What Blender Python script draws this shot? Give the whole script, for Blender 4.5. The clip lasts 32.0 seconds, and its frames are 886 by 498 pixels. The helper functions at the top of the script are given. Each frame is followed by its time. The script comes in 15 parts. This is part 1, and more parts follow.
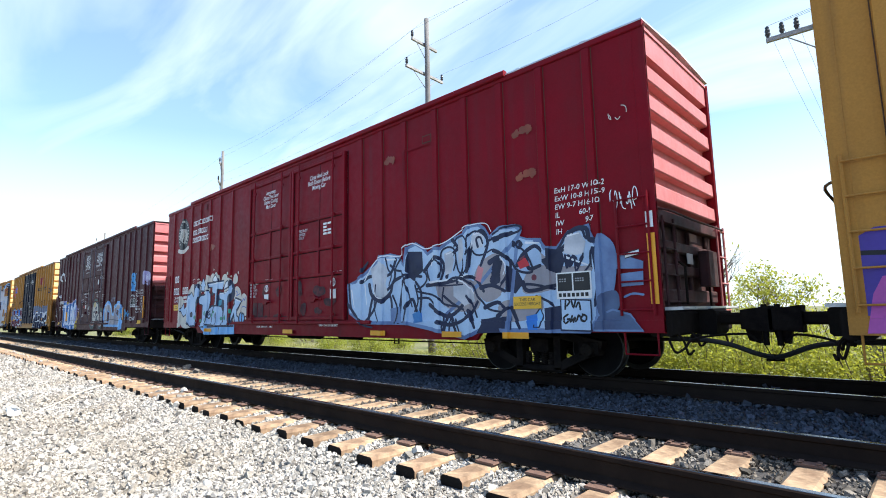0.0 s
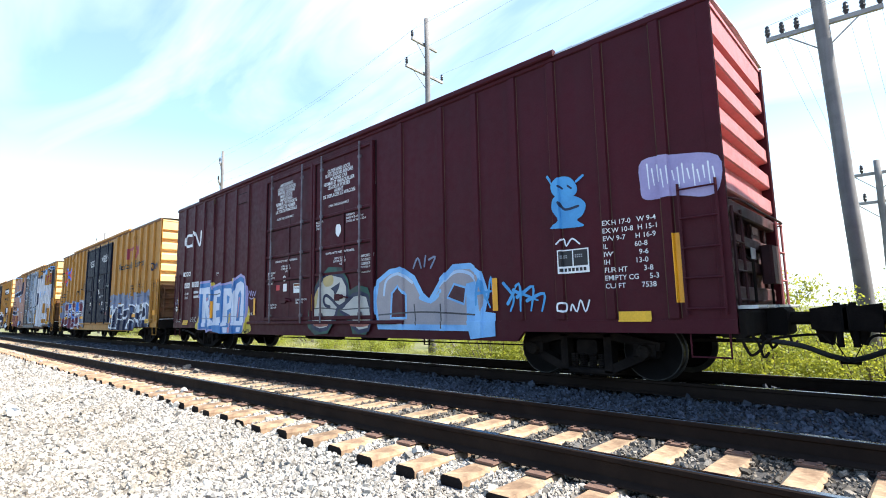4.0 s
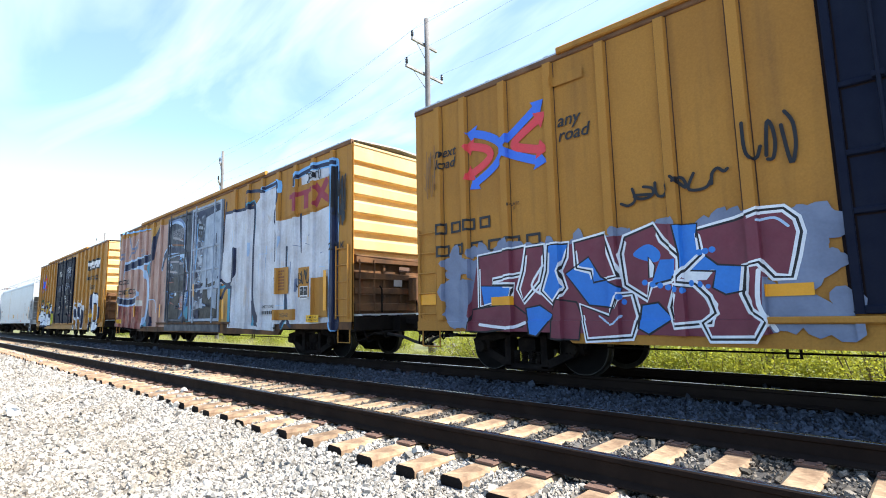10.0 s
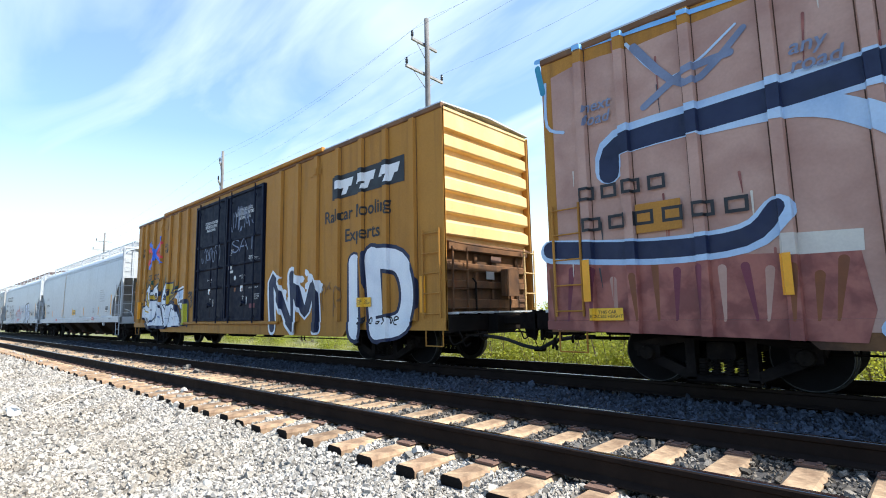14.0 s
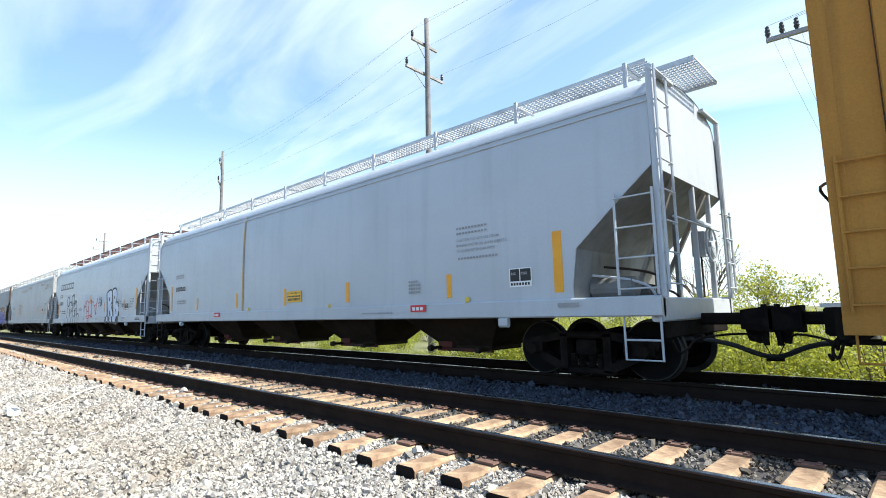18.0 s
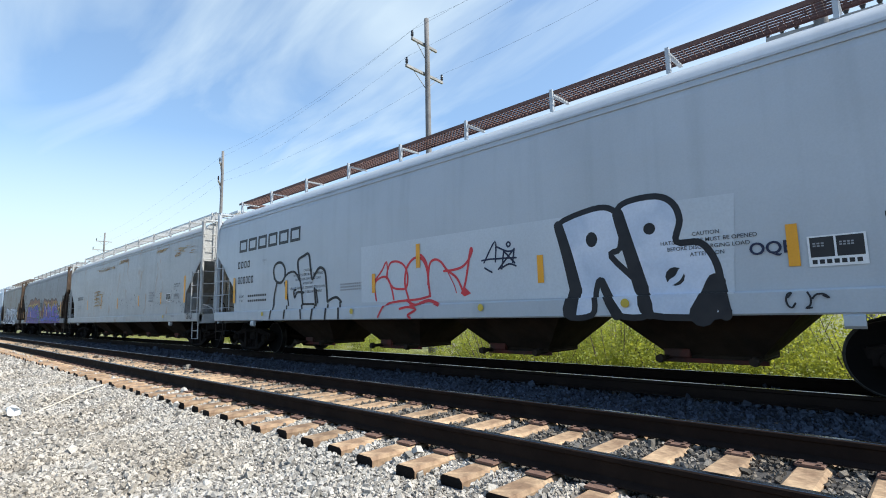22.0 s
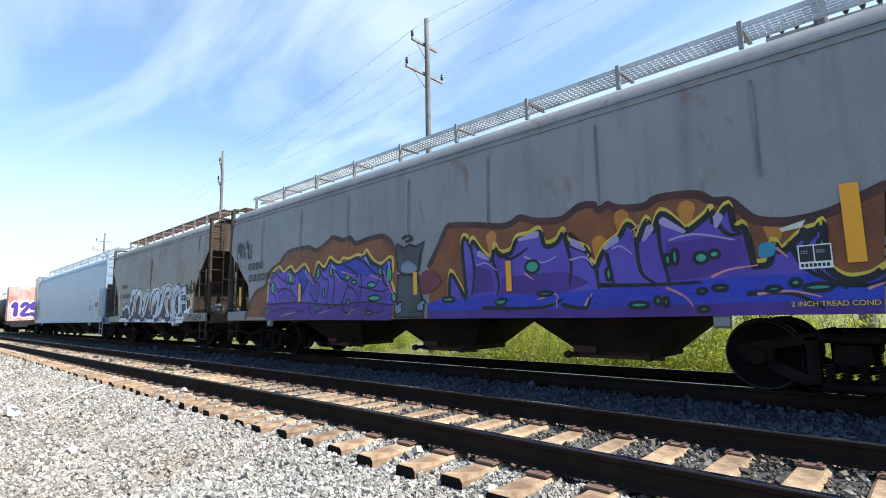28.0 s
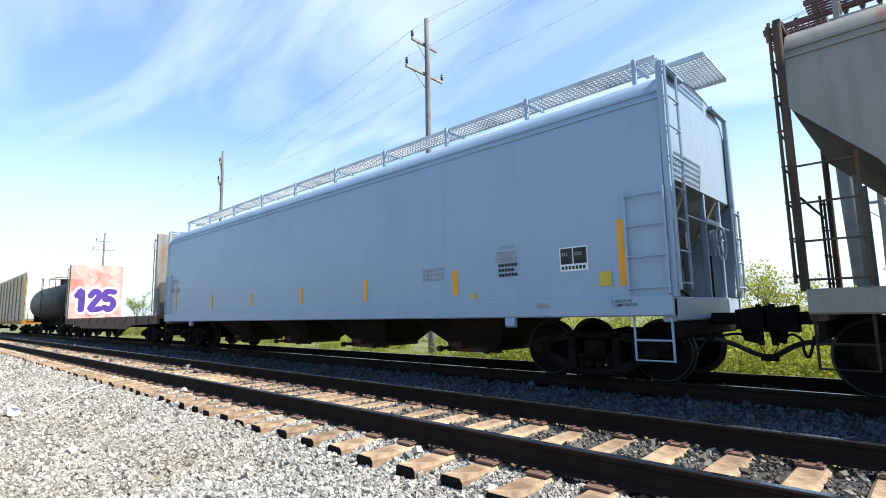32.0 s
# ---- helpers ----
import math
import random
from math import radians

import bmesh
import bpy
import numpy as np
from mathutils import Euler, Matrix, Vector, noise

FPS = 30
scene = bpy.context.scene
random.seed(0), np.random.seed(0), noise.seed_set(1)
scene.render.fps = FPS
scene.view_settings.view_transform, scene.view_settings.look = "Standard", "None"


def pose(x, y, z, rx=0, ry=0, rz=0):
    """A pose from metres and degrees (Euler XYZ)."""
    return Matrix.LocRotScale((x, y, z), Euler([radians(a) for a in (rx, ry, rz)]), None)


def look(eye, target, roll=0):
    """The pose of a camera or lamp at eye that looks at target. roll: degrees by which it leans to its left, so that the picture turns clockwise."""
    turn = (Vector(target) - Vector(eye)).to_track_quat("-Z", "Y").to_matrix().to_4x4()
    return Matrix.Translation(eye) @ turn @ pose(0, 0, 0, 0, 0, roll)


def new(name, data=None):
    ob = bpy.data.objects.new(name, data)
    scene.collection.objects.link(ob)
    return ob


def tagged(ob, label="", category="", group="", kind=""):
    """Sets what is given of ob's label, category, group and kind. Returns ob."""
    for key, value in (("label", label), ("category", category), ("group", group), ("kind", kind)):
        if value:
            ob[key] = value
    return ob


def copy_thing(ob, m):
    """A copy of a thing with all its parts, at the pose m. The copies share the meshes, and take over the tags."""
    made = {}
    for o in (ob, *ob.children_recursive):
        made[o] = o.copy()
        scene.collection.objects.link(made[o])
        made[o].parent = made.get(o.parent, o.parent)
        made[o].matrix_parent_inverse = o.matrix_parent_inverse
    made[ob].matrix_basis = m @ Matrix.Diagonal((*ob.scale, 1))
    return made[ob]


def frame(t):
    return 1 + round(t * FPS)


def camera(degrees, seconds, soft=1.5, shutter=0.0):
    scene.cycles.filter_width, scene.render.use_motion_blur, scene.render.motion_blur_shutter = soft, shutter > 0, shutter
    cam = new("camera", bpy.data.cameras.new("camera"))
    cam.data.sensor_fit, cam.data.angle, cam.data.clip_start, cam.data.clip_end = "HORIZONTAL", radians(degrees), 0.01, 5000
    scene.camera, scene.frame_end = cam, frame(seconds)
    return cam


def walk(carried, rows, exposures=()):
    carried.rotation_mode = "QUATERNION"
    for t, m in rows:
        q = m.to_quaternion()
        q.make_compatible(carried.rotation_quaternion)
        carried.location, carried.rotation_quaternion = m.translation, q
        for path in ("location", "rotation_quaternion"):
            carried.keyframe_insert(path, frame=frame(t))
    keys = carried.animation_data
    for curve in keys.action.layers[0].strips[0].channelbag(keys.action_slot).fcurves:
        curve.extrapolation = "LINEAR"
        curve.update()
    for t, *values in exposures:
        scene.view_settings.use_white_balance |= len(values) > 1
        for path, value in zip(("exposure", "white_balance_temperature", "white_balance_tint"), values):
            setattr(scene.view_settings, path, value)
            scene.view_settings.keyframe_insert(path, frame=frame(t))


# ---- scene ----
# World: x runs along the tracks, y away from the camera across them, z = 0 at the rail tops.
EYE = (0.0, 0.0, 1.024)
AIM = (-6.8160, 7.2082, 2.2826)
ROLL = -1.19
cam = camera(82.2, 32.0, soft=1.0)
walk(cam, [(0.0, look(EYE, AIM, ROLL)), (32.0, look(EYE, AIM, ROLL))],
     exposures=[(0.0, 1.0, 6480, 8), (2.0, 1.18, 6580, 8), (6.0, 1.32, 6580, 8), (7.0, 1.08, 6580, 8), (8.0, 0.96, 6580, 8), (9.0, 1.12, 6580, 8), (10.0, 1.22, 6580, 8), (11.0, 1.02, 6520, 8), (12.0, 0.90, 6480, 8), (14.0, 0.92, 6380, 7), (17.0, 1.08, 6500, 7), (18.0, 0.94, 6500, 6), (21.0, 0.52, 6380, 6), (24.0, 0.50, 6380, 6), (28.0, 0.72, 6380, 6), (32.0, 0.74, 6420, 6)])

NEAR_Y, FAR_Y = 4.29, 8.30          # centres of the two tracks
GAUGE = 0.753                       # rail centre from the track's centre

# How far the train has gone at 0, 1, 2 ... 32 s.
GONE = [-0.0, 5.25, 10.556, 15.901, 21.276, 26.681, 32.131, 37.64, 43.184, 48.749, 54.388, 60.151, 66.0, 71.889, 77.81, 83.769, 89.772, 95.823, 101.925, 108.079, 114.281, 120.532, 126.852, 133.253, 139.688, 146.117, 152.577, 159.112, 165.72, 172.388, 179.114, 185.9, 192.763]

# ---- light ----
SUN = Vector((0.56, 0.28, 0.78)).normalized()
sun_el, sun_az = math.asin(SUN.z), math.atan2(SUN.x, SUN.y)
lamp = new("sun", bpy.data.lights.new("sun", "SUN"))
lamp.data.energy, lamp.data.angle, lamp.data.color = 5.0, radians(0.53), (1.0, 0.96, 0.90)
lamp.matrix_world = look(SUN * 50, (0, 0, 0))


def sky_world():
    w = bpy.data.worlds.new("sky")
    scene.world = w
    w.use_nodes = True
    nt = w.node_tree
    nt.nodes.clear()
    N, K = nt.nodes.new, nt.links.new
    out, bg = N("ShaderNodeOutputWorld"), N("ShaderNodeBackground")
    sky = N("ShaderNodeTexSky")
    sky.sky_type, sky.sun_disc = "NISHITA", False
    sky.sun_elevation, sky.sun_rotation = sun_el, sun_az
    sky.air_density, sky.dust_density, sky.ozone_density = 1.0, 1.2, 1.6
    geo = N("ShaderNodeTexCoord")
    sep = N("ShaderNodeSeparateXYZ")
    K(geo.outputs["Generated"], sep.inputs[0])
    lift = N("ShaderNodeMath"); lift.operation = "ADD"; lift.inputs[1].default_value = 0.16
    K(sep.outputs[2], lift.inputs[0])
    low = N("ShaderNodeMath"); low.operation = "MAXIMUM"; low.inputs[1].default_value = 0.05
    K(lift.outputs[0], low.inputs[0])
    flat = N("ShaderNodeVectorMath"); flat.operation = "DIVIDE"
    K(geo.outputs["Generated"], flat.inputs[0])
    comb = N("ShaderNodeCombineXYZ")
    for i in range(3):
        K(low.outputs[0], comb.inputs[i])
    K(comb.outputs[0], flat.inputs[1])
    # thin cirrus, drawn out along one direction
    mp = N("ShaderNodeMapping")
    mp.inputs["Rotation"].default_value = (0, 0, radians(-24))
    mp.inputs["Location"].default_value = (2.3, 4.1, 0)
    mp.inputs["Scale"].default_value = (0.55, 1.6, 0)
    K(flat.outputs[0], mp.inputs[0])
    n1 = N("ShaderNodeTexNoise")
    n1.inputs["Scale"].default_value, n1.inputs["Detail"].default_value = 1.1, 9
    n1.inputs["Roughness"].default_value, n1.inputs["Distortion"].default_value = 0.52, 1.1
    K(mp.outputs[0], n1.inputs["Vector"])
    cl = N("ShaderNodeMapRange")
    cl.inputs["From Min"].default_value, cl.inputs["From Max"].default_value = 0.44, 0.74
    cl.inputs["To Min"].default_value, cl.inputs["To Max"].default_value = 0.17, 0.88
    K(n1.outputs[0], cl.inputs[0])
    # haze towards the horizon; haze and cirrus thin out behind the camera, which dims the fill light
    hz = N("ShaderNodeMapRange")
    hz.interpolation_type = "SMOOTHSTEP"
    hz.inputs["From Min"].default_value, hz.inputs["From Max"].default_value = 0.02, 0.43
    hz.inputs["To Min"].default_value, hz.inputs["To Max"].default_value = 1.0, 0.0
    K(sep.outputs[2], hz.inputs[0])
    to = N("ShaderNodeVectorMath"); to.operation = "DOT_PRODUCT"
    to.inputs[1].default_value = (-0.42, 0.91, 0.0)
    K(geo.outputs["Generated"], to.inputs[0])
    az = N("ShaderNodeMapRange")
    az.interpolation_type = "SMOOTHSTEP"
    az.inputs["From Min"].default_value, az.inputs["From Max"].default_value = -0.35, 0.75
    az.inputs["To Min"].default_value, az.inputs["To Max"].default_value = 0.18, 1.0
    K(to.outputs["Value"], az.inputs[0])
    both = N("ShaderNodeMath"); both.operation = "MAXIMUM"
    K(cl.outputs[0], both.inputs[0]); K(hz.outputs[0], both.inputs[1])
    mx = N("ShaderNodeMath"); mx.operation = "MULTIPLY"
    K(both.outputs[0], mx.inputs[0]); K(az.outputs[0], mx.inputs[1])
    mix = N("ShaderNodeMix"); mix.data_type = "RGBA"
    mix.inputs["B"].default_value = (10.4, 11.9, 12.9, 1)
    deep = N("ShaderNodeHueSaturation")
    deep.inputs["Saturation"].default_value, deep.inputs["Value"].default_value = 1.18, 2.8
    K(sky.outputs[0], deep.inputs["Color"])
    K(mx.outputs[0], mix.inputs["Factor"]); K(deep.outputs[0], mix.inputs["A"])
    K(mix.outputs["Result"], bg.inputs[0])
    bg.inputs[1].default_value = 0.060
    K(bg.outputs[0], out.inputs[0])


sky_world()

# ---- materials ----
MATS = {}


def mat(name, rgb, rough=0.6, metal=0.0, rgb2=None, scale=1.2, amount=0.35, streak=0.0, rust=0.0, rustrgb=(0.16, 0.06, 0.025),
        fine=0.10, finescale=45.0, bump=0.15, bumpscale=60.0, island=0.0, rand=0.0, spec=0.4):
    """A surface with broad stains, fine grain, vertical streaks and rust, in metres."""
    if name in MATS:
        return MATS[name]
    m = bpy.data.materials.new(name)
    m.use_nodes = True
    nt = m.node_tree
    N, K = nt.nodes.new, nt.links.new
    bsdf = nt.nodes["Principled BSDF"]
    bsdf.inputs["Metallic"].default_value = metal
    bsdf.inputs["Specular IOR Level"].default_value = spec
    tc = N("ShaderNodeTexCoord")

    def noise_of(sc, detail=5, stretch=None, dist=0.0):
        n = N("ShaderNodeTexNoise")
        n.inputs["Scale"].default_value, n.inputs["Detail"].default_value, n.inputs["Distortion"].default_value = sc, detail, dist
        if stretch:
            mp = N("ShaderNodeMapping")
            mp.inputs["Scale"].default_value = stretch
            K(tc.outputs["Object"], mp.inputs[0])
            K(mp.outputs[0], n.inputs["Vector"])
        else:
            K(tc.outputs["Object"], n.inputs["Vector"])
        return n.outputs[0]

    def ranged(sock, a, b, lo, hi):
        r = N("ShaderNodeMapRange")
        for k, v in zip(("From Min", "From Max", "To Min", "To Max"), (a, b, lo, hi)):
            r.inputs[k].default_value = v
        K(sock, r.inputs[0])
        return r.outputs[0]

    def mixed(fac, a, b):
        x = N("ShaderNodeMix"); x.data_type = "RGBA"
        K(fac, x.inputs["Factor"])
        for s, v in (("A", a), ("B", b)):
            if isinstance(v, tuple):
                x.inputs[s].default_value = (*v, 1)
            else:
                K(v, x.inputs[s])
        return x.outputs["Result"]

    second = rgb2 or tuple(c * 0.55 for c in rgb)
    col = mixed(ranged(noise_of(scale, 7, dist=0.4), 0.40, 0.72, 0.0, amount * 2.2), rgb, second)
    if streak:
        col = mixed(ranged(noise_of(1.0, 6, (5.5, 5.5, 0.35)), 0.50, 0.80, 0.0, streak), col, tuple(c * 0.45 + 0.02 for c in second))
    if rust:
        col = mixed(ranged(noise_of(2.3, 9, (1, 1, 0.5), 0.8), 0.66 - 0.22 * rust, 0.80 - 0.16 * rust, 0.0, 0.9), col, rustrgb)
    hsv = N("ShaderNodeHueSaturation")
    K(col, hsv.inputs["Color"])
    val = ranged(noise_of(finescale, 4), 0.25, 0.75, 1 - fine, 1 + fine)
    if island or rand:
        src = N("ShaderNodeNewGeometry").outputs["Random Per Island"] if island else N("ShaderNodeObjectInfo").outputs["Random"]
        k = island or rand
        more = N("ShaderNodeMath"); more.operation = "MULTIPLY"
        K(val, more.inputs[0]); K(ranged(src, 0, 1, 1 - k, 1 + k), more.inputs[1])
        val = more.outputs[0]
    K(val, hsv.inputs["Value"])
    K(hsv.outputs[0], bsdf.inputs["Base Color"])
    K(ranged(noise_of(7.0, 5), 0.3, 0.7, max(rough - 0.10, 0.03), min(rough + 0.12, 1)), bsdf.inputs["Roughness"])
    if bump:
        b = N("ShaderNodeBump")
        b.inputs["Strength"].default_value, b.inputs["Distance"].default_value = bump, 0.01
        K(noise_of(bumpscale, 5), b.inputs["Height"])
        K(b.outputs[0], bsdf.inputs["Normal"])
    MATS[name] = m
    return m


M_RED = mat("car_red_paint", (0.20, 0.004, 0.012), 0.5, spec=0.10, scale=0.7, rgb2=(0.15, 0.007, 0.012), streak=0.45, amount=0.4, bump=0.05)
M_PLUM = mat("car_brown_paint", (0.060, 0.009, 0.015), 0.55, spec=0.12, scale=0.7, rgb2=(0.042, 0.010, 0.013), streak=0.25, amount=0.3, bump=0.05)
M_YELLOW = mat("car_yellow_paint", (0.43, 0.205, 0.044), 0.5, spec=0.10, scale=0.6, rgb2=(0.33, 0.150, 0.034), streak=0.55, amount=0.35, bump=0.05)
M_NAVY = mat("door_navy_paint", (0.005, 0.008, 0.022), 0.6, spec=0.12, scale=0.9, rgb2=(0.009, 0.012, 0.024), streak=0.3, amount=0.3, bump=0.05)
M_WHITEC = mat("car_white_paint", (0.45, 0.48, 0.51), 0.40, scale=0.5, rgb2=(0.36, 0.38, 0.40), streak=0.16, amount=0.25, bump=0.03, fine=0.04)
M_BLUEGREY = mat("car_bluegrey_paint", (0.30, 0.38, 0.48), 0.40, scale=0.5, rgb2=(0.25, 0.32, 0.41), streak=0.15, amount=0.25, bump=0.03, fine=0.04)
M_CREAM = mat("car_offwhite_rusty", (0.42, 0.42, 0.41), 0.5, scale=0.5, rgb2=(0.34, 0.33, 0.31), streak=0.25, rust=0.22, rustrgb=(0.36, 0.20, 0.08), bump=0.04)
M_GREYC = mat("car_grey_weathered", (0.25, 0.25, 0.25), 0.55, scale=0.6, rgb2=(0.19, 0.185, 0.18), streak=0.4, rust=0.08, bump=0.05)
M_TAN = mat("car_tan_weathered", (0.27, 0.25, 0.22), 0.55, scale=0.6, rgb2=(0.19, 0.165, 0.135), streak=0.5, rust=0.20, rustrgb=(0.28, 0.12, 0.05), bump=0.05)
M_RUSTY = mat("rusty_steel", (0.17, 0.095, 0.06), 0.8, scale=2.0, rgb2=(0.08, 0.05, 0.04), rust=0.4, bump=0.25)
M_GRATE = mat("rusty_grating", (0.13, 0.07, 0.058), 0.7, scale=2.0, bump=0.1)
M_GALV = mat("galvanised_grating", (0.55, 0.56, 0.56), 0.45, metal=0.3, scale=2.0, bump=0.05)
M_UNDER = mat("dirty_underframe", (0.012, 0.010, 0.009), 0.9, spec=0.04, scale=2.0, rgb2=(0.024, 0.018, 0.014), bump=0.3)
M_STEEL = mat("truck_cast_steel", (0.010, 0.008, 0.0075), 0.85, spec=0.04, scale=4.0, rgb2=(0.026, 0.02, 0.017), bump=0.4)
M_TREAD = mat("wheel_polished_tread", (0.07, 0.068, 0.066), 0.55, metal=1.0, scale=5.0, bump=0.02)
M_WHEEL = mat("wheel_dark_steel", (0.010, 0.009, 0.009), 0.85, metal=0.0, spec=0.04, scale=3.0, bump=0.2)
M_DARKBROWN = mat("dark_brown_coat", (0.050, 0.034, 0.024), 0.8, spec=0.2, scale=2.0, rgb2=(0.024, 0.018, 0.015), amount=0.5, bump=0.2)
# Red and yellow car paint lightened to carry sunlight on the end walls.
M_REDLIT = mat("sunlit_red_end_paint", (0.46, 0.15, 0.15), 0.6, scale=1.2, rgb2=(0.40, 0.11, 0.11), streak=0.3, bump=0.05)
M_YELLOWLIT = mat("sunlit_yellow_end_paint", (0.72, 0.50, 0.22), 0.6, scale=1.0, rgb2=(0.60, 0.37, 0.13), streak=0.3, bump=0.05)
M_ENDRUST = mat("rusty_grimy_end_plate", (0.17, 0.085, 0.040), 0.8, spec=0.15, scale=1.4, rgb2=(0.055, 0.032, 0.022), amount=0.6, streak=0.6, rust=0.25, bump=0.2)
M_ENDHOP = mat("rusty_brown_grey_end_gear", (0.105, 0.075, 0.055), 0.8, spec=0.15, scale=1.4, rgb2=(0.05, 0.038, 0.030), amount=0.6, streak=0.5, rust=0.25, bump=0.15)
M_ENDDARK = mat("dark_maroon_end_plate", (0.070, 0.028, 0.028), 0.75, spec=0.15, scale=1.4, rgb2=(0.030, 0.018, 0.018), amount=0.6, streak=0.6, bump=0.2)
M_CHORD = mat("rusty_roof_edge", (0.13, 0.065, 0.032), 0.8, scale=2.0, rgb2=(0.22, 0.11, 0.05), amount=0.6, bump=0.1)
# Brown-black for the painted shade lines at the foot of side posts.
M_SEAM = mat("dark_shade_seam", (0.055, 0.030, 0.018), 0.9, scale=1.0, rgb2=(0.10, 0.05, 0.03), amount=0.7, bump=0)
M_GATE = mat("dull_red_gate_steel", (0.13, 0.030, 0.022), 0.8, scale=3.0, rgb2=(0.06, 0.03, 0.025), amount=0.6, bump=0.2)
# Near black for the painted shade lines on and beside the doors.
M_DOORSHADE = mat("dark_door_shade", (0.012, 0.008, 0.009), 0.9, spec=0.1, scale=1.0, rgb2=(0.022, 0.013, 0.012), amount=0.6, bump=0)
M_RODGREY = mat("worn_grey_rod_steel", (0.17, 0.16, 0.18), 0.5, metal=0.3, scale=3.0, rgb2=(0.09, 0.06, 0.065), amount=0.6, bump=0.1)
M_BIN = mat("hopper_bin_dark_brown", (0.042, 0.029, 0.021), 0.85, spec=0.1, scale=1.5, rgb2=(0.02, 0.015, 0.012), amount=0.6, streak=0.4, bump=0.15)
# Dirty white, darkened further for the shade between the hopper ends.
M_SLOPE = mat("shaded_dirty_white_paint", (0.24, 0.25, 0.255), 0.6, spec=0.2, scale=0.9, rgb2=(0.15, 0.14, 0.12), amount=0.6, streak=0.5, rust=0.12, bump=0.06)
M_HOSE = mat("black_rubber", (0.015, 0.015, 0.016), 0.6, bump=0.1)
M_RAIL = mat("rail_rust", (0.016, 0.011, 0.009), 0.85, scale=3.0, rgb2=(0.026, 0.017, 0.013), bump=0.3, spec=0.06)
M_RAILTOP = mat("rail_polished_top", (0.30, 0.28, 0.26), 0.22, metal=1.0, scale=2.0, amount=0.3, bump=0.03)
M_TIE = mat("weathered_tie_wood", (0.43, 0.30, 0.185), 0.85, scale=3.0, rgb2=(0.20, 0.125, 0.075), amount=0.75, fine=0.3, finescale=22.0, bump=0.5, bumpscale=18.0, rand=0.22)
# Near-black colour that stands for the shade on the tie ends.
M_TIEDARK = mat("shaded_tie_end", (0.014, 0.011, 0.010), 0.9, spec=0.1, scale=6.0, bump=0.6, bumpscale=25.0)
M_PLATE = mat("tie_plate_rust", (0.15, 0.085, 0.06), 0.85, scale=8.0, rgb2=(0.09, 0.05, 0.04), bump=0.3)
M_STONE = mat("limestone_ballast", (0.35, 0.325, 0.29), 0.9, scale=0.9, rgb2=(0.29, 0.25, 0.20), amount=0.4, fine=0.25, bump=0.5, bumpscale=90.0, island=0.5)
# Train's shade is tinted into this ballast: darker and bluer than the rest.
M_STONE2 = mat("shade_tinted_ballast", (0.050, 0.058, 0.076), 0.9, scale=1.1, rgb2=(0.034, 0.038, 0.050), amount=0.5, fine=0.25, bump=0.5, bumpscale=90.0, island=0.6)
M_STONE3 = mat("brown_grey_ballast", (0.17, 0.152, 0.13), 0.9, scale=1.1, rgb2=(0.12, 0.095, 0.07), amount=0.5, fine=0.25, bump=0.5, bumpscale=90.0, island=0.6)
# Bed under both tracks, darkened partly for the train's shade.
M_GRAVEL2 = mat("dark_ballast_bed", (0.05, 0.048, 0.048), 0.95, scale=1.2, rgb2=(0.035, 0.03, 0.028), amount=0.3, fine=0.45, finescale=24.0, bump=1.0, bumpscale=22.0)
M_GRAVEL = mat("gravel_bed", (0.13, 0.12, 0.115), 0.95, scale=1.2, rgb2=(0.17, 0.15, 0.13), amount=0.3, fine=0.45, finescale=24.0, bump=1.0, bumpscale=22.0)
M_SOIL = mat("grassy_soil", (0.13, 0.14, 0.05), 0.95, scale=0.5, rgb2=(0.16, 0.14, 0.08), amount=0.45, fine=0.4, finescale=9.0, bump=0.8, bumpscale=12.0)


def leafy(name, rgb, rgb2, through_rgb, share=0.45):
    """Thin leaves: part of the light passes through them."""
    m = mat(name, rgb, 0.55, rgb2=rgb2, scale=0.35, amount=0.45, bump=0, island=0.35, fine=0.1)
    nt = m.node_tree
    bsdf, out = nt.nodes["Principled BSDF"], nt.nodes["Material Output"]
    tl, mx = nt.nodes.new("ShaderNodeBsdfTranslucent"), nt.nodes.new("ShaderNodeMixShader")
    tl.inputs[0].default_value = (*through_rgb, 1)
    mx.inputs[0].default_value = share
    nt.links.new(bsdf.outputs[0], mx.inputs[1])
    nt.links.new(tl.outputs[0], mx.inputs[2])
    nt.links.new(mx.outputs[0], out.inputs[0])
    return m


M_LEAF = leafy("young_leaf_green", (0.22, 0.25, 0.045), (0.11, 0.145, 0.024), (0.56, 0.57, 0.07), 0.40)
M_GRASS = leafy("grass_blade_green", (0.26, 0.28, 0.08), (0.46, 0.41, 0.20), (0.46, 0.45, 0.14))
M_BARK = mat("grey_brown_bark", (0.13, 0.10, 0.08), 0.9, scale=5.0, bump=0.6, bumpscale=30.0)
M_POLE = mat("weathered_pole_wood", (0.20, 0.19, 0.185), 0.9, scale=1.5, rgb2=(0.10, 0.095, 0.095), streak=0.6, bump=0.5, bumpscale=20.0)
M_ARM = mat("crossarm_wood", (0.32, 0.31, 0.30), 0.9, scale=3.0, bump=0.3)
M_INSUL = mat("insulator_glaze", (0.03, 0.03, 0.035), 0.25, bump=0)
M_WIRE = mat("wire_metal", (0.10, 0.10, 0.11), 0.5, metal=0.4, bump=0)
M_REFL = mat("yellow_reflective_strip", (0.80, 0.35, 0.015), 0.4, scale=3.0, amount=0.12, bump=0.02, fine=0.05)
M_LABELY = mat("yellow_label", (0.80, 0.45, 0.03), 0.5, scale=4.0, amount=0.12, bump=0)
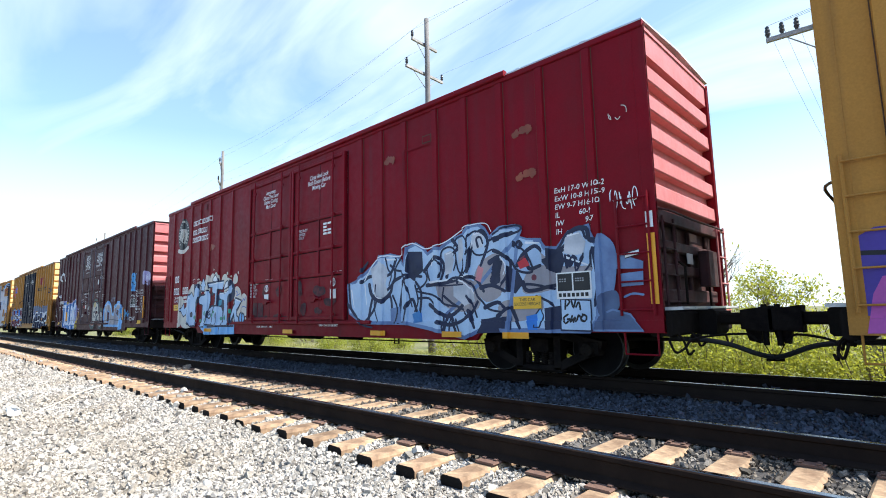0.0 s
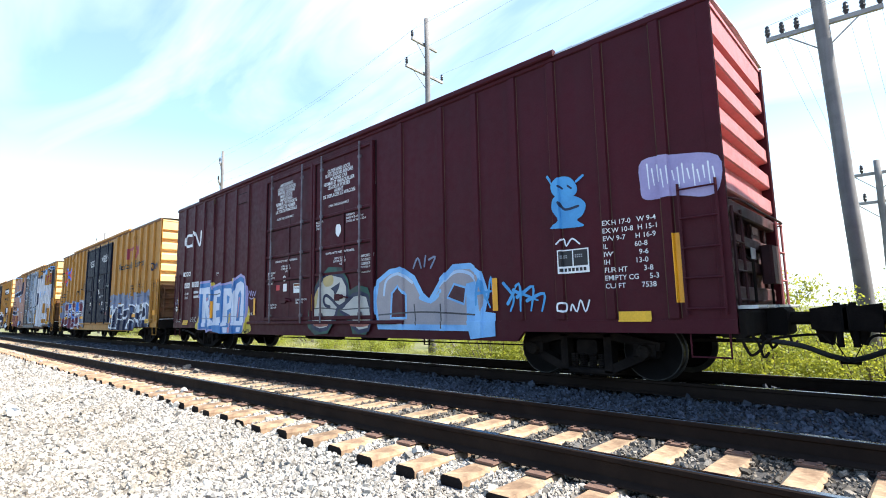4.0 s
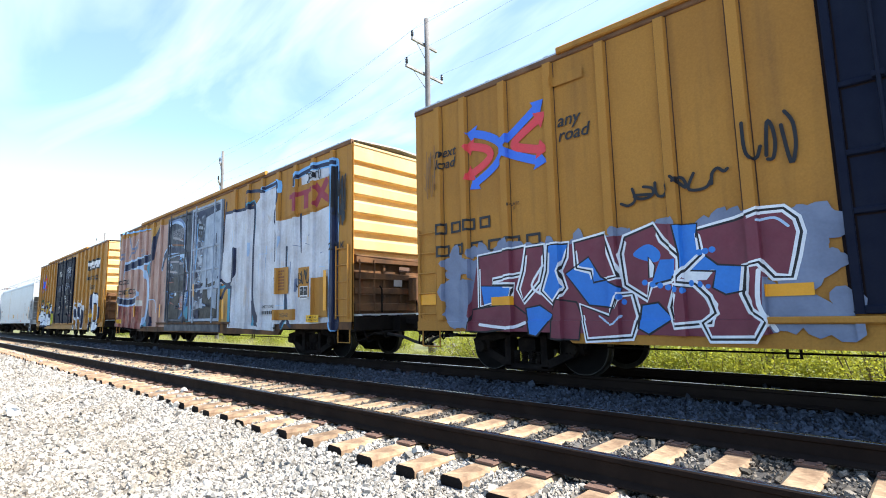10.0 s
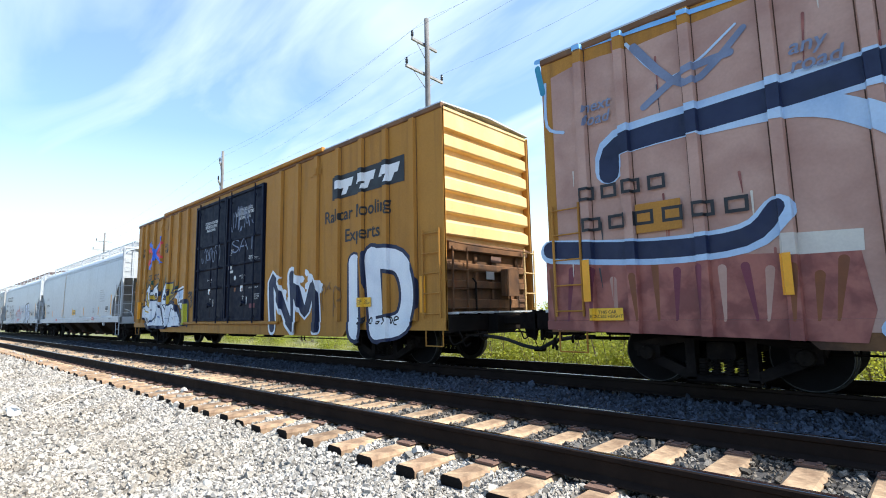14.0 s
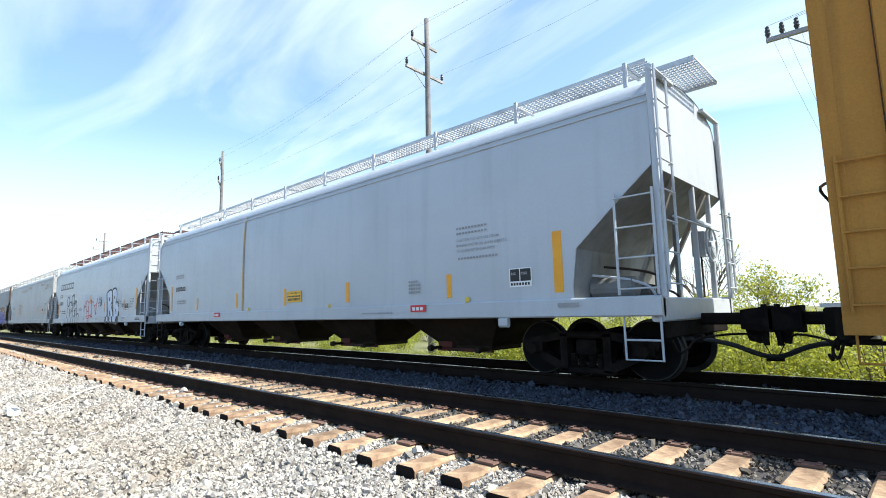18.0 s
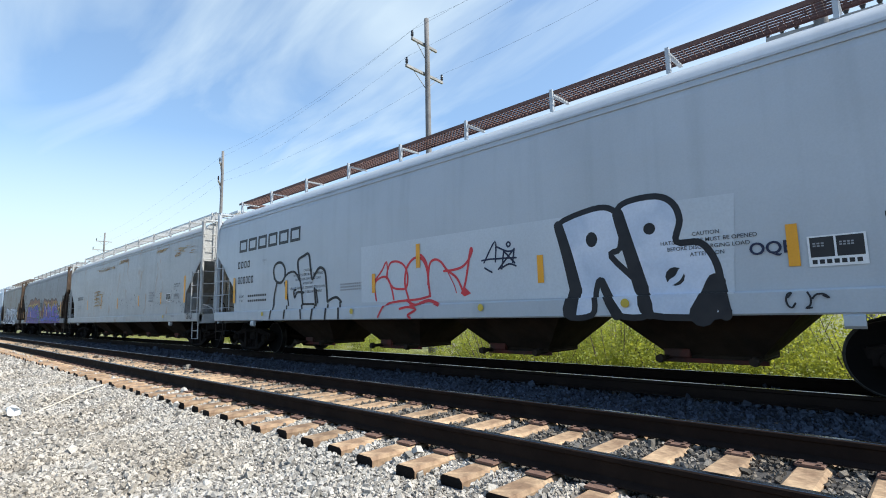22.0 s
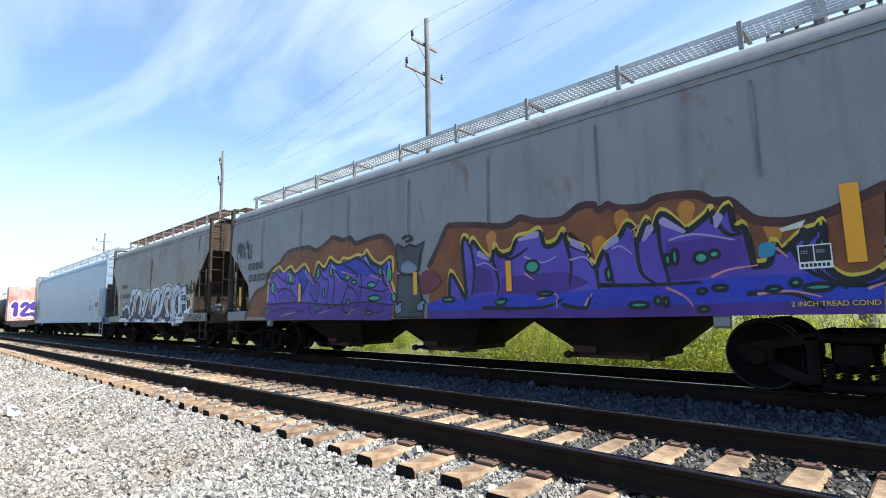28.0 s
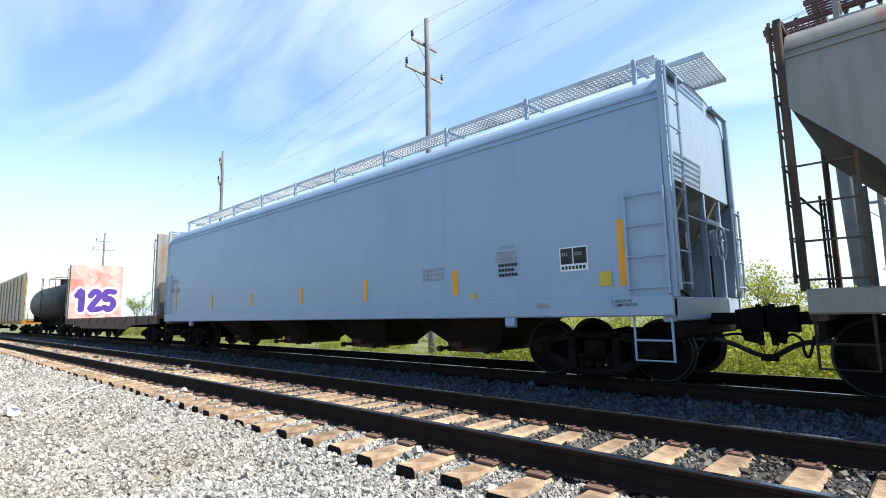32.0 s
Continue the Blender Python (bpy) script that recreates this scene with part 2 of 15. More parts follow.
M_WHITEP = mat("white_lettering", (0.78, 0.78, 0.77), 0.5, scale=2.0, amount=0.12, bump=0, fine=0.05)
M_GREYP = mat("grey_lettering", (0.30, 0.30, 0.31), 0.5, scale=2.0, amount=0.2, bump=0)
M_BLACKP = mat("black_lettering", (0.018, 0.018, 0.02), 0.5, scale=2.0, amount=0.2, bump=0)
M_TANK = mat("tank_black_paint", (0.012, 0.012, 0.014), 0.55, spec=0.2, scale=0.8, rgb2=(0.024, 0.022, 0.020), streak=0.3, bump=0.03)


def spray(name, rgb, rgb2=None, amount=0.4, scale=1.6):
    return mat("spray_" + name, rgb, 0.55, rgb2=rgb2, amount=amount, scale=scale, bump=0.03, fine=0.06, finescale=30)


S_WHITE = spray("white", (0.78, 0.80, 0.82), (0.60, 0.64, 0.70))
S_ICE = spray("ice_blue", (0.44, 0.58, 0.74), (0.28, 0.42, 0.62))
S_SKY = spray("sky_blue", (0.22, 0.48, 0.78), (0.10, 0.28, 0.56))
S_BLUE = spray("blue", (0.05, 0.16, 0.52), (0.03, 0.09, 0.34))
S_NAVY = spray("navy", (0.012, 0.020, 0.060))
S_BLACK = spray("black", (0.012, 0.012, 0.016))
S_GREY = spray("grey_blue", (0.19, 0.23, 0.33), (0.13, 0.16, 0.24), 0.5, 2.5)
S_PALE = spray("pale_buff", (0.62, 0.58, 0.50), (0.50, 0.45, 0.40))
S_PINK = spray("faded_pink", (0.47, 0.29, 0.225), (0.36, 0.20, 0.155), 0.5, 1.4)
S_MAROON = spray("maroon", (0.17, 0.035, 0.055), (0.12, 0.025, 0.04))
S_YEL = spray("yellow", (0.62, 0.46, 0.06), (0.46, 0.32, 0.04))
S_PURPLE = spray("purple", (0.075, 0.03, 0.24), (0.05, 0.02, 0.16), scale=1.0)
S_VIOLET = spray("violet", (0.105, 0.075, 0.42), (0.075, 0.035, 0.26), scale=0.8)
S_ORANGE = spray("rust_orange", (0.22, 0.075, 0.022), (0.12, 0.035, 0.016))
S_SPRAYBLUE = spray("bright_blue", (0.03, 0.20, 0.62), (0.02, 0.13, 0.48), 0.3)
S_SPRAYBLUE2 = spray("deep_blue", (0.025, 0.05, 0.42), (0.04, 0.03, 0.30), 0.4)
S_RUSTRED = spray("rusty_red", (0.34, 0.12, 0.09), (0.20, 0.06, 0.05), 0.8, 3.0)
S_UMBER = spray("umber", (0.045, 0.018, 0.016), (0.09, 0.03, 0.02), 0.5)
S_AMBER = spray("amber", (0.50, 0.20, 0.03), (0.36, 0.13, 0.02), 0.5)
S_SALMON = spray("salmon", (0.62, 0.24, 0.26))
S_YEL2 = spray("dull_yellow", (0.50, 0.27, 0.055))
S_DARKGREY = spray("dark_grey", (0.07, 0.075, 0.085), (0.03, 0.03, 0.035))
S_SLATE = spray("dark_slate", (0.016, 0.022, 0.040), (0.075, 0.085, 0.105), 0.6, 2.5)
S_BRUSHED = mat("spray_brushed_grey", (0.36, 0.42, 0.50), 0.55, rgb2=(0.24, 0.29, 0.36), amount=0.5, scale=3.5, streak=0.5, bump=0.03, fine=0.08, finescale=30)
S_WORN = spray("worn_white", (0.60, 0.62, 0.66), (0.40, 0.43, 0.48), 0.6, 2.2)
S_HAZE = spray("hazy_blue", (0.15, 0.24, 0.42), (0.10, 0.15, 0.30), 0.6, 2.5)
S_DUSK = spray("dusk_blue", (0.08, 0.13, 0.24), (0.05, 0.07, 0.15), 0.5)
S_DOVE = spray("dove_grey", (0.34, 0.31, 0.32), (0.26, 0.25, 0.28), 0.5)
S_MIDBLUE = spray("mid_blue", (0.045, 0.20, 0.46), (0.025, 0.12, 0.33), 0.5, 2.5)
S_LIMEWASH = mat("spray_limewash_white", (0.62, 0.63, 0.66), 0.6, rgb2=(0.47, 0.46, 0.47), amount=0.5, scale=1.6, streak=0.55, rust=0.10, rustrgb=(0.42, 0.33, 0.24), bump=0.08, bumpscale=25.0, fine=0.10, finescale=18)
S_PALEW = spray("chalky_white", (0.62, 0.66, 0.74), (0.48, 0.54, 0.64), 0.5, 2.0)
S_DOORMIX = spray("brushed_white_navy", (0.40, 0.44, 0.50), (0.03, 0.04, 0.07), 0.9, 2.6)
S_GOLD = spray("gold", (0.58, 0.38, 0.02), (0.44, 0.27, 0.015), 0.5)
S_BRONZE = spray("bronze", (0.16, 0.09, 0.015))
S_LIME = spray("lime_yellow", (0.48, 0.44, 0.03), (0.36, 0.33, 0.03), 0.4)
S_CYAN = spray("cyan_blue", (0.07, 0.32, 0.62), (0.04, 0.20, 0.46), 0.4)
S_PLUMP = spray("plum", (0.068, 0.010, 0.017))
S_BOTTLE = spray("bottle_green", (0.012, 0.075, 0.055), (0.012, 0.03, 0.03), 0.7, 2.0)
S_CREAMP = spray("cream", (0.50, 0.48, 0.42), (0.38, 0.38, 0.36), 0.5, 2.0)
S_BUFF = spray("buff_yellow", (0.50, 0.38, 0.16))
S_BAND = spray("band_white", (0.53, 0.56, 0.585), (0.46, 0.49, 0.52), 0.3, 0.7)
S_INDIGO = spray("indigo", (0.075, 0.045, 0.32), (0.05, 0.03, 0.22), 0.4)
S_GREEN = spray("green", (0.05, 0.34, 0.22), (0.03, 0.22, 0.14))
S_DKGREEN = spray("dark_green", (0.02, 0.10, 0.06))
S_TEAL = spray("teal", (0.05, 0.28, 0.40), (0.03, 0.18, 0.28))
S_RED = spray("red", (0.62, 0.04, 0.05), (0.45, 0.03, 0.04))
S_MAGENTA = spray("magenta", (0.45, 0.09, 0.36), (0.36, 0.07, 0.30))
S_LILAC = spray("lilac", (0.34, 0.30, 0.50), (0.24, 0.20, 0.40))
S_LOGOBLUE = spray("logo_blue", (0.05, 0.17, 0.70), (0.05, 0.15, 0.60), 0.15)
S_LOGORED = spray("logo_red", (0.72, 0.06, 0.07), (0.62, 0.05, 0.06), 0.15)
S_CRIMSON = spray("logo_crimson", (0.28, 0.025, 0.045), (0.23, 0.025, 0.04), 0.15)

# ---- mesh helpers ----


class Mesh:
    """Vertices and faces in lists; mi is the material slot of the faces that follow."""

    def __init__(self):
        self.v, self.f, self.fm, self.mi = [], [], [], 0

    def add(self, verts, faces):
        k = len(self.v)
        self.v += [tuple(p) for p in verts]
        self.f += [tuple(i + k for i in f) for f in faces]
        self.fm += [self.mi] * len(faces)
        return self

    def box(self, x0, x1, y0, y1, z0, z1, c=0.0):
        """A box; c chamfers the edges along its longest side."""
        if not c:
            v = [(x, y, z) for x in (x0, x1) for y in (y0, y1) for z in (z0, z1)]
            return self.add(v, [(0, 1, 3, 2), (4, 6, 7, 5), (0, 4, 5, 1), (2, 3, 7, 6), (0, 2, 6, 4), (1, 5, 7, 3)])
        d = (x1 - x0, y1 - y0, z1 - z0)
        ax = d.index(max(d))
        lo, hi = (x0, y0, z0), (x1, y1, z1)
        a, b = [i for i in range(3) if i != ax]
        c = min(c, d[a] * 0.45, d[b] * 0.45)
        ring = [(lo[a] + c, lo[b]), (hi[a] - c, lo[b]), (hi[a], lo[b] + c), (hi[a], hi[b] - c), (hi[a] - c, hi[b]), (lo[a] + c, hi[b]), (lo[a], hi[b] - c), (lo[a], lo[b] + c)]
        return self.prism(ring, ax, lo[ax], hi[ax])

    def prism(self, ring, axis, a0, a1):
        """A closed outline pushed along an axis; its two coordinates are the other axes in order."""
        def at(p, s):
            q = list(p)
            q.insert(axis, s)
            return q
        n = len(ring)
        v = [at(p, a0) for p in ring] + [at(p, a1) for p in ring]
        return self.add(v, [tuple(range(n))[::-1], tuple(range(n, 2 * n))] + [(i, (i + 1) % n, n + (i + 1) % n, n + i) for i in range(n)])

    def tube(self, pts, r, n=6, r2=None):
        """A round bar through points, r to r2."""
        pts = [Vector(p) for p in pts]
        rings = []
        for i, p in enumerate(pts):
            d = (pts[min(i + 1, len(pts) - 1)] - pts[max(i - 1, 0)]).normalized()
            u = d.orthogonal().normalized() if i == 0 else (prev - d * prev.dot(d)).normalized()
            prev = u
            w = d.cross(u)
            rr = r if r2 is None else r + (r2 - r) * i / max(len(pts) - 1, 1)
            rings += [p + (u * math.cos(6.2832 * k / n) + w * math.sin(6.2832 * k / n)) * rr for k in range(n)]
        m = len(pts)
        faces = [(a * n + k, a * n + (k + 1) % n, (a + 1) * n + (k + 1) % n, (a + 1) * n + k) for a in range(m - 1) for k in range(n)]
        return self.add(rings, faces + [tuple(range(n))[::-1], tuple(range((m - 1) * n, m * n))])

    def lathe(self, prof, axis, centre, n=20, caps=True):
        """A profile of (along, radius) turned round an axis through centre."""
        a, b = [i for i in range(3) if i != axis]
        v = []
        for s, r in prof:
            for k in range(n):
                q = list(centre)
                q[axis] += s
                q[a] += r * math.cos(6.28319 * k / n)
                q[b] += r * math.sin(6.28319 * k / n)
                v.append(q)
        m = len(prof)
        faces = [(i * n + k, i * n + (k + 1) % n, (i + 1) * n + (k + 1) % n, (i + 1) * n + k) for i in range(m - 1) for k in range(n)]
        return self.add(v, faces + ([tuple(range(n))[::-1], tuple(range((m - 1) * n, m * n))] if caps else []))


def part(name, me, material, parent, label="", smooth=False):
    """Links a mesh as one object under a thing or a part."""
    mesh = bpy.data.meshes.new(name)
    mesh.from_pydata(me.v, [], me.f)
    mats = material if isinstance(material, (list, tuple)) else [material]
    for m in mats:
        mesh.materials.append(m)
    if len(mats) > 1:
        mesh.polygons.foreach_set("material_index", me.fm)
    if smooth:
        mesh.polygons.foreach_set("use_smooth", [True] * len(mesh.polygons))
    mesh.update()
    ob = new(name, mesh)
    if parent is not None:
        ob.parent = parent
    return tagged(ob, label) if label else ob


def again(ob, parent, m):
    """Another part on the same mesh."""
    o = ob.copy()
    scene.collection.objects.link(o)
    o.parent, o.matrix_basis = parent, m
    return o


def root(name, x, y, z, label, category, group="", kind=""):
    ob = new(name)
    ob.empty_display_size = 0.3
    ob.location = (x, y, z)
    return tagged(ob, label, category, group, kind)

# ---- ground, ballast and tracks ----


def ground_height(x, y):
    """The lie of the land across the tracks."""
    line = [(-3000, -0.5), (-6, -0.42), (1.0, -0.37), (2.3, -0.36), (2.9, -0.30), (3.3, -0.25), (5.3, -0.25), (5.9, -0.33), (6.7, -0.33), (7.2, -0.25),
            (9.5, -0.25), (10.2, -0.45), (11.2, -0.95), (14.0, -1.0), (30.0, -0.9), (3000, -0.9)]
    for (a, p), (b, q) in zip(line, line[1:]):
        if y <= b:
            z = p + (q - p) * (y - a) / (b - a)
            break
    if -75 < x < 8 and -6 < y < 30:
        z += 0.035 * noise.noise((x * 0.7, y * 0.7, 0)) + 0.012 * noise.noise((x * 4, y * 4, 3))
    return z


def ground():
    xs = [-3000, -900, -300, -150, -90] + [-75 + 0.75 * i for i in range(100)] + [0.0 + 0.5 * i for i in range(16)] + [9, 12, 20, 60, 300, 3000]
    xs = sorted(set(xs))
    ys = [-3000, -600, -100, -30, -12, -6, -3, -1, 0.2] + [0.6 + 0.25 * i for i in range(44)] + [12 + 0.8 * i for i in range(24)] + [40, 70, 150, 500, 3000]
    me = Mesh()
    n = len(ys)
    me.v = [(x, y, ground_height(x, y)) for x in xs for y in ys]
    for i in range(len(xs) - 1):
        for j in range(n - 1):
            me.f.append((i * n + j, (i + 1) * n + j, (i + 1) * n + j + 1, i * n + j + 1))
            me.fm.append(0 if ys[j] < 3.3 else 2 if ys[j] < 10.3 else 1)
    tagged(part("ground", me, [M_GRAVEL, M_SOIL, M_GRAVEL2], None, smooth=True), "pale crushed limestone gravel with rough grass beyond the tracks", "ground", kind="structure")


def stones(name, label, x0, x1, y0, y1, count, size, seed, lift=0.0, skip=None, m=M_STONE):
    """Loose angular stones spread over a strip, in one mesh."""
    rng = np.random.default_rng(seed)
    cube = np.array([(a, b, c) for a in (-1, 1) for b in (-1, 1) for c in (-1, 1)]) * 0.60
    tri = np.array([(0, 1, 3), (0, 3, 2), (4, 6, 7), (4, 7, 5), (0, 4, 5), (0, 5, 1), (2, 3, 7), (2, 7, 6), (0, 2, 6), (0, 6, 4), (1, 5, 7), (1, 7, 3)])
    px, py = rng.uniform(x0, x1, count), rng.uniform(y0, y1, count)
    if skip:
        keep = np.array([not skip(a, b) for a, b in zip(px, py)])
        px, py = px[keep], py[keep]
    count = len(px)
    pz = np.array([ground_height(a, b) for a, b in zip(px, py)]) + lift
    r = size * rng.lognormal(0, 0.32, count)
    shape = cube[None] * rng.uniform(0.55, 1.35, (count, 8, 3)) * rng.uniform(0.5, 1.3, (count, 1, 3))
    q = rng.normal(size=(count, 4))
    q /= np.linalg.norm(q, axis=1, keepdims=True)
    w, x, y, z = q.T
    R = np.stack([np.stack([1 - 2 * (y * y + z * z), 2 * (x * y - w * z), 2 * (x * z + w * y)], -1), np.stack([2 * (x * y + w * z), 1 - 2 * (x * x + z * z), 2 * (y * z - w * x)], -1),
                  np.stack([2 * (x * z - w * y), 2 * (y * z + w * x), 1 - 2 * (x * x + y * y)], -1)], 1)
    v = np.einsum("nij,nkj->nki", R, shape) * r[:, None, None]
    v += np.stack([px, py, pz + r * rng.uniform(0.0, 0.9, count)], -1)[:, None]
    f = (tri[None] + (np.arange(count) * 8)[:, None, None]).reshape(-1)
    mesh = bpy.data.meshes.new(name)
    mesh.vertices.add(count * 8)
    mesh.vertices.foreach_set("co", v.astype(np.float32).ravel())
    mesh.loops.add(len(f))
    mesh.loops.foreach_set("vertex_index", f.astype(np.int32))
    mesh.polygons.add(len(f) // 3)
    mesh.polygons.foreach_set("loop_start", np.arange(0, len(f), 3, dtype=np.int32))
    mesh.materials.append(m)
    mesh.update(calc_edges=True)
    mesh.shade_flat()
    tagged(new(name, mesh), label, "ballast", kind="stuff")


TIE_STEP, TIE_X0 = 0.494, -2.27


def on_tie(x, y):
    k = (x - TIE_X0) / TIE_STEP
    return abs(k - round(k)) * TIE_STEP < 0.13 and 2.9 < y < 5.68


def rail_profile(y):
    half = [(0.070, -0.186), (0.070, -0.176), (0.012, -0.150), (0.010, -0.052), (0.034, -0.038), (0.036, -0.008), (0.026, 0.0)]
    return [(y + a, z) for a, z in half] + [(y - a, z) for a, z in half[::-1]]


def track(name, yc, x0, x1, label):
    """Rails, ties and tie plates with their spikes."""
    rt = root(name, 0, 0, 0, label, "track", kind="structure")
    for k, s in enumerate((-1, 1)):
        y = yc + s * GAUGE
        me = Mesh()
        me.prism(rail_profile(y), 0, x0, x1)
        r = part("rail", me, M_RAIL, rt, "dark rusted steel rail with a polished top")
        top = Mesh()
        top.prism([(y - 0.026, 0.0005), (y + 0.026, 0.0005), (y + 0.024, 0.0035), (y - 0.024, 0.0035)], 0, x0, x1)
        part("running_surface", top, M_RAILTOP, r, "worn shiny strip")
    tie = None
    sunk = 0.09 if yc > 6 else 0.0      # the train's ties lie deep in their ballast
    me = Mesh()
    half = 1.36
    me.box(-0.115, 0.115, -half, half, -0.19, 0.0, 0.026)
    # end faces take the darkened shade colour
    for f in (0, 1):
        me.fm[f] = 1
    plate = Mesh()
    plate.box(-0.10, 0.10, -0.18, 0.18, 0.0, 0.018, 0.008)
    for sx in (-0.06, 0.06):
        for sy in (-0.095, 0.095, -0.15):
            plate.box(sx - 0.009, sx + 0.009, sy - 0.009, sy + 0.009, 0.018, 0.024)
            plate.box(sx - 0.016, sx + 0.016, sy - 0.018, sy + 0.014, 0.024, 0.032, 0.003)
    n = int((x1 - x0) / TIE_STEP)
    k0 = math.ceil((x0 - TIE_X0) / TIE_STEP)
    rng = random.Random(7)
    pl = None
    for i in range(min(n, 298)):
        x = TIE_X0 + (k0 + i) * TIE_STEP
        m = pose(x + rng.uniform(-0.015, 0.015), yc + rng.uniform(-0.05, 0.05), -0.206 - sunk + rng.uniform(-0.008, 0.004), 0, rng.uniform(-1, 1), rng.uniform(-1.6, 1.6))
        if tie is None:
            tie = part("tie", me, [M_TIE, M_TIEDARK], rt, "weathered brown wooden tie")
            tie.matrix_basis = m
        else:
            again(tie, rt, m)
        if -24 < x < 4:
            for s in (-1, 1):
                m = pose(x, yc + s * GAUGE, -0.204 - sunk, 0, 0, 0 if s > 0 else 180)
                if pl is None:
                    pl = part("tie_plate", plate, M_PLATE, rt, "rusted tie plate with spikes")
                    pl.matrix_basis = m
                else:
                    again(pl, rt, m)
    return rt


ground()
track("near_track", NEAR_Y, -74, 7, "empty railway track of rusted rails on weathered wooden ties")
track("far_track", FAR_Y, -74, 7, "railway track under the train, in its shade")
stones("foreground_stones", "loose pale limestone gravel", -7.5, -0.6, 0.1, 3.45, 58000, 0.0172, 11, skip=on_tie)
stones("shoulder_stones", "loose pale limestone gravel", -17, -7.5, 0.0, 3.4, 38000, 0.0205, 12, skip=on_tie)
stones("distant_shoulder_stones", "loose pale limestone gravel", -45, -17, 0.2, 3.3, 15000, 0.033, 13, skip=on_tie)
stones("near_track_ballast", "grey ballast between the rails", -12, 2, 3.45, 5.7, 24000, 0.019, 14, skip=on_tie, m=M_STONE3)
stones("distant_track_ballast", "grey ballast between the rails", -40, -12, 3.45, 5.7, 9000, 0.034, 15, skip=on_tie, m=M_STONE3)
stones("middle_ballast", "ballast between the two tracks, tinted blue-grey for the train's shade", -14, 3, 5.6, 7.4, 24000, 0.022, 16, m=M_STONE2)
stones("far_ballast", "ballast between the two tracks, tinted blue-grey for the train's shade", -40, -14, 5.6, 7.4, 6500, 0.042, 17, m=M_STONE2)
stones("train_track_ballast", "ballast under the train, tinted blue-grey for its shade", -30, 5, 7.3, 9.6, 9000, 0.033, 18, lift=0.01, m=M_STONE2)


def litter():
    """A pale stick and a crumpled white carton on the gravel."""
    def at(x, y, up):
        return (x, y, ground_height(x, y) + up)
    me = Mesh()
    me.tube([at(-12.3, 2.88, 0.05), at(-11.6, 2.42, 0.07), at(-10.7, 1.9, 0.05), at(-9.95, 1.48, 0.04)], 0.016, 6, 0.010)
    tagged(part("stick", me, mat("bleached_wood", (0.62, 0.56, 0.46), 0.8, scale=4.0), None), "thin bleached wooden stick lying on the gravel", "stick")
    me = Mesh()
    x, y, z = at(-9.95, 1.22, 0.0)
    me.box(x - 0.10, x + 0.10, y - 0.07, y + 0.07, z + 0.02, z + 0.15, 0.03)
    me.v = [(a + 0.03 * math.sin(9 * k), b + 0.02 * math.cos(7 * k), c + 0.012 * math.sin(5 * k)) for k, (a, b, c) in enumerate(me.v)]
    tagged(part("carton", me, M_WHITEP, None), "crumpled white paper carton lying on the gravel", "carton")


litter()

# ---- rolling stock: shared pieces ----


def text_mesh(body, size, bold=0.0, shear=0.0, align="LEFT", lead=1.0, wide=1.0):
    """Letters in the x-z plane as (vertices, faces), from the built-in font."""
    c = bpy.data.curves.new("letters", "FONT")
    c.body, c.size, c.offset, c.shear, c.align_x, c.space_line, c.resolution_u = body, size, bold * size, shear, align, lead, 3
    o = bpy.data.objects.new("letters", c)
    m = bpy.data.meshes.new_from_object(o)
    v = [(p.co.x * wide, 0.0, p.co.y) for p in m.vertices]
    f = [tuple(p.vertices) for p in m.polygons]
    bpy.data.objects.remove(o)
    bpy.data.curves.remove(c)
    bpy.data.meshes.remove(m)
    return v, f


def smooth_line(pts, per=5, closed=False):
    """Catmull-Rom through points."""
    if len(pts) < 3:
        return [Vector(p) for p in pts]
    P = [Vector(p) for p in pts]
    n = len(P)
    out = []
    for i in range(n if closed else n - 1):
        a, b, c, d = (P[(i - 1) % n], P[i], P[(i + 1) % n], P[(i + 2) % n]) if closed else (P[max(i - 1, 0)], P[i], P[i + 1], P[min(i + 2, n - 1)])
        for k in range(per):
            t = k / per
            out.append(0.5 * ((2 * b) + (c - a) * t + (2 * a - 5 * b + 4 * c - d) * t * t + (3 * b - a - 3 * c + d) * t ** 3))
    if not closed:
        out.append(P[-1])
    return out


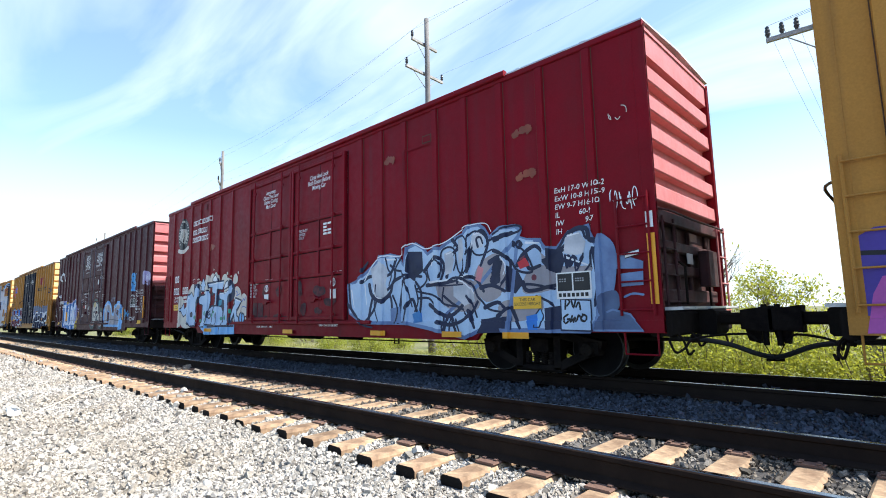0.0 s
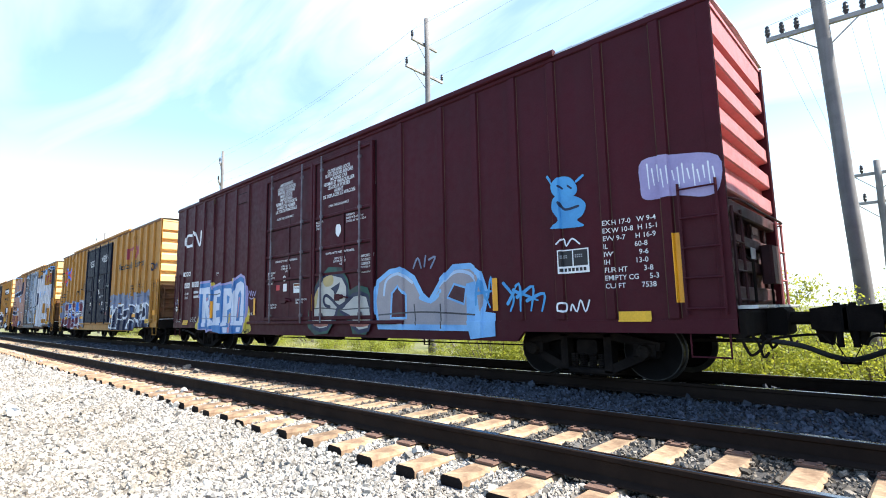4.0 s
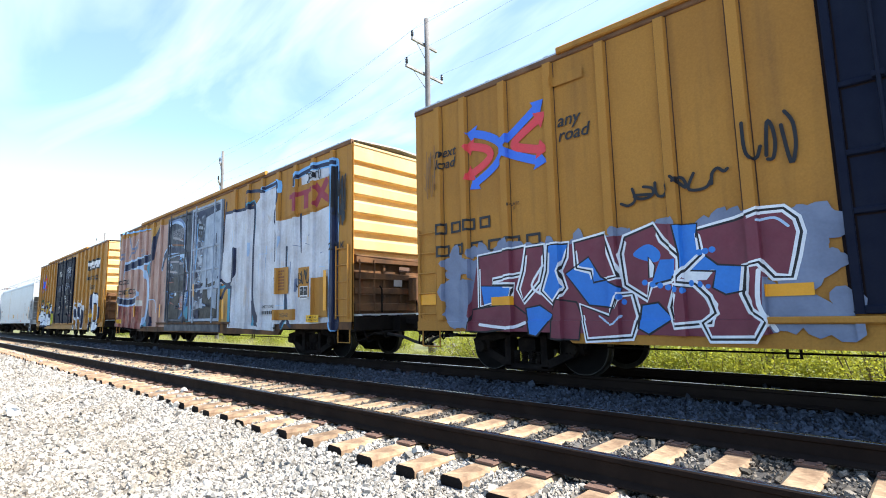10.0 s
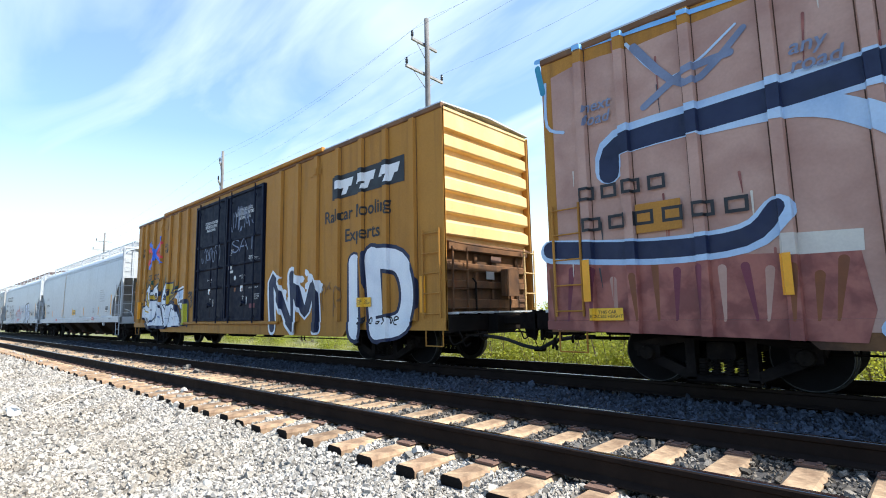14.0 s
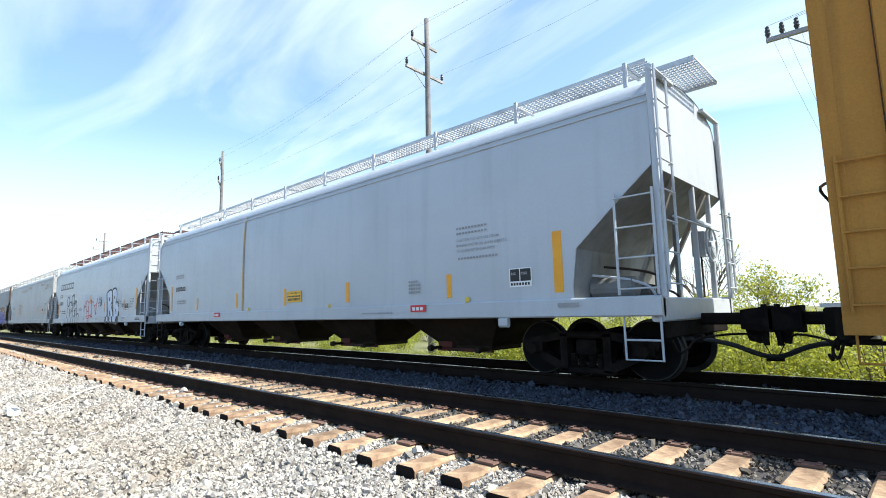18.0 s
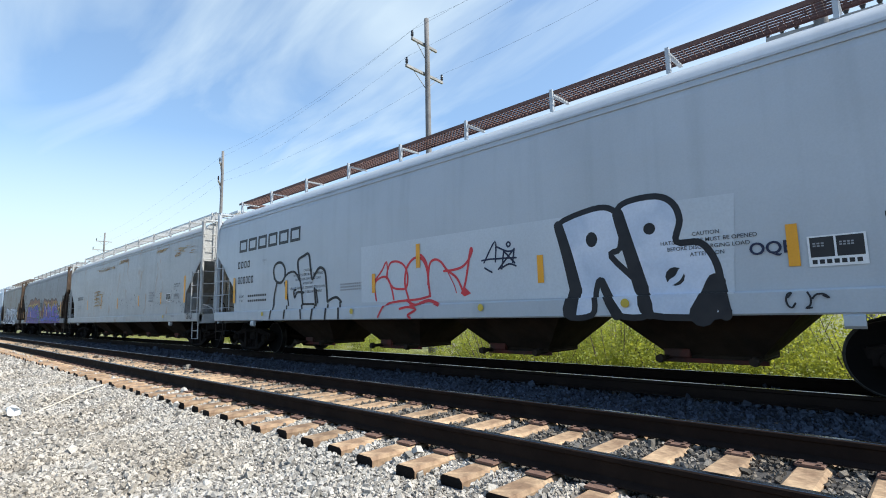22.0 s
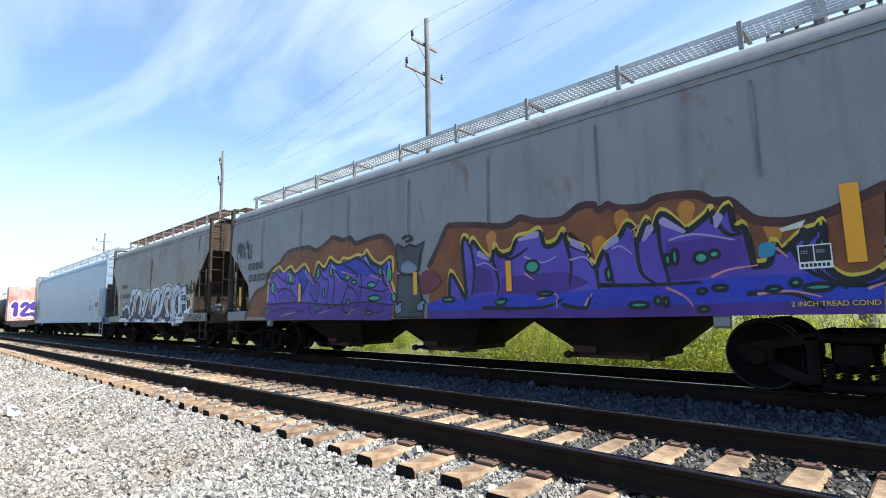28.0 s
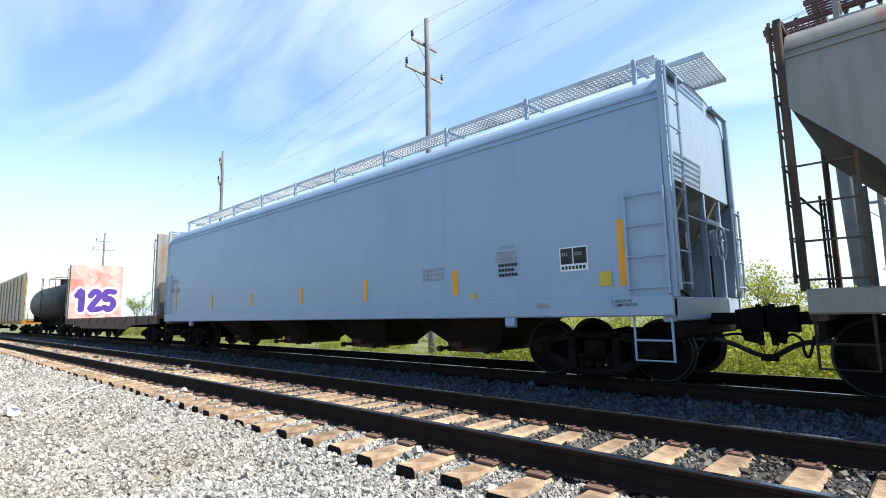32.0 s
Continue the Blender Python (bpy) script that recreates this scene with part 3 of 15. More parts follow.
class Side:
    """The near side of a car: paint lies on it and follows its posts and its bulge. xs: (x, y) along it, zs: (z, dy) up it."""

    def __init__(self, rt, centre, xs, zs=((0, 0), (9, 0))):
        self.rt, self.cx, self.xs, self.zs, self.layer = rt, centre, sorted(xs), sorted(zs), 0.0

    def depth(self, x, z):
        def at(tab, s):
            if s <= tab[0][0]:
                return tab[0][1]
            for (a, p), (b, q) in zip(tab, tab[1:]):
                if s <= b:
                    return p + (q - p) * (s - a) / max(b - a, 1e-6)
            return tab[-1][1]
        return at(self.xs, x) + at(self.zs, z)

    def lay(self, name, me, mats, label=""):
        """Cuts a flat mesh in train (x, lift, z) at the folds of the side and presses it on."""
        bm = bmesh.new()
        vs = [bm.verts.new((p[0] - self.cx, p[1], p[2])) for p in me.v]
        for f, mi in zip(me.f, me.fm):
            if len(set(f)) > 2:
                try:
                    bm.faces.new([vs[i] for i in f]).material_index = mi
                except ValueError:
                    pass
        if not bm.verts:
            return None
        bm.normal_update()
        bmesh.ops.triangulate(bm, faces=[f for f in bm.faces if len(f.verts) > 4])
        for ax, tab in ((0, self.xs), (2, self.zs)):
            lo, hi = min(v.co[ax] for v in bm.verts), max(v.co[ax] for v in bm.verts)
            for s, _ in tab:
                if lo < s < hi:
                    co, no = [0, 0, 0], [0, 0, 0]
                    co[ax], no[ax] = s, 1
                    bmesh.ops.bisect_plane(bm, geom=bm.verts[:] + bm.edges[:] + bm.faces[:], plane_co=co, plane_no=no, dist=1e-5)
        most = max(v.co.y for v in bm.verts)
        proud = most >= 0.0125
        for v in bm.verts:
            up = max(self.layer, most) if proud else self.layer + v.co.y * 0.5
            v.co.y = self.depth(v.co.x, v.co.z) - 0.003 - up
        if not proud:
            self.layer += most * 0.5 + 0.00015
        mesh = bpy.data.meshes.new(name)
        bm.to_mesh(mesh)
        bm.free()
        for m in (mats if isinstance(mats, (list, tuple)) else [mats]):
            mesh.materials.append(m)
        ob = new(name, mesh)
        ob.parent = self.rt
        return tagged(ob, label) if label else ob

    def text(self, body, x, z, size, m, bold=0.0, shear=0.0, align="LEFT", lead=1.0, wide=1.0, name="lettering", label=""):
        """Letters whose first baseline starts at train x and height z."""
        v, f = text_mesh(body, size, bold, shear, align, lead, wide)
        me = Mesh()
        me.add([(p[0] + x, 0, p[2] + z) for p in v], f)
        return self.lay(name, me, m, label)

    def bars(self, x, z, w, h, m, n=1, gap=0.35, name="marking", label="", rows=1, pitch=1.6, ragged=0.0):
        """Plain bars in place of writing: n to a row; names and numbers become open frames."""
        rng = random.Random(int(x * 100) + int(z * 1000))
        me = Mesh()
        step = w / n
        for r in range(rows):
            k = n if not ragged else max(1, int(n * (1 - ragged * rng.random())))
            for i in range(k):
                a, b = x + i * step, x + i * step + step * (1 - gap)
                zz = z - r * h * pitch
                me.add([(a, 0, zz), (b, 0, zz), (b, 0, zz + h), (a, 0, zz + h)], [(0, 1, 2, 3)])
        if name in ("company_name", "car_number"):
            # one part for each letter
            base = self.layer
            for i in range(len(me.f)):
                (x0, _, z0), (x1, _, z1) = me.v[4 * i], me.v[4 * i + 2]
                t = min((z1 - z0) * 0.21, (x1 - x0) * 0.30)
                one = Mesh()
                one.add(me.v[4 * i:4 * i + 4] + [(x0 + t, 0, z0 + t), (x1 - t, 0, z0 + t), (x1 - t, 0, z1 - t), (x0 + t, 0, z1 - t)], [(k, (k + 1) % 4, 4 + (k + 1) % 4, 4 + k) for k in range(4)])
                self.layer = base
                self.lay(name, one, m, label)
            return None
        ob = self.lay(name, me, m, label)
        return tagged(ob, label or "small plain bars of lettering", kind="stuff") if len(me.f) > 3 else ob

    def rect(self, x0, x1, z0, z1, m, name="reflective_strip", label="", lift=0.0, lean=0.0):
        me = Mesh()
        me.add([(x0, lift, z0), (x1, lift, z0), (x1 + lean, lift, z1), (x0 + lean, lift, z1)], [(0, 1, 2, 3)])
        return self.lay(name, me, m, label)


def ribbon(me, pts, w, lift=0.0, per=5, closed=False, cap=True, w2=None):
    """A painted stroke of width w in the x-z plane; w2: the width at its end."""
    P = smooth_line([(p[0], p[1], 0) for p in pts], per, closed)
    n = len(P)
    base = len(me.v)
    for i, p in enumerate(P):
        a, b = (P[(i - 1) % n], P[(i + 1) % n]) if closed else (P[max(i - 1, 0)], P[min(i + 1, n - 1)])
        d = (b - a).normalized() if (b - a).length > 1e-6 else Vector((1, 0, 0))
        ww = w if w2 is None else w + (w2 - w) * i / max(n - 1, 1)
        s = Vector((-d.y, d.x, 0)) * ww / 2
        y = lift + 0.00008 * (i % 40)
        me.v += [(p.x + s.x, y, p.y + s.y), (p.x - s.x, y, p.y - s.y)]
    m = n if closed else n - 1
    for i in range(m):
        j = (i + 1) % n
        me.f.append((base + 2 * i, base + 2 * i + 1, base + 2 * j + 1, base + 2 * j))
        me.fm.append(me.mi)
    if cap and not closed:
        for e, q, ww in ((0, 1, w), (n - 1, n - 2, w2 or w)):
            d = (P[e] - P[q]).normalized()
            s = Vector((-d.y, d.x, 0))
            ring = [P[e] + (s * math.cos(a) + d * math.sin(a)) * ww / 2 for a in [3.14159 * k / 6 for k in range(7)]]
            me.add([(p.x, lift, p.y) for p in ring], [tuple(range(7))])


def blob(me, x, z, rx, rz, lift=0.0, n=18, seed=0, rough=0.10):
    rng = random.Random(seed)
    ph = [rng.uniform(0, 6.28) for _ in range(3)]
    ring = []
    for k in range(n):
        a = 6.28319 * k / n
        s = 1 + rough * (math.sin(2 * a + ph[0]) + 0.6 * math.sin(3 * a + ph[1]) + 0.5 * math.sin(5 * a + ph[2]))
        ring.append((x + rx * s * math.cos(a), lift, z + rz * s * math.sin(a)))
    me.add(ring, [tuple(range(n))])


def poly(me, pts, lift=0.0):
    me.add([(p[0], lift, p[1]) for p in pts], [tuple(range(len(pts)))])


# Letter skeletons in a unit cell, as strokes.
GLYPH = {
    "R": [[(0.1, 0), (0.1, 1)], [(0.1, 1), (0.7, 0.95), (0.85, 0.72), (0.6, 0.5), (0.15, 0.48)], [(0.45, 0.48), (0.95, 0)]],
    "E": [[(0.9, 0.95), (0.12, 0.95), (0.1, 0.5), (0.12, 0.05), (0.92, 0.05)], [(0.12, 0.5), (0.75, 0.5)]],
    "P": [[(0.12, 0), (0.12, 1)], [(0.12, 1), (0.72, 0.95), (0.9, 0.7), (0.65, 0.44), (0.15, 0.44)]],
    "O": [[(0.5, 0.98), (0.1, 0.7), (0.12, 0.25), (0.5, 0.02), (0.88, 0.25), (0.9, 0.7), (0.5, 0.98)]],
    "B": [[(0.12, 0), (0.12, 1)], [(0.12, 1), (0.7, 0.95), (0.75, 0.6), (0.15, 0.52)], [(0.15, 0.52), (0.85, 0.45), (0.88, 0.08), (0.12, 0.02)]],
    "S": [[(0.88, 0.85), (0.5, 1.0), (0.14, 0.78), (0.45, 0.52), (0.86, 0.28), (0.5, 0.0), (0.1, 0.14)]],
    "K": [[(0.12, 0), (0.12, 1)], [(0.85, 1), (0.2, 0.48), (0.9, 0)]],
    "T": [[(0.05, 0.95), (0.95, 0.95)], [(0.5, 0.95), (0.5, 0)]],
    "A": [[(0.05, 0), (0.5, 1), (0.95, 0)], [(0.25, 0.36), (0.75, 0.36)]],
    "M": [[(0.05, 0), (0.15, 1), (0.5, 0.35), (0.85, 1), (0.95, 0)]],
    "N": [[(0.08, 0), (0.1, 1), (0.88, 0.02), (0.92, 1)]],
    "C": [[(0.9, 0.82), (0.5, 1.0), (0.1, 0.6), (0.15, 0.22), (0.5, 0.0), (0.92, 0.16)]],
    "D": [[(0.12, 0), (0.12, 1)], [(0.12, 1), (0.75, 0.9), (0.92, 0.5), (0.72, 0.1), (0.12, 0)]],
    "I": [[(0.5, 0), (0.5, 1)]],
    "L": [[(0.15, 1), (0.15, 0.05), (0.9, 0.05)]],
    "V": [[(0.05, 1), (0.5, 0), (0.95, 1)]],
    "X": [[(0.1, 1), (0.9, 0)], [(0.9, 1), (0.1, 0)]],
    "U": [[(0.1, 1), (0.12, 0.25), (0.5, 0.0), (0.88, 0.25), (0.9, 1)]],
    "i": [[(0.5, 0.0), (0.5, 0.62)], [(0.45, 0.92), (0.55, 0.94)]],
    "c": [[(0.85, 0.5), (0.5, 0.66), (0.14, 0.34), (0.5, 0.0), (0.88, 0.14)]],
    "h": [[(0.14, 0), (0.14, 1.0)], [(0.14, 0.45), (0.5, 0.66), (0.84, 0.45), (0.86, 0)]],
    "n": [[(0.14, 0), (0.14, 0.66)], [(0.14, 0.42), (0.5, 0.68), (0.84, 0.42), (0.88, 0)]],
    "e": [[(0.15, 0.36), (0.85, 0.40), (0.6, 0.68), (0.18, 0.5), (0.2, 0.12), (0.6, 0.0), (0.9, 0.14)]],
    "2": [[(0.1, 0.75), (0.45, 1.0), (0.85, 0.75), (0.1, 0.04), (0.92, 0.04)]],
    "1": [[(0.2, 0.75), (0.55, 1.0), (0.55, 0.0)]],
    "5": [[(0.9, 0.97), (0.2, 0.97), (0.15, 0.55), (0.6, 0.6), (0.9, 0.3), (0.5, 0.0), (0.1, 0.12)]],
}


def piece(side, word, x0, x1, z0, z1, layers, name="graffiti", label="", seed=1, swing=0.12, lean=0.08, extra=None, overlap=1.12):
    """A painted word: every layer is (width of stroke as a share of the height, material), widest first. extra(me, slot) adds shapes under it."""
    rng = random.Random(seed)
    me = Mesh()
    mats = []
    if extra:
        mats = extra(me)
    n = len(word)
    cw = (x1 - x0) / n
    moves = [(rng.uniform(-swing, swing), rng.uniform(0.85, 1.12), rng.uniform(-lean, lean)) for _ in word]
    for li, (w, m) in enumerate(layers):
        mats = mats + [m]
        me.mi = len(mats) - 1
        for i, ch in enumerate(word):
            up, tall, sl = moves[i]
            h = (z1 - z0) * tall
            for si, st in enumerate(GLYPH[ch]):
                pts = []
                for a, b in st:
                    xx = x0 + (i + 0.5) * cw + (a - 0.5) * cw * overlap + sl * h * (b - 0.5)
                    pts.append((xx, z0 + up * (z1 - z0) * 0.5 + b * h))
                ribbon(me, pts, w * (z1 - z0), lift=0.0016 * li + 0.0005 * si + 0.00017 * i, w2=w * (z1 - z0) * rng.uniform(0.8, 1.15))
    return side.lay(name, me, mats, label)


def wild(side, x0, x1, z0, z1, fills, line, halo, name="graffiti", label="", seed=3, n=7, fat=0.30):
    """Tangled painted letters that cannot be read: fat overlapping strokes with dark outlines."""
    rng = random.Random(seed)
    me = Mesh()
    mats = [halo, line] + list(fills)
    cw = (x1 - x0) / n
    H = z1 - z0
    keys = "RESBKANCPUODM"
    strokes = []
    for i in range(n):
        ch = GLYPH[rng.choice(keys)]
        h = H * rng.uniform(0.82, 1.06)
        up = rng.uniform(-0.04, 0.10) * H
        sl = rng.uniform(-0.15, 0.15)
        for st in ch:
            strokes.append(([(x0 + (i + 0.5) * cw + (a - 0.5) * cw * 1.35 + sl * h * (b - 0.5) + rng.uniform(-.04, .04) * cw, z0 + up + b * h + rng.uniform(-0.04, 0.04) * H) for a, b in st],
                            2 + rng.randrange(len(fills)), rng.uniform(0.85, 1.2)))
    for li, (k, slot) in enumerate(((1.75, 0), (1.42, 1), (1.0, None))):
        for j, (pts, own, s) in enumerate(strokes):
            me.mi = own if slot is None else slot
            ribbon(me, pts, fat * H * k * s * (1 if li else 1.0), lift=0.002 * li + 0.0003 * (j % 6))
    for j in range(n * 3):
        # shading bars inside the letters
        pts, own, k = strokes[rng.randrange(len(strokes))]
        i = rng.randrange(len(pts) - 1)
        me.mi = 2 + rng.randrange(len(fills))
        a, b = pts[i], pts[i + 1]
        ribbon(me, [(a[0] * 0.7 + b[0] * 0.3, a[1] * 0.7 + b[1] * 0.3), (a[0] * 0.3 + b[0] * 0.7, a[1] * 0.3 + b[1] * 0.7)], fat * H * 0.5, lift=0.0064 + 0.0001 * (j % 6), per=2)
    me.mi = 1
    for j in range(n * 5):
        x, z = rng.uniform(x0, x1), rng.uniform(z0, z1)
        a = rng.uniform(0, 6.28)
        L = rng.uniform(0.1, 0.3) * H
        ribbon(me, [(x, z), (x + L * math.cos(a) * 0.5, z + L * math.sin(a) * 0.7), (x + L * math.cos(a + 0.6), z + L * math.sin(a + 0.6))], 0.035 * H, lift=0.0072, per=3)
    return side.lay(name, me, mats, label)


def scrawl(side, x0, x1, z0, z1, m, w=0.02, seed=1, n=5, name="graffiti_tag", label=""):
    """A quick hand-drawn tag of thin looping lines."""
    rng = random.Random(seed)
    me = Mesh()
    cw = (x1 - x0) / n
    for i in range(n):
        # a loop drawn as part of an oval, then a tail
        cx, cz = x0 + (i + 0.5) * cw, (z0 + z1) / 2
        a, turn = rng.uniform(0, 6.28), rng.choice((-1, 1))
        rx, rz = cw * rng.uniform(0.30, 0.62), (z1 - z0) * rng.uniform(0.25, 0.5)
        pts = [(cx + rx * math.cos(a + turn * k * 0.9), cz + rz * math.sin(a + turn * k * 0.9)) for k in range(rng.randint(3, 6))]
        pts.append((cx + rng.uniform(-0.5, 0.5) * cw, z0 + rng.random() * (z1 - z0)))
        ribbon(me, pts, w, lift=0.0004 * i, per=4)
    return side.lay(name, me, m, label)


WHEEL_R = 0.43
SPINNING = []      # wheelsets, turned in motions()


def build_wheelset():
    """One axle with its two wheels, modelled at the origin."""
    wheel = Mesh()
    wheel.lathe([(-0.075, 0.10), (-0.07, 0.16), (-0.035, 0.20), (-0.03, 0.33), (-0.062, 0.36), (-0.065, 0.415)], 1, (0, 0, 0), 28)
    tread = Mesh()
    tread.lathe([(-0.0655, 0.412), (-0.066, 0.420), (-0.06, WHEEL_R), (0.045, WHEEL_R + 0.004), (0.05, 0.455), (0.075, 0.455), (0.08, 0.37)], 1, (0, 0, 0), 32, caps=False)
    axle = Mesh()
    axle.tube([(0, -0.98, 0), (0, 0.98, 0)], 0.08, 12)
    return wheel, tread, axle


WH, TR, AX = build_wheelset()
DONOR = {}


def wheelset(parent, x):
    mesh = DONOR.get("axle")
    if not mesh:
        ax2 = part("axle", AX, M_STEEL, None)
        mesh = DONOR["axle"] = ax2.data
        bpy.data.objects.remove(ax2)
    ax = new("wheelset", mesh)
    ax.parent = parent
    ax.matrix_basis = pose(x, 0, 0)
    for s in (-1, 1):
        m = pose(0, s * GAUGE, 0, 0, 0, 0 if s < 0 else 180)
        if "wheel" not in DONOR:
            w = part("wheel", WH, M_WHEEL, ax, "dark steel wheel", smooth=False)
            t = part("wheel_rim", TR, M_TREAD, ax, "shiny worn rim")
            DONOR["wheel"], DONOR["rim"] = w, t
            w.matrix_basis, t.matrix_basis = m, m
        else:
            again(DONOR["wheel"], ax, m)
            again(DONOR["rim"], ax, m)
    SPINNING.append((ax, x))
    return ax


def build_frame():
    """A cast side frame of a truck, with its springs, seen from outside (facing -y)."""
    me = Mesh()
    # the frame's outline with an opening for the springs and two lightening holes, built as bars
    def bar(a, b, t):
        d = Vector((b[0] - a[0], b[1] - a[1]))
        s = Vector((-d.y, d.x)).normalized() * t / 2
        me.prism([(a[0] + s.x, a[1] + s.y), (b[0] + s.x, b[1] + s.y), (b[0] - s.x, b[1] - s.y), (a[0] - s.x, a[1] - s.y)], 1, -0.09, 0.09)
    for sx in (-1, 1):
        bar((sx * 1.12, 0.50), (sx * 0.34, 0.66), 0.12)
        bar((sx * 1.02, 0.44), (sx * 0.36, 0.14), 0.13)
        me.box(sx * 0.91 - 0.16, sx * 0.91 + 0.16, -0.11, 0.10, 0.34, 0.56, 0.03)
        me.box(sx * 0.36 - 0.06, sx * 0.36 + 0.06, -0.10, 0.10, 0.10, 0.68)
    me.box(-0.42, 0.42, -0.10, 0.10, 0.06, 0.16, 0.03)
    me.box(-0.42, 0.42, -0.10, 0.10, 0.60, 0.70, 0.03)
    return me


def truck(car, x, heavy=True):
    """A two-axle truck under a car; x in the car's space."""
    if "bolster" not in DONOR:
        b = Mesh()
        b.box(-0.17, 0.17, -1.05, 1.05, 0.36, 0.58, 0.03)
        b.box(-0.22, 0.22, -0.35, 0.35, 0.56, 0.70, 0.03)
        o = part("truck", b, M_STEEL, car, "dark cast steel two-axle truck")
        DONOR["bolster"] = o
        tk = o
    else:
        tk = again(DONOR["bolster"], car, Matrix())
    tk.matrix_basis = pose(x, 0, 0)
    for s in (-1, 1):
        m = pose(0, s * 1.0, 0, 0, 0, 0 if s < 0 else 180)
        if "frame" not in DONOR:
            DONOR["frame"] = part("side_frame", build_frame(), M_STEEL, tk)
            DONOR["frame"].matrix_basis = m
            sp = Mesh()
            for k in range(4):
                turns = [(0.05 * math.cos(a * 1.0472), 0.05 * math.sin(a * 1.0472), 0.16 + 0.205 * a / 36) for a in range(37)]
                sp.tube([(-0.225 + 0.15 * k + p[0], p[1] - 0.02, p[2]) for p in turns], 0.016, 5)
            DONOR["spring"] = part("spring_nest", sp, M_STEEL, tk, "nest of coil springs")
            DONOR["spring"].matrix_basis = m
            cap = Mesh()
            cap.lathe([(-0.19, 0.05), (-0.185, 0.09), (-0.12, 0.105), (-0.05, 0.11)], 1, (0, 0, 0), 14)
            for k in range(3):
                a = 2.094 * k
                cap.box(0.06 * math.cos(a) - 0.014, 0.06 * math.cos(a) + 0.014, -0.205, -0.18, 0.06 * math.sin(a) - 0.014, 0.06 * math.sin(a) + 0.014)
            DONOR["cap"] = part("bearing_cap", cap, M_UNDER, tk)
            DONOR["cap"].matrix_basis = m @ pose(0.91, 0, WHEEL_R)
            again(DONOR["cap"], tk, m @ pose(-0.91, 0, WHEEL_R))
        else:
            again(DONOR["frame"], tk, m)
            again(DONOR["spring"], tk, m)
            again(DONOR["cap"], tk, m @ pose(0.91, 0, WHEEL_R))
            again(DONOR["cap"], tk, m @ pose(-0.91, 0, WHEEL_R))
    for s in (-0.91, 0.91):
        w = wheelset(tk, s)
        w.matrix_basis = pose(s, 0, WHEEL_R)
    return tk


GAPS = [(-0.63, -2.52), (-21.15, -22.94), (-41.42, -43.28), (-61.55, -63.69), (-82.0, -84.24), (-102.6, -104.40), (-123.45, -124.88), (-143.05, -144.40), (-163.75, -164.98), (-180.95, -182.62), (-193.70, -195.10)]


def reach_at(x):
    """Half the gap between this end of a car and the next car."""
    return next(((a - b) / 2 for a, b in GAPS if x in (a, b)), 0.7)


def coupler(car, x, s, reach):
    """Draft gear, coupler head, levers and brake hose at one end; s: +1 at the front."""
    me = Mesh()
    a, b = sorted((x - s * 0.5, x + s * (reach - 0.30)))
    me.box(a, b, -0.11, 0.11, 0.78, 0.95, 0.03)
    part("draft_sill", me, M_UNDER, car)
    hd = Mesh()
    h0, h1 = sorted((x + s * (reach - 0.36), x + s * (reach + 0.02)))
    hd.prism([(h0, 0.72), (h1, 0.68), (h1, 1.04), (h0, 0.99)], 1, -0.21, 0.11)
    k0, k1 = sorted((x + s * (reach - 0.12), x + s * (reach + 0.10)))
    hd.box(k0, k1, 0.04 if s > 0 else -0.19, 0.20 if s > 0 else -0.04, 0.70, 1.02, 0.05)
    hd.tube([(x + s * (reach - 0.08), -0.14, 0.50), (x + s * (reach - 0.08), -0.14, 1.06)], 0.038, 8)
    hd.prism([(h0 + 0.06, 0.56), (h0 + 0.20, 0.52), (h0 + 0.24, 0.72), (h0 + 0.02, 0.74)], 1, -0.10, 0.06)
    part("coupler_head", hd, M_STEEL, car, "rusty black knuckle coupler")
    hs = Mesh()
    y = -0.42
    hs.tube(smooth_line([(x - s * 0.25, y - 0.2, 0.60), (x + s * 0.15, y - 0.1, 0.58), (x + s * reach * 0.5, y, 0.52), (x + s * reach * 0.8, y + 0.12, 0.40), (x + s * (reach + 0.02), -0.12, 0.33)], 5), 0.034, 7)
    part("brake_hose", hs, M_HOSE, car, "sagging black brake hose")
    gl = Mesh()
    gl.box(*sorted((x + s * (reach - 0.10), x + s * (reach + 0.03))), -0.17, -0.07, 0.29, 0.38, 0.02)
    gl.tube([(x + s * (reach - 0.05), -0.12, 0.38), (x + s * (reach - 0.16), -0.10, 0.60)], 0.008, 4)
    part("hose_coupling", gl, M_STEEL, car)
    rd = Mesh()
    rd.tube(smooth_line([(x + s * 0.02, -1.40, 0.62), (x + s * 0.08, -1.36, 0.46), (x + s * 0.14, -1.2, 0.50), (x + s * 0.20, -0.9, 0.62), (x + s * (reach - 0.30), -0.30, 0.66), (x + s * (reach - 0.18), -0.22, 0.56)], 4), 0.017, 5)
    part("uncoupling_lever", rd, M_UNDER, car)
    pp = Mesh()
    pp.tube([(x - s * 0.9, -0.55, 0.58), (x + s * 0.12, -0.52, 0.58)], 0.028, 6)
    pp.box(*sorted((x + s * 0.02, x + s * 0.14)), -0.58, -0.44, 0.54, 0.66, 0.02)
    part("train_line_pipe", pp, M_UNDER, car)


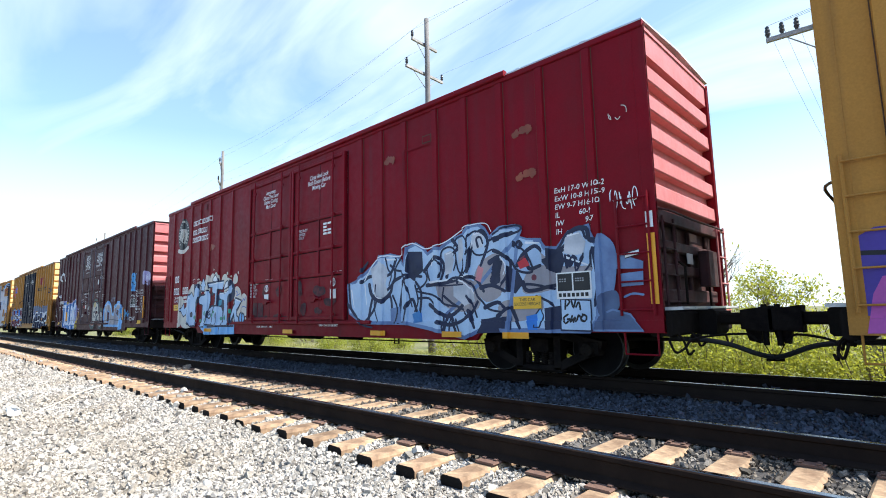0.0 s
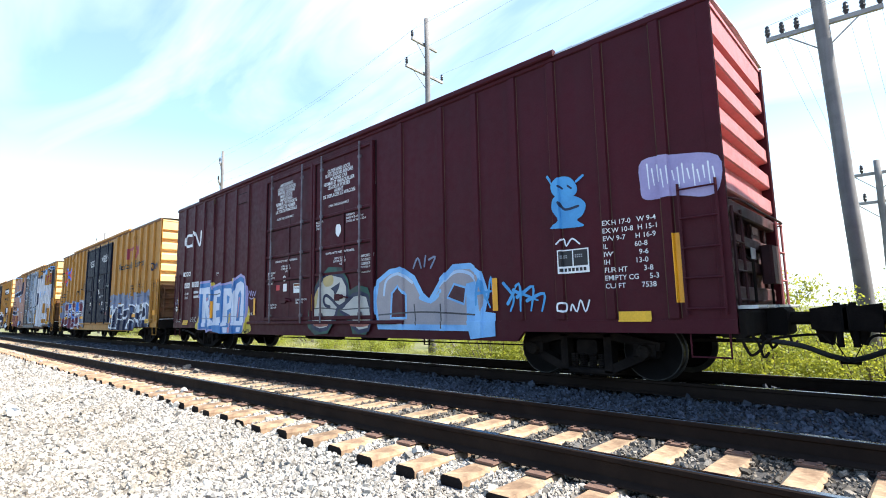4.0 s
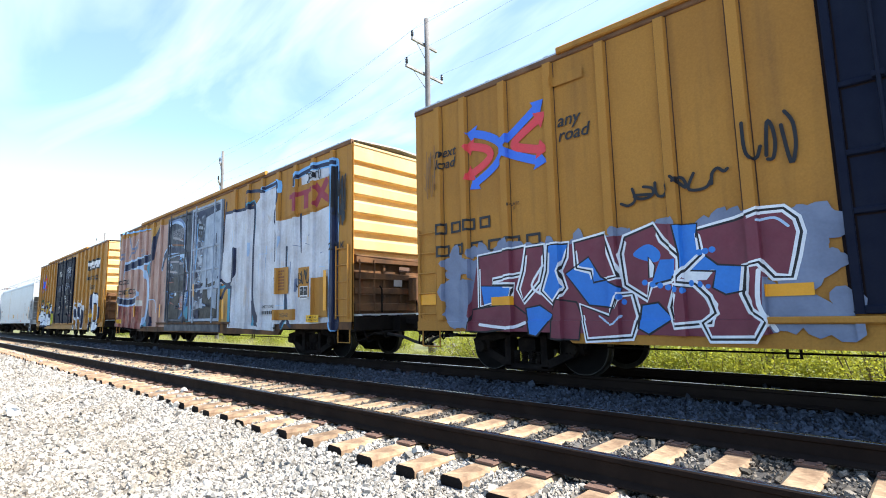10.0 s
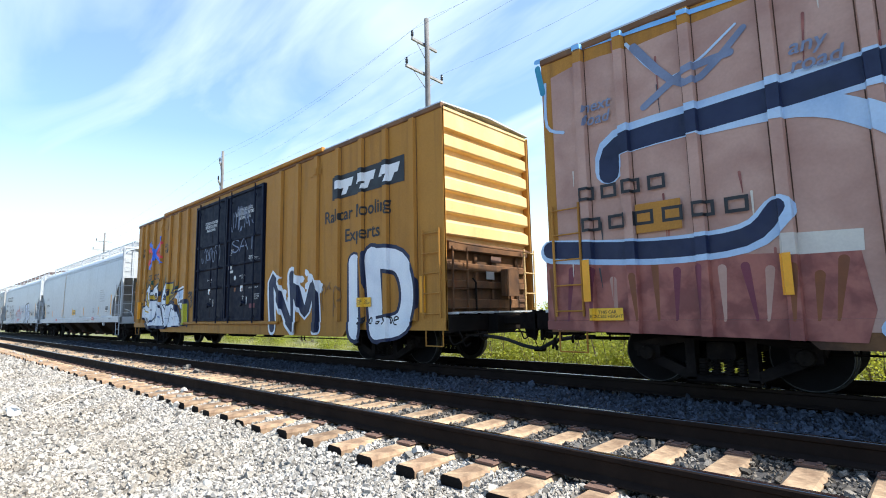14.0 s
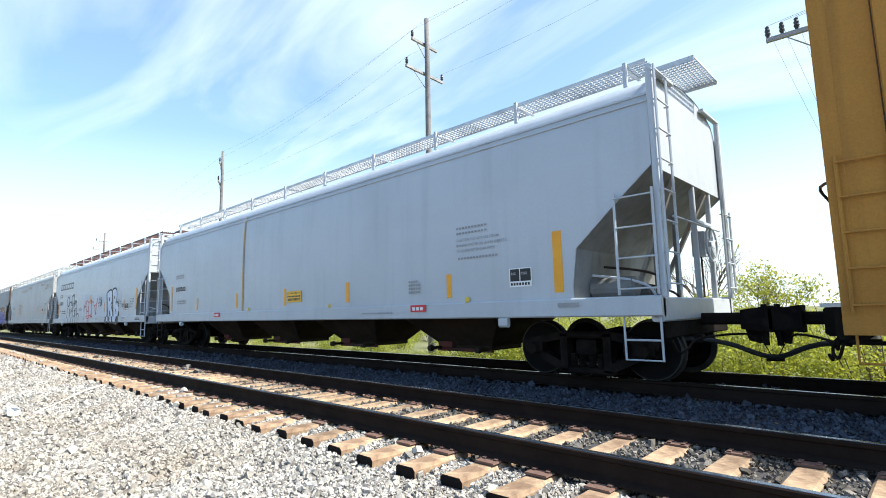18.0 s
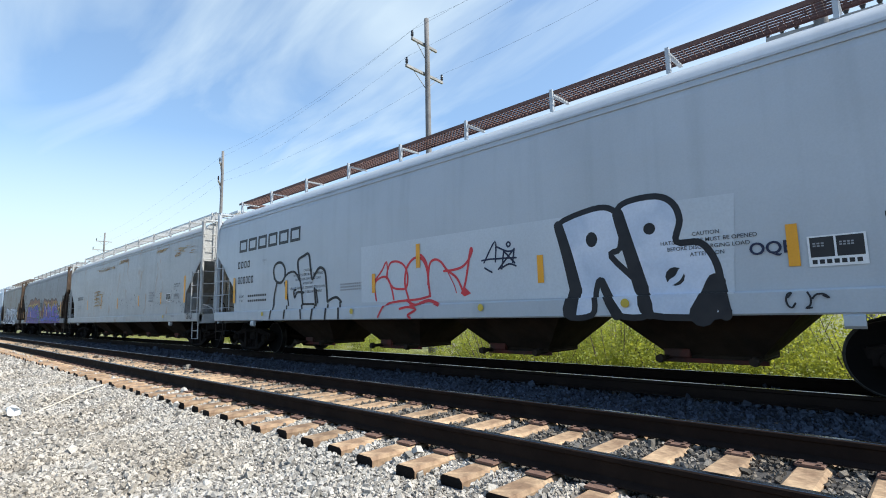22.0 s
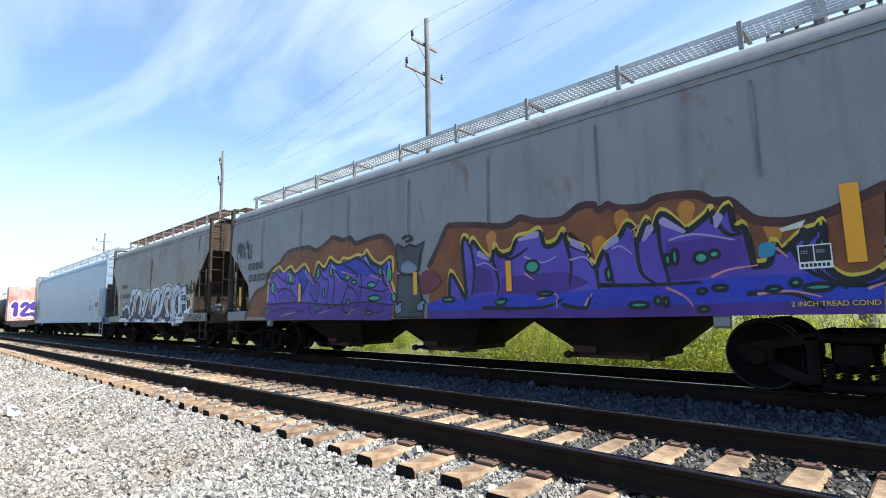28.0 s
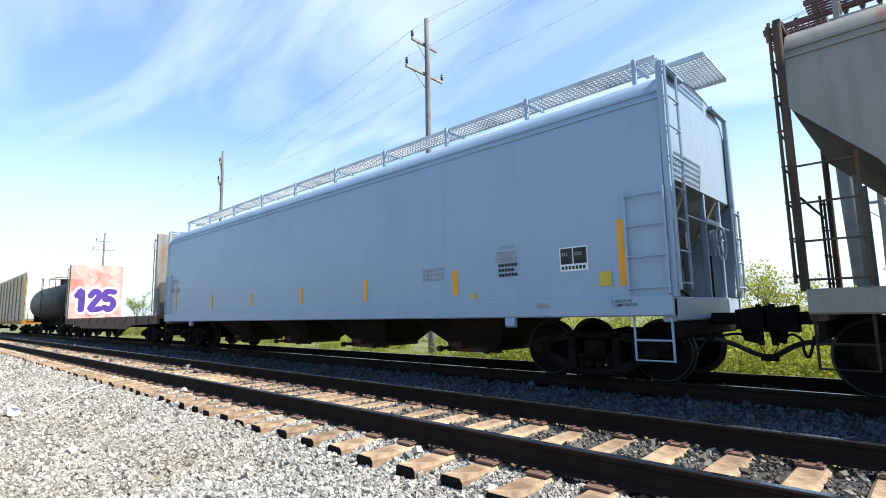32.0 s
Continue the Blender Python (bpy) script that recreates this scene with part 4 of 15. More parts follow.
def ladder(car, x0, x1, y, z0, z1, rungs, m, name="side_ladder", label="", stiles=True, axis=0):
    """A ladder on a side (axis 0: rungs along x) or on an end (axis 1: rungs along y, x0 = its two y's)."""
    me = Mesh()

    def P(a, off, z):
        return (a, y + off, z) if axis == 0 else (y + off, a, z)
    s = -1 if axis == 0 else (1 if y > 0 else -1)
    if stiles:
        for a in (x0, x1):
            me.tube([P(a, s * 0.045, z0 - 0.08), P(a, s * 0.045, z1 + 0.08)], 0.020, 6)
    for i in range(rungs):
        z = z0 + (z1 - z0) * i / max(rungs - 1, 1)
        me.tube([P(x0, 0, z), P(x0, s * 0.06, z), P(x1, s * 0.06, z), P(x1, 0, z)], 0.0125, 6)
    return part(name, me, m, car, label)

# ---- boxcars ----
CARS = []           # (thing, its centre along the train)
YS = -1.455         # side sheet, from the track's centre
ZB, ZT = 0.74, 5.03


def car_root(name, front, rear, label, category, group):
    c = (front + rear) / 2
    rt = root(name, c, FAR_Y, 0, label, category, group)
    CARS.append((rt, c))
    return rt, c


def corrugated_end(car, h, s, paint, low, post):
    """An end wall with deep horizontal corrugations above and a stiffened, grimy plate below."""
    e = h - 0.16
    lowest, pitch, bands = 2.40, 0.434, 5

    def sheet(prof):
        n = len(prof)
        return Mesh().add([(s * (e + d), y, z) for y in (YS + 0.04, -YS - 0.04) for z, d in prof], [(i, i + 1, n + i + 1, n + i) for i in range(n - 1)])
    prof = [(lowest - 0.02, 0.0)]
    for k in range(bands):
        z = lowest + k * pitch
        prof += [(z + 0.10, 0.0), (z + 0.115, 0.105), (z + 0.135, 0.12), (z + 0.34, 0.115), (z + 0.40, 0.03), (z + pitch, 0.0)]
    z = lowest + bands * pitch
    prof += [(z + 0.05, 0.0), (z + 0.06, 0.12), (5.0, 0.12)]
    me = sheet(prof)
    me.box(*sorted((s * (e - 0.02), s * (h - 0.02))), YS + 0.03, -YS - 0.03, 4.98, 5.03)
    part("end_wall", me, paint, car, "end wall with deep horizontal corrugations, its paint lightened as sunlit")
    part("lower_end_wall", sheet([(ZB, 0.0), (lowest - 0.021, 0.0)]), low, car, "grimy lower end wall")
    for z0, z1, d in ((1.10, 1.30, 0.07), (1.50, 1.66, 0.08), (1.84, 2.00, 0.08), (2.22, 2.40, 0.13)):
        lo = Mesh()
        lo.box(*sorted((s * (e + 0.002), s * (e + d))), -1.30, 1.30, z0, z1, 0.02)
        part("end_rib", lo, low, car)
    for y in (-0.42, 0.12, 0.98):
        lo = Mesh()
        lo.box(*sorted((s * (e + 0.002), s * (e + 0.06))), y - 0.04, y + 0.04, 1.301, 2.219, 0.015)
        part("end_stiffener", lo, low, car)
    for y in (YS + 0.03, -YS - 0.03):
        cp = Mesh()
        cp.box(*sorted((s * (e - 0.02), s * h)), y - 0.035, y + 0.035, ZB - 0.02, 5.0, 0.012)
        part("corner_post", cp, post, car)
    for y in (-0.9, 1.18):
        st = Mesh()
        for k in range(6):
            x0 = e + 0.06 + 0.055 * k
            st.box(*sorted((s * x0, s * (x0 + 0.012))), y - 0.42 if y < 0 else y - 1.3, y + 0.6 if y < 0 else y + 0.2, 1.02, 1.05)
        a, b = (y - 0.42, y + 0.6) if y < 0 else (y - 1.3, y + 0.2)
        for q in (a, (a + b) / 2, b):
            st.box(*sorted((s * (e + 0.02), s * (h + 0.20))), q - 0.01, q + 0.01, 1.005, 1.045)
        tagged(part("crossover_step", st, M_GALV, car), "open grating step across the end", kind="stuff")
    hr = Mesh()
    hr.tube(smooth_line([(s * e, -1.28, 2.42), (s * (e + 0.24), -1.24, 2.36), (s * (e + 0.26), -0.3, 2.33), (s * (e + 0.26), 1.20, 2.33), (s * e, 1.28, 2.40)], 4), 0.017, 6)
    part("end_handrail", hr, low, car)
    ladder(car, -1.22, -0.80, s * (e + 0.10), 1.12, 2.22, 4, low, "end_ladder", axis=1)
    ladder(car, 1.06, 1.44, s * (e + 0.16), 0.98, 2.32, 4, paint, "end_ladder", axis=1)
    sl = Mesh()
    sl.box(*sorted((s * (e - 0.06), s * (h + 0.07))), -1.40, 1.40, 0.66, 0.985, 0.03)
    sl.box(*sorted((s * h, s * (h + 0.30))), -0.30, 0.30, 0.64, 1.015, 0.04)
    part("end_sill", sl, M_UNDER, car, "heavy dark end sill")
    for y, z0 in ((-1.18, 0.42), (-0.66, 0.50), (0.72, 0.46)):
        rd = Mesh()
        rd.tube(smooth_line([(s * (h + 0.05), y, 0.70), (s * (h + 0.13), y, 0.60), (s * (h + 0.16), y + 0.06, z0), (s * (h + 0.20), y + 0.16, z0 + 0.05)], 4), 0.017, 5)
        part("hanging_bracket", rd, M_UNDER, car)
    if s > 0:
        bx = Mesh()
        bx.box(e + 0.10, e + 0.26, 0.30, 0.78, 1.36, 1.92, 0.03)
        part("brake_housing", bx, low, car, "rusty brake gear box")
        rd = Mesh()
        rd.tube([(e + 0.18, 0.52, 1.36), (e + 0.18, 0.52, 0.80)], 0.018, 6)
        part("brake_rod", rd, M_UNDER, car)
        rd = Mesh()
        rd.tube([(e + 0.20, -0.62, 1.08), (e + 0.20, -0.62, 1.62), (e + 0.12, -0.62, 1.70)], 0.020, 6)
        part("grab_iron", rd, M_UNDER, car)
        for y, z, w, t in ((-0.15, 1.70, 0.26, 0.16), (0.02, 2.06, 0.34, 0.12)):
            pl = Mesh()
            pl.box(e + 0.082, e + 0.092, y, y + w, z, z + t)
            part("stencil_plate", pl, M_GREYP if y < 0 else M_PLATE, car)


def door(car, x0, x1, m, z0=0.93, z1=4.84, rods=(0.18, 0.82), name="plug_door", label=""):
    """A plug door with frame, ribs, rods and lock; x in the car's space."""
    me = Mesh()
    y = YS
    me.box(x0, x1, y - 0.030, y + 0.02, z0, z1)
    dr = part(name, me, m, car, label)
    w = x1 - x0
    fr = Mesh()
    for a, b in ((x0, x0 + 0.09), (x1 - 0.09, x1)):
        fr.box(a, b, y - 0.075, y - 0.031, z0, z1, 0.012)
    for z in (z0, z1 - 0.09):
        fr.box(x0 + 0.091, x1 - 0.091, y - 0.07, y - 0.031, z, z + 0.09, 0.012)
    part("door_frame", fr, m, dr)
    for z in (1.97, 2.60, 3.36):
        rb = Mesh()
        rb.box(x0 + 0.092, x1 - 0.092, y - 0.058, y - 0.031, z, z + 0.07, 0.015)
        part("door_rib", rb, m, dr)
    # dark lines stand in for shade under the ribs and inside the frame
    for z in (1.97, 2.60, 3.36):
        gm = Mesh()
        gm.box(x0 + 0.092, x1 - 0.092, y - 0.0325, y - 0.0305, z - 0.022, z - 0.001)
        part("rib_grime", gm, M_DOORSHADE, dr, "thin dark line painted for shade under the rib")
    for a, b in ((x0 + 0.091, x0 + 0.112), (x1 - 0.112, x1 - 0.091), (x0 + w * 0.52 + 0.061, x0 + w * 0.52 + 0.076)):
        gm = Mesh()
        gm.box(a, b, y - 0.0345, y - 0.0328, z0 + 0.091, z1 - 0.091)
        part("edge_grime", gm, M_DOORSHADE, dr, "thin dark line painted for shade along the door edge")
    mu = Mesh()
    mu.box(x0 + w * 0.52, x0 + w * 0.52 + 0.06, y - 0.055, y - 0.031, 2.04, 3.36, 0.012)
    part("door_rib", mu, m, dr)
    for k in rods:
        rd = Mesh()
        x = x0 + w * k
        rd.tube([(x, y - 0.105, z0 - 0.06), (x, y - 0.105, z1 + 0.06)], 0.022, 8)
        for z in (1.05, 1.98, 2.63, 3.40, 4.55):
            rd.box(x - 0.05, x + 0.05, y - 0.115, y - 0.075, z - 0.03, z + 0.04, 0.01)
        part("locking_rod", rd, M_RODGREY if m is M_PLUM else m, dr)
    lk = Mesh()
    cx = x0 + w * 0.52
    lk.tube([(cx, y - 0.03, 1.45), (cx, y - 0.12, 1.45)], 0.05, 10)
    lk.tube([(cx - 0.02, y - 0.12, 1.47), (cx + 0.30, y - 0.12, 1.42)], 0.018, 6)
    lk.box(cx - 0.30, cx - 0.10, y - 0.06, y - 0.031, 1.36, 1.52, 0.012)
    part("door_lock", lk, m, dr, "lock plate with turning handle")
    return dr


def boxcar(front, rear, paint, doors, door_paint, ribs, label, group="boxcars of the train", step=None, wide_rib=False, fascia=None, sill=None):
    """A 60-foot boxcar. doors: the edges of its two plug doors; ribs: the side posts; all along the train."""
    car, c = car_root("boxcar", front, rear, label, "boxcar", group)
    h = (front - rear) / 2
    dx = [d - c for d in doors]
    # side sheet on the near side, open at the doorway
    for a, b in ((-h, dx[0]), (dx[-1], h)):
        me = Mesh()
        me.box(a, b, YS, YS + 0.04, ZB, ZT)
        part("side_panel", me, paint, car)
    me = Mesh()
    me.box(dx[0] - 0.001, dx[-1] + 0.001, YS, YS + 0.04, 4.84, ZT)
    part("door_header", me, paint, car)
    me = Mesh()
    me.box(dx[0] - 0.001, dx[-1] + 0.001, YS, YS + 0.04, ZB, 0.93)
    part("door_sill", me, sill or paint, car)
    me = Mesh()
    me.box(-h, h, -YS - 0.04, -YS, ZB, ZT)
    part("side_panel", me, paint, car)
    # dark lines stand in for shade at the doorway's edges
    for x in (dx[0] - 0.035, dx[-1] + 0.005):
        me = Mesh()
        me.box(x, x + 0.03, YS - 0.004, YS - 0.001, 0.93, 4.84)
        part("doorway_grime", me, M_DOORSHADE, car, "dark line painted for shade beside the doorway")
    # posts
    rw, rd = (0.075, 0.045) if not wide_rib else (0.08, 0.08)
    post = None
    xs = [(-h - 1, YS), (h + 1, YS)]
    for r in ribs:
        x = r - c
        xs += [(x - rw, YS), (x - rw * 0.8, YS - rd), (x + rw * 0.8, YS - rd), (x + rw, YS)]
        if post is None:
            me = Mesh()
            me.prism([(-rw, YS), (-rw * 0.8, YS - rd), (rw * 0.8, YS - rd), (rw, YS)], 2, ZB + 0.16, ZT - 0.06)
            post = part("side_post", me, paint, car)
            # shade at the post's foot, drawn as two dark lines
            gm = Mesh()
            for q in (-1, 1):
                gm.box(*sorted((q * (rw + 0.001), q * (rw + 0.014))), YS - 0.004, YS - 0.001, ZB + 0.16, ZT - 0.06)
            seam = part("post_seam", gm, M_SEAM, post, "thin dark line painted for shade along the post")
            post.matrix_basis = pose(x, 0, 0)
        else:
            again(seam, again(post, car, pose(x, 0, 0)), Matrix())
    xs += [(dx[0] - 0.002, YS), (dx[0], YS - 0.032), (dx[-1], YS - 0.032), (dx[-1] + 0.002, YS)]
    side = Side(car, c, xs, [(0, -0.024), (ZB + 0.139, -0.024), (ZB + 0.142, 0), (9, 0)])
    # sills, chord and roof
    st = step or (front - 2.4, rear + 2.1)
    a, b = rear + 3.15 - c, front - 3.05 - c
    me = Mesh()
    me.prism([(-h, ZB - 0.03), (a, ZB - 0.03), (a + 0.15, 0.55), (b - 0.15, 0.55), (b, ZB - 0.03), (h, ZB - 0.03), (h, ZB + 0.14), (-h, ZB + 0.14)], 1, YS - 0.022, YS + 0.06)
    part("side_sill", me, sill or paint, car)
    again(car.children[-1], car, pose(0, 0, 0, 0, 0, 180))
    me = Mesh()
    me.box(-h, h, YS - 0.03, YS + 0.05, ZT - 0.05, ZT + 0.055, 0.015)
    part("top_chord", me, M_CHORD if paint is M_YELLOW else paint, car)
    me = Mesh()
    me.box(st[1] - c, st[0] - c, YS - 0.085, YS + 0.02, ZT + 0.02, ZT + 0.13, 0.02)
    part("door_track", me, paint if fascia is None else fascia, car, "raised door track along the eave")
    me = Mesh()
    me.box(dx[0] - 0.9, dx[-1] + 0.9, YS - 0.09, YS - 0.022, ZB + 0.09, ZB + 0.17, 0.015)
    part("lower_door_track", me, sill or paint, car)
    me = Mesh()
    me.prism([(YS - 0.02, ZT + 0.05), (YS - 0.02, ZT + 0.075), (0, 5.19), (-YS + 0.02, ZT + 0.075), (-YS + 0.02, ZT + 0.05), (0, 5.15)], 0, -h, h)
    k = -h + 0.6
    while k < h:
        me.box(k - 0.05, k + 0.05, YS + 0.05, -YS - 0.05, ZT + 0.09, ZT + 0.13)
        k += 1.22
    part("roof", me, M_GALV, car, "galvanised steel roof with cross ribs")
    me = Mesh()
    me.box(-h + 0.1, h - 0.1, -1.3, 1.3, 0.90, 1.02)
    me.box(-h + 0.3, h - 0.3, -0.32, 0.32, 0.62, 0.92, 0.03)
    for k in range(9):
        x = -h + 3.4 + (2 * h - 6.8) * k / 8
        me.box(x - 0.06, x + 0.06, -1.4, 1.4, 0.68, 0.90)
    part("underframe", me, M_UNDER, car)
    me = Mesh()
    me.tube([(-1.2, -0.75, 0.62), (0.2, -0.75, 0.62)], 0.20, 14)
    me.box(1.2, 1.75, -0.9, -0.5, 0.45, 0.75, 0.05)
    me.tube([(a, -0.9, 0.46), (b, -0.9, 0.46)], 0.014, 5)
    for x in (-3.2, 3.4):
        me.tube([(x - 0.07, -0.9, 0.66), (x - 0.07, -0.9, 0.40), (x + 0.07, -0.9, 0.40), (x + 0.07, -0.9, 0.66)], 0.018, 5)
    part("brake_rigging", me, M_UNDER, car, "brake reservoir, valve and rods under the floor")
    for s in (1, -1):
        corrugated_end(car, h, s, M_REDLIT if paint in (M_PLUM, M_RED) else M_YELLOWLIT, M_ENDDARK if paint in (M_PLUM, M_RED) else M_ENDRUST, paint)
        truck(car, s * (h - 2.2))
        coupler(car, s * h, s, reach_at(front if s > 0 else rear))
        # corner ladders and stirrup step
        x1 = s * (h - 0.10)
        x0 = s * (h - 0.55)
        l, r = sorted((x0, x1))
        ladder(car, l, r, YS, 1.02, 2.55, 5, paint, "side_ladder")
        me = Mesh()
        me.tube([(l, YS + 0.02, ZB + 0.05), (l, YS + 0.02, 0.42), (r, YS + 0.02, 0.42), (r, YS + 0.02, ZB + 0.05)], 0.016, 6)
        part("stirrup_step", me, paint, car)
    for k in range(2):
        d = door(car, dx[k], dx[k + 1] - 0.03, door_paint[k] if isinstance(door_paint, (list, tuple)) else door_paint)
    return car, side, c


def hatch_marks(side, x, z, m=M_WHITEP):
    """Small stencils and stickers round a door lock."""
    side.bars(x - 0.10, z + 0.34, 0.2, 0.035, m, 2, rows=2)
    side.rect(x - 0.06, x + 0.06, z - 0.05, z + 0.15, M_WHITEP, "sticker", "white paper placard")
    side.bars(x + 0.02, z - 0.42, 0.14, 0.03, m, 3, rows=2)


def boxcar_cp():
    doors = (-14.25, -11.85, -9.47)
    ribs = [-20.45, -19.54, -18.76, -17.97, -17.17, -16.38, -15.5, -8.95, -8.25, -7.5, -6.62, -5.87, -5.05, -4.24, -3.40]
    car, s, c = boxcar(-2.52, -21.15, M_RED, doors, M_RED, ribs, "dark red railway boxcar with blue-white graffiti and white lettering", step=(-4.89, -18.79))
    return s


def boxcar_cn():
    doors = (-34.55, -32.1, -29.72)
    ribs = [-40.6, -39.76, -38.95, -38.12, -37.33, -36.5, -35.67, -28.9, -27.75, -26.9, -26.05, -25.3, -24.5, -23.65]
    car, s, c = boxcar(-22.94, -41.42, M_PLUM, doors, M_PLUM, ribs, "dark maroon-brown railway boxcar with white lettering and graffiti", step=(-25.2, -39.3))
    return s


def boxcar_yellow(front, rear, d0, label, sill=None, door_paint=None):
    doors = (d0, d0 + 2.40, d0 + 4.85)
    off = d0 + 54.95
    ribs = [x + off for x in (-60.9, -60.26, -59.36, -58.45, -57.55, -56.68, -55.8, -49.2, -48.32, -47.45, -46.55, -45.66, -44.82, -43.98)]
    car, s, c = boxcar(front, rear, M_YELLOW, doors, door_paint or M_NAVY, ribs, label, wide_rib=True, step=(front - 4.0, rear + 3.3), sill=sill)
    return s


SIDE_CP, SIDE_CN = boxcar_cp(), boxcar_cn()
SIDE_T0 = boxcar_yellow(17.65, -0.63, 5.9, "yellow railway boxcar with purple and violet graffiti")
SIDE_T1 = boxcar_yellow(-43.28, -61.55, -54.95, "yellow railway boxcar with navy doors and outlined graffiti")
SIDE_T2 = boxcar_yellow(-63.69, -82.0, -75.38, "yellow railway boxcar covered in white, pink and black graffiti", door_paint=(S_SLATE, S_BRUSHED), sill=M_ENDRUST)
SIDE_T3 = boxcar_yellow(-84.24, -102.6, -96.02, "yellow railway boxcar with navy doors and white graffiti")

# ---- covered hoppers ----
HY = -1.58


def hopper(front, rear, paint, label, bins=4, grate=M_GALV, cut=((0.0, 2.95), (0.45, 2.57), (1.17, 1.93), (1.25, 1.36)), short=False, dark=None, slope=None, slope_cut=None):
    """A covered hopper: bulging sides, sloped ends between open end frames, roof walk, hopper bins below."""
    car, c = car_root("covered_hopper", front, rear, label, "hopper car", "covered hoppers of the train")
    h = (front - rear) / 2
    zs, ze = 1.20, 3.98
    # profile of the body above the sill: (y, z)
    prof = [(HY, zs), (HY - 0.01, 2.2), (HY, 3.2), (HY + 0.03, 3.75), (HY + 0.05, 3.86), (HY + 0.075, 3.87), (HY + 0.09, 3.97), (HY + 0.115, 3.98), (HY + 0.15, 4.08), (HY + 0.24, 4.20), (HY + 0.5, 4.33), (-0.55, 4.44), (0, 4.47)]
    full = prof + [(-y, z) for y, z in prof[-2::-1]]

    def inset(z):
        tab = sorted([(b, a) for a, b in cut])
        if z >= tab[-1][0]:
            return 0.0
        if z <= tab[0][0]:
            return tab[0][1]
        for (za, a), (zb, b) in zip(tab, tab[1:]):
            if z <= zb:
                return a + (b - a) * (z - za) / (zb - za)
    # side sheets follow the cut at both ends
    zlist = sorted(set([round(z, 3) for _, z in prof[:8]] + [b for _, b in cut]))
    tab = prof[:8]

    def yat(z):
        for (ya, za), (yb, zb) in zip(tab, tab[1:]):
            if z <= zb:
                return ya + (yb - ya) * (z - za) / (zb - za)
        return tab[-1][0]
    gear = M_ENDHOP if paint in (M_GREYC, M_TAN) else paint
    for s in (1, -1):
        me = Mesh()
        v = []
        for z in zlist:
            x = h - 0.02 - inset(z) * 1.0
            v += [(-x, s * -yat(z) * -1, z), (x, s * -yat(z) * -1, z)]
        me.add(v, [(2 * i, 2 * i + 1, 2 * i + 3, 2 * i + 2) for i in range(len(zlist) - 1)])
        me.add([(p[0], p[1] + (0.02 if p[1] < 0 else -0.02), p[2]) for p in v], [(2 * i, 2 * i + 2, 2 * i + 3, 2 * i + 1) for i in range(len(zlist) - 1)])
        part("side_sheet", me, paint, car, smooth=False)
    me = Mesh()
    roof = full[7:-7]
    n = len(roof)
    me.add([(x, y, z) for x in (-h + 0.02, h - 0.02) for y, z in roof], [(i, i + 1, n + i + 1, n + i) for i in range(n - 1)])
    part("roof", me, paint, car, smooth=True)
    for zb in (3.865, 3.975):
        for sy in (-1, 1):
            me = Mesh()
            yb = yat(zb)
            y0, y1 = sorted((sy * -(yb - 0.034), sy * -(yb + 0.02)))
            me.box(-h + 0.02, h - 0.02, y0, y1, zb - 0.016, zb + 0.016)
            part("eave_bead", me, paint, car)
    # hatches along the ridge
    for k in range(10):
        x = -h + 1.4 + (2 * h - 2.8) * k / 9
        me = Mesh()
        me.box(x - 0.62, x + 0.62, -0.33, 0.33, 4.46, 4.56, 0.03)
        part("roof_hatch", me, paint, car)
    # ends: upright sheet, then a slope sheet that runs in to the first bin
    for s in (1, -1):
        me = Mesh()
        run_in = slope_cut or cut
        zc = run_in[0][1]
        top = [(y, z) for y, z in full if z > zc + 0.02]
        ring = [(HY + 0.02, zc)] + top + [(-HY - 0.02, zc)]
        me.add([(s * (h - 0.03), y, z) for y, z in ring], [tuple(range(len(ring)))])
        part("end_sheet", me, gear, car, "upright end sheet")
        # the slope sheet runs along the cut of the sides, then down to the floor
        me = Mesh()
        run = [(s * (h - 0.03 - a), b) for a, b in run_in] + [(s * (h - 0.03 - run_in[-1][0]), 1.0)]
        for off in (0.0, -0.025):
            v = [(x + s * off, y, z - off) for x, z in run for y in (HY + 0.015, -HY - 0.015)]
            me.add(v, [(2 * i, 2 * i + 1, 2 * i + 3, 2 * i + 2) for i in range(len(run) - 1)])
        # the sheet's colour holds both its dirt and the shade under the slope
        part("slope_sheet", me, slope or M_SLOPE, car, "dirty sloping end sheet, shade darkened into its paint")
        for y in (-0.62, 0.62) if s > 0 else ():
            me = Mesh()
            me.tube([(s * (h - 0.05), y * 1.15, zc - 0.05), (s * (h - 0.85), y * 0.75, 1.15)], 0.045, 4)
            part("end_brace", me, M_TAN, car)
        # end platform and frame
        me = Mesh()
        me.box(*sorted((s * (h - 1.5), s * (h - 0.17))), HY + 0.05, -HY - 0.05, 1.10, 1.16)
        me.box(*sorted((s * (h - 0.16), s * h)), HY + 0.02, -HY - 0.02, 0.86, 1.18, 0.02)
        part("end_platform", me, gear, car)
        for y in (HY + 0.045, -HY - 0.045):
            me = Mesh()
            me.box(*sorted((s * (h - 0.02), s * (h + 0.06))), y - 0.05, y + 0.05, 1.18, 4.30, 0.015)
            me.box(*sorted((s * (h - 0.02), s * (h + 0.06))), min(y, y * 0.45), max(y, y * 0.45), 4.30, 4.36, 0.01) if not short else None
            part("corner_post", me, gear, car)
        for y in (-0.45, 0.45):
            me = Mesh()
            me.box(*sorted((s * (h - 0.5), s * (h - 0.42))), y - 0.04, y + 0.04, 1.16, 2.6, 0.01)
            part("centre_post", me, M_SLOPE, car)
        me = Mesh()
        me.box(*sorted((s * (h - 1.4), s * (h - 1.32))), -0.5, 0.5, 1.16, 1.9)
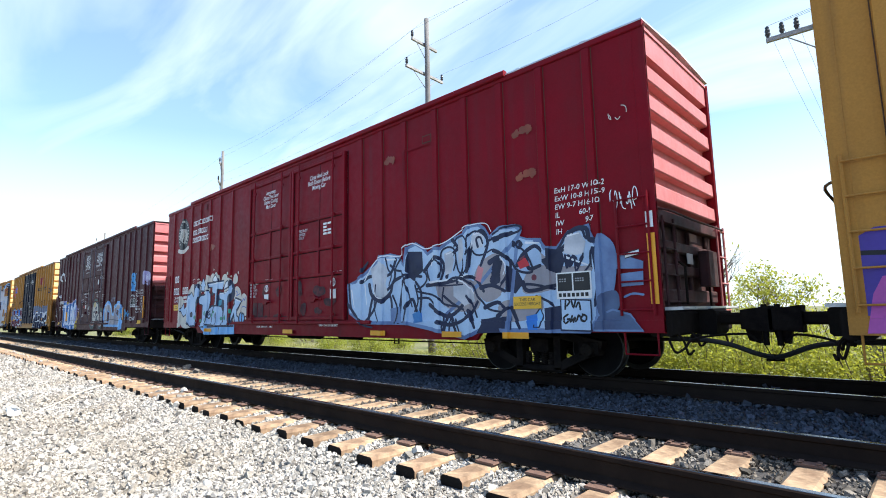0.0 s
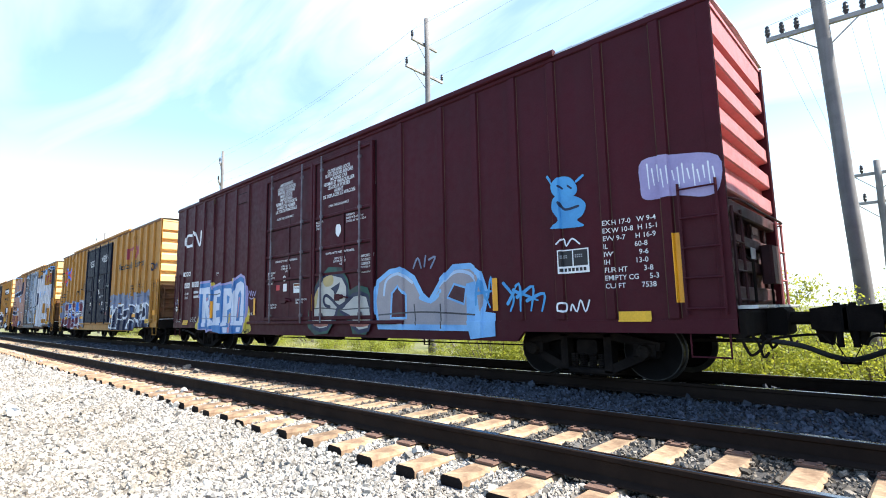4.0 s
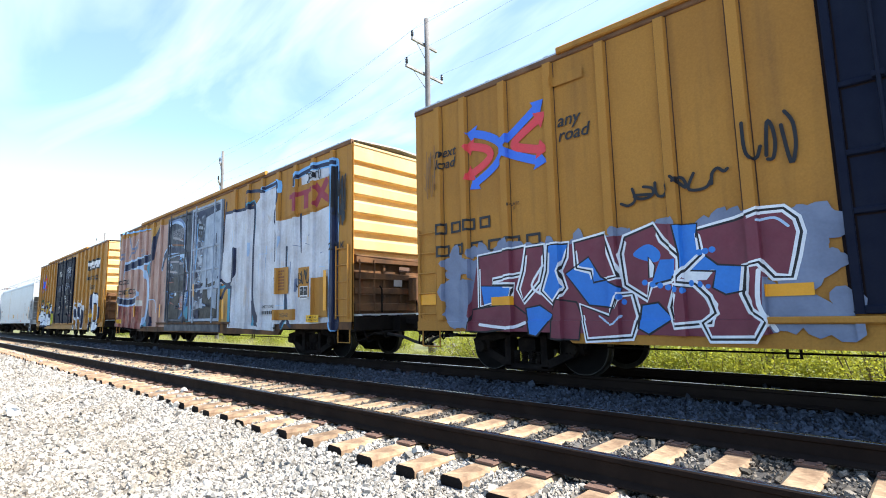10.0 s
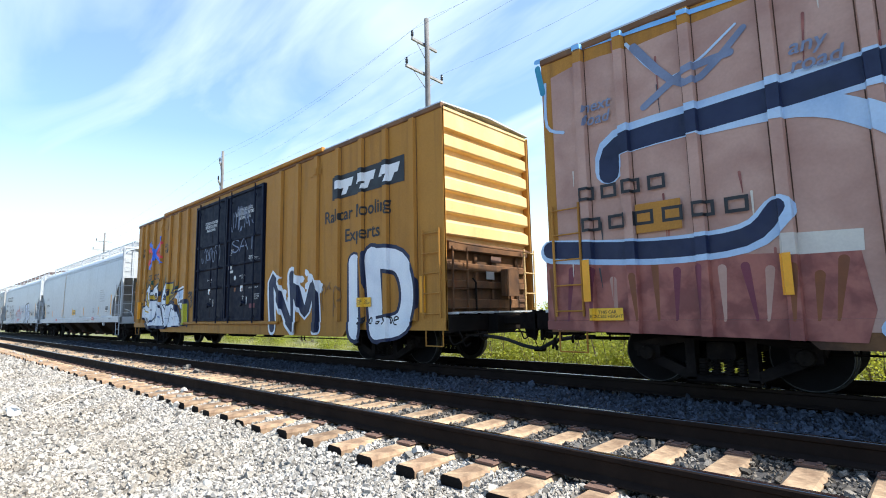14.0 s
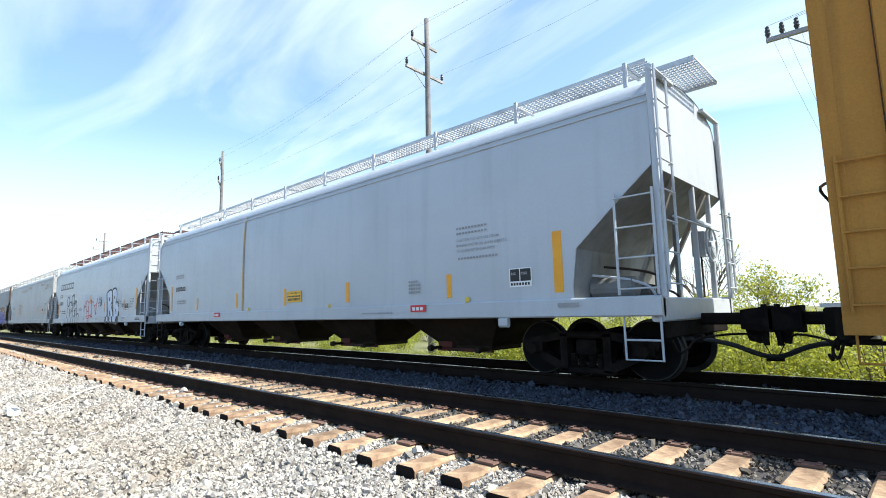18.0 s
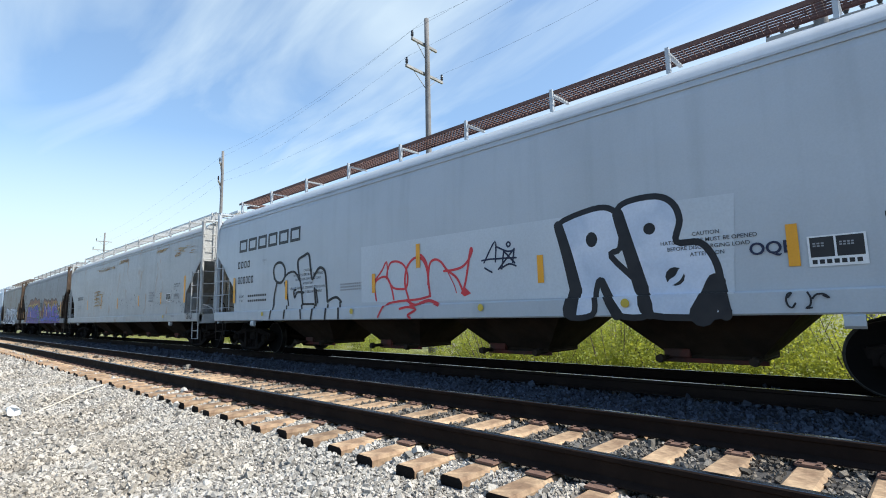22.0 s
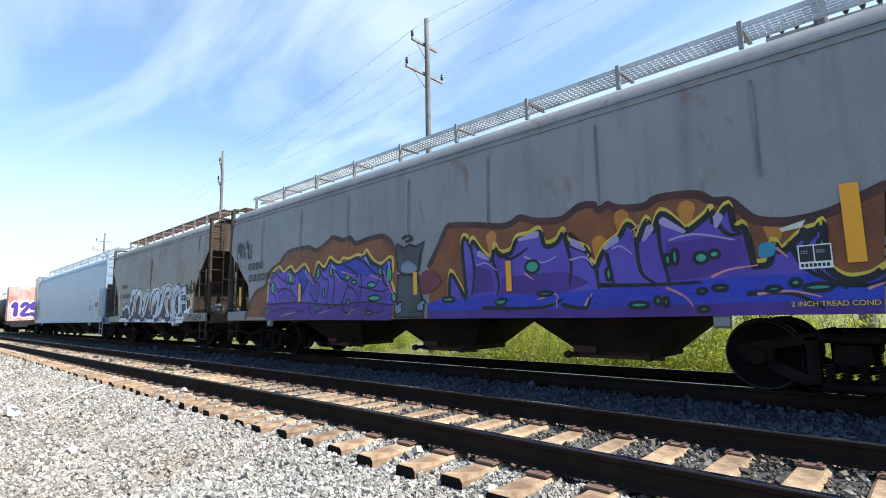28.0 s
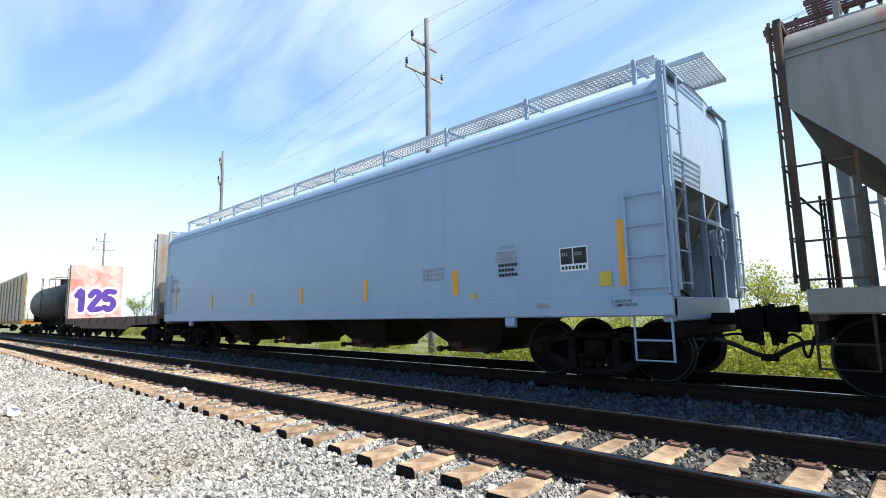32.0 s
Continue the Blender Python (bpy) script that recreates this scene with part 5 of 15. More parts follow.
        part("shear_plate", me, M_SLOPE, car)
        ladder(car, HY + 0.02, HY + 0.44, s * (h + 0.05), 1.35, 4.25, 8, gear, "end_ladder", axis=1)
        ladder(car, -HY - 0.44, -HY - 0.02, s * (h + 0.05), 1.35, 2.6, 4, gear, "end_ladder", axis=1)
        l, r = sorted((s * (h - 0.02), s * (h - 0.55)))
        ladder(car, l, r, HY - 0.01, 1.30, 2.55, 4, gear, "side_ladder")
        me = Mesh()
        me.tube([(l + 0.02, HY, 0.98), (l + 0.02, HY, 0.36), (r - 0.02, HY, 0.36), (r - 0.02, HY, 0.98)], 0.018, 6)
        me.tube([(l + 0.02, HY, 0.62), (r - 0.02, HY, 0.62)], 0.014, 6)
        part("stirrup_step", me, M_DARKBROWN if s < 0 else gear, car)
        me = Mesh()
        me.tube([(s * (h + 0.04), HY + 0.5, 2.3), (s * (h + 0.04), -HY - 0.5, 2.3)], 0.016, 6)
        part("end_handrail", me, gear, car)
        # grating platform over the end
        me = Mesh()
        x0, x1 = sorted((s * (h - 0.35), s * (h + 0.32)))
        for k in range(12):
            x = x0 + (x1 - x0) * k / 11
            me.box(x - 0.006, x + 0.006, -0.5, 0.62, 4.72, 4.755)
        for k in range(14):
            y = -0.5 + 1.12 * k / 13
            me.box(x0, x1, y - 0.004, y + 0.004, 4.724, 4.748)
        me.box(x0, x1, -0.52, -0.50, 4.68, 4.765)
        me.box(x0, x1, 0.62, 0.64, 4.68, 4.765)
        tagged(part("end_walkway", me, grate, car), "open grating walkway over the end", kind="stuff")
        truck(car, s * (h - 1.40))
        coupler(car, s * h, s, reach_at(front if s > 0 else rear))
    me = Mesh()
    wx, wy, wz = h + 0.03, 0.62, 2.05
    me.lathe([(-0.016, 0.29), (0.016, 0.29), (0.016, 0.262), (-0.016, 0.262), (-0.016, 0.29)], 0, (wx, wy, wz), 22, caps=False)
    for k in range(5):
        a = 1.2566 * k + 0.3
        me.tube([(wx - 0.03, wy, wz), (wx, wy + 0.275 * math.cos(a), wz + 0.275 * math.sin(a))], 0.013, 5)
    me.lathe([(-0.06, 0.05), (0.01, 0.05)], 0, (wx, wy, wz), 10)
    part("brake_wheel", me, gear, car, "spoked hand brake wheel")
    me = Mesh()
    me.box(h - 0.24, h - 0.04, wy - 0.16, wy + 0.14, 1.86, 2.26, 0.04)
    part("brake_housing", me, gear, car, "rounded hand brake gear box")
    me = Mesh()
    me.tube([(h - 0.14, wy, 1.20), (h - 0.14, wy, 1.87)], 0.018, 6)
    part("brake_chain", me, M_DARKBROWN, car)
    for y in (0.18, 0.98):
        me = Mesh()
        me.box(h - 0.12, h - 0.04, y - 0.03, y + 0.03, 1.17, 2.95, 0.01)
        part("gear_post", me, gear, car)
    me = Mesh()
    me.box(h - 0.13, h - 0.03, 0.19, 0.97, 2.36, 2.42, 0.01)
    part("gear_crossbar", me, gear, car)
    for y, r in ((-0.92, 0.17), (-0.35, 0.11)):
        me = Mesh()
        me.lathe([(-0.38, r * 0.6), (-0.34, r), (0.30, r), (0.34, r * 0.6)], 0, (h - 0.92, y, 1.18 + r), 14)
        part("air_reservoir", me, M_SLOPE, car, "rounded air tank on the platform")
    for k, (y, z) in enumerate(((-1.10, 1.55), (-0.70, 1.70), (-0.15, 1.48))):
        me = Mesh()
        me.tube(smooth_line([(h - 1.20, y, z), (h - 0.70, y + 0.06, z - 0.08), (h - 0.40, y + 0.12, z - 0.20), (h - 0.30, y + 0.14, 1.17)], 4), 0.020, 6)
        part("air_pipe", me, M_DARKBROWN if k else gear, car)
    for s in (1, -1):
        me = Mesh()
        me.box(*sorted((s * (h - 0.10), s * (h - 0.02))), -1.30, 1.30, 0.64, 0.858, 0.02)
        part("end_sill", me, M_UNDER, car)
        me = Mesh()
        me.box(*sorted((s * (h - 2.62), s * (h - 2.44))), HY - 0.06, HY + 0.02, 0.78, 0.94, 0.03)
        part("jacking_pad", me, paint, car)
    # roof walks of open grating on brackets, both sides
    for sy in (-1, 1):
        me = Mesh()
        y0, y1 = sorted((sy * 0.55, sy * 1.02))
        zz = 4.68
        n = int((2 * h - 0.5) / 0.085)
        for k in range(n):
            x = -h + 0.25 + 0.085 * k
            me.add([(x, y0, zz), (x, y1, zz), (x, y1, zz + 0.03), (x, y0, zz + 0.03)], [(0, 1, 2, 3)])
        for k in range(7):
            y = y0 + (y1 - y0) * k / 6
            me.box(-h + 0.2, h - 0.2, y - 0.004, y + 0.004, zz, zz + 0.03)
        me.box(-h + 0.2, h - 0.2, y0 - 0.012, y0, zz - 0.02, zz + 0.04)
        me.box(-h + 0.2, h - 0.2, y1, y1 + 0.012, zz - 0.02, zz + 0.04)
        tagged(part("roof_walk", me, grate, car), "open steel grating roof walk", kind="stuff")
        br = None
        for k in range(10):
            x = -h + 0.5 + (2 * h - 1.0) * k / 9
            if br is None:
                b = Mesh()
                b.prism([(sy * 0.5, 4.635), (sy * 1.03, 4.635), (sy * 1.03, 4.36), (sy * 1.09, 4.34), (sy * 1.09, 4.73), (sy * 1.05, 4.73), (sy * 1.04, 4.665), (sy * 0.5, 4.665)], 0, -0.028, 0.028)
                br = part("walk_bracket", b, paint, car)
                br.matrix_basis = pose(x, 0, 0)
            else:
                again(br, car, pose(x, 0, 0))
    # side sill and underside
    for s in (-1, 1):
        me = Mesh()
        y0, y1 = sorted((s * (HY - 0.055) * -1, s * (HY + 0.10) * -1))
        me.box(-h, h, y0, y1, 0.93, 1.205, 0.02)
        part("side_sill", me, paint, car)
    me = Mesh()
    me.box(-h + 0.2, h - 0.2, -0.3, 0.3, 0.92, 1.12, 0.03)
    part("centre_sill", me, M_UNDER, car)
    inner = 2 * h - 5.2
    bw = inner / bins
    for k in range(bins):
        xc = -inner / 2 + bw * (k + 0.5)
        me = Mesh()
        t, b = (bw * 0.5, bw * 0.19) if bins > 2 else (bw * 0.46, bw * 0.13)
        v = [(xc - t, -1.48, 1.40), (xc + t, -1.48, 1.40), (xc + t, 1.48, 1.40), (xc - t, 1.48, 1.40), (xc - b, -0.50, 0.38), (xc + b, -0.50, 0.38), (xc + b, 0.50, 0.38), (xc - b, 0.50, 0.38)]
        me.add(v, [(0, 1, 5, 4), (1, 2, 6, 5), (2, 3, 7, 6), (3, 0, 4, 7)])
        me.box(xc - b, xc + b, -0.50, 0.50, 0.30, 0.38, 0.02)
        bn = part("hopper_bin", me, dark or M_BIN, car, "dark brown hopper bin with outlet gate")
        g = Mesh()
        g.box(xc - b * 1.02, xc - b * 0.45, -0.58, -0.501, 0.32, 0.46, 0.02)
        g.box(xc - b * 1.10, xc + b * 1.10, -0.56, -0.503, 0.26, 0.32, 0.01)
        part("outlet_gate", g, M_GATE, bn, "dull red outlet gate frame")
        for q in (-1, 1):
            g = Mesh()
            g.tube([(xc + q * b * 0.95, -0.86, 0.33), (xc + q * b * 0.95, 0.5, 0.33)], 0.035, 8)
            g.lathe([(-0.05, 0.055), (0.04, 0.065), (0.05, 0.04)], 1, (xc + q * b * 0.95, -0.86, 0.33), 8)
            part("gate_shaft", g, M_DARKBROWN, bn)
    zt = [(z, yat(z) - HY) for z in (1.2, 2.2, 3.2, 3.75, 3.86, 3.87, 3.97)]
    side = Side(car, c, [(-h, HY), (h, HY)], [(0.9, -0.057), (1.203, -0.057), (1.207, 0)] + zt[1:])
    return side


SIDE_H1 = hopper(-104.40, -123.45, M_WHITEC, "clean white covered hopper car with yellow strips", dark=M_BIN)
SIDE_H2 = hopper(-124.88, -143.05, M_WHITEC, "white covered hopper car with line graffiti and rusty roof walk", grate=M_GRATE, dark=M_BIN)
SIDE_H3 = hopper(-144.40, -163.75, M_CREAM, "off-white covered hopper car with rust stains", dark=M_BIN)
SIDE_H4 = hopper(-164.98, -180.95, M_GREYC, "grey weathered covered hopper car with purple and orange graffiti", bins=3, dark=M_BIN, slope=M_DARKBROWN)
SIDE_H5 = hopper(-182.62, -193.70, M_TAN, "tan weathered short covered hopper car with white bubble graffiti", bins=2, grate=M_GRATE, dark=M_BIN, slope=M_DARKBROWN,
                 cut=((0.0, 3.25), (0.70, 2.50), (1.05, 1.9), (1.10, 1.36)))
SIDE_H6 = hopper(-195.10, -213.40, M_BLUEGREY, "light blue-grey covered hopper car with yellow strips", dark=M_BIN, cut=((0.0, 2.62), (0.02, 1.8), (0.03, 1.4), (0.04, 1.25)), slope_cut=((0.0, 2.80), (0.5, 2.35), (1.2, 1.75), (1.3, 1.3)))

# ---- lettering, strips and graffiti on the boxcars ----
DOOR_EN = "CLOSE AND LOCK\nBOTH DOORS BEFORE\nMOVING CAR"
DOOR_MAIN = "CLOSE THIS DOOR\nBEFORE CLOSING\nMAIN DOOR"


def sign_height(s, x, z, w=0.46, h=0.2):
    s.rect(x, x + w, z, z + h, M_LABELY, "warning_label", "yellow excess height label")
    s.text("THIS CAR\nEXCESS HEIGHT", x + w / 2, z + h * 0.56, 0.062, M_BLACKP, 0.01, align="CENTER", lead=0.95, name="label_lettering")


def black_label(s, x, z, w, h):
    s.rect(x, x + w, z, z + h, M_WHITEP, "service_label", "white-edged black service stencil panel")
    for a, b, c, d in ((0.04, 0.46, 0.30, 0.95), (0.50, 0.96, 0.30, 0.95)):
        s.rect(x + w * a, x + w * b, z + h * c, z + h * d, M_BLACKP, "label_panel", lift=0.0012)
    s.bars(x + w * 0.06, z + h * 0.08, w * 0.88, h * 0.14, M_BLACKP, 7, 0.3, "label_marking")
    s.bars(x + w * 0.55, z + h * 0.72, w * 0.26, h * 0.05, M_GREYP, 4, 0.3, "label_marking", rows=2)
    s.bars(x + w * 0.09, z + h * 0.72, w * 0.22, h * 0.05, M_GREYP, 3, 0.3, "label_marking", rows=2)


def disc(s, x, z, r, m, name="emblem", label="", lift=0.0, n=28, rz=None):
    me = Mesh()
    blob(me, x, z, r, rz or r, lift, n, rough=0.0)
    return s.lay(name, me, m, label)


def mist(s, x0, x1, z0, z1, m, n, r, seed, name="overspray", label=""):
    """Soft-edged buffing: many overlapping blobs."""
    rng = random.Random(seed)
    me = Mesh()
    for i in range(n):
        x = x0 + (x1 - x0) * (i + rng.random()) / n
        for k in range(3):
            blob(me, x + rng.uniform(-r, r) * 0.5, z0 + (z1 - z0) * rng.random(), r * rng.uniform(0.5, 1.1), r * rng.uniform(0.5, 1.2), 0.0002 * ((3 * i + k) % 9), 12, i * 7 + k, 0.14)
    return tagged(s.lay(name, me, m), label or "soft patch of old paint", kind="stuff")


class Art:
    """Flat paint work on a side: filled shapes and strokes, each over the one before."""

    def __init__(self):
        self.me, self.mats, self.n = Mesh(), [], 0

    def ink(self, m):
        if m not in self.mats:
            self.mats.append(m)
        self.me.mi = self.mats.index(m)
        self.n += 1
        self.up = 0.00012 * self.n

    def fill(self, m, pts, edge=None, w=0.04, curve=False, halo=None, hw=0.0):
        """A filled outline with a painted edge, and a wider halo under it."""
        if curve:
            pts = [(p.x, p.y) for p in smooth_line([(a, b, 0) for a, b in pts], 4, True)]
        if halo:
            self.ink(halo)
            ribbon(self.me, pts, hw, self.up, per=1, closed=True)
        self.ink(m)
        poly(self.me, pts, self.up)
        if edge:
            self.ink(edge)
            ribbon(self.me, pts, w, self.up, per=1, closed=True)

    def oval(self, m, x, z, rx, rz, edge=None, w=0.03):
        self.fill(m, [(x + rx * math.cos(k * 0.5236), z + rz * math.sin(k * 0.5236)) for k in range(12)], edge, w)

    def line(self, m, w, pts, w2=None):
        self.ink(m)
        ribbon(self.me, pts, w, self.up, per=4, w2=w2)

    def outlined(self, m, edge, w, pts, w2):
        """A stroke with a dark outline round it."""
        self.line(edge, w + 0.10, pts, w2 + 0.10)
        self.line(m, w, pts, w2)

    def lay(self, s, name, label=""):
        ob = s.lay(name, self.me, self.mats, label)
        if name == "streaked_paint":
            tagged(ob, label, kind="stuff")


def art_cp(s):
    a = Art()
    a.fill(S_PALE, [(-19.66, 1.74), (-19.36, 1.79), (-19.16, 1.47), (-19.26, 1.00), (-19.56, 0.70), (-19.76, 1.00)], curve=True)
    a.fill(S_PALE, [(-19.36, 1.18), (-18.52, 1.22), (-18.35, 0.76), (-19.26, 0.74)], curve=True)
    a.fill(S_PALE, [(-18.69, 2.04), (-18.51, 2.20), (-18.30, 2.18), (-18.13, 2.00), (-18.13, 1.66), (-18.69, 1.69)], curve=True)
    a.fill(S_PALE, [(-17.96, 2.15), (-17.87, 2.28), (-17.70, 2.24), (-17.64, 1.96), (-17.83, 1.75)], curve=True)
    a.fill(S_PALE, [(-17.40, 2.27), (-17.20, 2.43), (-17.02, 2.33), (-16.99, 1.80), (-17.44, 1.83)], curve=True)
    a.fill(S_PALE, [(-17.01, 2.33), (-16.83, 2.47), (-16.69, 2.40), (-16.70, 2.09), (-16.99, 2.06)], curve=True)
    a.fill(S_PALE, [(-16.76, 2.30), (-16.59, 2.49), (-16.38, 2.46), (-16.25, 2.27), (-16.26, 2.05), (-16.77, 2.10)], curve=True)
    a.fill(S_PALE, [(-16.10, 2.23), (-15.99, 2.37), (-15.82, 2.39), (-15.70, 2.28), (-15.74, 2.00), (-16.11, 2.03)], curve=True)
    a.fill(S_PALE, [(-15.86, 2.11), (-15.67, 2.25), (-15.44, 2.22), (-15.30, 2.05), (-15.35, 1.78), (-15.87, 1.82)], curve=True)
    a.fill(S_PALE, [(-15.29, 2.14), (-15.24, 2.30), (-15.10, 2.35), (-14.98, 2.24), (-15.00, 2.09), (-15.15, 2.03), (-15.28, 2.07)], curve=True)
    a.fill(S_PALE, [(-15.19, 1.58), (-15.14, 1.90), (-15.01, 1.96), (-14.84, 1.89), (-14.71, 1.72), (-14.70, 1.46), (-14.81, 0.91), (-15.22, 0.91)], curve=True)
    a.fill(S_PALE, [(-14.70, 1.46), (-14.67, 1.68), (-14.52, 1.73), (-14.36, 1.63), (-14.28, 1.44), (-14.29, 1.19), (-14.41, 1.07), (-14.65, 1.12)], curve=True)
    a.oval(S_PALE, -17.91, 2.34, 0.04, 0.03)
    a.oval(S_PALE, -17.24, 2.42, 0.04, 0.04)
    a.oval(S_PALE, -15.71, 2.40, 0.05, 0.05)
    a.oval(S_PALE, -14.95, 2.37, 0.04, 0.04)
    a.oval(S_PALE, -15.41, 2.29, 0.03, 0.03)
    a.oval(S_PALE, -14.30, 1.72, 0.06, 0.06)
    a.oval(S_PALE, -14.30, 1.11, 0.05, 0.05)
    a.oval(S_PALE, -14.40, 1.00, 0.04, 0.04)
    a.oval(S_PALE, -16.73, 2.59, 0.03, 0.03)
    a.lay(s, "graffiti_ground", "pale buff sprayed bubbles behind the graffiti")
    a = Art()
    a.fill(S_NAVY, [(-15.50, 2.16), (-15.25, 2.06), (-15.13, 1.85), (-15.16, 1.65), (-15.37, 1.54), (-15.58, 1.51)], curve=True)
    a.fill(S_NAVY, [(-18.33, 2.19), (-17.86, 2.20), (-17.70, 1.85), (-17.97, 1.43), (-18.15, 0.87), (-18.35, 0.99)])
    a.fill(S_NAVY, [(-16.35, 1.76), (-15.85, 1.62), (-15.86, 1.34), (-16.31, 1.36)])
    a.fill(S_NAVY, [(-15.50, 0.96), (-15.09, 1.48), (-14.62, 1.53), (-14.89, 1.25), (-15.05, 1.13), (-15.39, 0.82)])
    a.fill(S_SKY, [(-17.77, 0.79), (-15.07, 0.82), (-15.07, 0.54), (-17.17, 0.50)])
    a.fill(S_ICE, [(-19.54, 1.34), (-19.22, 1.57), (-19.14, 1.38), (-18.92, 1.46), (-18.96, 1.17), (-19.22, 1.09)], S_NAVY, 0.05)
    a.fill(S_ICE, [(-18.85, 0.94), (-18.92, 1.35), (-18.84, 1.64), (-18.75, 1.83), (-18.51, 1.93), (-18.34, 1.76), (-18.26, 2.07), (-17.96, 2.14), (-17.81, 1.97), (-17.87, 1.75), (-18.00, 1.59), (-18.09, 1.37), (-18.06, 0.98), (-17.98, 0.79), (-18.56, 0.76)], S_NAVY, 0.055)
    a.fill(S_ICE, [(-17.53, 2.37), (-17.31, 2.06), (-17.42, 2.07), (-17.41, 1.92), (-17.70, 1.94), (-17.68, 2.09), (-17.80, 2.10)], S_NAVY, 0.05)
    a.fill(S_ICE, [(-17.87, 1.68), (-17.74, 1.78), (-17.36, 1.81), (-17.27, 1.93), (-17.08, 1.93), (-16.92, 1.80), (-16.90, 1.59), (-16.99, 1.38), (-17.08, 1.23), (-17.15, 0.97), (-17.36, 0.75), (-17.66, 0.74), (-17.56, 1.03), (-17.55, 1.46), (-17.84, 1.51)], S_NAVY, 0.055)
    a.fill(S_ICE, [(-17.11, 2.17), (-15.93, 2.19), (-16.01, 1.91), (-16.32, 1.93), (-16.36, 1.56), (-16.38, 0.82), (-16.81, 0.77), (-16.76, 1.17), (-16.58, 1.57), (-16.55, 1.79), (-16.81, 1.83), (-16.80, 2.02), (-17.09, 2.02)], S_NAVY, 0.055)
    a.fill(S_WHITE, [(-16.77, 2.21), (-16.72, 2.35), (-16.55, 2.41), (-16.38, 2.33), (-16.32, 2.19)], S_NAVY, 0.04, curve=True)
    a.fill(S_ICE, [(-17.16, 0.82), (-17.17, 1.13), (-17.03, 1.33), (-16.79, 1.42), (-16.32, 1.42), (-16.07, 1.39), (-15.94, 1.23), (-15.95, 0.91), (-16.08, 0.77)], S_NAVY, 0.055)
    a.fill(S_ICE, [(-15.89, 1.79), (-15.51, 1.88), (-15.41, 2.08), (-15.28, 1.91), (-15.36, 1.78), (-15.52, 1.67), (-15.55, 1.51), (-15.62, 1.33), (-15.63, 0.96), (-15.56, 0.79), (-16.01, 0.77), (-15.95, 0.96), (-15.89, 1.34), (-15.90, 1.55), (-16.22, 1.62), (-16.27, 1.75), (-16.22, 1.84)], S_NAVY, 0.055)
    a.fill(S_WHITE, [(-15.92, 1.92), (-15.83, 2.10), (-15.67, 2.17), (-15.52, 2.11), (-15.65, 1.97)], S_NAVY, 0.04, curve=True)
    a.fill(S_ICE, [(-15.41, 1.09), (-15.25, 1.36), (-15.14, 1.44), (-15.16, 1.53), (-15.08, 1.62), (-14.69, 1.53), (-14.83, 1.37), (-14.99, 1.25), (-14.96, 1.08), (-14.85, 1.04), (-14.83, 0.85), (-15.07, 0.85), (-15.13, 0.95), (-15.16, 1.16), (-15.39, 0.91)], S_NAVY, 0.055)
    a.fill(S_SKY, [(-14.80, 1.08), (-14.74, 1.16), (-14.65, 1.14), (-14.66, 0.89), (-14.78, 0.89)], S_NAVY, 0.045, curve=True)
    a.fill(S_SKY, [(-14.61, 1.14), (-14.51, 1.11), (-14.47, 0.99), (-14.54, 0.88), (-14.62, 0.89)], S_NAVY, 0.045, curve=True)
    a.line(S_NAVY, 0.05, [(-17.01, 1.13), (-16.91, 1.17), (-16.87, 1.09), (-16.97, 1.02), (-17.10, 1.08), (-17.05, 1.20), (-16.91, 1.25)])
    a.oval(S_NAVY, -16.50, 1.09, 0.07, 0.14)
    a.oval(S_NAVY, -18.48, 1.16, 0.12, 0.10)
    a.fill(S_NAVY, [(-16.83, 1.87), (-16.74, 1.88), (-16.74, 1.75), (-16.84, 1.75)])
    a.fill(S_TEAL, [(-16.28, 1.57), (-16.02, 1.62), (-16.07, 1.42), (-16.28, 1.41)])
    a.line(S_WHITE, 0.03, [(-17.06, 2.12), (-16.50, 2.13), (-16.00, 2.14)])
    a.line(S_WHITE, 0.03, [(-16.18, 1.79), (-15.75, 1.81), (-15.45, 1.92)])
    a.line(S_WHITE, 0.03, [(-18.79, 0.99), (-18.84, 1.34), (-18.69, 1.75)])
    a.line(S_WHITE, 0.03, [(-15.06, 1.57), (-14.77, 1.51)])
    a.line(S_NAVY, 0.03, [(-16.81, 0.77), (-16.85, 0.52)])
    a.line(S_NAVY, 0.03, [(-16.16, 0.77), (-16.19, 0.53)])
    a.line(S_NAVY, 0.06, [(-17.05, 0.75), (-16.03, 0.78), (-15.14, 0.78)])
    a.line(S_WHITE, 0.03, [(-16.54, 0.80), (-15.36, 0.80)])
    a.oval(S_GREEN, -18.19, 1.06, 0.08, 0.07)
    a.oval(S_GREEN, -17.35, 1.19, 0.09, 0.08)
    a.oval(S_GREEN, -17.35, 0.98, 0.06, 0.06)
    a.oval(S_GREEN, -16.77, 1.12, 0.05, 0.07)
    a.oval(S_GREEN, -16.65, 1.22, 0.05, 0.05)
    a.oval(S_GREEN, -16.06, 1.01, 0.09, 0.06)
    a.oval(S_GREEN, -15.83, 1.03, 0.06, 0.08)
    a.oval(S_GREEN, -15.42, 1.23, 0.06, 0.07)
    a.oval(S_GREEN, -17.69, 0.95, 0.06, 0.06)
    a.line(S_BLUE, 0.025, [(-15.07, 1.75), (-15.01, 1.82), (-14.95, 1.74), (-15.03, 1.68), (-14.92, 1.70), (-14.81, 1.73)])
    a.line(S_BLUE, 0.025, [(-14.63, 1.50), (-14.55, 1.58), (-14.50, 1.52), (-14.43, 1.62)])
    a.line(S_BLUE, 0.025, [(-14.64, 1.33), (-14.49, 1.35), (-14.38, 1.31)])
    a.lay(s, "graffiti", "ice-blue graffiti letters with navy outlines and green dots")


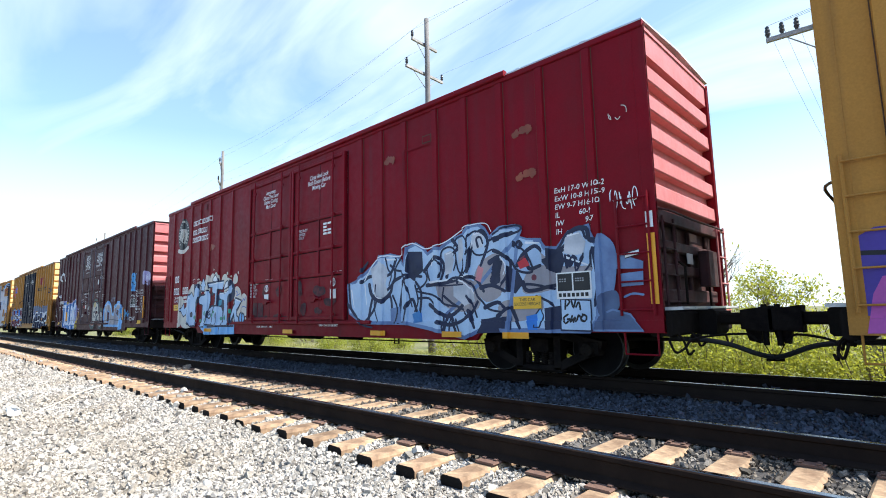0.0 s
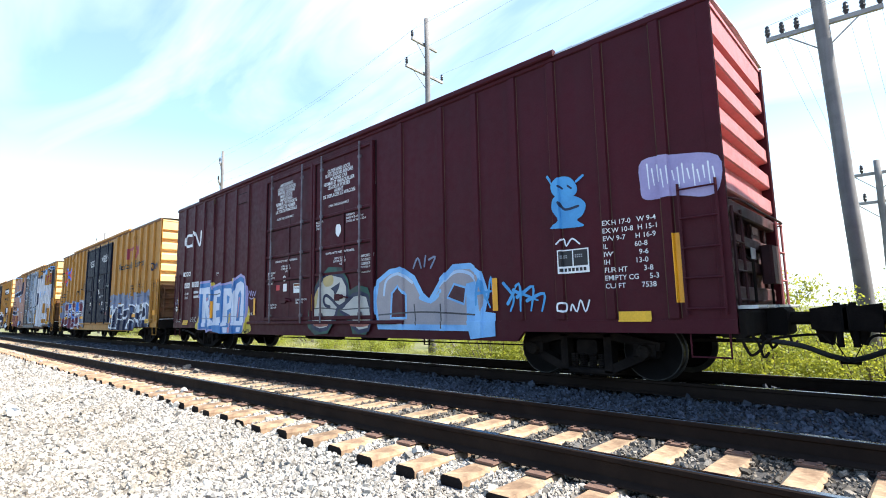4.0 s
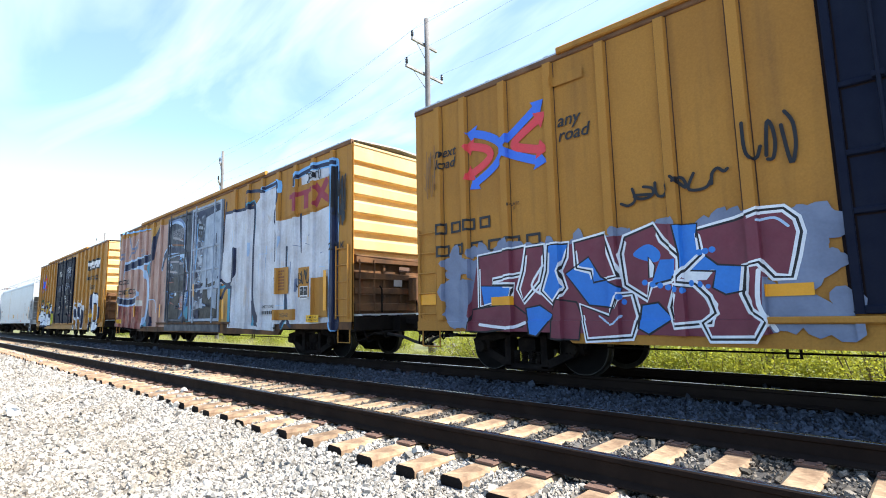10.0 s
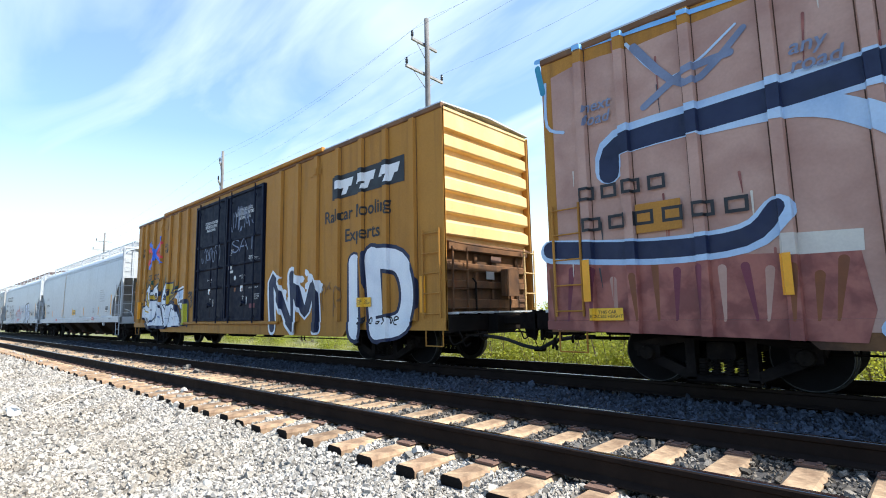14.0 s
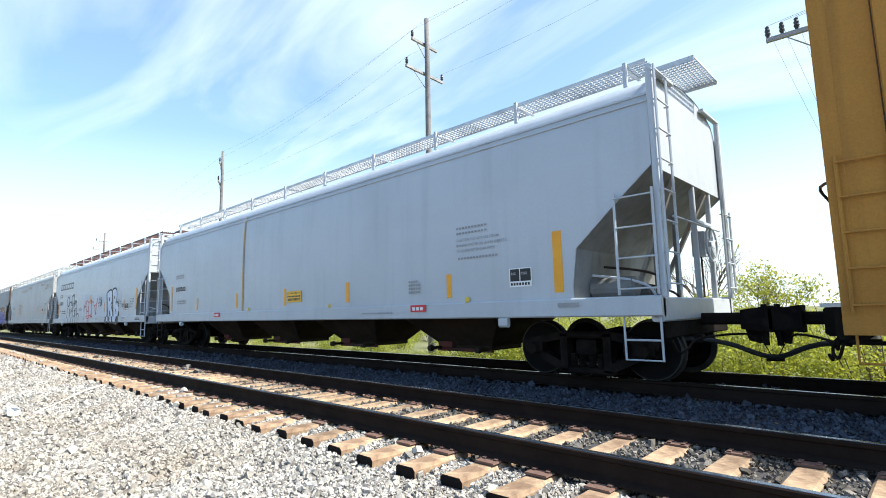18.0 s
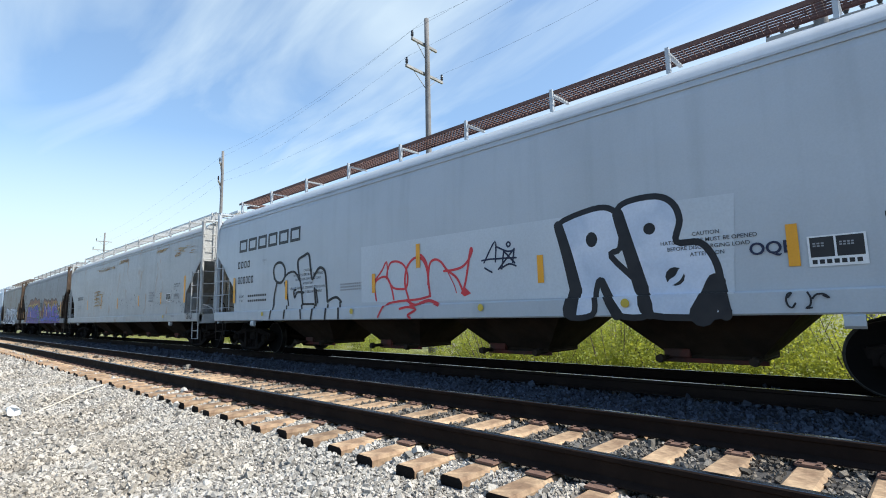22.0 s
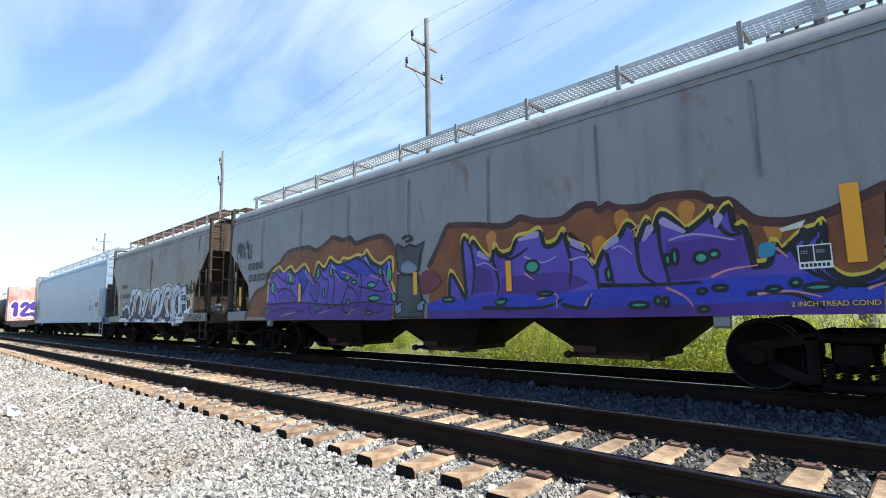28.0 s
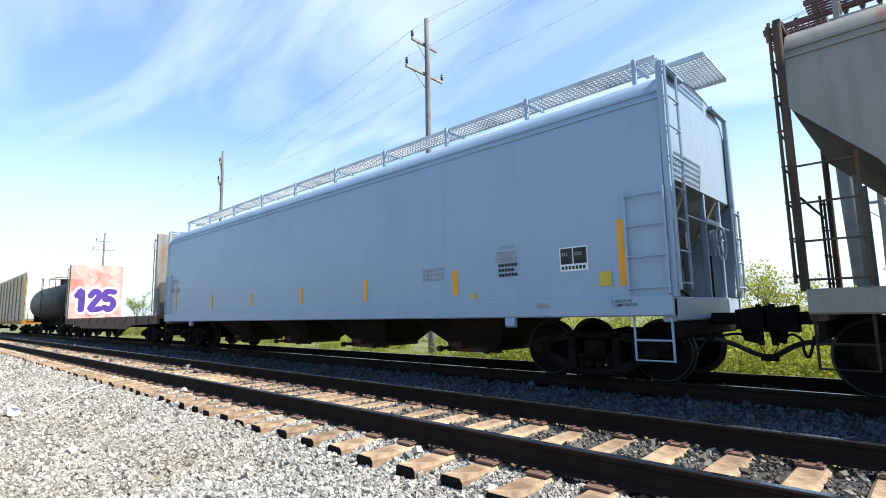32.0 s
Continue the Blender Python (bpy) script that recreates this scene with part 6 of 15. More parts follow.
def art_t1(s):
    a = Art()
    a.fill(S_MAROON, [(-60.01, 1.94), (-58.19, 2.02), (-57.31, 2.06), (-56.92, 2.16), (-56.40, 2.05), (-55.71, 2.15), (-55.45, 2.16), (-55.29, 1.91), (-55.42, 1.32), (-55.74, 1.37), (-55.78, 0.92), (-55.69, 0.72), (-55.92, 0.67), (-59.99, 0.72), (-60.24, 0.97)])
    a.fill(S_MAROON, [(-59.99, 1.99), (-59.02, 2.06), (-59.10, 1.63), (-59.69, 1.56), (-59.71, 1.48), (-59.27, 1.46), (-59.31, 1.23), (-60.00, 1.11)], S_BLACK, 0.03, halo=S_WHITE, hw=0.1)
    a.fill(S_SPRAYBLUE, [(-59.96, 1.48), (-59.27, 1.44), (-59.37, 1.20), (-59.61, 1.14), (-59.90, 1.11)], S_BLACK, 0.02)
    a.fill(S_MAROON, [(-60.15, 1.08), (-59.32, 1.17), (-58.99, 0.95), (-59.11, 0.79), (-59.87, 0.70), (-60.24, 0.71)], S_BLACK, 0.03)
    a.fill(S_MAROON, [(-59.00, 2.04), (-58.68, 2.05), (-58.68, 1.74), (-58.76, 1.48), (-59.08, 1.18), (-59.18, 1.39), (-59.07, 1.68)], S_BLACK, 0.03, halo=S_WHITE, hw=0.1)
    a.fill(S_SPRAYBLUE, [(-58.60, 2.04), (-58.25, 2.03), (-58.29, 1.83), (-58.40, 1.63), (-58.32, 1.37), (-58.53, 1.12), (-58.75, 1.34), (-58.64, 1.64)], S_BLACK, 0.03, halo=S_WHITE, hw=0.1)
    a.fill(S_SPRAYBLUE, [(-59.05, 1.08), (-58.78, 1.12), (-58.54, 0.96), (-58.86, 0.64), (-59.00, 0.67)], S_BLACK, 0.03)
    a.fill(S_MAROON, [(-58.46, 1.20), (-58.15, 1.15), (-58.07, 0.94), (-58.13, 0.60), (-58.61, 0.61), (-58.59, 0.89)], S_BLACK, 0.03)
    a.fill(S_MAROON, [(-58.14, 2.03), (-57.64, 2.10), (-57.59, 1.89), (-57.47, 1.48), (-57.86, 1.42), (-57.89, 1.59), (-58.12, 1.65)], S_BLACK, 0.03, halo=S_WHITE, hw=0.1)
    a.fill(S_SPRAYBLUE, [(-58.31, 1.58), (-57.92, 1.80), (-57.75, 1.50), (-57.44, 1.32), (-57.54, 1.05), (-57.95, 1.10), (-58.13, 1.34)], S_BLACK, 0.025)
    a.fill(S_MAROON, [(-58.08, 1.10), (-57.63, 0.92), (-57.49, 1.23), (-57.29, 1.24), (-57.22, 0.93), (-57.33, 0.65), (-58.00, 0.60)], S_BLACK, 0.03, halo=S_WHITE, hw=0.1)
    a.fill(S_MAROON, [(-57.36, 2.02), (-56.96, 2.14), (-56.86, 1.93), (-56.63, 1.68), (-56.64, 1.50), (-56.76, 1.40), (-57.05, 1.34), (-57.10, 1.16), (-57.39, 1.36), (-57.43, 1.79)], S_BLACK, 0.03, halo=S_WHITE, hw=0.1)
    a.fill(S_SPRAYBLUE, [(-57.20, 1.83), (-57.03, 1.89), (-56.89, 1.76), (-56.96, 1.64), (-57.24, 1.74)], curve=True)
    a.fill(S_SPRAYBLUE, [(-56.90, 1.67), (-56.69, 1.66), (-56.71, 1.43), (-57.06, 1.29)])
    a.fill(S_WHITE, [(-57.05, 1.72), (-56.97, 1.60), (-57.00, 1.44), (-57.06, 1.44)], S_BLACK, 0.02)
    a.fill(S_SPRAYBLUE, [(-57.18, 1.08), (-56.96, 1.11), (-56.78, 0.89), (-57.10, 0.69), (-57.24, 0.77)], S_BLACK, 0.03)
    a.fill(S_MAROON, [(-56.42, 2.00), (-55.98, 2.07), (-55.71, 2.15), (-55.48, 2.14), (-55.36, 2.01), (-55.33, 1.85), (-55.39, 1.60), (-55.46, 1.35), (-55.63, 1.36), (-55.76, 1.54), (-55.91, 1.51), (-55.96, 1.18), (-55.89, 0.98), (-55.74, 0.86), (-55.86, 0.65), (-56.35, 0.64), (-56.43, 0.84), (-56.28, 0.96), (-56.34, 1.16), (-56.49, 1.33), (-56.69, 1.36), (-56.68, 1.43), (-56.39, 1.69)], S_BLACK, 0.03, halo=S_WHITE, hw=0.1)
    a.fill(S_SPRAYBLUE, [(-56.70, 2.10), (-56.41, 2.09), (-56.44, 1.88), (-56.36, 1.69), (-56.21, 1.55), (-55.91, 1.51), (-55.94, 1.22), (-56.15, 1.18), (-56.29, 1.27), (-56.24, 1.47), (-56.64, 1.51), (-56.64, 1.72)], S_BLACK, 0.025)
    a.fill(S_WHITE, [(-56.68, 1.49), (-56.25, 1.49), (-56.35, 1.37), (-56.58, 1.37)])
    a.fill(S_MAROON, [(-56.72, 1.31), (-56.42, 1.27), (-56.29, 1.06), (-56.33, 0.84), (-56.76, 0.80), (-56.80, 1.04)], S_BLACK, 0.03, halo=S_WHITE, hw=0.1)
    a.oval(S_SPRAYBLUE, -57.12, 1.38, 0.04, 0.04)
    a.oval(S_SPRAYBLUE, -57.02, 1.35, 0.04, 0.04)
    a.oval(S_SPRAYBLUE, -56.92, 1.33, 0.04, 0.04)
    a.oval(S_SPRAYBLUE, -56.82, 1.30, 0.04, 0.04)
    a.oval(S_SPRAYBLUE, -56.72, 1.27, 0.03, 0.04)
    a.oval(S_SPRAYBLUE, -56.63, 1.25, 0.03, 0.04)
    a.oval(S_SPRAYBLUE, -56.53, 1.34, 0.03, 0.04)
    a.oval(S_SPRAYBLUE, -56.43, 1.32, 0.03, 0.04)
    a.oval(S_SPRAYBLUE, -56.34, 1.29, 0.03, 0.03)
    a.oval(S_SPRAYBLUE, -57.78, 1.30, 0.04, 0.04)
    a.oval(S_SPRAYBLUE, -57.71, 1.23, 0.04, 0.04)
    a.oval(S_SPRAYBLUE, -57.63, 1.17, 0.04, 0.04)
    a.oval(S_SPRAYBLUE, -57.55, 1.26, 0.04, 0.04)
    a.oval(S_SPRAYBLUE, -57.48, 1.20, 0.04, 0.04)
    a.oval(S_SPRAYBLUE, -57.42, 1.13, 0.04, 0.04)
    a.oval(S_SPRAYBLUE, -56.54, 1.89, 0.04, 0.04)
    a.oval(S_SPRAYBLUE, -56.48, 1.72, 0.04, 0.04)
    a.oval(S_SPRAYBLUE, -56.41, 1.72, 0.04, 0.04)
    a.oval(S_SPRAYBLUE, -56.34, 1.73, 0.04, 0.04)
    a.oval(S_SPRAYBLUE, -56.26, 1.74, 0.04, 0.04)
    a.line(S_WHITE, 0.05, [(-59.99, 0.82), (-59.39, 0.77), (-59.06, 0.85)])
    a.line(S_WHITE, 0.04, [(-58.70, 1.74), (-58.92, 1.44), (-58.77, 1.30)])
    a.line(S_WHITE, 0.05, [(-55.77, 1.44), (-55.80, 1.05), (-55.66, 0.76)])
    a.line(S_ICE, 0.03, [(-55.74, 2.03), (-55.57, 2.04), (-55.45, 1.93)])
    a.line(S_ICE, 0.025, [(-57.80, 0.94), (-57.60, 0.82), (-57.47, 0.94)])
    a.lay(s, "graffiti", "maroon and bright blue graffiti letters with a white outline")


def art_t2(s):
    a = Art()
    a.fill(S_LIMEWASH, [(-70.22, 4.30), (-68.40, 4.27), (-67.90, 4.58), (-67.07, 4.60), (-67.02, 3.61), (-65.89, 3.58), (-65.20, 3.58), (-64.34, 3.68), (-64.34, 2.98), (-64.37, 2.30), (-64.47, 0.88), (-65.20, 0.84), (-66.49, 0.84), (-67.96, 0.83), (-69.68, 0.83), (-69.63, 1.92), (-70.34, 2.06)])
    a.fill(S_LIMEWASH, [(-65.89, 4.78), (-65.11, 4.79), (-64.50, 4.64), (-64.48, 4.25), (-65.29, 4.38), (-65.84, 4.34)])
    a.fill(S_LIMEWASH, [(-70.44, 4.32), (-69.63, 4.28), (-69.76, 2.03), (-70.55, 2.10)])
    a.fill(S_LIMEWASH, [(-69.96, 0.99), (-68.47, 1.00), (-66.96, 1.00), (-66.99, 0.65), (-68.50, 0.70), (-69.98, 0.73)])
    a.fill(S_TEAL, [(-70.58, 2.03), (-69.87, 2.06), (-69.89, 0.84), (-70.61, 0.84)])
    a.fill(S_YEL2, [(-70.54, 1.94), (-70.05, 1.95), (-70.06, 0.88), (-70.59, 0.88)])
    a.lay(s, "graffiti_ground", "thick brushed white painted ground with drips")
    a = Art()
    a.line(S_GREY, 0.045, [(-66.00, 1.97), (-66.02, 1.65)], 0.01)
    a.line(S_PALE, 0.034, [(-69.59, 3.72), (-69.63, 3.07)], 0.01)
    a.line(S_ICE, 0.032, [(-66.16, 3.25), (-66.21, 2.58)], 0.01)
    a.line(S_GREY, 0.024, [(-67.23, 2.08), (-67.24, 1.79)], 0.01)
    a.line(S_ICE, 0.043, [(-70.08, 2.14), (-70.06, 1.75)], 0.01)
    a.line(S_ICE, 0.036, [(-68.67, 3.19), (-68.68, 2.80)], 0.01)
    a.line(S_ICE, 0.029, [(-64.70, 1.90), (-64.72, 1.66)], 0.01)
    a.line(S_PALE, 0.045, [(-68.81, 3.76), (-68.83, 3.10)], 0.01)
    a.line(S_PALE, 0.045, [(-65.54, 3.01), (-65.57, 2.66)], 0.01)
    a.line(S_GREY, 0.028, [(-66.71, 2.12), (-66.73, 1.40)], 0.01)
    a.line(S_ICE, 0.031, [(-67.38, 2.77), (-67.39, 2.54)], 0.01)
    a.line(S_ICE, 0.024, [(-69.64, 3.68), (-69.68, 2.82)], 0.01)
    a.line(S_PALE, 0.043, [(-66.79, 2.48), (-66.84, 1.85)], 0.01)
    a.line(S_GREY, 0.033, [(-65.26, 1.71), (-65.27, 1.43)], 0.01)
    a.line(S_ICE, 0.03, [(-66.50, 2.70), (-66.52, 2.19)], 0.01)
    a.line(S_ICE, 0.044, [(-67.66, 2.99), (-67.68, 2.33)], 0.01)
    a.line(S_GREY, 0.022, [(-67.69, 2.67), (-67.73, 1.89)], 0.01)
    a.line(S_PALE, 0.045, [(-69.80, 2.41), (-69.82, 1.85)], 0.01)
    a.line(S_GREY, 0.044, [(-69.61, 2.00), (-69.63, 1.59)], 0.01)
    a.line(S_ICE, 0.039, [(-64.55, 2.06), (-64.56, 1.85)], 0.01)
    a.line(S_ICE, 0.029, [(-66.91, 3.17), (-66.95, 2.38)], 0.01)
    a.line(S_ICE, 0.049, [(-65.06, 1.52), (-65.08, 1.20)], 0.01)
    a.line(S_ICE, 0.023, [(-67.92, 2.73), (-67.93, 2.17)], 0.01)
    a.line(S_PALE, 0.025, [(-68.63, 1.87), (-68.65, 1.30)], 0.01)
    a.line(S_GREY, 0.044, [(-66.34, 2.43), (-66.37, 1.85)], 0.01)
    a.line(S_PALE, 0.037, [(-65.82, 1.92), (-65.85, 1.32)], 0.01)
    a.line(S_ICE, 0.02, [(-66.95, 1.32), (-66.59, 1.32)], 0.01)
    a.line(S_ICE, 0.02, [(-67.27, 1.63), (-67.01, 1.62)], 0.01)
    a.line(S_ICE, 0.02, [(-65.53, 2.26), (-65.38, 2.28)], 0.01)
    a.line(S_ICE, 0.02, [(-65.39, 1.54), (-65.13, 1.52)], 0.01)
    a.line(S_ICE, 0.02, [(-64.99, 2.21), (-64.74, 2.20)], 0.01)
    a.line(S_ICE, 0.02, [(-65.92, 2.94), (-65.62, 2.91)], 0.01)
    a.line(S_ICE, 0.02, [(-65.51, 1.76), (-65.39, 1.80)], 0.01)
    a.line(S_ICE, 0.02, [(-65.83, 1.90), (-65.68, 1.92)], 0.01)
    a.line(S_GREY, 0.02, [(-64.96, 2.54), (-64.85, 2.56)], 0.01)
    a.line(S_GREY, 0.02, [(-65.63, 2.85), (-65.41, 2.79)], 0.01)
    a.line(S_GREY, 0.02, [(-66.11, 2.85), (-65.82, 2.79)], 0.01)
    a.line(S_GREY, 0.02, [(-64.73, 2.11), (-64.60, 2.10)], 0.01)
    a.line(S_GREY, 0.02, [(-65.50, 3.04), (-65.37, 3.08)], 0.01)
    a.line(S_ICE, 0.02, [(-67.98, 2.78), (-67.58, 2.79)], 0.01)
    a.line(S_GREY, 0.02, [(-65.49, 2.09), (-65.30, 2.08)], 0.01)
    a.line(S_ICE, 0.02, [(-66.77, 2.34), (-66.42, 2.36)], 0.01)
    a.lay(s, "streaked_paint", "thin grey drips and brush marks")
    a = Art()
    a.line(S_SKY, 0.32, [(-64.34, 4.62), (-64.35, 3.68), (-64.36, 2.63), (-64.39, 1.30), (-64.32, 0.82)])
    a.line(S_NAVY, 0.17, [(-64.31, 4.61), (-64.33, 3.67), (-64.32, 2.62), (-64.35, 1.30), (-64.28, 0.82)], 0.28)
    a.line(S_TEAL, 0.16, [(-68.80, 4.30), (-68.38, 4.31), (-68.41, 3.00)], 0.06)
    a.line(S_NAVY, 0.1, [(-68.80, 4.26), (-68.40, 4.29), (-68.43, 3.00), (-68.43, 2.02), (-68.37, 1.41), (-68.05, 0.79)], 0.12)
    a.line(S_NAVY, 0.09, [(-70.38, 4.34), (-69.36, 4.28), (-68.43, 4.23)])
    a.line(S_NAVY, 0.09, [(-70.34, 4.68), (-70.44, 3.94), (-70.45, 3.10)], 0.04)
    a.line(S_NAVY, 0.13, [(-69.60, 3.10), (-69.62, 2.24), (-69.87, 2.07), (-70.26, 2.08), (-70.76, 2.33)], 0.08)
    a.fill(S_NAVY, [(-68.49, 1.54), (-67.87, 0.77), (-68.42, 0.80)])
    a.fill(S_TEAL, [(-68.39, 1.10), (-68.24, 0.79), (-68.40, 0.79)])
    a.line(S_NAVY, 0.08, [(-66.97, 4.57), (-67.01, 4.16), (-67.21, 3.94), (-67.23, 3.64), (-67.05, 3.32), (-67.03, 2.51)], 0.04)
    a.line(S_NAVY, 0.1, [(-65.86, 3.61), (-65.85, 3.20), (-65.82, 2.64)], 0.04)
    a.line(S_NAVY, 0.1, [(-66.54, 2.84), (-66.55, 2.59), (-66.55, 2.35)], 0.08)
    a.line(S_TEAL, 0.18, [(-66.56, 1.43), (-66.56, 1.06), (-66.74, 0.78)])
    a.line(S_NAVY, 0.13, [(-66.57, 1.61), (-66.56, 1.10), (-66.77, 0.78)])
    a.line(S_NAVY, 0.1, [(-66.56, 1.10), (-66.44, 0.90), (-66.28, 0.78)])
    a.line(S_SKY, 0.16, [(-67.84, 4.64), (-67.01, 4.70), (-66.92, 4.46)])
    a.line(S_NAVY, 0.09, [(-67.80, 4.67), (-67.38, 4.69), (-67.03, 4.69), (-66.98, 4.50)])
    a.line(S_SKY, 0.2, [(-66.15, 4.45), (-66.05, 4.69), (-65.11, 4.75), (-64.29, 4.66)])
    a.line(S_NAVY, 0.1, [(-66.12, 4.45), (-66.02, 4.66), (-65.11, 4.73), (-64.31, 4.66)])
    a.line(S_NAVY, 0.1, [(-69.00, 4.29), (-68.86, 4.71), (-68.26, 4.69), (-67.84, 4.58)])
    a.line(S_NAVY, 0.14, [(-70.48, 1.65), (-70.18, 1.96), (-69.65, 1.92)], 0.08)
    a.line(S_NAVY, 0.16, [(-69.69, 1.92), (-69.74, 1.18), (-69.68, 0.82)], 0.12)
    a.lay(s, "graffiti", "huge navy and teal drip letters")
    a = Art()
    a.fill(S_RUSTRED, [(-82.06, 1.91), (-80.40, 1.71), (-78.26, 1.59), (-78.19, 0.97), (-78.29, 0.63), (-82.07, 0.75)])
    a.fill(S_PALE, [(-78.97, 1.85), (-78.22, 1.82), (-78.23, 1.59), (-78.98, 1.60)])
    a.line(S_ORANGE, 0.1, [(-81.97, 1.63), (-81.94, 0.88)], 0.03)
    a.line(S_MAROON, 0.1, [(-81.63, 1.62), (-81.72, 0.88)], 0.03)
    a.line(S_MAROON, 0.1, [(-81.30, 1.60), (-81.31, 0.88)], 0.03)
    a.line(S_PINK, 0.1, [(-80.99, 1.44), (-80.96, 0.88)], 0.03)
    a.line(S_ORANGE, 0.1, [(-80.69, 1.47), (-80.65, 0.88)], 0.03)
    a.line(S_ORANGE, 0.1, [(-80.40, 1.62), (-80.39, 0.88)], 0.03)
    a.line(S_MAROON, 0.1, [(-80.12, 1.51), (-80.16, 0.88)], 0.03)
    a.line(S_MAROON, 0.1, [(-79.85, 1.53), (-79.87, 0.88)], 0.03)
    a.line(S_PINK, 0.1, [(-79.59, 1.50), (-79.60, 0.87)], 0.03)
    a.line(S_MAROON, 0.1, [(-79.34, 1.51), (-79.26, 0.87)], 0.03)
    a.line(S_PINK, 0.1, [(-79.09, 1.45), (-79.15, 0.87)], 0.03)
    a.line(S_ORANGE, 0.1, [(-78.86, 1.46), (-78.89, 0.87)], 0.03)
    a.line(S_ORANGE, 0.1, [(-78.63, 1.36), (-78.68, 0.87)], 0.03)
    a.line(S_ORANGE, 0.1, [(-78.41, 1.51), (-78.51, 0.87)], 0.03)
    a.lay(s, "graffiti_ground", "rusty red worn lower panel")
    a = Art()
    a.line(S_DARKGREY, 0.022, [(-77.07, 1.00), (-77.08, 0.44)], 0.008)
    a.line(S_PALE, 0.021, [(-81.52, 3.12), (-81.52, 2.89)], 0.008)
    a.line(S_PALE, 0.022, [(-77.98, 1.45), (-77.98, 1.04)], 0.008)
    a.line(S_RUSTRED, 0.015, [(-77.09, 2.26), (-77.12, 1.96)], 0.008)
    a.line(S_RUSTRED, 0.027, [(-76.78, 2.19), (-76.81, 1.66)], 0.008)
    a.line(S_PALE, 0.029, [(-77.30, 4.41), (-77.29, 4.19)], 0.008)
    a.line(S_RUSTRED, 0.034, [(-76.81, 3.70), (-76.84, 3.25)], 0.008)
    a.line(S_RUSTRED, 0.036, [(-76.78, 2.12), (-76.78, 1.74)], 0.008)
    a.line(S_PALE, 0.027, [(-76.92, 1.83), (-76.92, 1.53)], 0.008)
    a.line(S_PALE, 0.031, [(-81.60, 1.93), (-81.60, 1.52)], 0.008)
    a.line(S_RUSTRED, 0.039, [(-80.18, 2.21), (-80.19, 1.75)], 0.008)
    a.line(S_DARKGREY, 0.022, [(-77.57, 4.44), (-77.60, 4.25)], 0.008)
    a.line(S_RUSTRED, 0.039, [(-75.68, 2.96), (-75.69, 2.50)], 0.008)
    a.line(S_DARKGREY, 0.03, [(-81.18, 1.61), (-81.15, 1.34)], 0.008)
    a.line(S_RUSTRED, 0.019, [(-76.00, 0.88), (-76.01, 0.56)], 0.008)
    a.line(S_RUSTRED, 0.029, [(-80.22, 2.54), (-80.21, 1.86)], 0.008)
    a.line(S_RUSTRED, 0.034, [(-79.31, 2.65), (-79.29, 2.39)], 0.008)
    a.line(S_RUSTRED, 0.027, [(-78.27, 3.54), (-78.25, 3.16)], 0.008)
    a.line(S_DARKGREY, 0.029, [(-81.12, 2.28), (-81.10, 1.89)], 0.008)
    a.line(S_DARKGREY, 0.022, [(-75.72, 2.27), (-75.73, 2.02)], 0.008)
    a.line(S_DARKGREY, 0.035, [(-76.56, 2.49), (-76.56, 2.12)], 0.008)
    a.line(S_RUSTRED, 0.031, [(-78.52, 4.36), (-78.56, 3.78)], 0.008)
    a.line(S_RUSTRED, 0.021, [(-80.80, 4.98), (-80.77, 4.42)], 0.008)
    a.line(S_RUSTRED, 0.029, [(-79.02, 1.69), (-79.04, 1.02)], 0.008)
    a.line(S_DARKGREY, 0.034, [(-75.69, 2.65), (-75.74, 2.09)], 0.008)
    a.line(S_RUSTRED, 0.024, [(-77.89, 3.88), (-77.91, 3.53)], 0.008)
    a.line(S_RUSTRED, 0.024, [(-77.22, 3.21), (-77.22, 2.86)], 0.008)
    a.line(S_PALE, 0.028, [(-79.20, 2.39), (-79.20, 1.86)], 0.008)
    a.line(S_RUSTRED, 0.016, [(-76.59, 2.92), (-76.61, 2.68)], 0.008)
    a.line(S_PALE, 0.015, [(-77.99, 1.10), (-78.01, 0.47)], 0.008)
    a.line(S_RUSTRED, 0.027, [(-77.20, 2.91), (-77.24, 2.41)], 0.008)
    a.line(S_RUSTRED, 0.019, [(-80.98, 1.48), (-81.00, 1.10)], 0.008)
    a.line(S_DARKGREY, 0.016, [(-80.20, 4.06), (-80.18, 3.63)], 0.008)
    a.line(S_RUSTRED, 0.032, [(-76.52, 3.19), (-76.53, 2.80)], 0.008)
    a.line(S_PALE, 0.022, [(-75.63, 3.66), (-75.65, 3.17)], 0.008)
    a.line(S_RUSTRED, 0.029, [(-80.19, 4.46), (-80.18, 3.84)], 0.008)
    a.line(S_PALE, 0.02, [(-75.87, 1.78), (-75.89, 1.62)], 0.008)
    a.line(S_DARKGREY, 0.019, [(-75.50, 2.50), (-75.52, 2.35)], 0.008)
    a.line(S_PALE, 0.015, [(-77.30, 1.84), (-77.34, 1.28)], 0.008)
    a.line(S_PALE, 0.038, [(-78.37, 4.68), (-78.37, 4.36)], 0.008)
    a.lay(s, "streaked_paint", "thin rust and dirt streaks")
    a = Art()
    a.line(S_ICE, 0.3, [(-79.65, 3.36), (-78.66, 3.30), (-78.07, 3.02), (-77.65, 2.56), (-77.57, 1.85), (-77.76, 1.16), (-78.08, 0.77)], 0.2)
    a.line(S_ICE, 0.36, [(-81.97, 1.93), (-80.40, 1.79), (-79.33, 1.84), (-78.95, 2.12)])
    a.line(S_ICE, 0.42, [(-80.95, 3.03), (-80.79, 3.39), (-79.65, 3.46), (-78.65, 3.50), (-77.62, 3.50)])
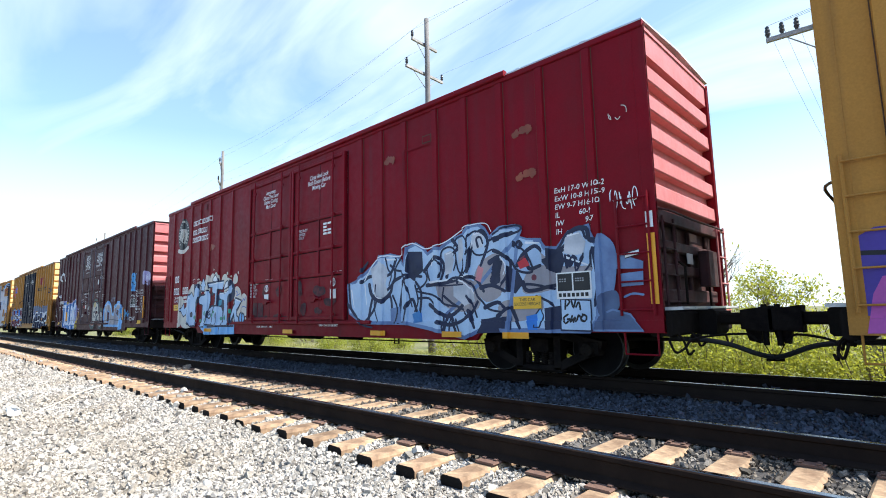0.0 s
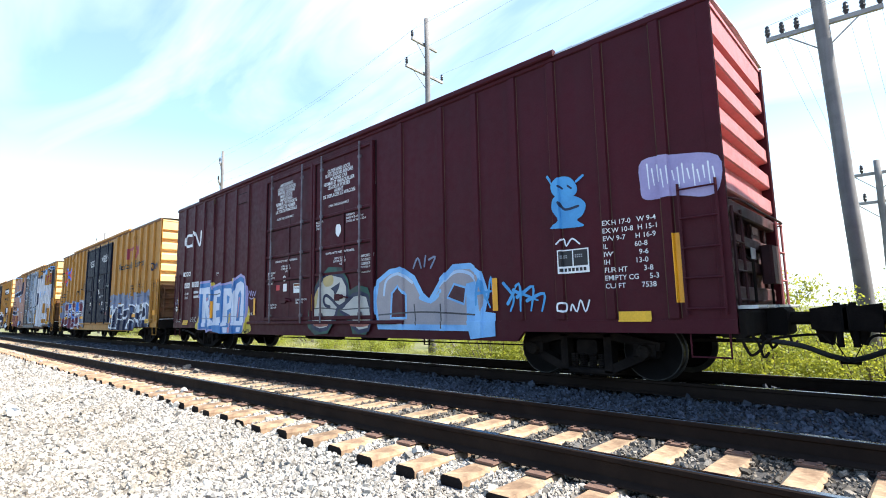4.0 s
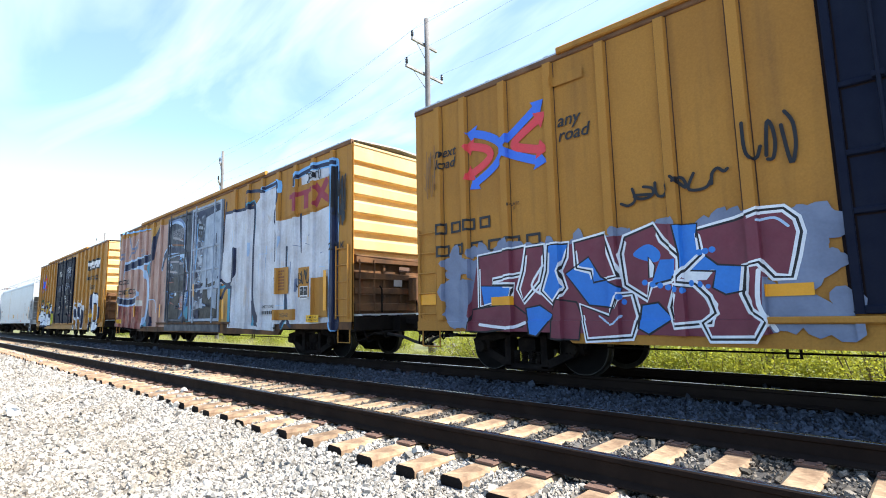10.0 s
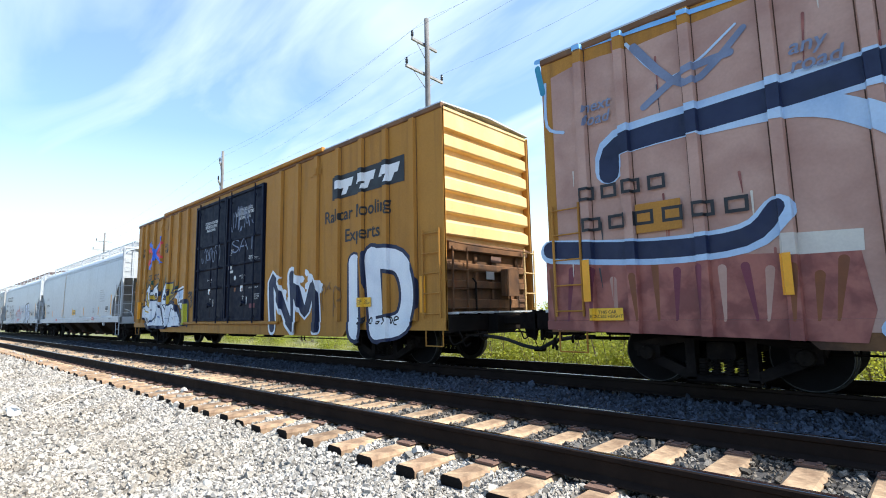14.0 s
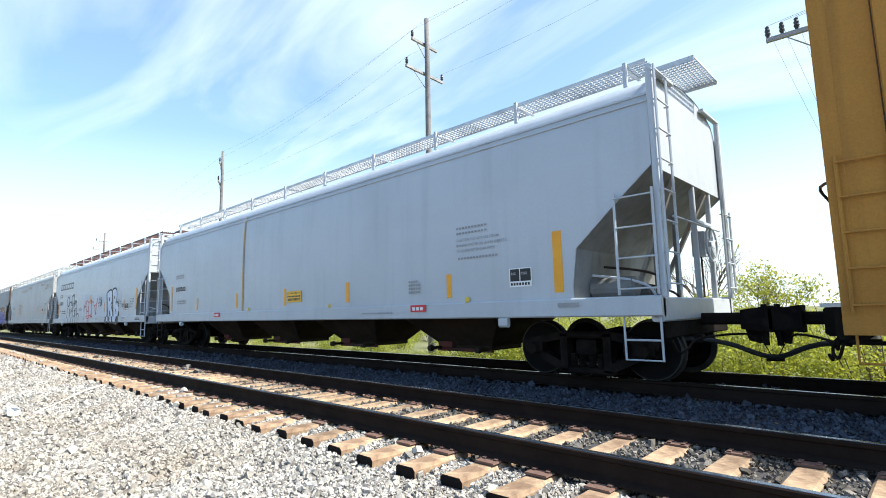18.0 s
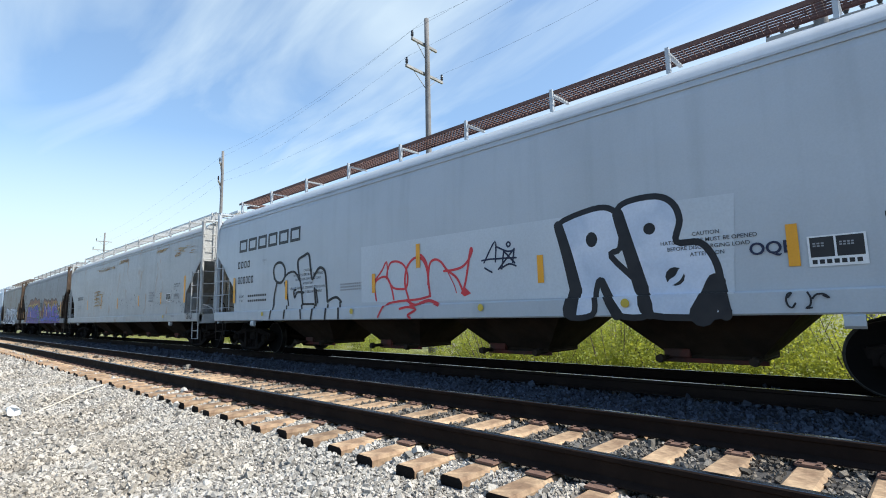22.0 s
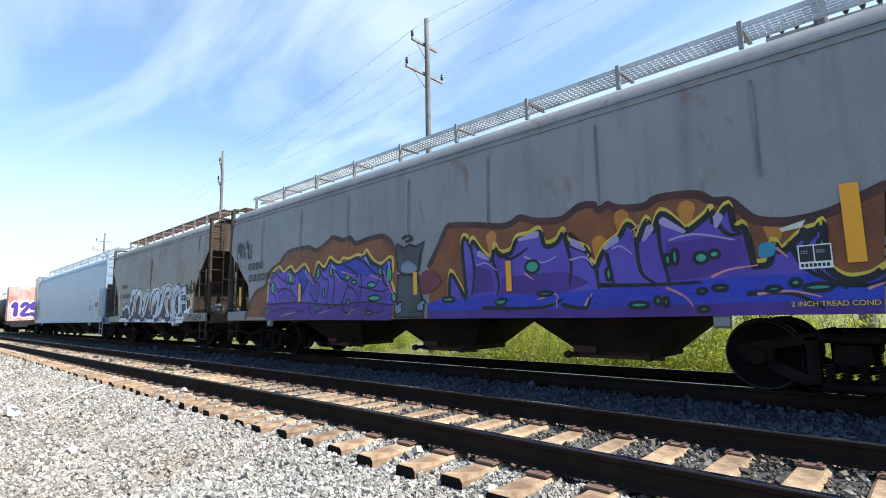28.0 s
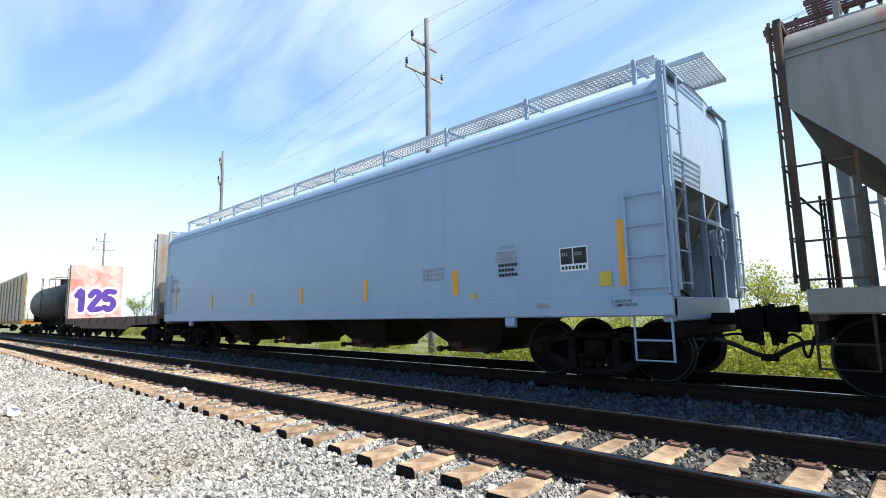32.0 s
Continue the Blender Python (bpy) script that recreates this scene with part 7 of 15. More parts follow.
    a.fill(S_TEAL, [(-77.90, 3.17), (-77.54, 3.52), (-77.52, 2.74)])
    a.fill(S_YEL2, [(-77.57, 4.74), (-76.42, 4.83), (-76.97, 4.40), (-77.37, 3.84)])
    a.fill(S_NAVY, [(-76.42, 4.78), (-76.31, 4.75), (-76.74, 4.23), (-77.03, 3.46), (-77.20, 2.50), (-77.24, 1.53), (-76.84, 0.76), (-77.98, 0.75), (-77.52, 1.55), (-77.40, 2.52), (-77.38, 3.53), (-77.03, 4.42)])
    a.line(S_NAVY, 0.3, [(-80.95, 2.98), (-80.79, 3.34), (-79.65, 3.42), (-78.65, 3.47), (-77.51, 3.56)])
    a.line(S_NAVY, 0.26, [(-81.97, 1.96), (-80.40, 1.81), (-79.33, 1.85), (-78.97, 2.16)], 0.2)
    a.fill(S_TEAL, [(-77.67, 0.97), (-77.94, 0.75), (-77.55, 0.75)])
    a.line(S_ICE, 0.2, [(-76.01, 2.98), (-75.75, 3.50), (-75.40, 3.67), (-74.97, 3.69)], 0.3)
    a.line(S_NAVY, 0.12, [(-75.98, 3.01), (-75.70, 3.46), (-75.39, 3.63), (-74.96, 3.64)], 0.26)
    a.line(S_ICE, 0.05, [(-81.93, 4.65), (-81.93, 3.95), (-81.65, 3.77)])
    a.line(S_ICE, 0.05, [(-80.58, 4.80), (-80.00, 4.10), (-79.20, 4.52)], 0.03)
    a.line(S_GREY, 0.12, [(-80.48, 4.71), (-79.82, 3.94), (-79.12, 4.44)], 0.08)
    a.line(S_GREY, 0.1, [(-80.39, 3.80), (-79.82, 4.12), (-79.29, 4.18)])
    a.line(S_ICE, 0.04, [(-77.18, 1.81), (-76.79, 1.80), (-76.58, 1.58), (-76.54, 1.31)])
    a.line(S_GREY, 0.03, [(-76.16, 1.43), (-75.96, 1.46), (-75.93, 1.20)])
    a.line(S_SKY, 0.08, [(-82.08, 5.08), (-79.63, 4.90), (-77.60, 4.77)], 0.06)
    a.line(S_TEAL, 0.1, [(-82.06, 4.96), (-81.98, 4.52)])
    a.lay(s, "graffiti", "navy and teal strokes edged in ice blue on faded pink")
    a = Art()
    a.line(S_ICE, 0.26, [(-75.17, 4.67), (-74.72, 4.72), (-74.02, 4.53), (-73.72, 4.29), (-73.62, 3.91), (-73.69, 3.41)], 0.12)
    a.fill(S_SLATE, [(-74.89, 4.61), (-74.32, 4.58), (-73.79, 4.32), (-73.72, 3.87), (-73.84, 3.68), (-74.86, 3.83)])
    a.line(S_ICE, 0.22, [(-75.33, 3.35), (-74.64, 3.43), (-73.90, 3.37), (-73.46, 3.05), (-73.26, 2.51)], 0.12)
    a.fill(S_SLATE, [(-75.25, 3.16), (-74.65, 3.31), (-73.91, 3.24), (-73.82, 2.55), (-74.46, 2.59), (-75.19, 2.64)])
    a.fill(S_BLACK, [(-75.19, 2.64), (-74.17, 2.54), (-74.12, 2.23), (-74.25, 1.51), (-74.93, 1.48), (-75.23, 2.07)])
    a.fill(S_BLUE, [(-75.32, 2.08), (-74.98, 2.05), (-75.00, 1.64), (-75.34, 1.71)])
    a.fill(S_PINK, [(-73.95, 1.77), (-73.68, 1.88), (-73.56, 1.80), (-73.59, 1.46), (-73.92, 1.34)])
    a.fill(S_PINK, [(-73.89, 1.69), (-73.60, 1.74), (-73.63, 1.33), (-73.89, 1.34)])
    a.line(S_ORANGE, 0.05, [(-74.95, 3.81), (-74.30, 3.74), (-73.80, 3.67)])
    a.line(S_RED, 0.04, [(-74.15, 3.30), (-74.13, 3.03)])
    a.line(S_RED, 0.05, [(-73.41, 2.90), (-73.30, 2.45), (-73.37, 1.98)])
    a.fill(S_WHITE, [(-74.46, 2.04), (-74.24, 2.04), (-74.27, 1.86), (-74.46, 1.87)])
    a.fill(S_TEAL, [(-73.53, 1.52), (-73.27, 1.37), (-73.33, 1.05), (-73.55, 1.19)])
    a.line(S_ICE, 0.02, [(-73.80, 1.97), (-73.43, 1.99)], 0.01)
    a.line(S_ICE, 0.02, [(-73.79, 1.90), (-73.42, 1.93)], 0.01)
    a.line(S_ICE, 0.02, [(-73.78, 1.84), (-73.41, 1.87)], 0.01)
    a.line(S_ICE, 0.02, [(-73.76, 1.77), (-73.41, 1.80)], 0.01)
    a.line(S_ICE, 0.02, [(-73.75, 1.71), (-73.40, 1.74)], 0.01)
    a.line(S_ICE, 0.02, [(-73.73, 1.64), (-73.39, 1.68)], 0.01)
    a.line(S_ICE, 0.02, [(-73.72, 1.58), (-73.39, 1.62)], 0.01)
    a.line(S_ICE, 0.02, [(-73.71, 1.52), (-73.38, 1.56)], 0.01)
    a.line(S_ICE, 0.02, [(-73.69, 1.45), (-73.37, 1.50)], 0.01)
    a.line(S_BLACK, 0.024, [(-73.59, 3.24), (-73.52, 3.22), (-73.39, 3.24)], 0.02)
    a.line(S_GREY, 0.065, [(-74.70, 2.71), (-74.48, 2.79), (-74.50, 2.57)], 0.02)
    a.line(S_SKY, 0.026, [(-73.90, 3.09), (-73.81, 3.08), (-73.67, 2.87)], 0.02)
    a.line(S_SKY, 0.064, [(-74.10, 1.54), (-73.98, 1.57), (-73.89, 1.40)], 0.02)
    a.line(S_ICE, 0.084, [(-74.11, 3.27), (-74.02, 3.30), (-73.80, 3.21)], 0.02)
    a.line(S_ICE, 0.075, [(-74.99, 3.02), (-74.89, 3.05), (-74.79, 2.91)], 0.02)
    a.line(S_BLACK, 0.088, [(-74.31, 1.94), (-74.15, 1.95), (-74.06, 1.92)], 0.02)
    a.line(S_GREY, 0.082, [(-73.89, 1.66), (-73.84, 1.74), (-73.70, 1.53)], 0.02)
    a.line(S_SKY, 0.06, [(-75.25, 3.15), (-75.10, 3.22), (-74.92, 2.88)], 0.02)
    a.line(S_GREY, 0.027, [(-73.83, 1.87), (-73.67, 1.91), (-73.65, 1.84)], 0.02)
    a.line(S_GREY, 0.04, [(-74.97, 2.53), (-74.91, 2.61), (-74.67, 2.55)], 0.02)
    a.line(S_GREY, 0.051, [(-75.11, 3.54), (-75.00, 3.64), (-74.94, 3.43)], 0.02)
    a.line(S_GREY, 0.021, [(-74.95, 3.31), (-74.78, 3.37), (-74.60, 3.28)], 0.02)
    a.line(S_SKY, 0.051, [(-74.10, 3.18), (-73.90, 3.22), (-73.94, 3.13)], 0.02)
    a.lay(s, "graffiti", "smeared navy, grey and ice-blue graffiti over the door")
    a = Art()
    a.fill(S_DOORMIX, [(-72.67, 4.41), (-71.85, 4.54), (-72.17, 1.36), (-72.87, 1.35), (-72.81, 2.55)])
    a.line(S_NAVY, 0.3, [(-72.83, 4.48), (-72.70, 3.79), (-72.81, 2.55), (-72.91, 1.79), (-72.90, 1.04)], 0.2)
    a.line(S_SKY, 0.2, [(-73.01, 4.48), (-72.94, 3.88), (-73.00, 2.59), (-72.98, 1.61)], 0.12)
    a.line(S_SKY, 0.08, [(-72.50, 4.26), (-72.57, 3.15), (-72.60, 2.64)])
    a.fill(S_NAVY, [(-72.65, 2.11), (-72.09, 2.16), (-72.10, 1.99), (-72.56, 2.00), (-72.63, 1.76)])
    a.fill(S_NAVY, [(-72.38, 1.98), (-72.10, 1.99), (-72.13, 1.75), (-72.38, 1.75)])
    a.line(S_BLACK, 0.09, [(-72.42, 4.23), (-72.06, 4.16), (-72.10, 3.82), (-72.43, 3.91), (-72.42, 4.23)])
    a.line(S_BLACK, 0.07, [(-72.23, 4.20), (-72.25, 3.87)])
    a.line(S_BLACK, 0.07, [(-72.43, 4.06), (-72.08, 4.00)])
    a.fill(S_NAVY, [(-72.95, 1.29), (-72.17, 1.30), (-72.21, 0.90), (-72.99, 0.91)])
    a.line(S_GREY, 0.029, [(-72.21, 2.61), (-72.14, 2.63)], 0.015)
    a.line(S_GREY, 0.05, [(-72.63, 2.68), (-72.53, 2.71)], 0.015)
    a.line(S_ICE, 0.022, [(-72.38, 3.67), (-72.24, 3.65)], 0.015)
    a.line(S_ICE, 0.03, [(-72.21, 2.77), (-72.05, 2.75)], 0.015)
    a.line(S_ICE, 0.038, [(-72.49, 1.94), (-72.32, 1.96)], 0.015)
    a.line(S_ICE, 0.051, [(-72.44, 1.59), (-72.33, 1.59)], 0.015)
    a.line(S_ICE, 0.025, [(-72.26, 2.55), (-72.15, 2.57)], 0.015)
    a.line(S_GREY, 0.044, [(-72.66, 1.58), (-72.52, 1.60)], 0.015)
    a.line(S_SKY, 0.021, [(-72.60, 3.37), (-72.46, 3.36)], 0.015)
    a.line(S_GREY, 0.054, [(-72.59, 2.88), (-72.44, 2.88)], 0.015)
    a.line(S_SKY, 0.04, [(-72.45, 2.46), (-72.26, 2.47)], 0.015)
    a.line(S_SKY, 0.023, [(-72.26, 2.07), (-72.17, 2.08)], 0.015)
    a.line(S_SKY, 0.03, [(-72.09, 3.64), (-71.99, 3.61)], 0.015)
    a.line(S_SKY, 0.041, [(-72.32, 2.28), (-72.14, 2.24)], 0.015)
    a.line(S_ICE, 0.058, [(-72.15, 3.14), (-72.01, 3.15)], 0.015)
    a.line(S_SKY, 0.05, [(-72.27, 2.09), (-72.14, 2.09)], 0.015)
    a.line(S_GREY, 0.069, [(-72.58, 3.57), (-72.44, 3.54)], 0.015)
    a.line(S_ICE, 0.058, [(-72.70, 2.91), (-72.56, 2.88)], 0.015)
    a.lay(s, "graffiti", "brushed white and navy graffiti over the door")


def art_h4(s):
    a = Art()
    a.fill(S_ORANGE, [(-179.77, 1.03), (-179.59, 1.45), (-179.23, 1.74), (-178.75, 1.86), (-178.52, 2.23), (-178.01, 2.41), (-177.59, 2.67), (-176.65, 2.71), (-176.27, 2.59), (-175.79, 2.73), (-175.57, 2.82), (-175.17, 2.71), (-174.91, 2.74), (-174.70, 2.59), (-174.30, 2.63), (-173.83, 2.65), (-173.56, 2.52), (-173.36, 2.27), (-173.34, 0.97)])
    a.fill(S_ORANGE, [(-172.43, 1.92), (-172.20, 2.22), (-171.98, 2.56), (-171.84, 2.60), (-171.37, 2.55), (-170.76, 2.44), (-170.52, 2.46), (-170.35, 2.53), (-170.09, 2.44), (-169.74, 2.39), (-169.54, 2.41), (-169.30, 2.54), (-169.07, 2.53), (-168.99, 2.44), (-168.86, 2.50), (-168.96, 0.92), (-172.46, 0.95)])
    a.fill(S_ORANGE, [(-168.86, 2.50), (-168.70, 2.42), (-168.35, 2.39), (-168.16, 2.47), (-167.70, 2.44), (-167.52, 2.32), (-167.33, 2.29), (-167.22, 2.17), (-167.06, 2.02), (-166.73, 1.96), (-166.38, 2.01), (-166.08, 2.14), (-165.92, 2.21), (-166.04, 0.95), (-168.96, 0.92)])
    a.line(S_UMBER, 0.11, [(-179.77, 1.03), (-179.59, 1.45), (-179.23, 1.74), (-178.75, 1.86), (-178.52, 2.23), (-178.01, 2.41), (-177.59, 2.67), (-176.65, 2.71), (-176.27, 2.59), (-175.79, 2.73), (-175.57, 2.82), (-175.17, 2.71), (-174.91, 2.74), (-174.70, 2.59), (-174.30, 2.63), (-173.83, 2.65), (-173.56, 2.52), (-173.36, 2.27)])
    a.line(S_UMBER, 0.11, [(-172.43, 1.92), (-172.20, 2.22), (-171.98, 2.56), (-171.84, 2.60), (-171.37, 2.55), (-170.76, 2.44), (-170.52, 2.46), (-170.35, 2.53), (-170.09, 2.44), (-169.74, 2.39), (-169.54, 2.41), (-169.30, 2.54), (-169.07, 2.53), (-168.99, 2.44), (-168.86, 2.50)])
    a.line(S_UMBER, 0.11, [(-168.86, 2.50), (-168.70, 2.42), (-168.35, 2.39), (-168.16, 2.47), (-167.70, 2.44), (-167.52, 2.32), (-167.33, 2.29), (-167.22, 2.17), (-167.06, 2.02), (-166.73, 1.96), (-166.38, 2.01), (-166.08, 2.14), (-165.92, 2.21)])
    a.line(S_AMBER, 0.22, [(-169.02, 1.97), (-169.04, 1.75)], 0.1)
    a.line(S_AMBER, 0.22, [(-167.82, 2.27), (-167.83, 2.07)], 0.1)
    a.line(S_AMBER, 0.22, [(-170.94, 2.28), (-170.95, 2.02)], 0.1)
    a.line(S_AMBER, 0.22, [(-166.90, 1.93), (-166.91, 1.75)], 0.1)
    a.line(S_AMBER, 0.22, [(-168.67, 2.29), (-168.68, 2.07)], 0.1)
    a.lay(s, "graffiti_ground", "brown-orange sprayed ground with a dark cloudy edge")
    a = Art()
    a.fill(S_VIOLET, [(-178.58, 2.04), (-178.22, 2.19), (-178.01, 2.29), (-177.74, 2.15), (-177.42, 2.25), (-177.20, 2.12), (-176.78, 2.25), (-176.57, 2.09), (-176.35, 1.93), (-176.18, 2.27), (-175.91, 2.14), (-175.68, 2.33), (-175.48, 2.17), (-175.25, 2.24), (-174.91, 2.25), (-174.65, 2.30), (-174.30, 2.30), (-174.21, 2.13), (-173.93, 2.13), (-173.67, 2.17), (-173.52, 2.14), (-173.48, 1.87), (-173.53, 1.64), (-173.42, 1.47), (-173.40, 1.24), (-173.48, 1.13), (-178.64, 1.28)])
    a.fill(S_PURPLE, [(-178.66, 1.37), (-177.10, 1.37), (-175.52, 1.27), (-174.35, 1.30), (-173.43, 1.21), (-173.48, 0.91), (-178.62, 0.96)])
    a.fill(S_SPRAYBLUE2, [(-175.66, 2.19), (-175.25, 2.19), (-174.65, 2.26), (-174.30, 2.23), (-173.95, 1.92), (-174.23, 1.82), (-174.82, 1.92), (-175.05, 1.76), (-175.38, 1.79)])
    a.fill(S_SPRAYBLUE2, [(-173.81, 1.97), (-173.63, 2.09), (-173.52, 2.04), (-173.52, 1.76), (-173.70, 1.65)])
    a.fill(S_SPRAYBLUE2, [(-176.93, 2.12), (-176.71, 2.18), (-176.54, 1.83), (-176.80, 1.59), (-176.97, 1.70)])
    a.fill(S_INDIGO, [(-178.22, 1.78), (-177.39, 1.75), (-177.17, 1.42), (-177.97, 1.41)])
    a.fill(S_INDIGO, [(-176.51, 1.88), (-176.14, 1.75), (-176.28, 1.38), (-176.55, 1.52)])
    a.fill(S_INDIGO, [(-174.64, 1.55), (-173.84, 1.49), (-173.58, 1.52), (-173.56, 1.29), (-174.60, 1.33)])
    a.line(S_YEL, 0.06, [(-178.62, 1.46), (-178.54, 1.98), (-178.36, 2.20), (-178.01, 2.34), (-177.77, 2.19), (-177.41, 2.31), (-177.20, 2.15), (-176.78, 2.31), (-176.56, 2.12)])
    a.line(S_YEL, 0.06, [(-176.56, 2.12), (-176.35, 1.96), (-176.19, 2.31), (-175.91, 2.17), (-175.68, 2.38), (-175.48, 2.28), (-175.27, 2.22), (-175.17, 2.31), (-174.91, 2.28), (-174.65, 2.34), (-174.45, 2.30), (-174.31, 2.41), (-174.19, 2.29), (-174.02, 2.14), (-173.83, 2.08), (-173.58, 2.19)])
    a.line(S_YEL, 0.06, [(-173.58, 2.19), (-173.47, 2.16), (-173.46, 1.95), (-173.51, 1.72), (-173.45, 1.57), (-173.40, 1.38)])
    a.line(S_BLACK, 0.08, [(-177.96, 2.20), (-177.42, 2.21), (-177.20, 2.06), (-176.77, 2.21), (-176.55, 2.03)], 0.04)
    a.line(S_BLACK, 0.08, [(-176.35, 1.88), (-176.15, 2.23), (-175.90, 2.09), (-175.67, 2.29), (-175.46, 2.19), (-175.25, 2.17), (-174.92, 2.22), (-174.63, 2.27), (-174.30, 2.28)], 0.04)
    a.line(S_BLACK, 0.08, [(-174.30, 2.28), (-174.18, 2.16), (-173.98, 2.06), (-173.81, 2.02), (-173.60, 2.12), (-173.52, 2.10)], 0.04)
    a.line(S_BLACK, 0.06, [(-178.54, 1.92), (-178.31, 1.68), (-178.05, 1.32)], 0.03)
    a.line(S_BLACK, 0.05, [(-178.22, 2.19), (-177.84, 1.98), (-177.32, 1.83), (-177.16, 1.98), (-177.46, 2.19)], 0.025)
    a.line(S_BLACK, 0.05, [(-178.05, 1.66), (-177.71, 1.75), (-177.32, 1.62), (-177.17, 1.40), (-178.05, 1.38)], 0.025)
    a.line(S_BLACK, 0.06, [(-176.78, 2.21), (-176.65, 1.89), (-177.02, 1.39)], 0.03)
    a.line(S_BLACK, 0.05, [(-177.05, 2.08), (-176.94, 1.81), (-176.73, 1.48)], 0.025)
    a.line(S_BLACK, 0.06, [(-176.51, 2.08), (-176.31, 1.86), (-176.12, 1.75), (-176.26, 1.36), (-176.52, 1.57)], 0.03)
    a.line(S_BLACK, 0.05, [(-176.10, 2.24), (-176.01, 1.94), (-175.74, 1.81), (-175.82, 1.34)], 0.025)
    a.line(S_BLACK, 0.06, [(-175.69, 2.29), (-175.55, 1.99), (-175.50, 1.70), (-175.58, 1.33)], 0.03)
    a.line(S_BLACK, 0.05, [(-175.48, 2.08), (-175.26, 1.87), (-174.99, 1.75), (-175.11, 1.49), (-175.23, 1.27)], 0.025)
    a.line(S_BLACK, 0.06, [(-175.25, 2.19), (-174.82, 2.01), (-174.62, 1.86), (-174.93, 1.84)], 0.03)
    a.line(S_BLACK, 0.06, [(-174.65, 2.26), (-174.36, 2.13), (-174.13, 1.94), (-173.78, 1.82), (-173.56, 1.88)], 0.03)
    a.line(S_BLACK, 0.05, [(-175.00, 1.67), (-174.74, 1.56), (-174.65, 1.38), (-174.80, 1.30)], 0.025)
    a.line(S_BLACK, 0.05, [(-174.58, 1.64), (-174.24, 1.57), (-173.84, 1.50), (-173.58, 1.56)], 0.025)
    a.line(S_BLACK, 0.05, [(-174.21, 2.12), (-173.94, 2.00), (-173.91, 1.75), (-174.06, 1.60)], 0.025)
    a.line(S_BLACK, 0.06, [(-173.81, 1.99), (-173.74, 1.66), (-173.54, 1.56), (-173.51, 1.32)], 0.03)
    a.line(S_BLACK, 0.05, [(-178.58, 1.36), (-177.10, 1.37), (-175.52, 1.27), (-174.35, 1.30), (-173.48, 1.21)], 0.025)
    a.line(S_BLACK, 0.035, [(-178.23, 1.16), (-177.56, 1.25), (-176.67, 1.12)], 0.018)
    a.line(S_BLACK, 0.04, [(-176.53, 1.27), (-176.33, 1.07), (-175.88, 1.20)], 0.02)
    a.line(S_BLACK, 0.05, [(-175.23, 1.32), (-175.02, 1.09), (-174.76, 1.12), (-174.65, 1.25)], 0.025)
    a.line(S_BLACK, 0.045, [(-174.27, 1.15), (-174.00, 1.06), (-173.65, 1.13)], 0.022)
    a.line(S_BLACK, 0.05, [(-174.52, 1.89), (-174.48, 1.67), (-174.57, 1.33)], 0.025)
    a.line(S_BLACK, 0.04, [(-177.71, 2.03), (-177.58, 1.85), (-177.68, 1.69)], 0.02)
    a.line(S_BLACK, 0.04, [(-175.82, 1.34), (-175.66, 1.20), (-175.43, 1.25)], 0.02)
    a.oval(S_GREEN, -178.33, 1.79, 0.1, 0.15, S_BLACK, 0.04)
    a.oval(S_GREEN, -177.42, 2.00, 0.1, 0.14, S_BLACK, 0.04)
    a.oval(S_GREEN, -176.16, 2.03, 0.07, 0.13, S_BLACK, 0.04)
    a.oval(S_GREEN, -175.63, 2.04, 0.06, 0.12, S_BLACK, 0.04)
    a.oval(S_GREEN, -174.99, 1.86, 0.09, 0.07, S_BLACK, 0.04)
    a.oval(S_GREEN, -174.75, 1.74, 0.09, 0.05, S_BLACK, 0.04)
    a.oval(S_GREEN, -174.15, 1.65, 0.14, 0.06, S_BLACK, 0.04)
    a.oval(S_GREEN, -174.07, 1.37, 0.2, 0.06, S_BLACK, 0.04)
    a.oval(S_GREEN, -173.58, 1.84, 0.09, 0.17, S_BLACK, 0.04)
    a.oval(S_GREEN, -173.86, 1.91, 0.05, 0.1, S_BLACK, 0.04)
    a.oval(S_GREEN, -175.93, 1.54, 0.05, 0.12, S_BLACK, 0.04)
    a.oval(S_GREEN, -176.20, 1.21, 0.05, 0.07, S_BLACK, 0.04)
    a.oval(S_GREEN, -174.18, 1.07, 0.11, 0.03, S_BLACK, 0.04)
    a.oval(S_GREEN, -174.96, 1.31, 0.05, 0.07, S_BLACK, 0.04)
    a.oval(S_GREEN, -173.44, 1.36, 0.07, 0.09, S_BLACK, 0.04)
    a.oval(S_GREEN, -178.48, 1.17, 0.06, 0.1, S_BLACK, 0.04)
    a.oval(S_GREEN, -177.04, 1.74, 0.04, 0.08, S_BLACK, 0.04)
    a.line(S_SALMON, 0.028, [(-177.55, 2.12), (-177.30, 1.92)], 0.015)
    a.line(S_SALMON, 0.028, [(-176.58, 2.00), (-176.36, 1.78)], 0.015)
    a.line(S_SALMON, 0.028, [(-175.47, 1.98), (-175.24, 1.78)], 0.015)
    a.line(S_SALMON, 0.028, [(-173.75, 1.90), (-173.50, 1.46)], 0.015)
    a.line(S_SALMON, 0.028, [(-177.81, 1.04), (-177.10, 1.13)], 0.015)
    a.line(S_SALMON, 0.028, [(-176.01, 1.09), (-175.62, 1.15)], 0.015)
    a.line(S_SALMON, 0.028, [(-175.20, 2.00), (-174.88, 1.91), (-174.67, 1.80)], 0.015)
    a.line(S_SALMON, 0.028, [(-174.18, 1.86), (-173.82, 1.74)], 0.015)
    a.line(S_SALMON, 0.028, [(-178.22, 2.01), (-177.96, 1.77)], 0.015)
    a.line(S_SALMON, 0.028, [(-174.92, 1.04), (-174.68, 1.17)], 0.015)
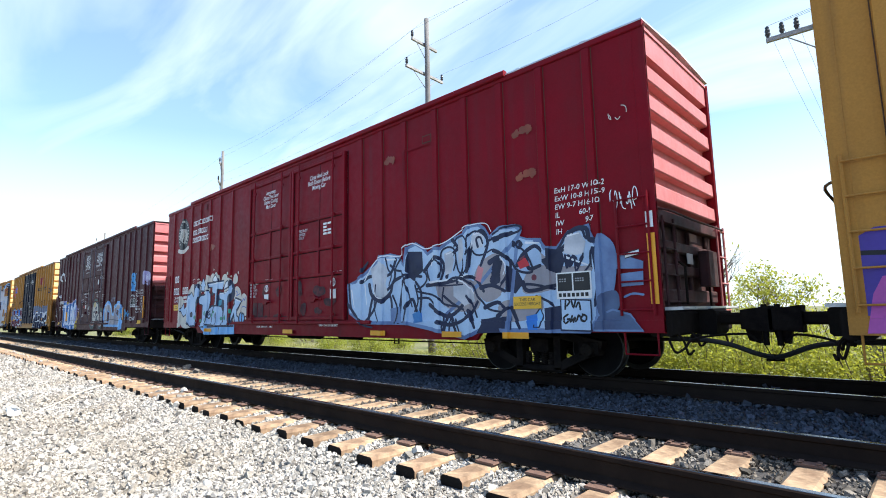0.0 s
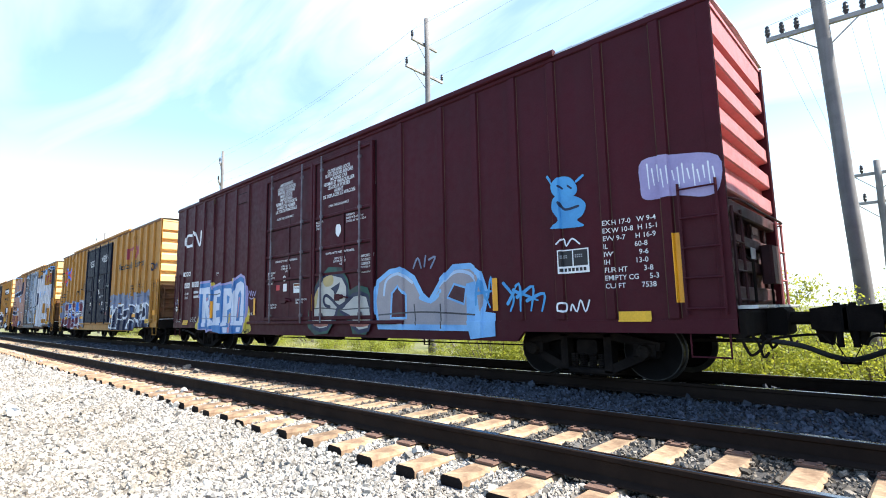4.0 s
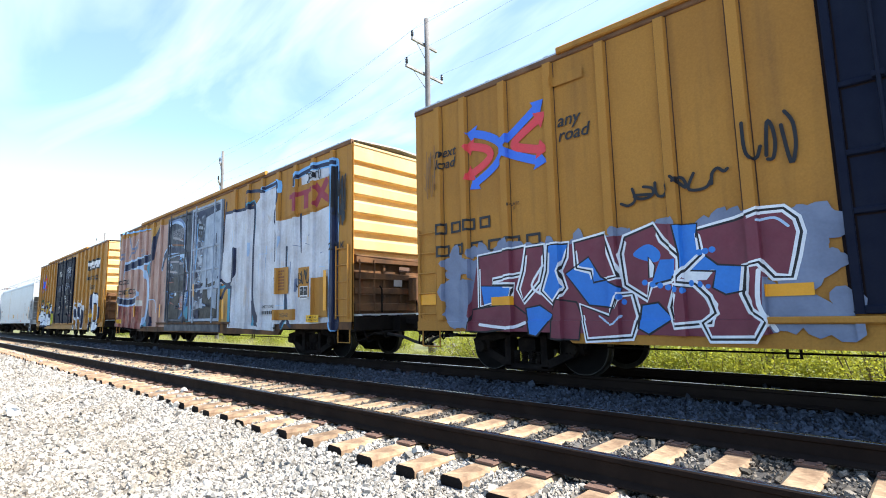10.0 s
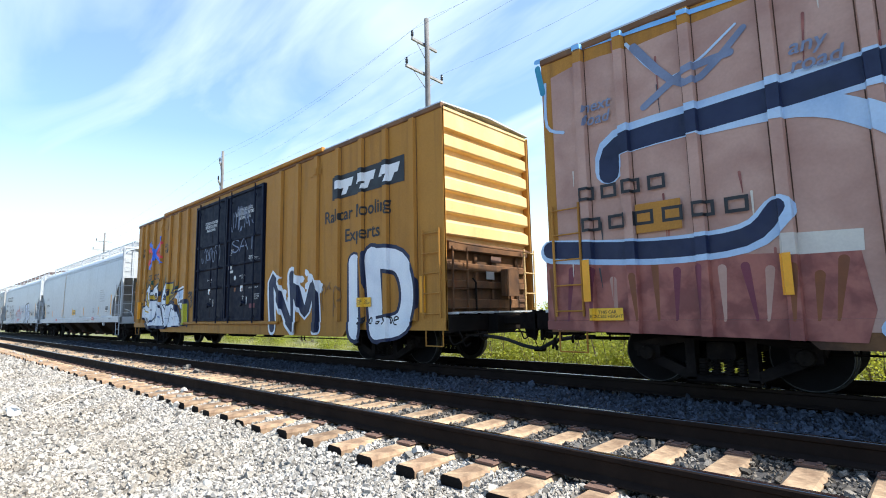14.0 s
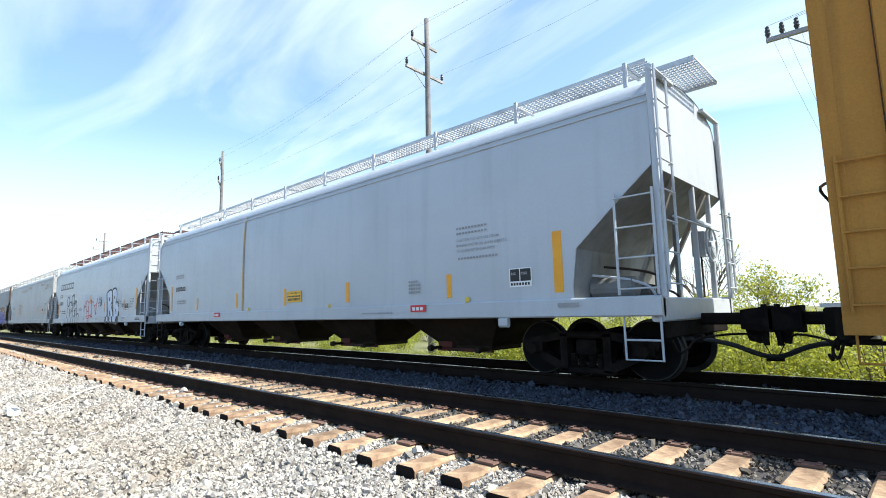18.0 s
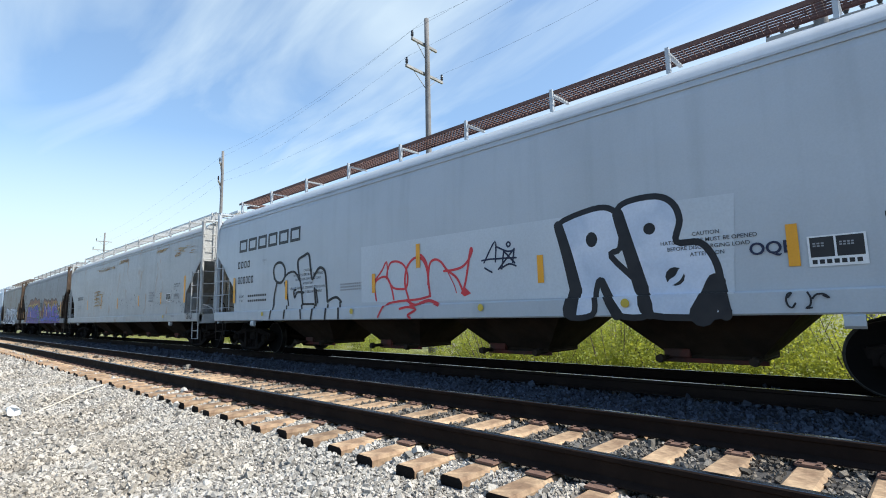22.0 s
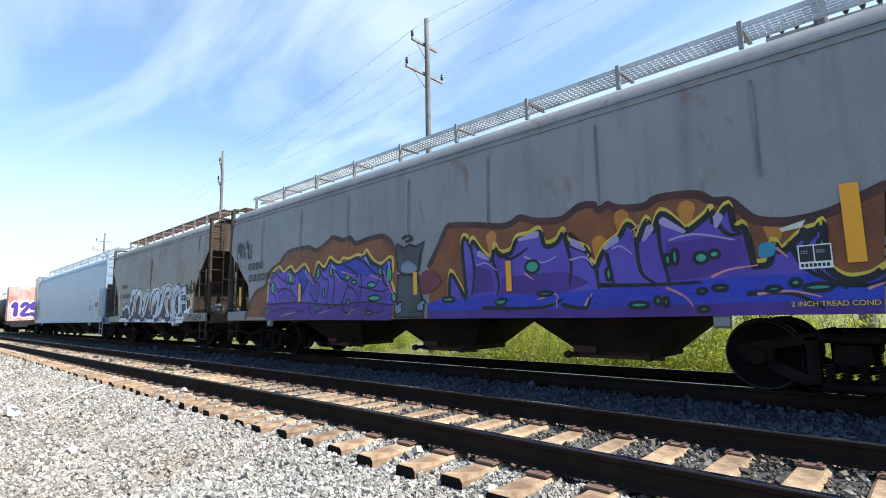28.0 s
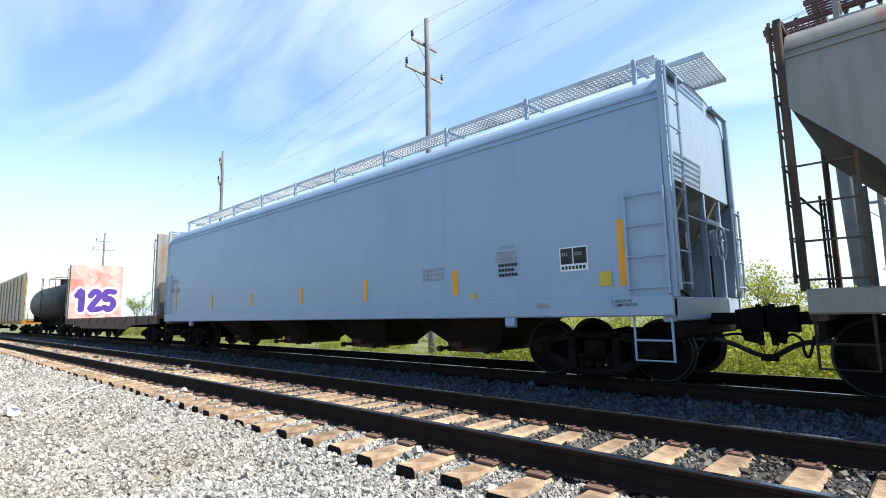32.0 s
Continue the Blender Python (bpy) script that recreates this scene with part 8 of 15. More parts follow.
    a.line(S_SALMON, 0.028, [(-173.62, 1.65), (-173.45, 1.41)], 0.015)
    a.line(S_LILAC, 0.06, [(-174.35, 2.24), (-174.22, 2.08)], 0.02)
    a.line(S_LILAC, 0.06, [(-173.59, 2.08), (-173.56, 1.94)], 0.02)
    a.line(S_LILAC, 0.06, [(-175.60, 2.17), (-175.43, 2.07)], 0.02)
    a.line(S_LILAC, 0.06, [(-176.71, 2.14), (-176.62, 1.94)], 0.02)
    a.lay(s, "graffiti", "purple-violet graffiti letters with black and yellow spiked edges")
    a = Art()
    a.fill(S_VIOLET, [(-171.94, 1.35), (-171.89, 1.78), (-171.67, 1.51), (-171.54, 1.36), (-171.60, 2.26), (-171.49, 2.37), (-171.41, 2.22), (-171.34, 2.31), (-171.13, 2.06), (-170.96, 1.95), (-170.87, 2.16), (-170.77, 2.01), (-170.54, 2.03), (-170.42, 2.22), (-170.21, 2.24), (-169.99, 2.30), (-169.90, 2.07), (-169.70, 2.09), (-169.57, 2.24), (-169.51, 2.07), (-169.20, 1.91), (-169.17, 1.74), (-169.09, 1.67), (-169.13, 0.92), (-172.43, 0.96), (-172.42, 1.23)])
    a.fill(S_VIOLET, [(-169.09, 1.67), (-168.94, 1.91), (-168.72, 2.06), (-168.59, 2.22), (-168.48, 2.11), (-168.47, 1.99), (-168.32, 2.24), (-168.26, 2.08), (-168.13, 2.31), (-167.93, 2.13), (-167.84, 2.03), (-167.59, 2.18), (-167.53, 2.26), (-167.50, 2.08), (-167.35, 2.27), (-167.30, 1.99), (-167.19, 1.99), (-167.13, 1.53), (-167.18, 0.93), (-169.13, 0.92)])
    a.fill(S_VIOLET, [(-167.13, 1.53), (-166.99, 1.55), (-166.92, 1.77), (-166.84, 1.67), (-166.64, 1.84), (-166.51, 1.88), (-166.45, 1.92), (-166.46, 1.51), (-166.32, 1.33), (-166.12, 1.33), (-166.00, 1.41), (-166.04, 0.94), (-167.18, 0.93)])
    a.fill(S_SPRAYBLUE2, [(-172.42, 1.21), (-171.22, 1.31), (-169.60, 1.29), (-168.35, 1.35), (-167.35, 1.38), (-166.68, 1.37), (-166.01, 1.31), (-166.03, 1.07), (-167.17, 1.08), (-169.13, 1.04), (-172.43, 1.03)])
    a.fill(S_PURPLE, [(-172.42, 1.08), (-169.12, 1.06), (-167.17, 1.08), (-166.03, 1.08), (-166.04, 0.94), (-167.18, 0.93), (-169.13, 0.92), (-172.43, 0.94)])
    a.fill(S_PURPLE, [(-171.33, 1.84), (-170.96, 1.71), (-170.92, 1.38), (-171.37, 1.35)])
    a.fill(S_PURPLE, [(-170.73, 1.60), (-169.59, 1.61), (-169.19, 1.42), (-169.60, 1.29), (-170.81, 1.31)])
    a.fill(S_PURPLE, [(-168.09, 1.87), (-167.24, 1.88), (-167.18, 1.56), (-167.65, 1.40), (-168.13, 1.36)])
    a.line(S_YEL, 0.06, [(-171.94, 1.37), (-171.89, 1.80), (-171.67, 1.53), (-171.54, 1.38), (-171.60, 2.28), (-171.49, 2.39), (-171.41, 2.24), (-171.34, 2.33), (-171.13, 2.08), (-170.95, 1.97), (-170.87, 2.18), (-170.77, 2.03), (-170.54, 2.05), (-170.42, 2.24), (-170.20, 2.26), (-169.99, 2.32), (-169.90, 2.09), (-169.70, 2.11), (-169.57, 2.26), (-169.51, 2.09), (-169.20, 1.93), (-169.17, 1.76), (-169.08, 1.69)])
    a.line(S_BLACK, 0.075, [(-171.93, 1.29), (-171.88, 1.72), (-171.66, 1.45), (-171.53, 1.30), (-171.59, 2.20), (-171.48, 2.31), (-171.40, 2.16), (-171.33, 2.25), (-171.12, 2.00), (-170.95, 1.89), (-170.87, 2.10), (-170.77, 1.95), (-170.54, 1.98), (-170.42, 2.17), (-170.20, 2.19), (-169.98, 2.25), (-169.90, 2.02), (-169.70, 2.04), (-169.56, 2.19), (-169.51, 2.02), (-169.20, 1.86), (-169.16, 1.70), (-169.08, 1.62)])
    a.line(S_YEL, 0.06, [(-169.08, 1.69), (-168.94, 1.92), (-168.72, 2.07), (-168.59, 2.24), (-168.48, 2.12), (-168.47, 2.00), (-168.32, 2.25), (-168.26, 2.09), (-168.13, 2.32), (-167.93, 2.14), (-167.83, 2.04), (-167.59, 2.20), (-167.53, 2.27), (-167.50, 2.10), (-167.34, 2.28), (-167.29, 2.00), (-167.19, 2.00), (-167.13, 1.54)])
    a.line(S_BLACK, 0.075, [(-169.08, 1.62), (-168.94, 1.86), (-168.72, 2.01), (-168.59, 2.18), (-168.48, 2.06), (-168.46, 1.94), (-168.32, 2.19), (-168.25, 2.03), (-168.13, 2.26), (-167.93, 2.09), (-167.83, 1.99), (-167.59, 2.14), (-167.53, 2.21), (-167.50, 2.04), (-167.34, 2.23), (-167.29, 1.94), (-167.19, 1.94), (-167.13, 1.49)])
    a.line(S_YEL, 0.06, [(-167.13, 1.54), (-166.99, 1.57), (-166.92, 1.79), (-166.84, 1.68), (-166.64, 1.85), (-166.51, 1.89), (-166.45, 1.93), (-166.46, 1.52), (-166.32, 1.34), (-166.12, 1.34), (-165.99, 1.42)])
    a.line(S_BLACK, 0.075, [(-167.13, 1.49), (-166.98, 1.51), (-166.92, 1.73), (-166.84, 1.63), (-166.64, 1.80), (-166.51, 1.84), (-166.45, 1.88), (-166.46, 1.47), (-166.32, 1.29), (-166.12, 1.30), (-166.00, 1.38)])
    a.line(S_BLACK, 0.065, [(-171.38, 2.14), (-171.33, 1.74), (-171.40, 1.33)], 0.03)
    a.line(S_BLACK, 0.065, [(-170.93, 1.92), (-170.81, 1.51), (-170.86, 1.31)], 0.03)
    a.line(S_BLACK, 0.065, [(-169.53, 2.01), (-169.47, 1.69), (-169.52, 1.40)], 0.03)
    a.line(S_BLACK, 0.065, [(-169.08, 1.62), (-169.06, 1.33)], 0.03)
    a.line(S_BLACK, 0.065, [(-168.91, 1.79), (-168.83, 1.36)], 0.03)
    a.line(S_BLACK, 0.065, [(-168.48, 1.95), (-168.45, 1.53), (-168.27, 1.35)], 0.03)
    a.line(S_BLACK, 0.065, [(-168.18, 2.18), (-168.17, 1.80), (-168.09, 1.36)], 0.03)
    a.line(S_BLACK, 0.065, [(-167.19, 1.96), (-167.17, 1.70), (-167.12, 1.53)], 0.03)
    a.line(S_BLACK, 0.065, [(-166.76, 1.71), (-166.65, 1.43), (-166.40, 1.26)], 0.03)
    a.line(S_BLACK, 0.065, [(-166.54, 1.79), (-166.63, 1.65), (-166.53, 1.39), (-166.31, 1.20)], 0.03)
    a.line(S_BLACK, 0.065, [(-169.46, 2.15), (-169.20, 1.91)], 0.03)
    a.line(S_BLACK, 0.065, [(-167.90, 2.07), (-167.77, 1.98)], 0.03)
    a.line(S_BLACK, 0.065, [(-167.48, 2.04), (-167.36, 1.89), (-167.20, 1.89)], 0.03)
    a.line(S_BLACK, 0.065, [(-169.61, 1.11), (-169.25, 1.06), (-169.16, 1.22)], 0.03)
    a.line(S_BLACK, 0.065, [(-171.11, 1.10), (-170.01, 1.08), (-169.61, 1.19)], 0.03)
    a.line(S_BLACK, 0.065, [(-167.19, 1.18), (-166.80, 1.17), (-166.52, 1.00)], 0.03)
    a.line(S_BLACK, 0.065, [(-170.78, 2.00), (-170.55, 1.88), (-170.22, 2.02)], 0.03)
    a.line(S_BLACK, 0.065, [(-169.06, 1.37), (-168.35, 1.34), (-167.72, 1.34)], 0.03)
    a.line(S_BLACK, 0.065, [(-166.40, 1.26), (-166.13, 1.22), (-166.01, 1.27)], 0.03)
    a.line(S_SALMON, 0.035, [(-167.58, 1.40), (-167.40, 1.47), (-167.10, 1.50)], 0.015)
    a.line(S_SALMON, 0.035, [(-167.10, 1.17), (-166.80, 1.19), (-166.53, 1.12)], 0.015)
    a.line(S_SALMON, 0.035, [(-168.13, 1.29), (-167.90, 1.17), (-167.81, 1.05)], 0.015)
    a.line(S_SALMON, 0.035, [(-169.25, 1.10), (-169.17, 1.26)], 0.015)
    a.line(S_SALMON, 0.035, [(-170.05, 1.21), (-169.75, 1.28), (-169.71, 1.07)], 0.015)
    a.line(S_SALMON, 0.035, [(-170.29, 1.62), (-170.14, 1.52)], 0.015)
    a.line(S_SALMON, 0.035, [(-168.44, 2.14), (-168.54, 2.08)], 0.015)
    a.line(S_SALMON, 0.035, [(-166.89, 1.67), (-166.80, 1.57)], 0.015)
    a.line(S_SALMON, 0.035, [(-166.13, 1.19), (-166.01, 1.24)], 0.015)
    a.line(S_LILAC, 0.11, [(-171.20, 2.02), (-171.01, 1.91)], 0.05)
    a.line(S_LILAC, 0.11, [(-169.42, 2.02), (-169.25, 1.90)], 0.05)
    a.line(S_LILAC, 0.11, [(-168.29, 2.08), (-168.38, 1.94)], 0.05)
    a.line(S_LILAC, 0.11, [(-168.11, 2.15), (-167.87, 1.99)], 0.05)
    a.line(S_LILAC, 0.11, [(-168.77, 1.99), (-168.93, 1.88)], 0.05)
    a.line(S_LILAC, 0.11, [(-167.46, 2.11), (-167.49, 2.01)], 0.05)
    a.line(S_LILAC, 0.11, [(-170.05, 2.22), (-170.37, 2.17)], 0.05)
    a.line(S_LILAC, 0.03, [(-171.27, 1.83), (-171.06, 1.85), (-170.85, 1.72)], 0.02)
    a.line(S_LILAC, 0.03, [(-170.28, 1.89), (-169.97, 1.77), (-169.72, 1.84)], 0.02)
    a.line(S_LILAC, 0.03, [(-169.48, 1.77), (-169.25, 1.79), (-169.13, 1.66)], 0.02)
    a.line(S_LILAC, 0.03, [(-168.82, 1.87), (-168.70, 1.89), (-168.55, 1.77)], 0.02)
    a.line(S_LILAC, 0.03, [(-168.05, 1.90), (-167.74, 1.94), (-167.31, 1.82)], 0.02)
    a.oval(S_GREEN, -170.15, 1.72, 0.13, 0.10, S_BLACK, 0.045)
    a.oval(S_GREEN, -167.69, 1.64, 0.08, 0.07, S_BLACK, 0.045)
    a.oval(S_GREEN, -167.54, 1.67, 0.06, 0.05, S_BLACK, 0.045)
    a.oval(S_GREEN, -168.00, 1.68, 0.04, 0.10, S_BLACK, 0.045)
    a.oval(S_GREEN, -168.09, 1.65, 0.04, 0.07, S_BLACK, 0.045)
    a.oval(S_GREEN, -168.90, 1.52, 0.04, 0.09, S_BLACK, 0.045)
    a.oval(S_GREEN, -166.48, 1.63, 0.04, 0.11, S_BLACK, 0.045)
    a.oval(S_GREEN, -166.63, 1.80, 0.02, 0.06, S_BLACK, 0.045)
    a.oval(S_GREEN, -169.94, 1.29, 0.14, 0.03, S_BLACK, 0.045)
    a.oval(S_GREEN, -170.75, 1.19, 0.11, 0.05, S_BLACK, 0.045)
    a.oval(S_GREEN, -168.48, 1.08, 0.13, 0.04, S_BLACK, 0.045)
    a.oval(S_GREEN, -168.23, 1.13, 0.04, 0.05, S_BLACK, 0.045)
    a.oval(S_GREEN, -168.13, 1.11, 0.03, 0.06, S_BLACK, 0.045)
    a.oval(S_GREEN, -167.71, 1.23, 0.05, 0.03, S_BLACK, 0.045)
    a.oval(S_GREEN, -167.51, 1.26, 0.08, 0.03, S_BLACK, 0.045)
    a.oval(S_GREEN, -167.69, 1.01, 0.06, 0.03, S_BLACK, 0.045)
    a.oval(S_GREEN, -166.96, 1.22, 0.07, 0.03, S_BLACK, 0.045)
    a.oval(S_GREEN, -166.75, 1.28, 0.05, 0.04, S_BLACK, 0.045)
    a.oval(S_GREEN, -166.55, 1.22, 0.13, 0.04, S_BLACK, 0.045)
    a.oval(S_GREEN, -171.95, 1.27, 0.15, 0.04, S_BLACK, 0.045)
    a.fill(S_TEAL, [(-167.05, 1.74), (-166.91, 1.73), (-166.93, 1.60), (-167.07, 1.59)], curve=True)
    a.fill(S_PALE, [(-166.85, 1.89), (-166.60, 1.96), (-166.64, 1.88), (-166.83, 1.85)])
    a.lay(s, "graffiti", "blue-violet graffiti letters with green eyes and yellow edges")
    a = Art()
    a.fill(S_DARKGREY, [(-173.32, 2.43), (-173.12, 2.32), (-172.97, 2.37), (-172.76, 2.31), (-172.54, 2.39), (-172.64, 2.20), (-172.71, 1.86), (-172.82, 1.77), (-173.15, 1.79), (-173.31, 1.90), (-173.34, 2.20)], S_BLACK, 0.05)
    a.fill(S_DARKGREY, [(-173.30, 1.80), (-172.74, 1.76), (-172.55, 0.96), (-173.36, 0.97)], S_BLACK, 0.05)
    a.fill(S_MAROON, [(-172.68, 1.73), (-172.41, 1.84), (-172.12, 1.61), (-172.37, 1.44), (-172.60, 1.40)], curve=True)
    a.fill(S_GREY, [(-173.19, 1.98), (-172.99, 2.06), (-172.77, 1.93), (-172.81, 1.82), (-173.16, 1.85)], curve=True)
    a.line(S_BLACK, 0.06, [(-173.15, 2.52), (-172.98, 2.55), (-172.89, 2.47), (-173.05, 2.44)])
    a.fill(S_GREY, [(-173.34, 1.21), (-173.20, 1.26), (-173.14, 1.09), (-173.31, 1.03)], S_BLACK, 0.03, curve=True)
    a.fill(S_GREY, [(-172.72, 1.24), (-172.57, 1.27), (-172.54, 1.10), (-172.70, 1.09)], S_BLACK, 0.03, curve=True)
    a.lay(s, "graffiti_figure", "dark grey painted animal shape")


def art_h5(s):
    a = Art()
    a.fill(S_NAVY, [(-191.99, 1.27), (-191.72, 1.94), (-191.52, 1.56), (-191.23, 1.69), (-190.89, 1.46), (-190.76, 1.89), (-190.69, 2.20), (-190.37, 2.33), (-189.96, 2.25), (-189.75, 2.21), (-189.51, 2.29), (-189.25, 2.14), (-189.04, 1.79), (-188.82, 2.06), (-188.47, 2.20), (-188.26, 2.07), (-188.18, 1.74), (-188.06, 2.00), (-187.78, 2.19), (-187.58, 2.16), (-187.32, 2.21), (-187.12, 2.10), (-186.96, 1.97), (-186.84, 2.23), (-186.58, 2.28), (-186.25, 2.27), (-186.02, 2.25), (-185.87, 2.10), (-185.90, 0.96), (-192.11, 1.00)], halo=S_WHITE, hw=0.11)
    a.fill(S_NAVY, [(-185.87, 2.10), (-185.83, 1.84), (-185.72, 2.07), (-185.44, 2.24), (-185.24, 2.25), (-185.03, 2.16), (-184.90, 2.07), (-184.69, 2.16), (-184.44, 2.14), (-184.20, 2.03), (-184.09, 1.88), (-183.93, 1.50), (-184.14, 1.33), (-184.56, 1.25), (-184.54, 0.93), (-185.90, 0.94)], halo=S_WHITE, hw=0.11)
    a.outlined(S_WORN, S_BLACK, 0.27, [(-190.68, 1.88), (-190.47, 2.18), (-190.16, 2.16), (-190.30, 1.58), (-190.60, 1.06)], 0.23)
    a.outlined(S_WORN, S_BLACK, 0.24, [(-190.15, 1.78), (-189.78, 2.10), (-189.41, 2.13), (-189.34, 1.74), (-189.47, 1.33)], 0.27)
    a.outlined(S_WORN, S_BLACK, 0.15, [(-191.70, 1.49), (-191.38, 1.63), (-191.00, 1.54), (-190.88, 1.32)], 0.15)
    a.outlined(S_WORN, S_BLACK, 0.17, [(-188.99, 1.17), (-188.90, 1.65), (-188.60, 2.04), (-188.36, 1.98), (-188.59, 1.61), (-188.85, 1.27)], 0.17)
    a.line(S_WHITE, 0.09, [(-189.17, 1.53), (-188.99, 1.27)])
    a.outlined(S_WORN, S_BLACK, 0.15, [(-187.97, 1.24), (-187.90, 1.72), (-187.66, 2.02)], 0.2)
    a.outlined(S_WORN, S_BLACK, 0.27, [(-187.70, 1.65), (-187.47, 1.96), (-187.23, 1.94), (-187.31, 1.46), (-187.51, 1.04)], 0.27)
    a.outlined(S_WORN, S_BLACK, 0.32, [(-186.58, 2.19), (-186.72, 1.88), (-186.97, 1.44), (-187.44, 1.04)], 0.27)
    a.outlined(S_WORN, S_BLACK, 0.21, [(-186.55, 1.87), (-186.42, 2.06), (-186.16, 2.15), (-185.98, 2.02), (-186.06, 1.86), (-186.33, 1.81)], 0.17)
    a.outlined(S_WORN, S_BLACK, 0.27, [(-186.43, 1.66), (-186.26, 1.36), (-186.00, 1.02)], 0.17)
    a.outlined(S_WORN, S_BLACK, 0.37, [(-185.16, 2.09), (-185.45, 1.98), (-185.63, 1.70), (-185.62, 1.33), (-185.42, 1.01)], 0.44)
    a.outlined(S_WORN, S_BLACK, 0.27, [(-185.24, 2.12), (-185.01, 1.96), (-184.91, 1.60), (-184.90, 1.26)], 0.27)
    a.outlined(S_WORN, S_BLACK, 0.44, [(-184.75, 1.92), (-184.45, 1.96), (-184.19, 1.79)], 0.27)
    a.outlined(S_WORN, S_BLACK, 0.23, [(-185.70, 1.10), (-185.28, 1.12), (-185.00, 1.21)], 0.17)
    a.line(S_WHITE, 0.11, [(-185.12, 1.77), (-185.05, 1.56), (-185.07, 1.26)])
    a.line(S_WHITE, 0.09, [(-184.39, 1.57), (-184.35, 1.33), (-184.14, 1.23)])
    a.line(S_NAVY, 0.07, [(-190.03, 2.18), (-190.25, 1.79), (-190.40, 1.31)], 0.03)
    a.line(S_NAVY, 0.07, [(-190.60, 1.95), (-190.42, 2.04), (-190.36, 1.86), (-190.57, 1.76)], 0.03)
    a.line(S_NAVY, 0.07, [(-189.65, 1.89), (-189.74, 1.29)], 0.03)
    a.line(S_NAVY, 0.07, [(-188.64, 1.89), (-188.73, 1.71)], 0.03)
    a.line(S_NAVY, 0.07, [(-187.60, 1.71), (-187.74, 1.36)], 0.03)
    a.line(S_NAVY, 0.07, [(-186.96, 2.01), (-187.11, 1.68), (-187.29, 1.34)], 0.03)
    a.line(S_NAVY, 0.07, [(-185.83, 1.82), (-185.87, 1.50), (-185.73, 1.13)], 0.03)
    a.line(S_NAVY, 0.07, [(-185.51, 1.79), (-185.45, 1.98), (-185.25, 2.03)], 0.03)
    a.line(S_NAVY, 0.07, [(-185.17, 1.87), (-185.26, 1.57), (-185.19, 1.17)], 0.03)
    a.line(S_NAVY, 0.07, [(-186.06, 1.62), (-185.91, 1.40)], 0.03)
    a.line(S_NAVY, 0.07, [(-184.85, 1.93), (-184.66, 1.95)], 0.03)
    a.line(S_NAVY, 0.07, [(-184.60, 1.83), (-184.18, 1.72)], 0.03)
    a.line(S_NAVY, 0.07, [(-188.38, 1.13), (-187.90, 1.14)], 0.03)
    a.line(S_NAVY, 0.07, [(-186.80, 1.04), (-186.47, 1.15)], 0.03)
    a.oval(S_NAVY, -186.34, 1.96, 0.10, 0.04)
    a.oval(S_NAVY, -190.01, 1.19, 0.08, 0.05)
    a.oval(S_WHITE, -188.72, 1.16, 0.05, 0.03)
    a.oval(S_WHITE, -187.90, 1.36, 0.05, 0.03)
    a.oval(S_WHITE, -186.97, 1.16, 0.04, 0.03)
    a.oval(S_WHITE, -185.27, 1.47, 0.03, 0.03)
    a.oval(S_WHITE, -184.61, 1.63, 0.03, 0.02)
    a.oval(S_WHITE, -184.26, 1.14, 0.03, 0.02)
    a.oval(S_WHITE, -184.39, 1.05, 0.03, 0.02)
    a.line(S_BLACK, 0.06, [(-191.34, 1.33), (-191.50, 1.01)], 0.03)
    a.line(S_BLACK, 0.06, [(-190.63, 1.31), (-190.79, 1.00)], 0.03)
    a.line(S_BLACK, 0.06, [(-189.49, 1.28), (-189.63, 0.99)], 0.03)
    a.line(S_BLACK, 0.06, [(-188.38, 1.25), (-188.51, 0.98)], 0.03)
    a.line(S_BLACK, 0.06, [(-187.59, 1.23), (-187.70, 0.97)], 0.03)
    a.line(S_BLACK, 0.06, [(-186.70, 1.21), (-186.80, 0.97)], 0.03)
    a.line(S_BLACK, 0.06, [(-186.06, 1.19), (-186.15, 0.96)], 0.03)
    a.line(S_BLACK, 0.06, [(-185.19, 1.17), (-185.28, 0.95)], 0.03)
    a.fill(S_DOVE, [(-191.9, 0.945), (-191.3, 0.945), (-191.2, 1.09), (-191.95, 1.09)])
    for x in (-190.7, -189.2, -187.5, -186.3):
        a.fill(S_NAVY, [(x, 0.945), (x + 0.5, 0.945), (x + 0.62, 1.09), (x + 0.1, 1.09)])
        a.fill(S_DOVE, [(x + 0.5, 0.945), (x + 0.85, 0.945), (x + 0.95, 1.09), (x + 0.62, 1.09)])
    a.lay(s, "graffiti", "large white bubble graffiti letters on navy shadow")


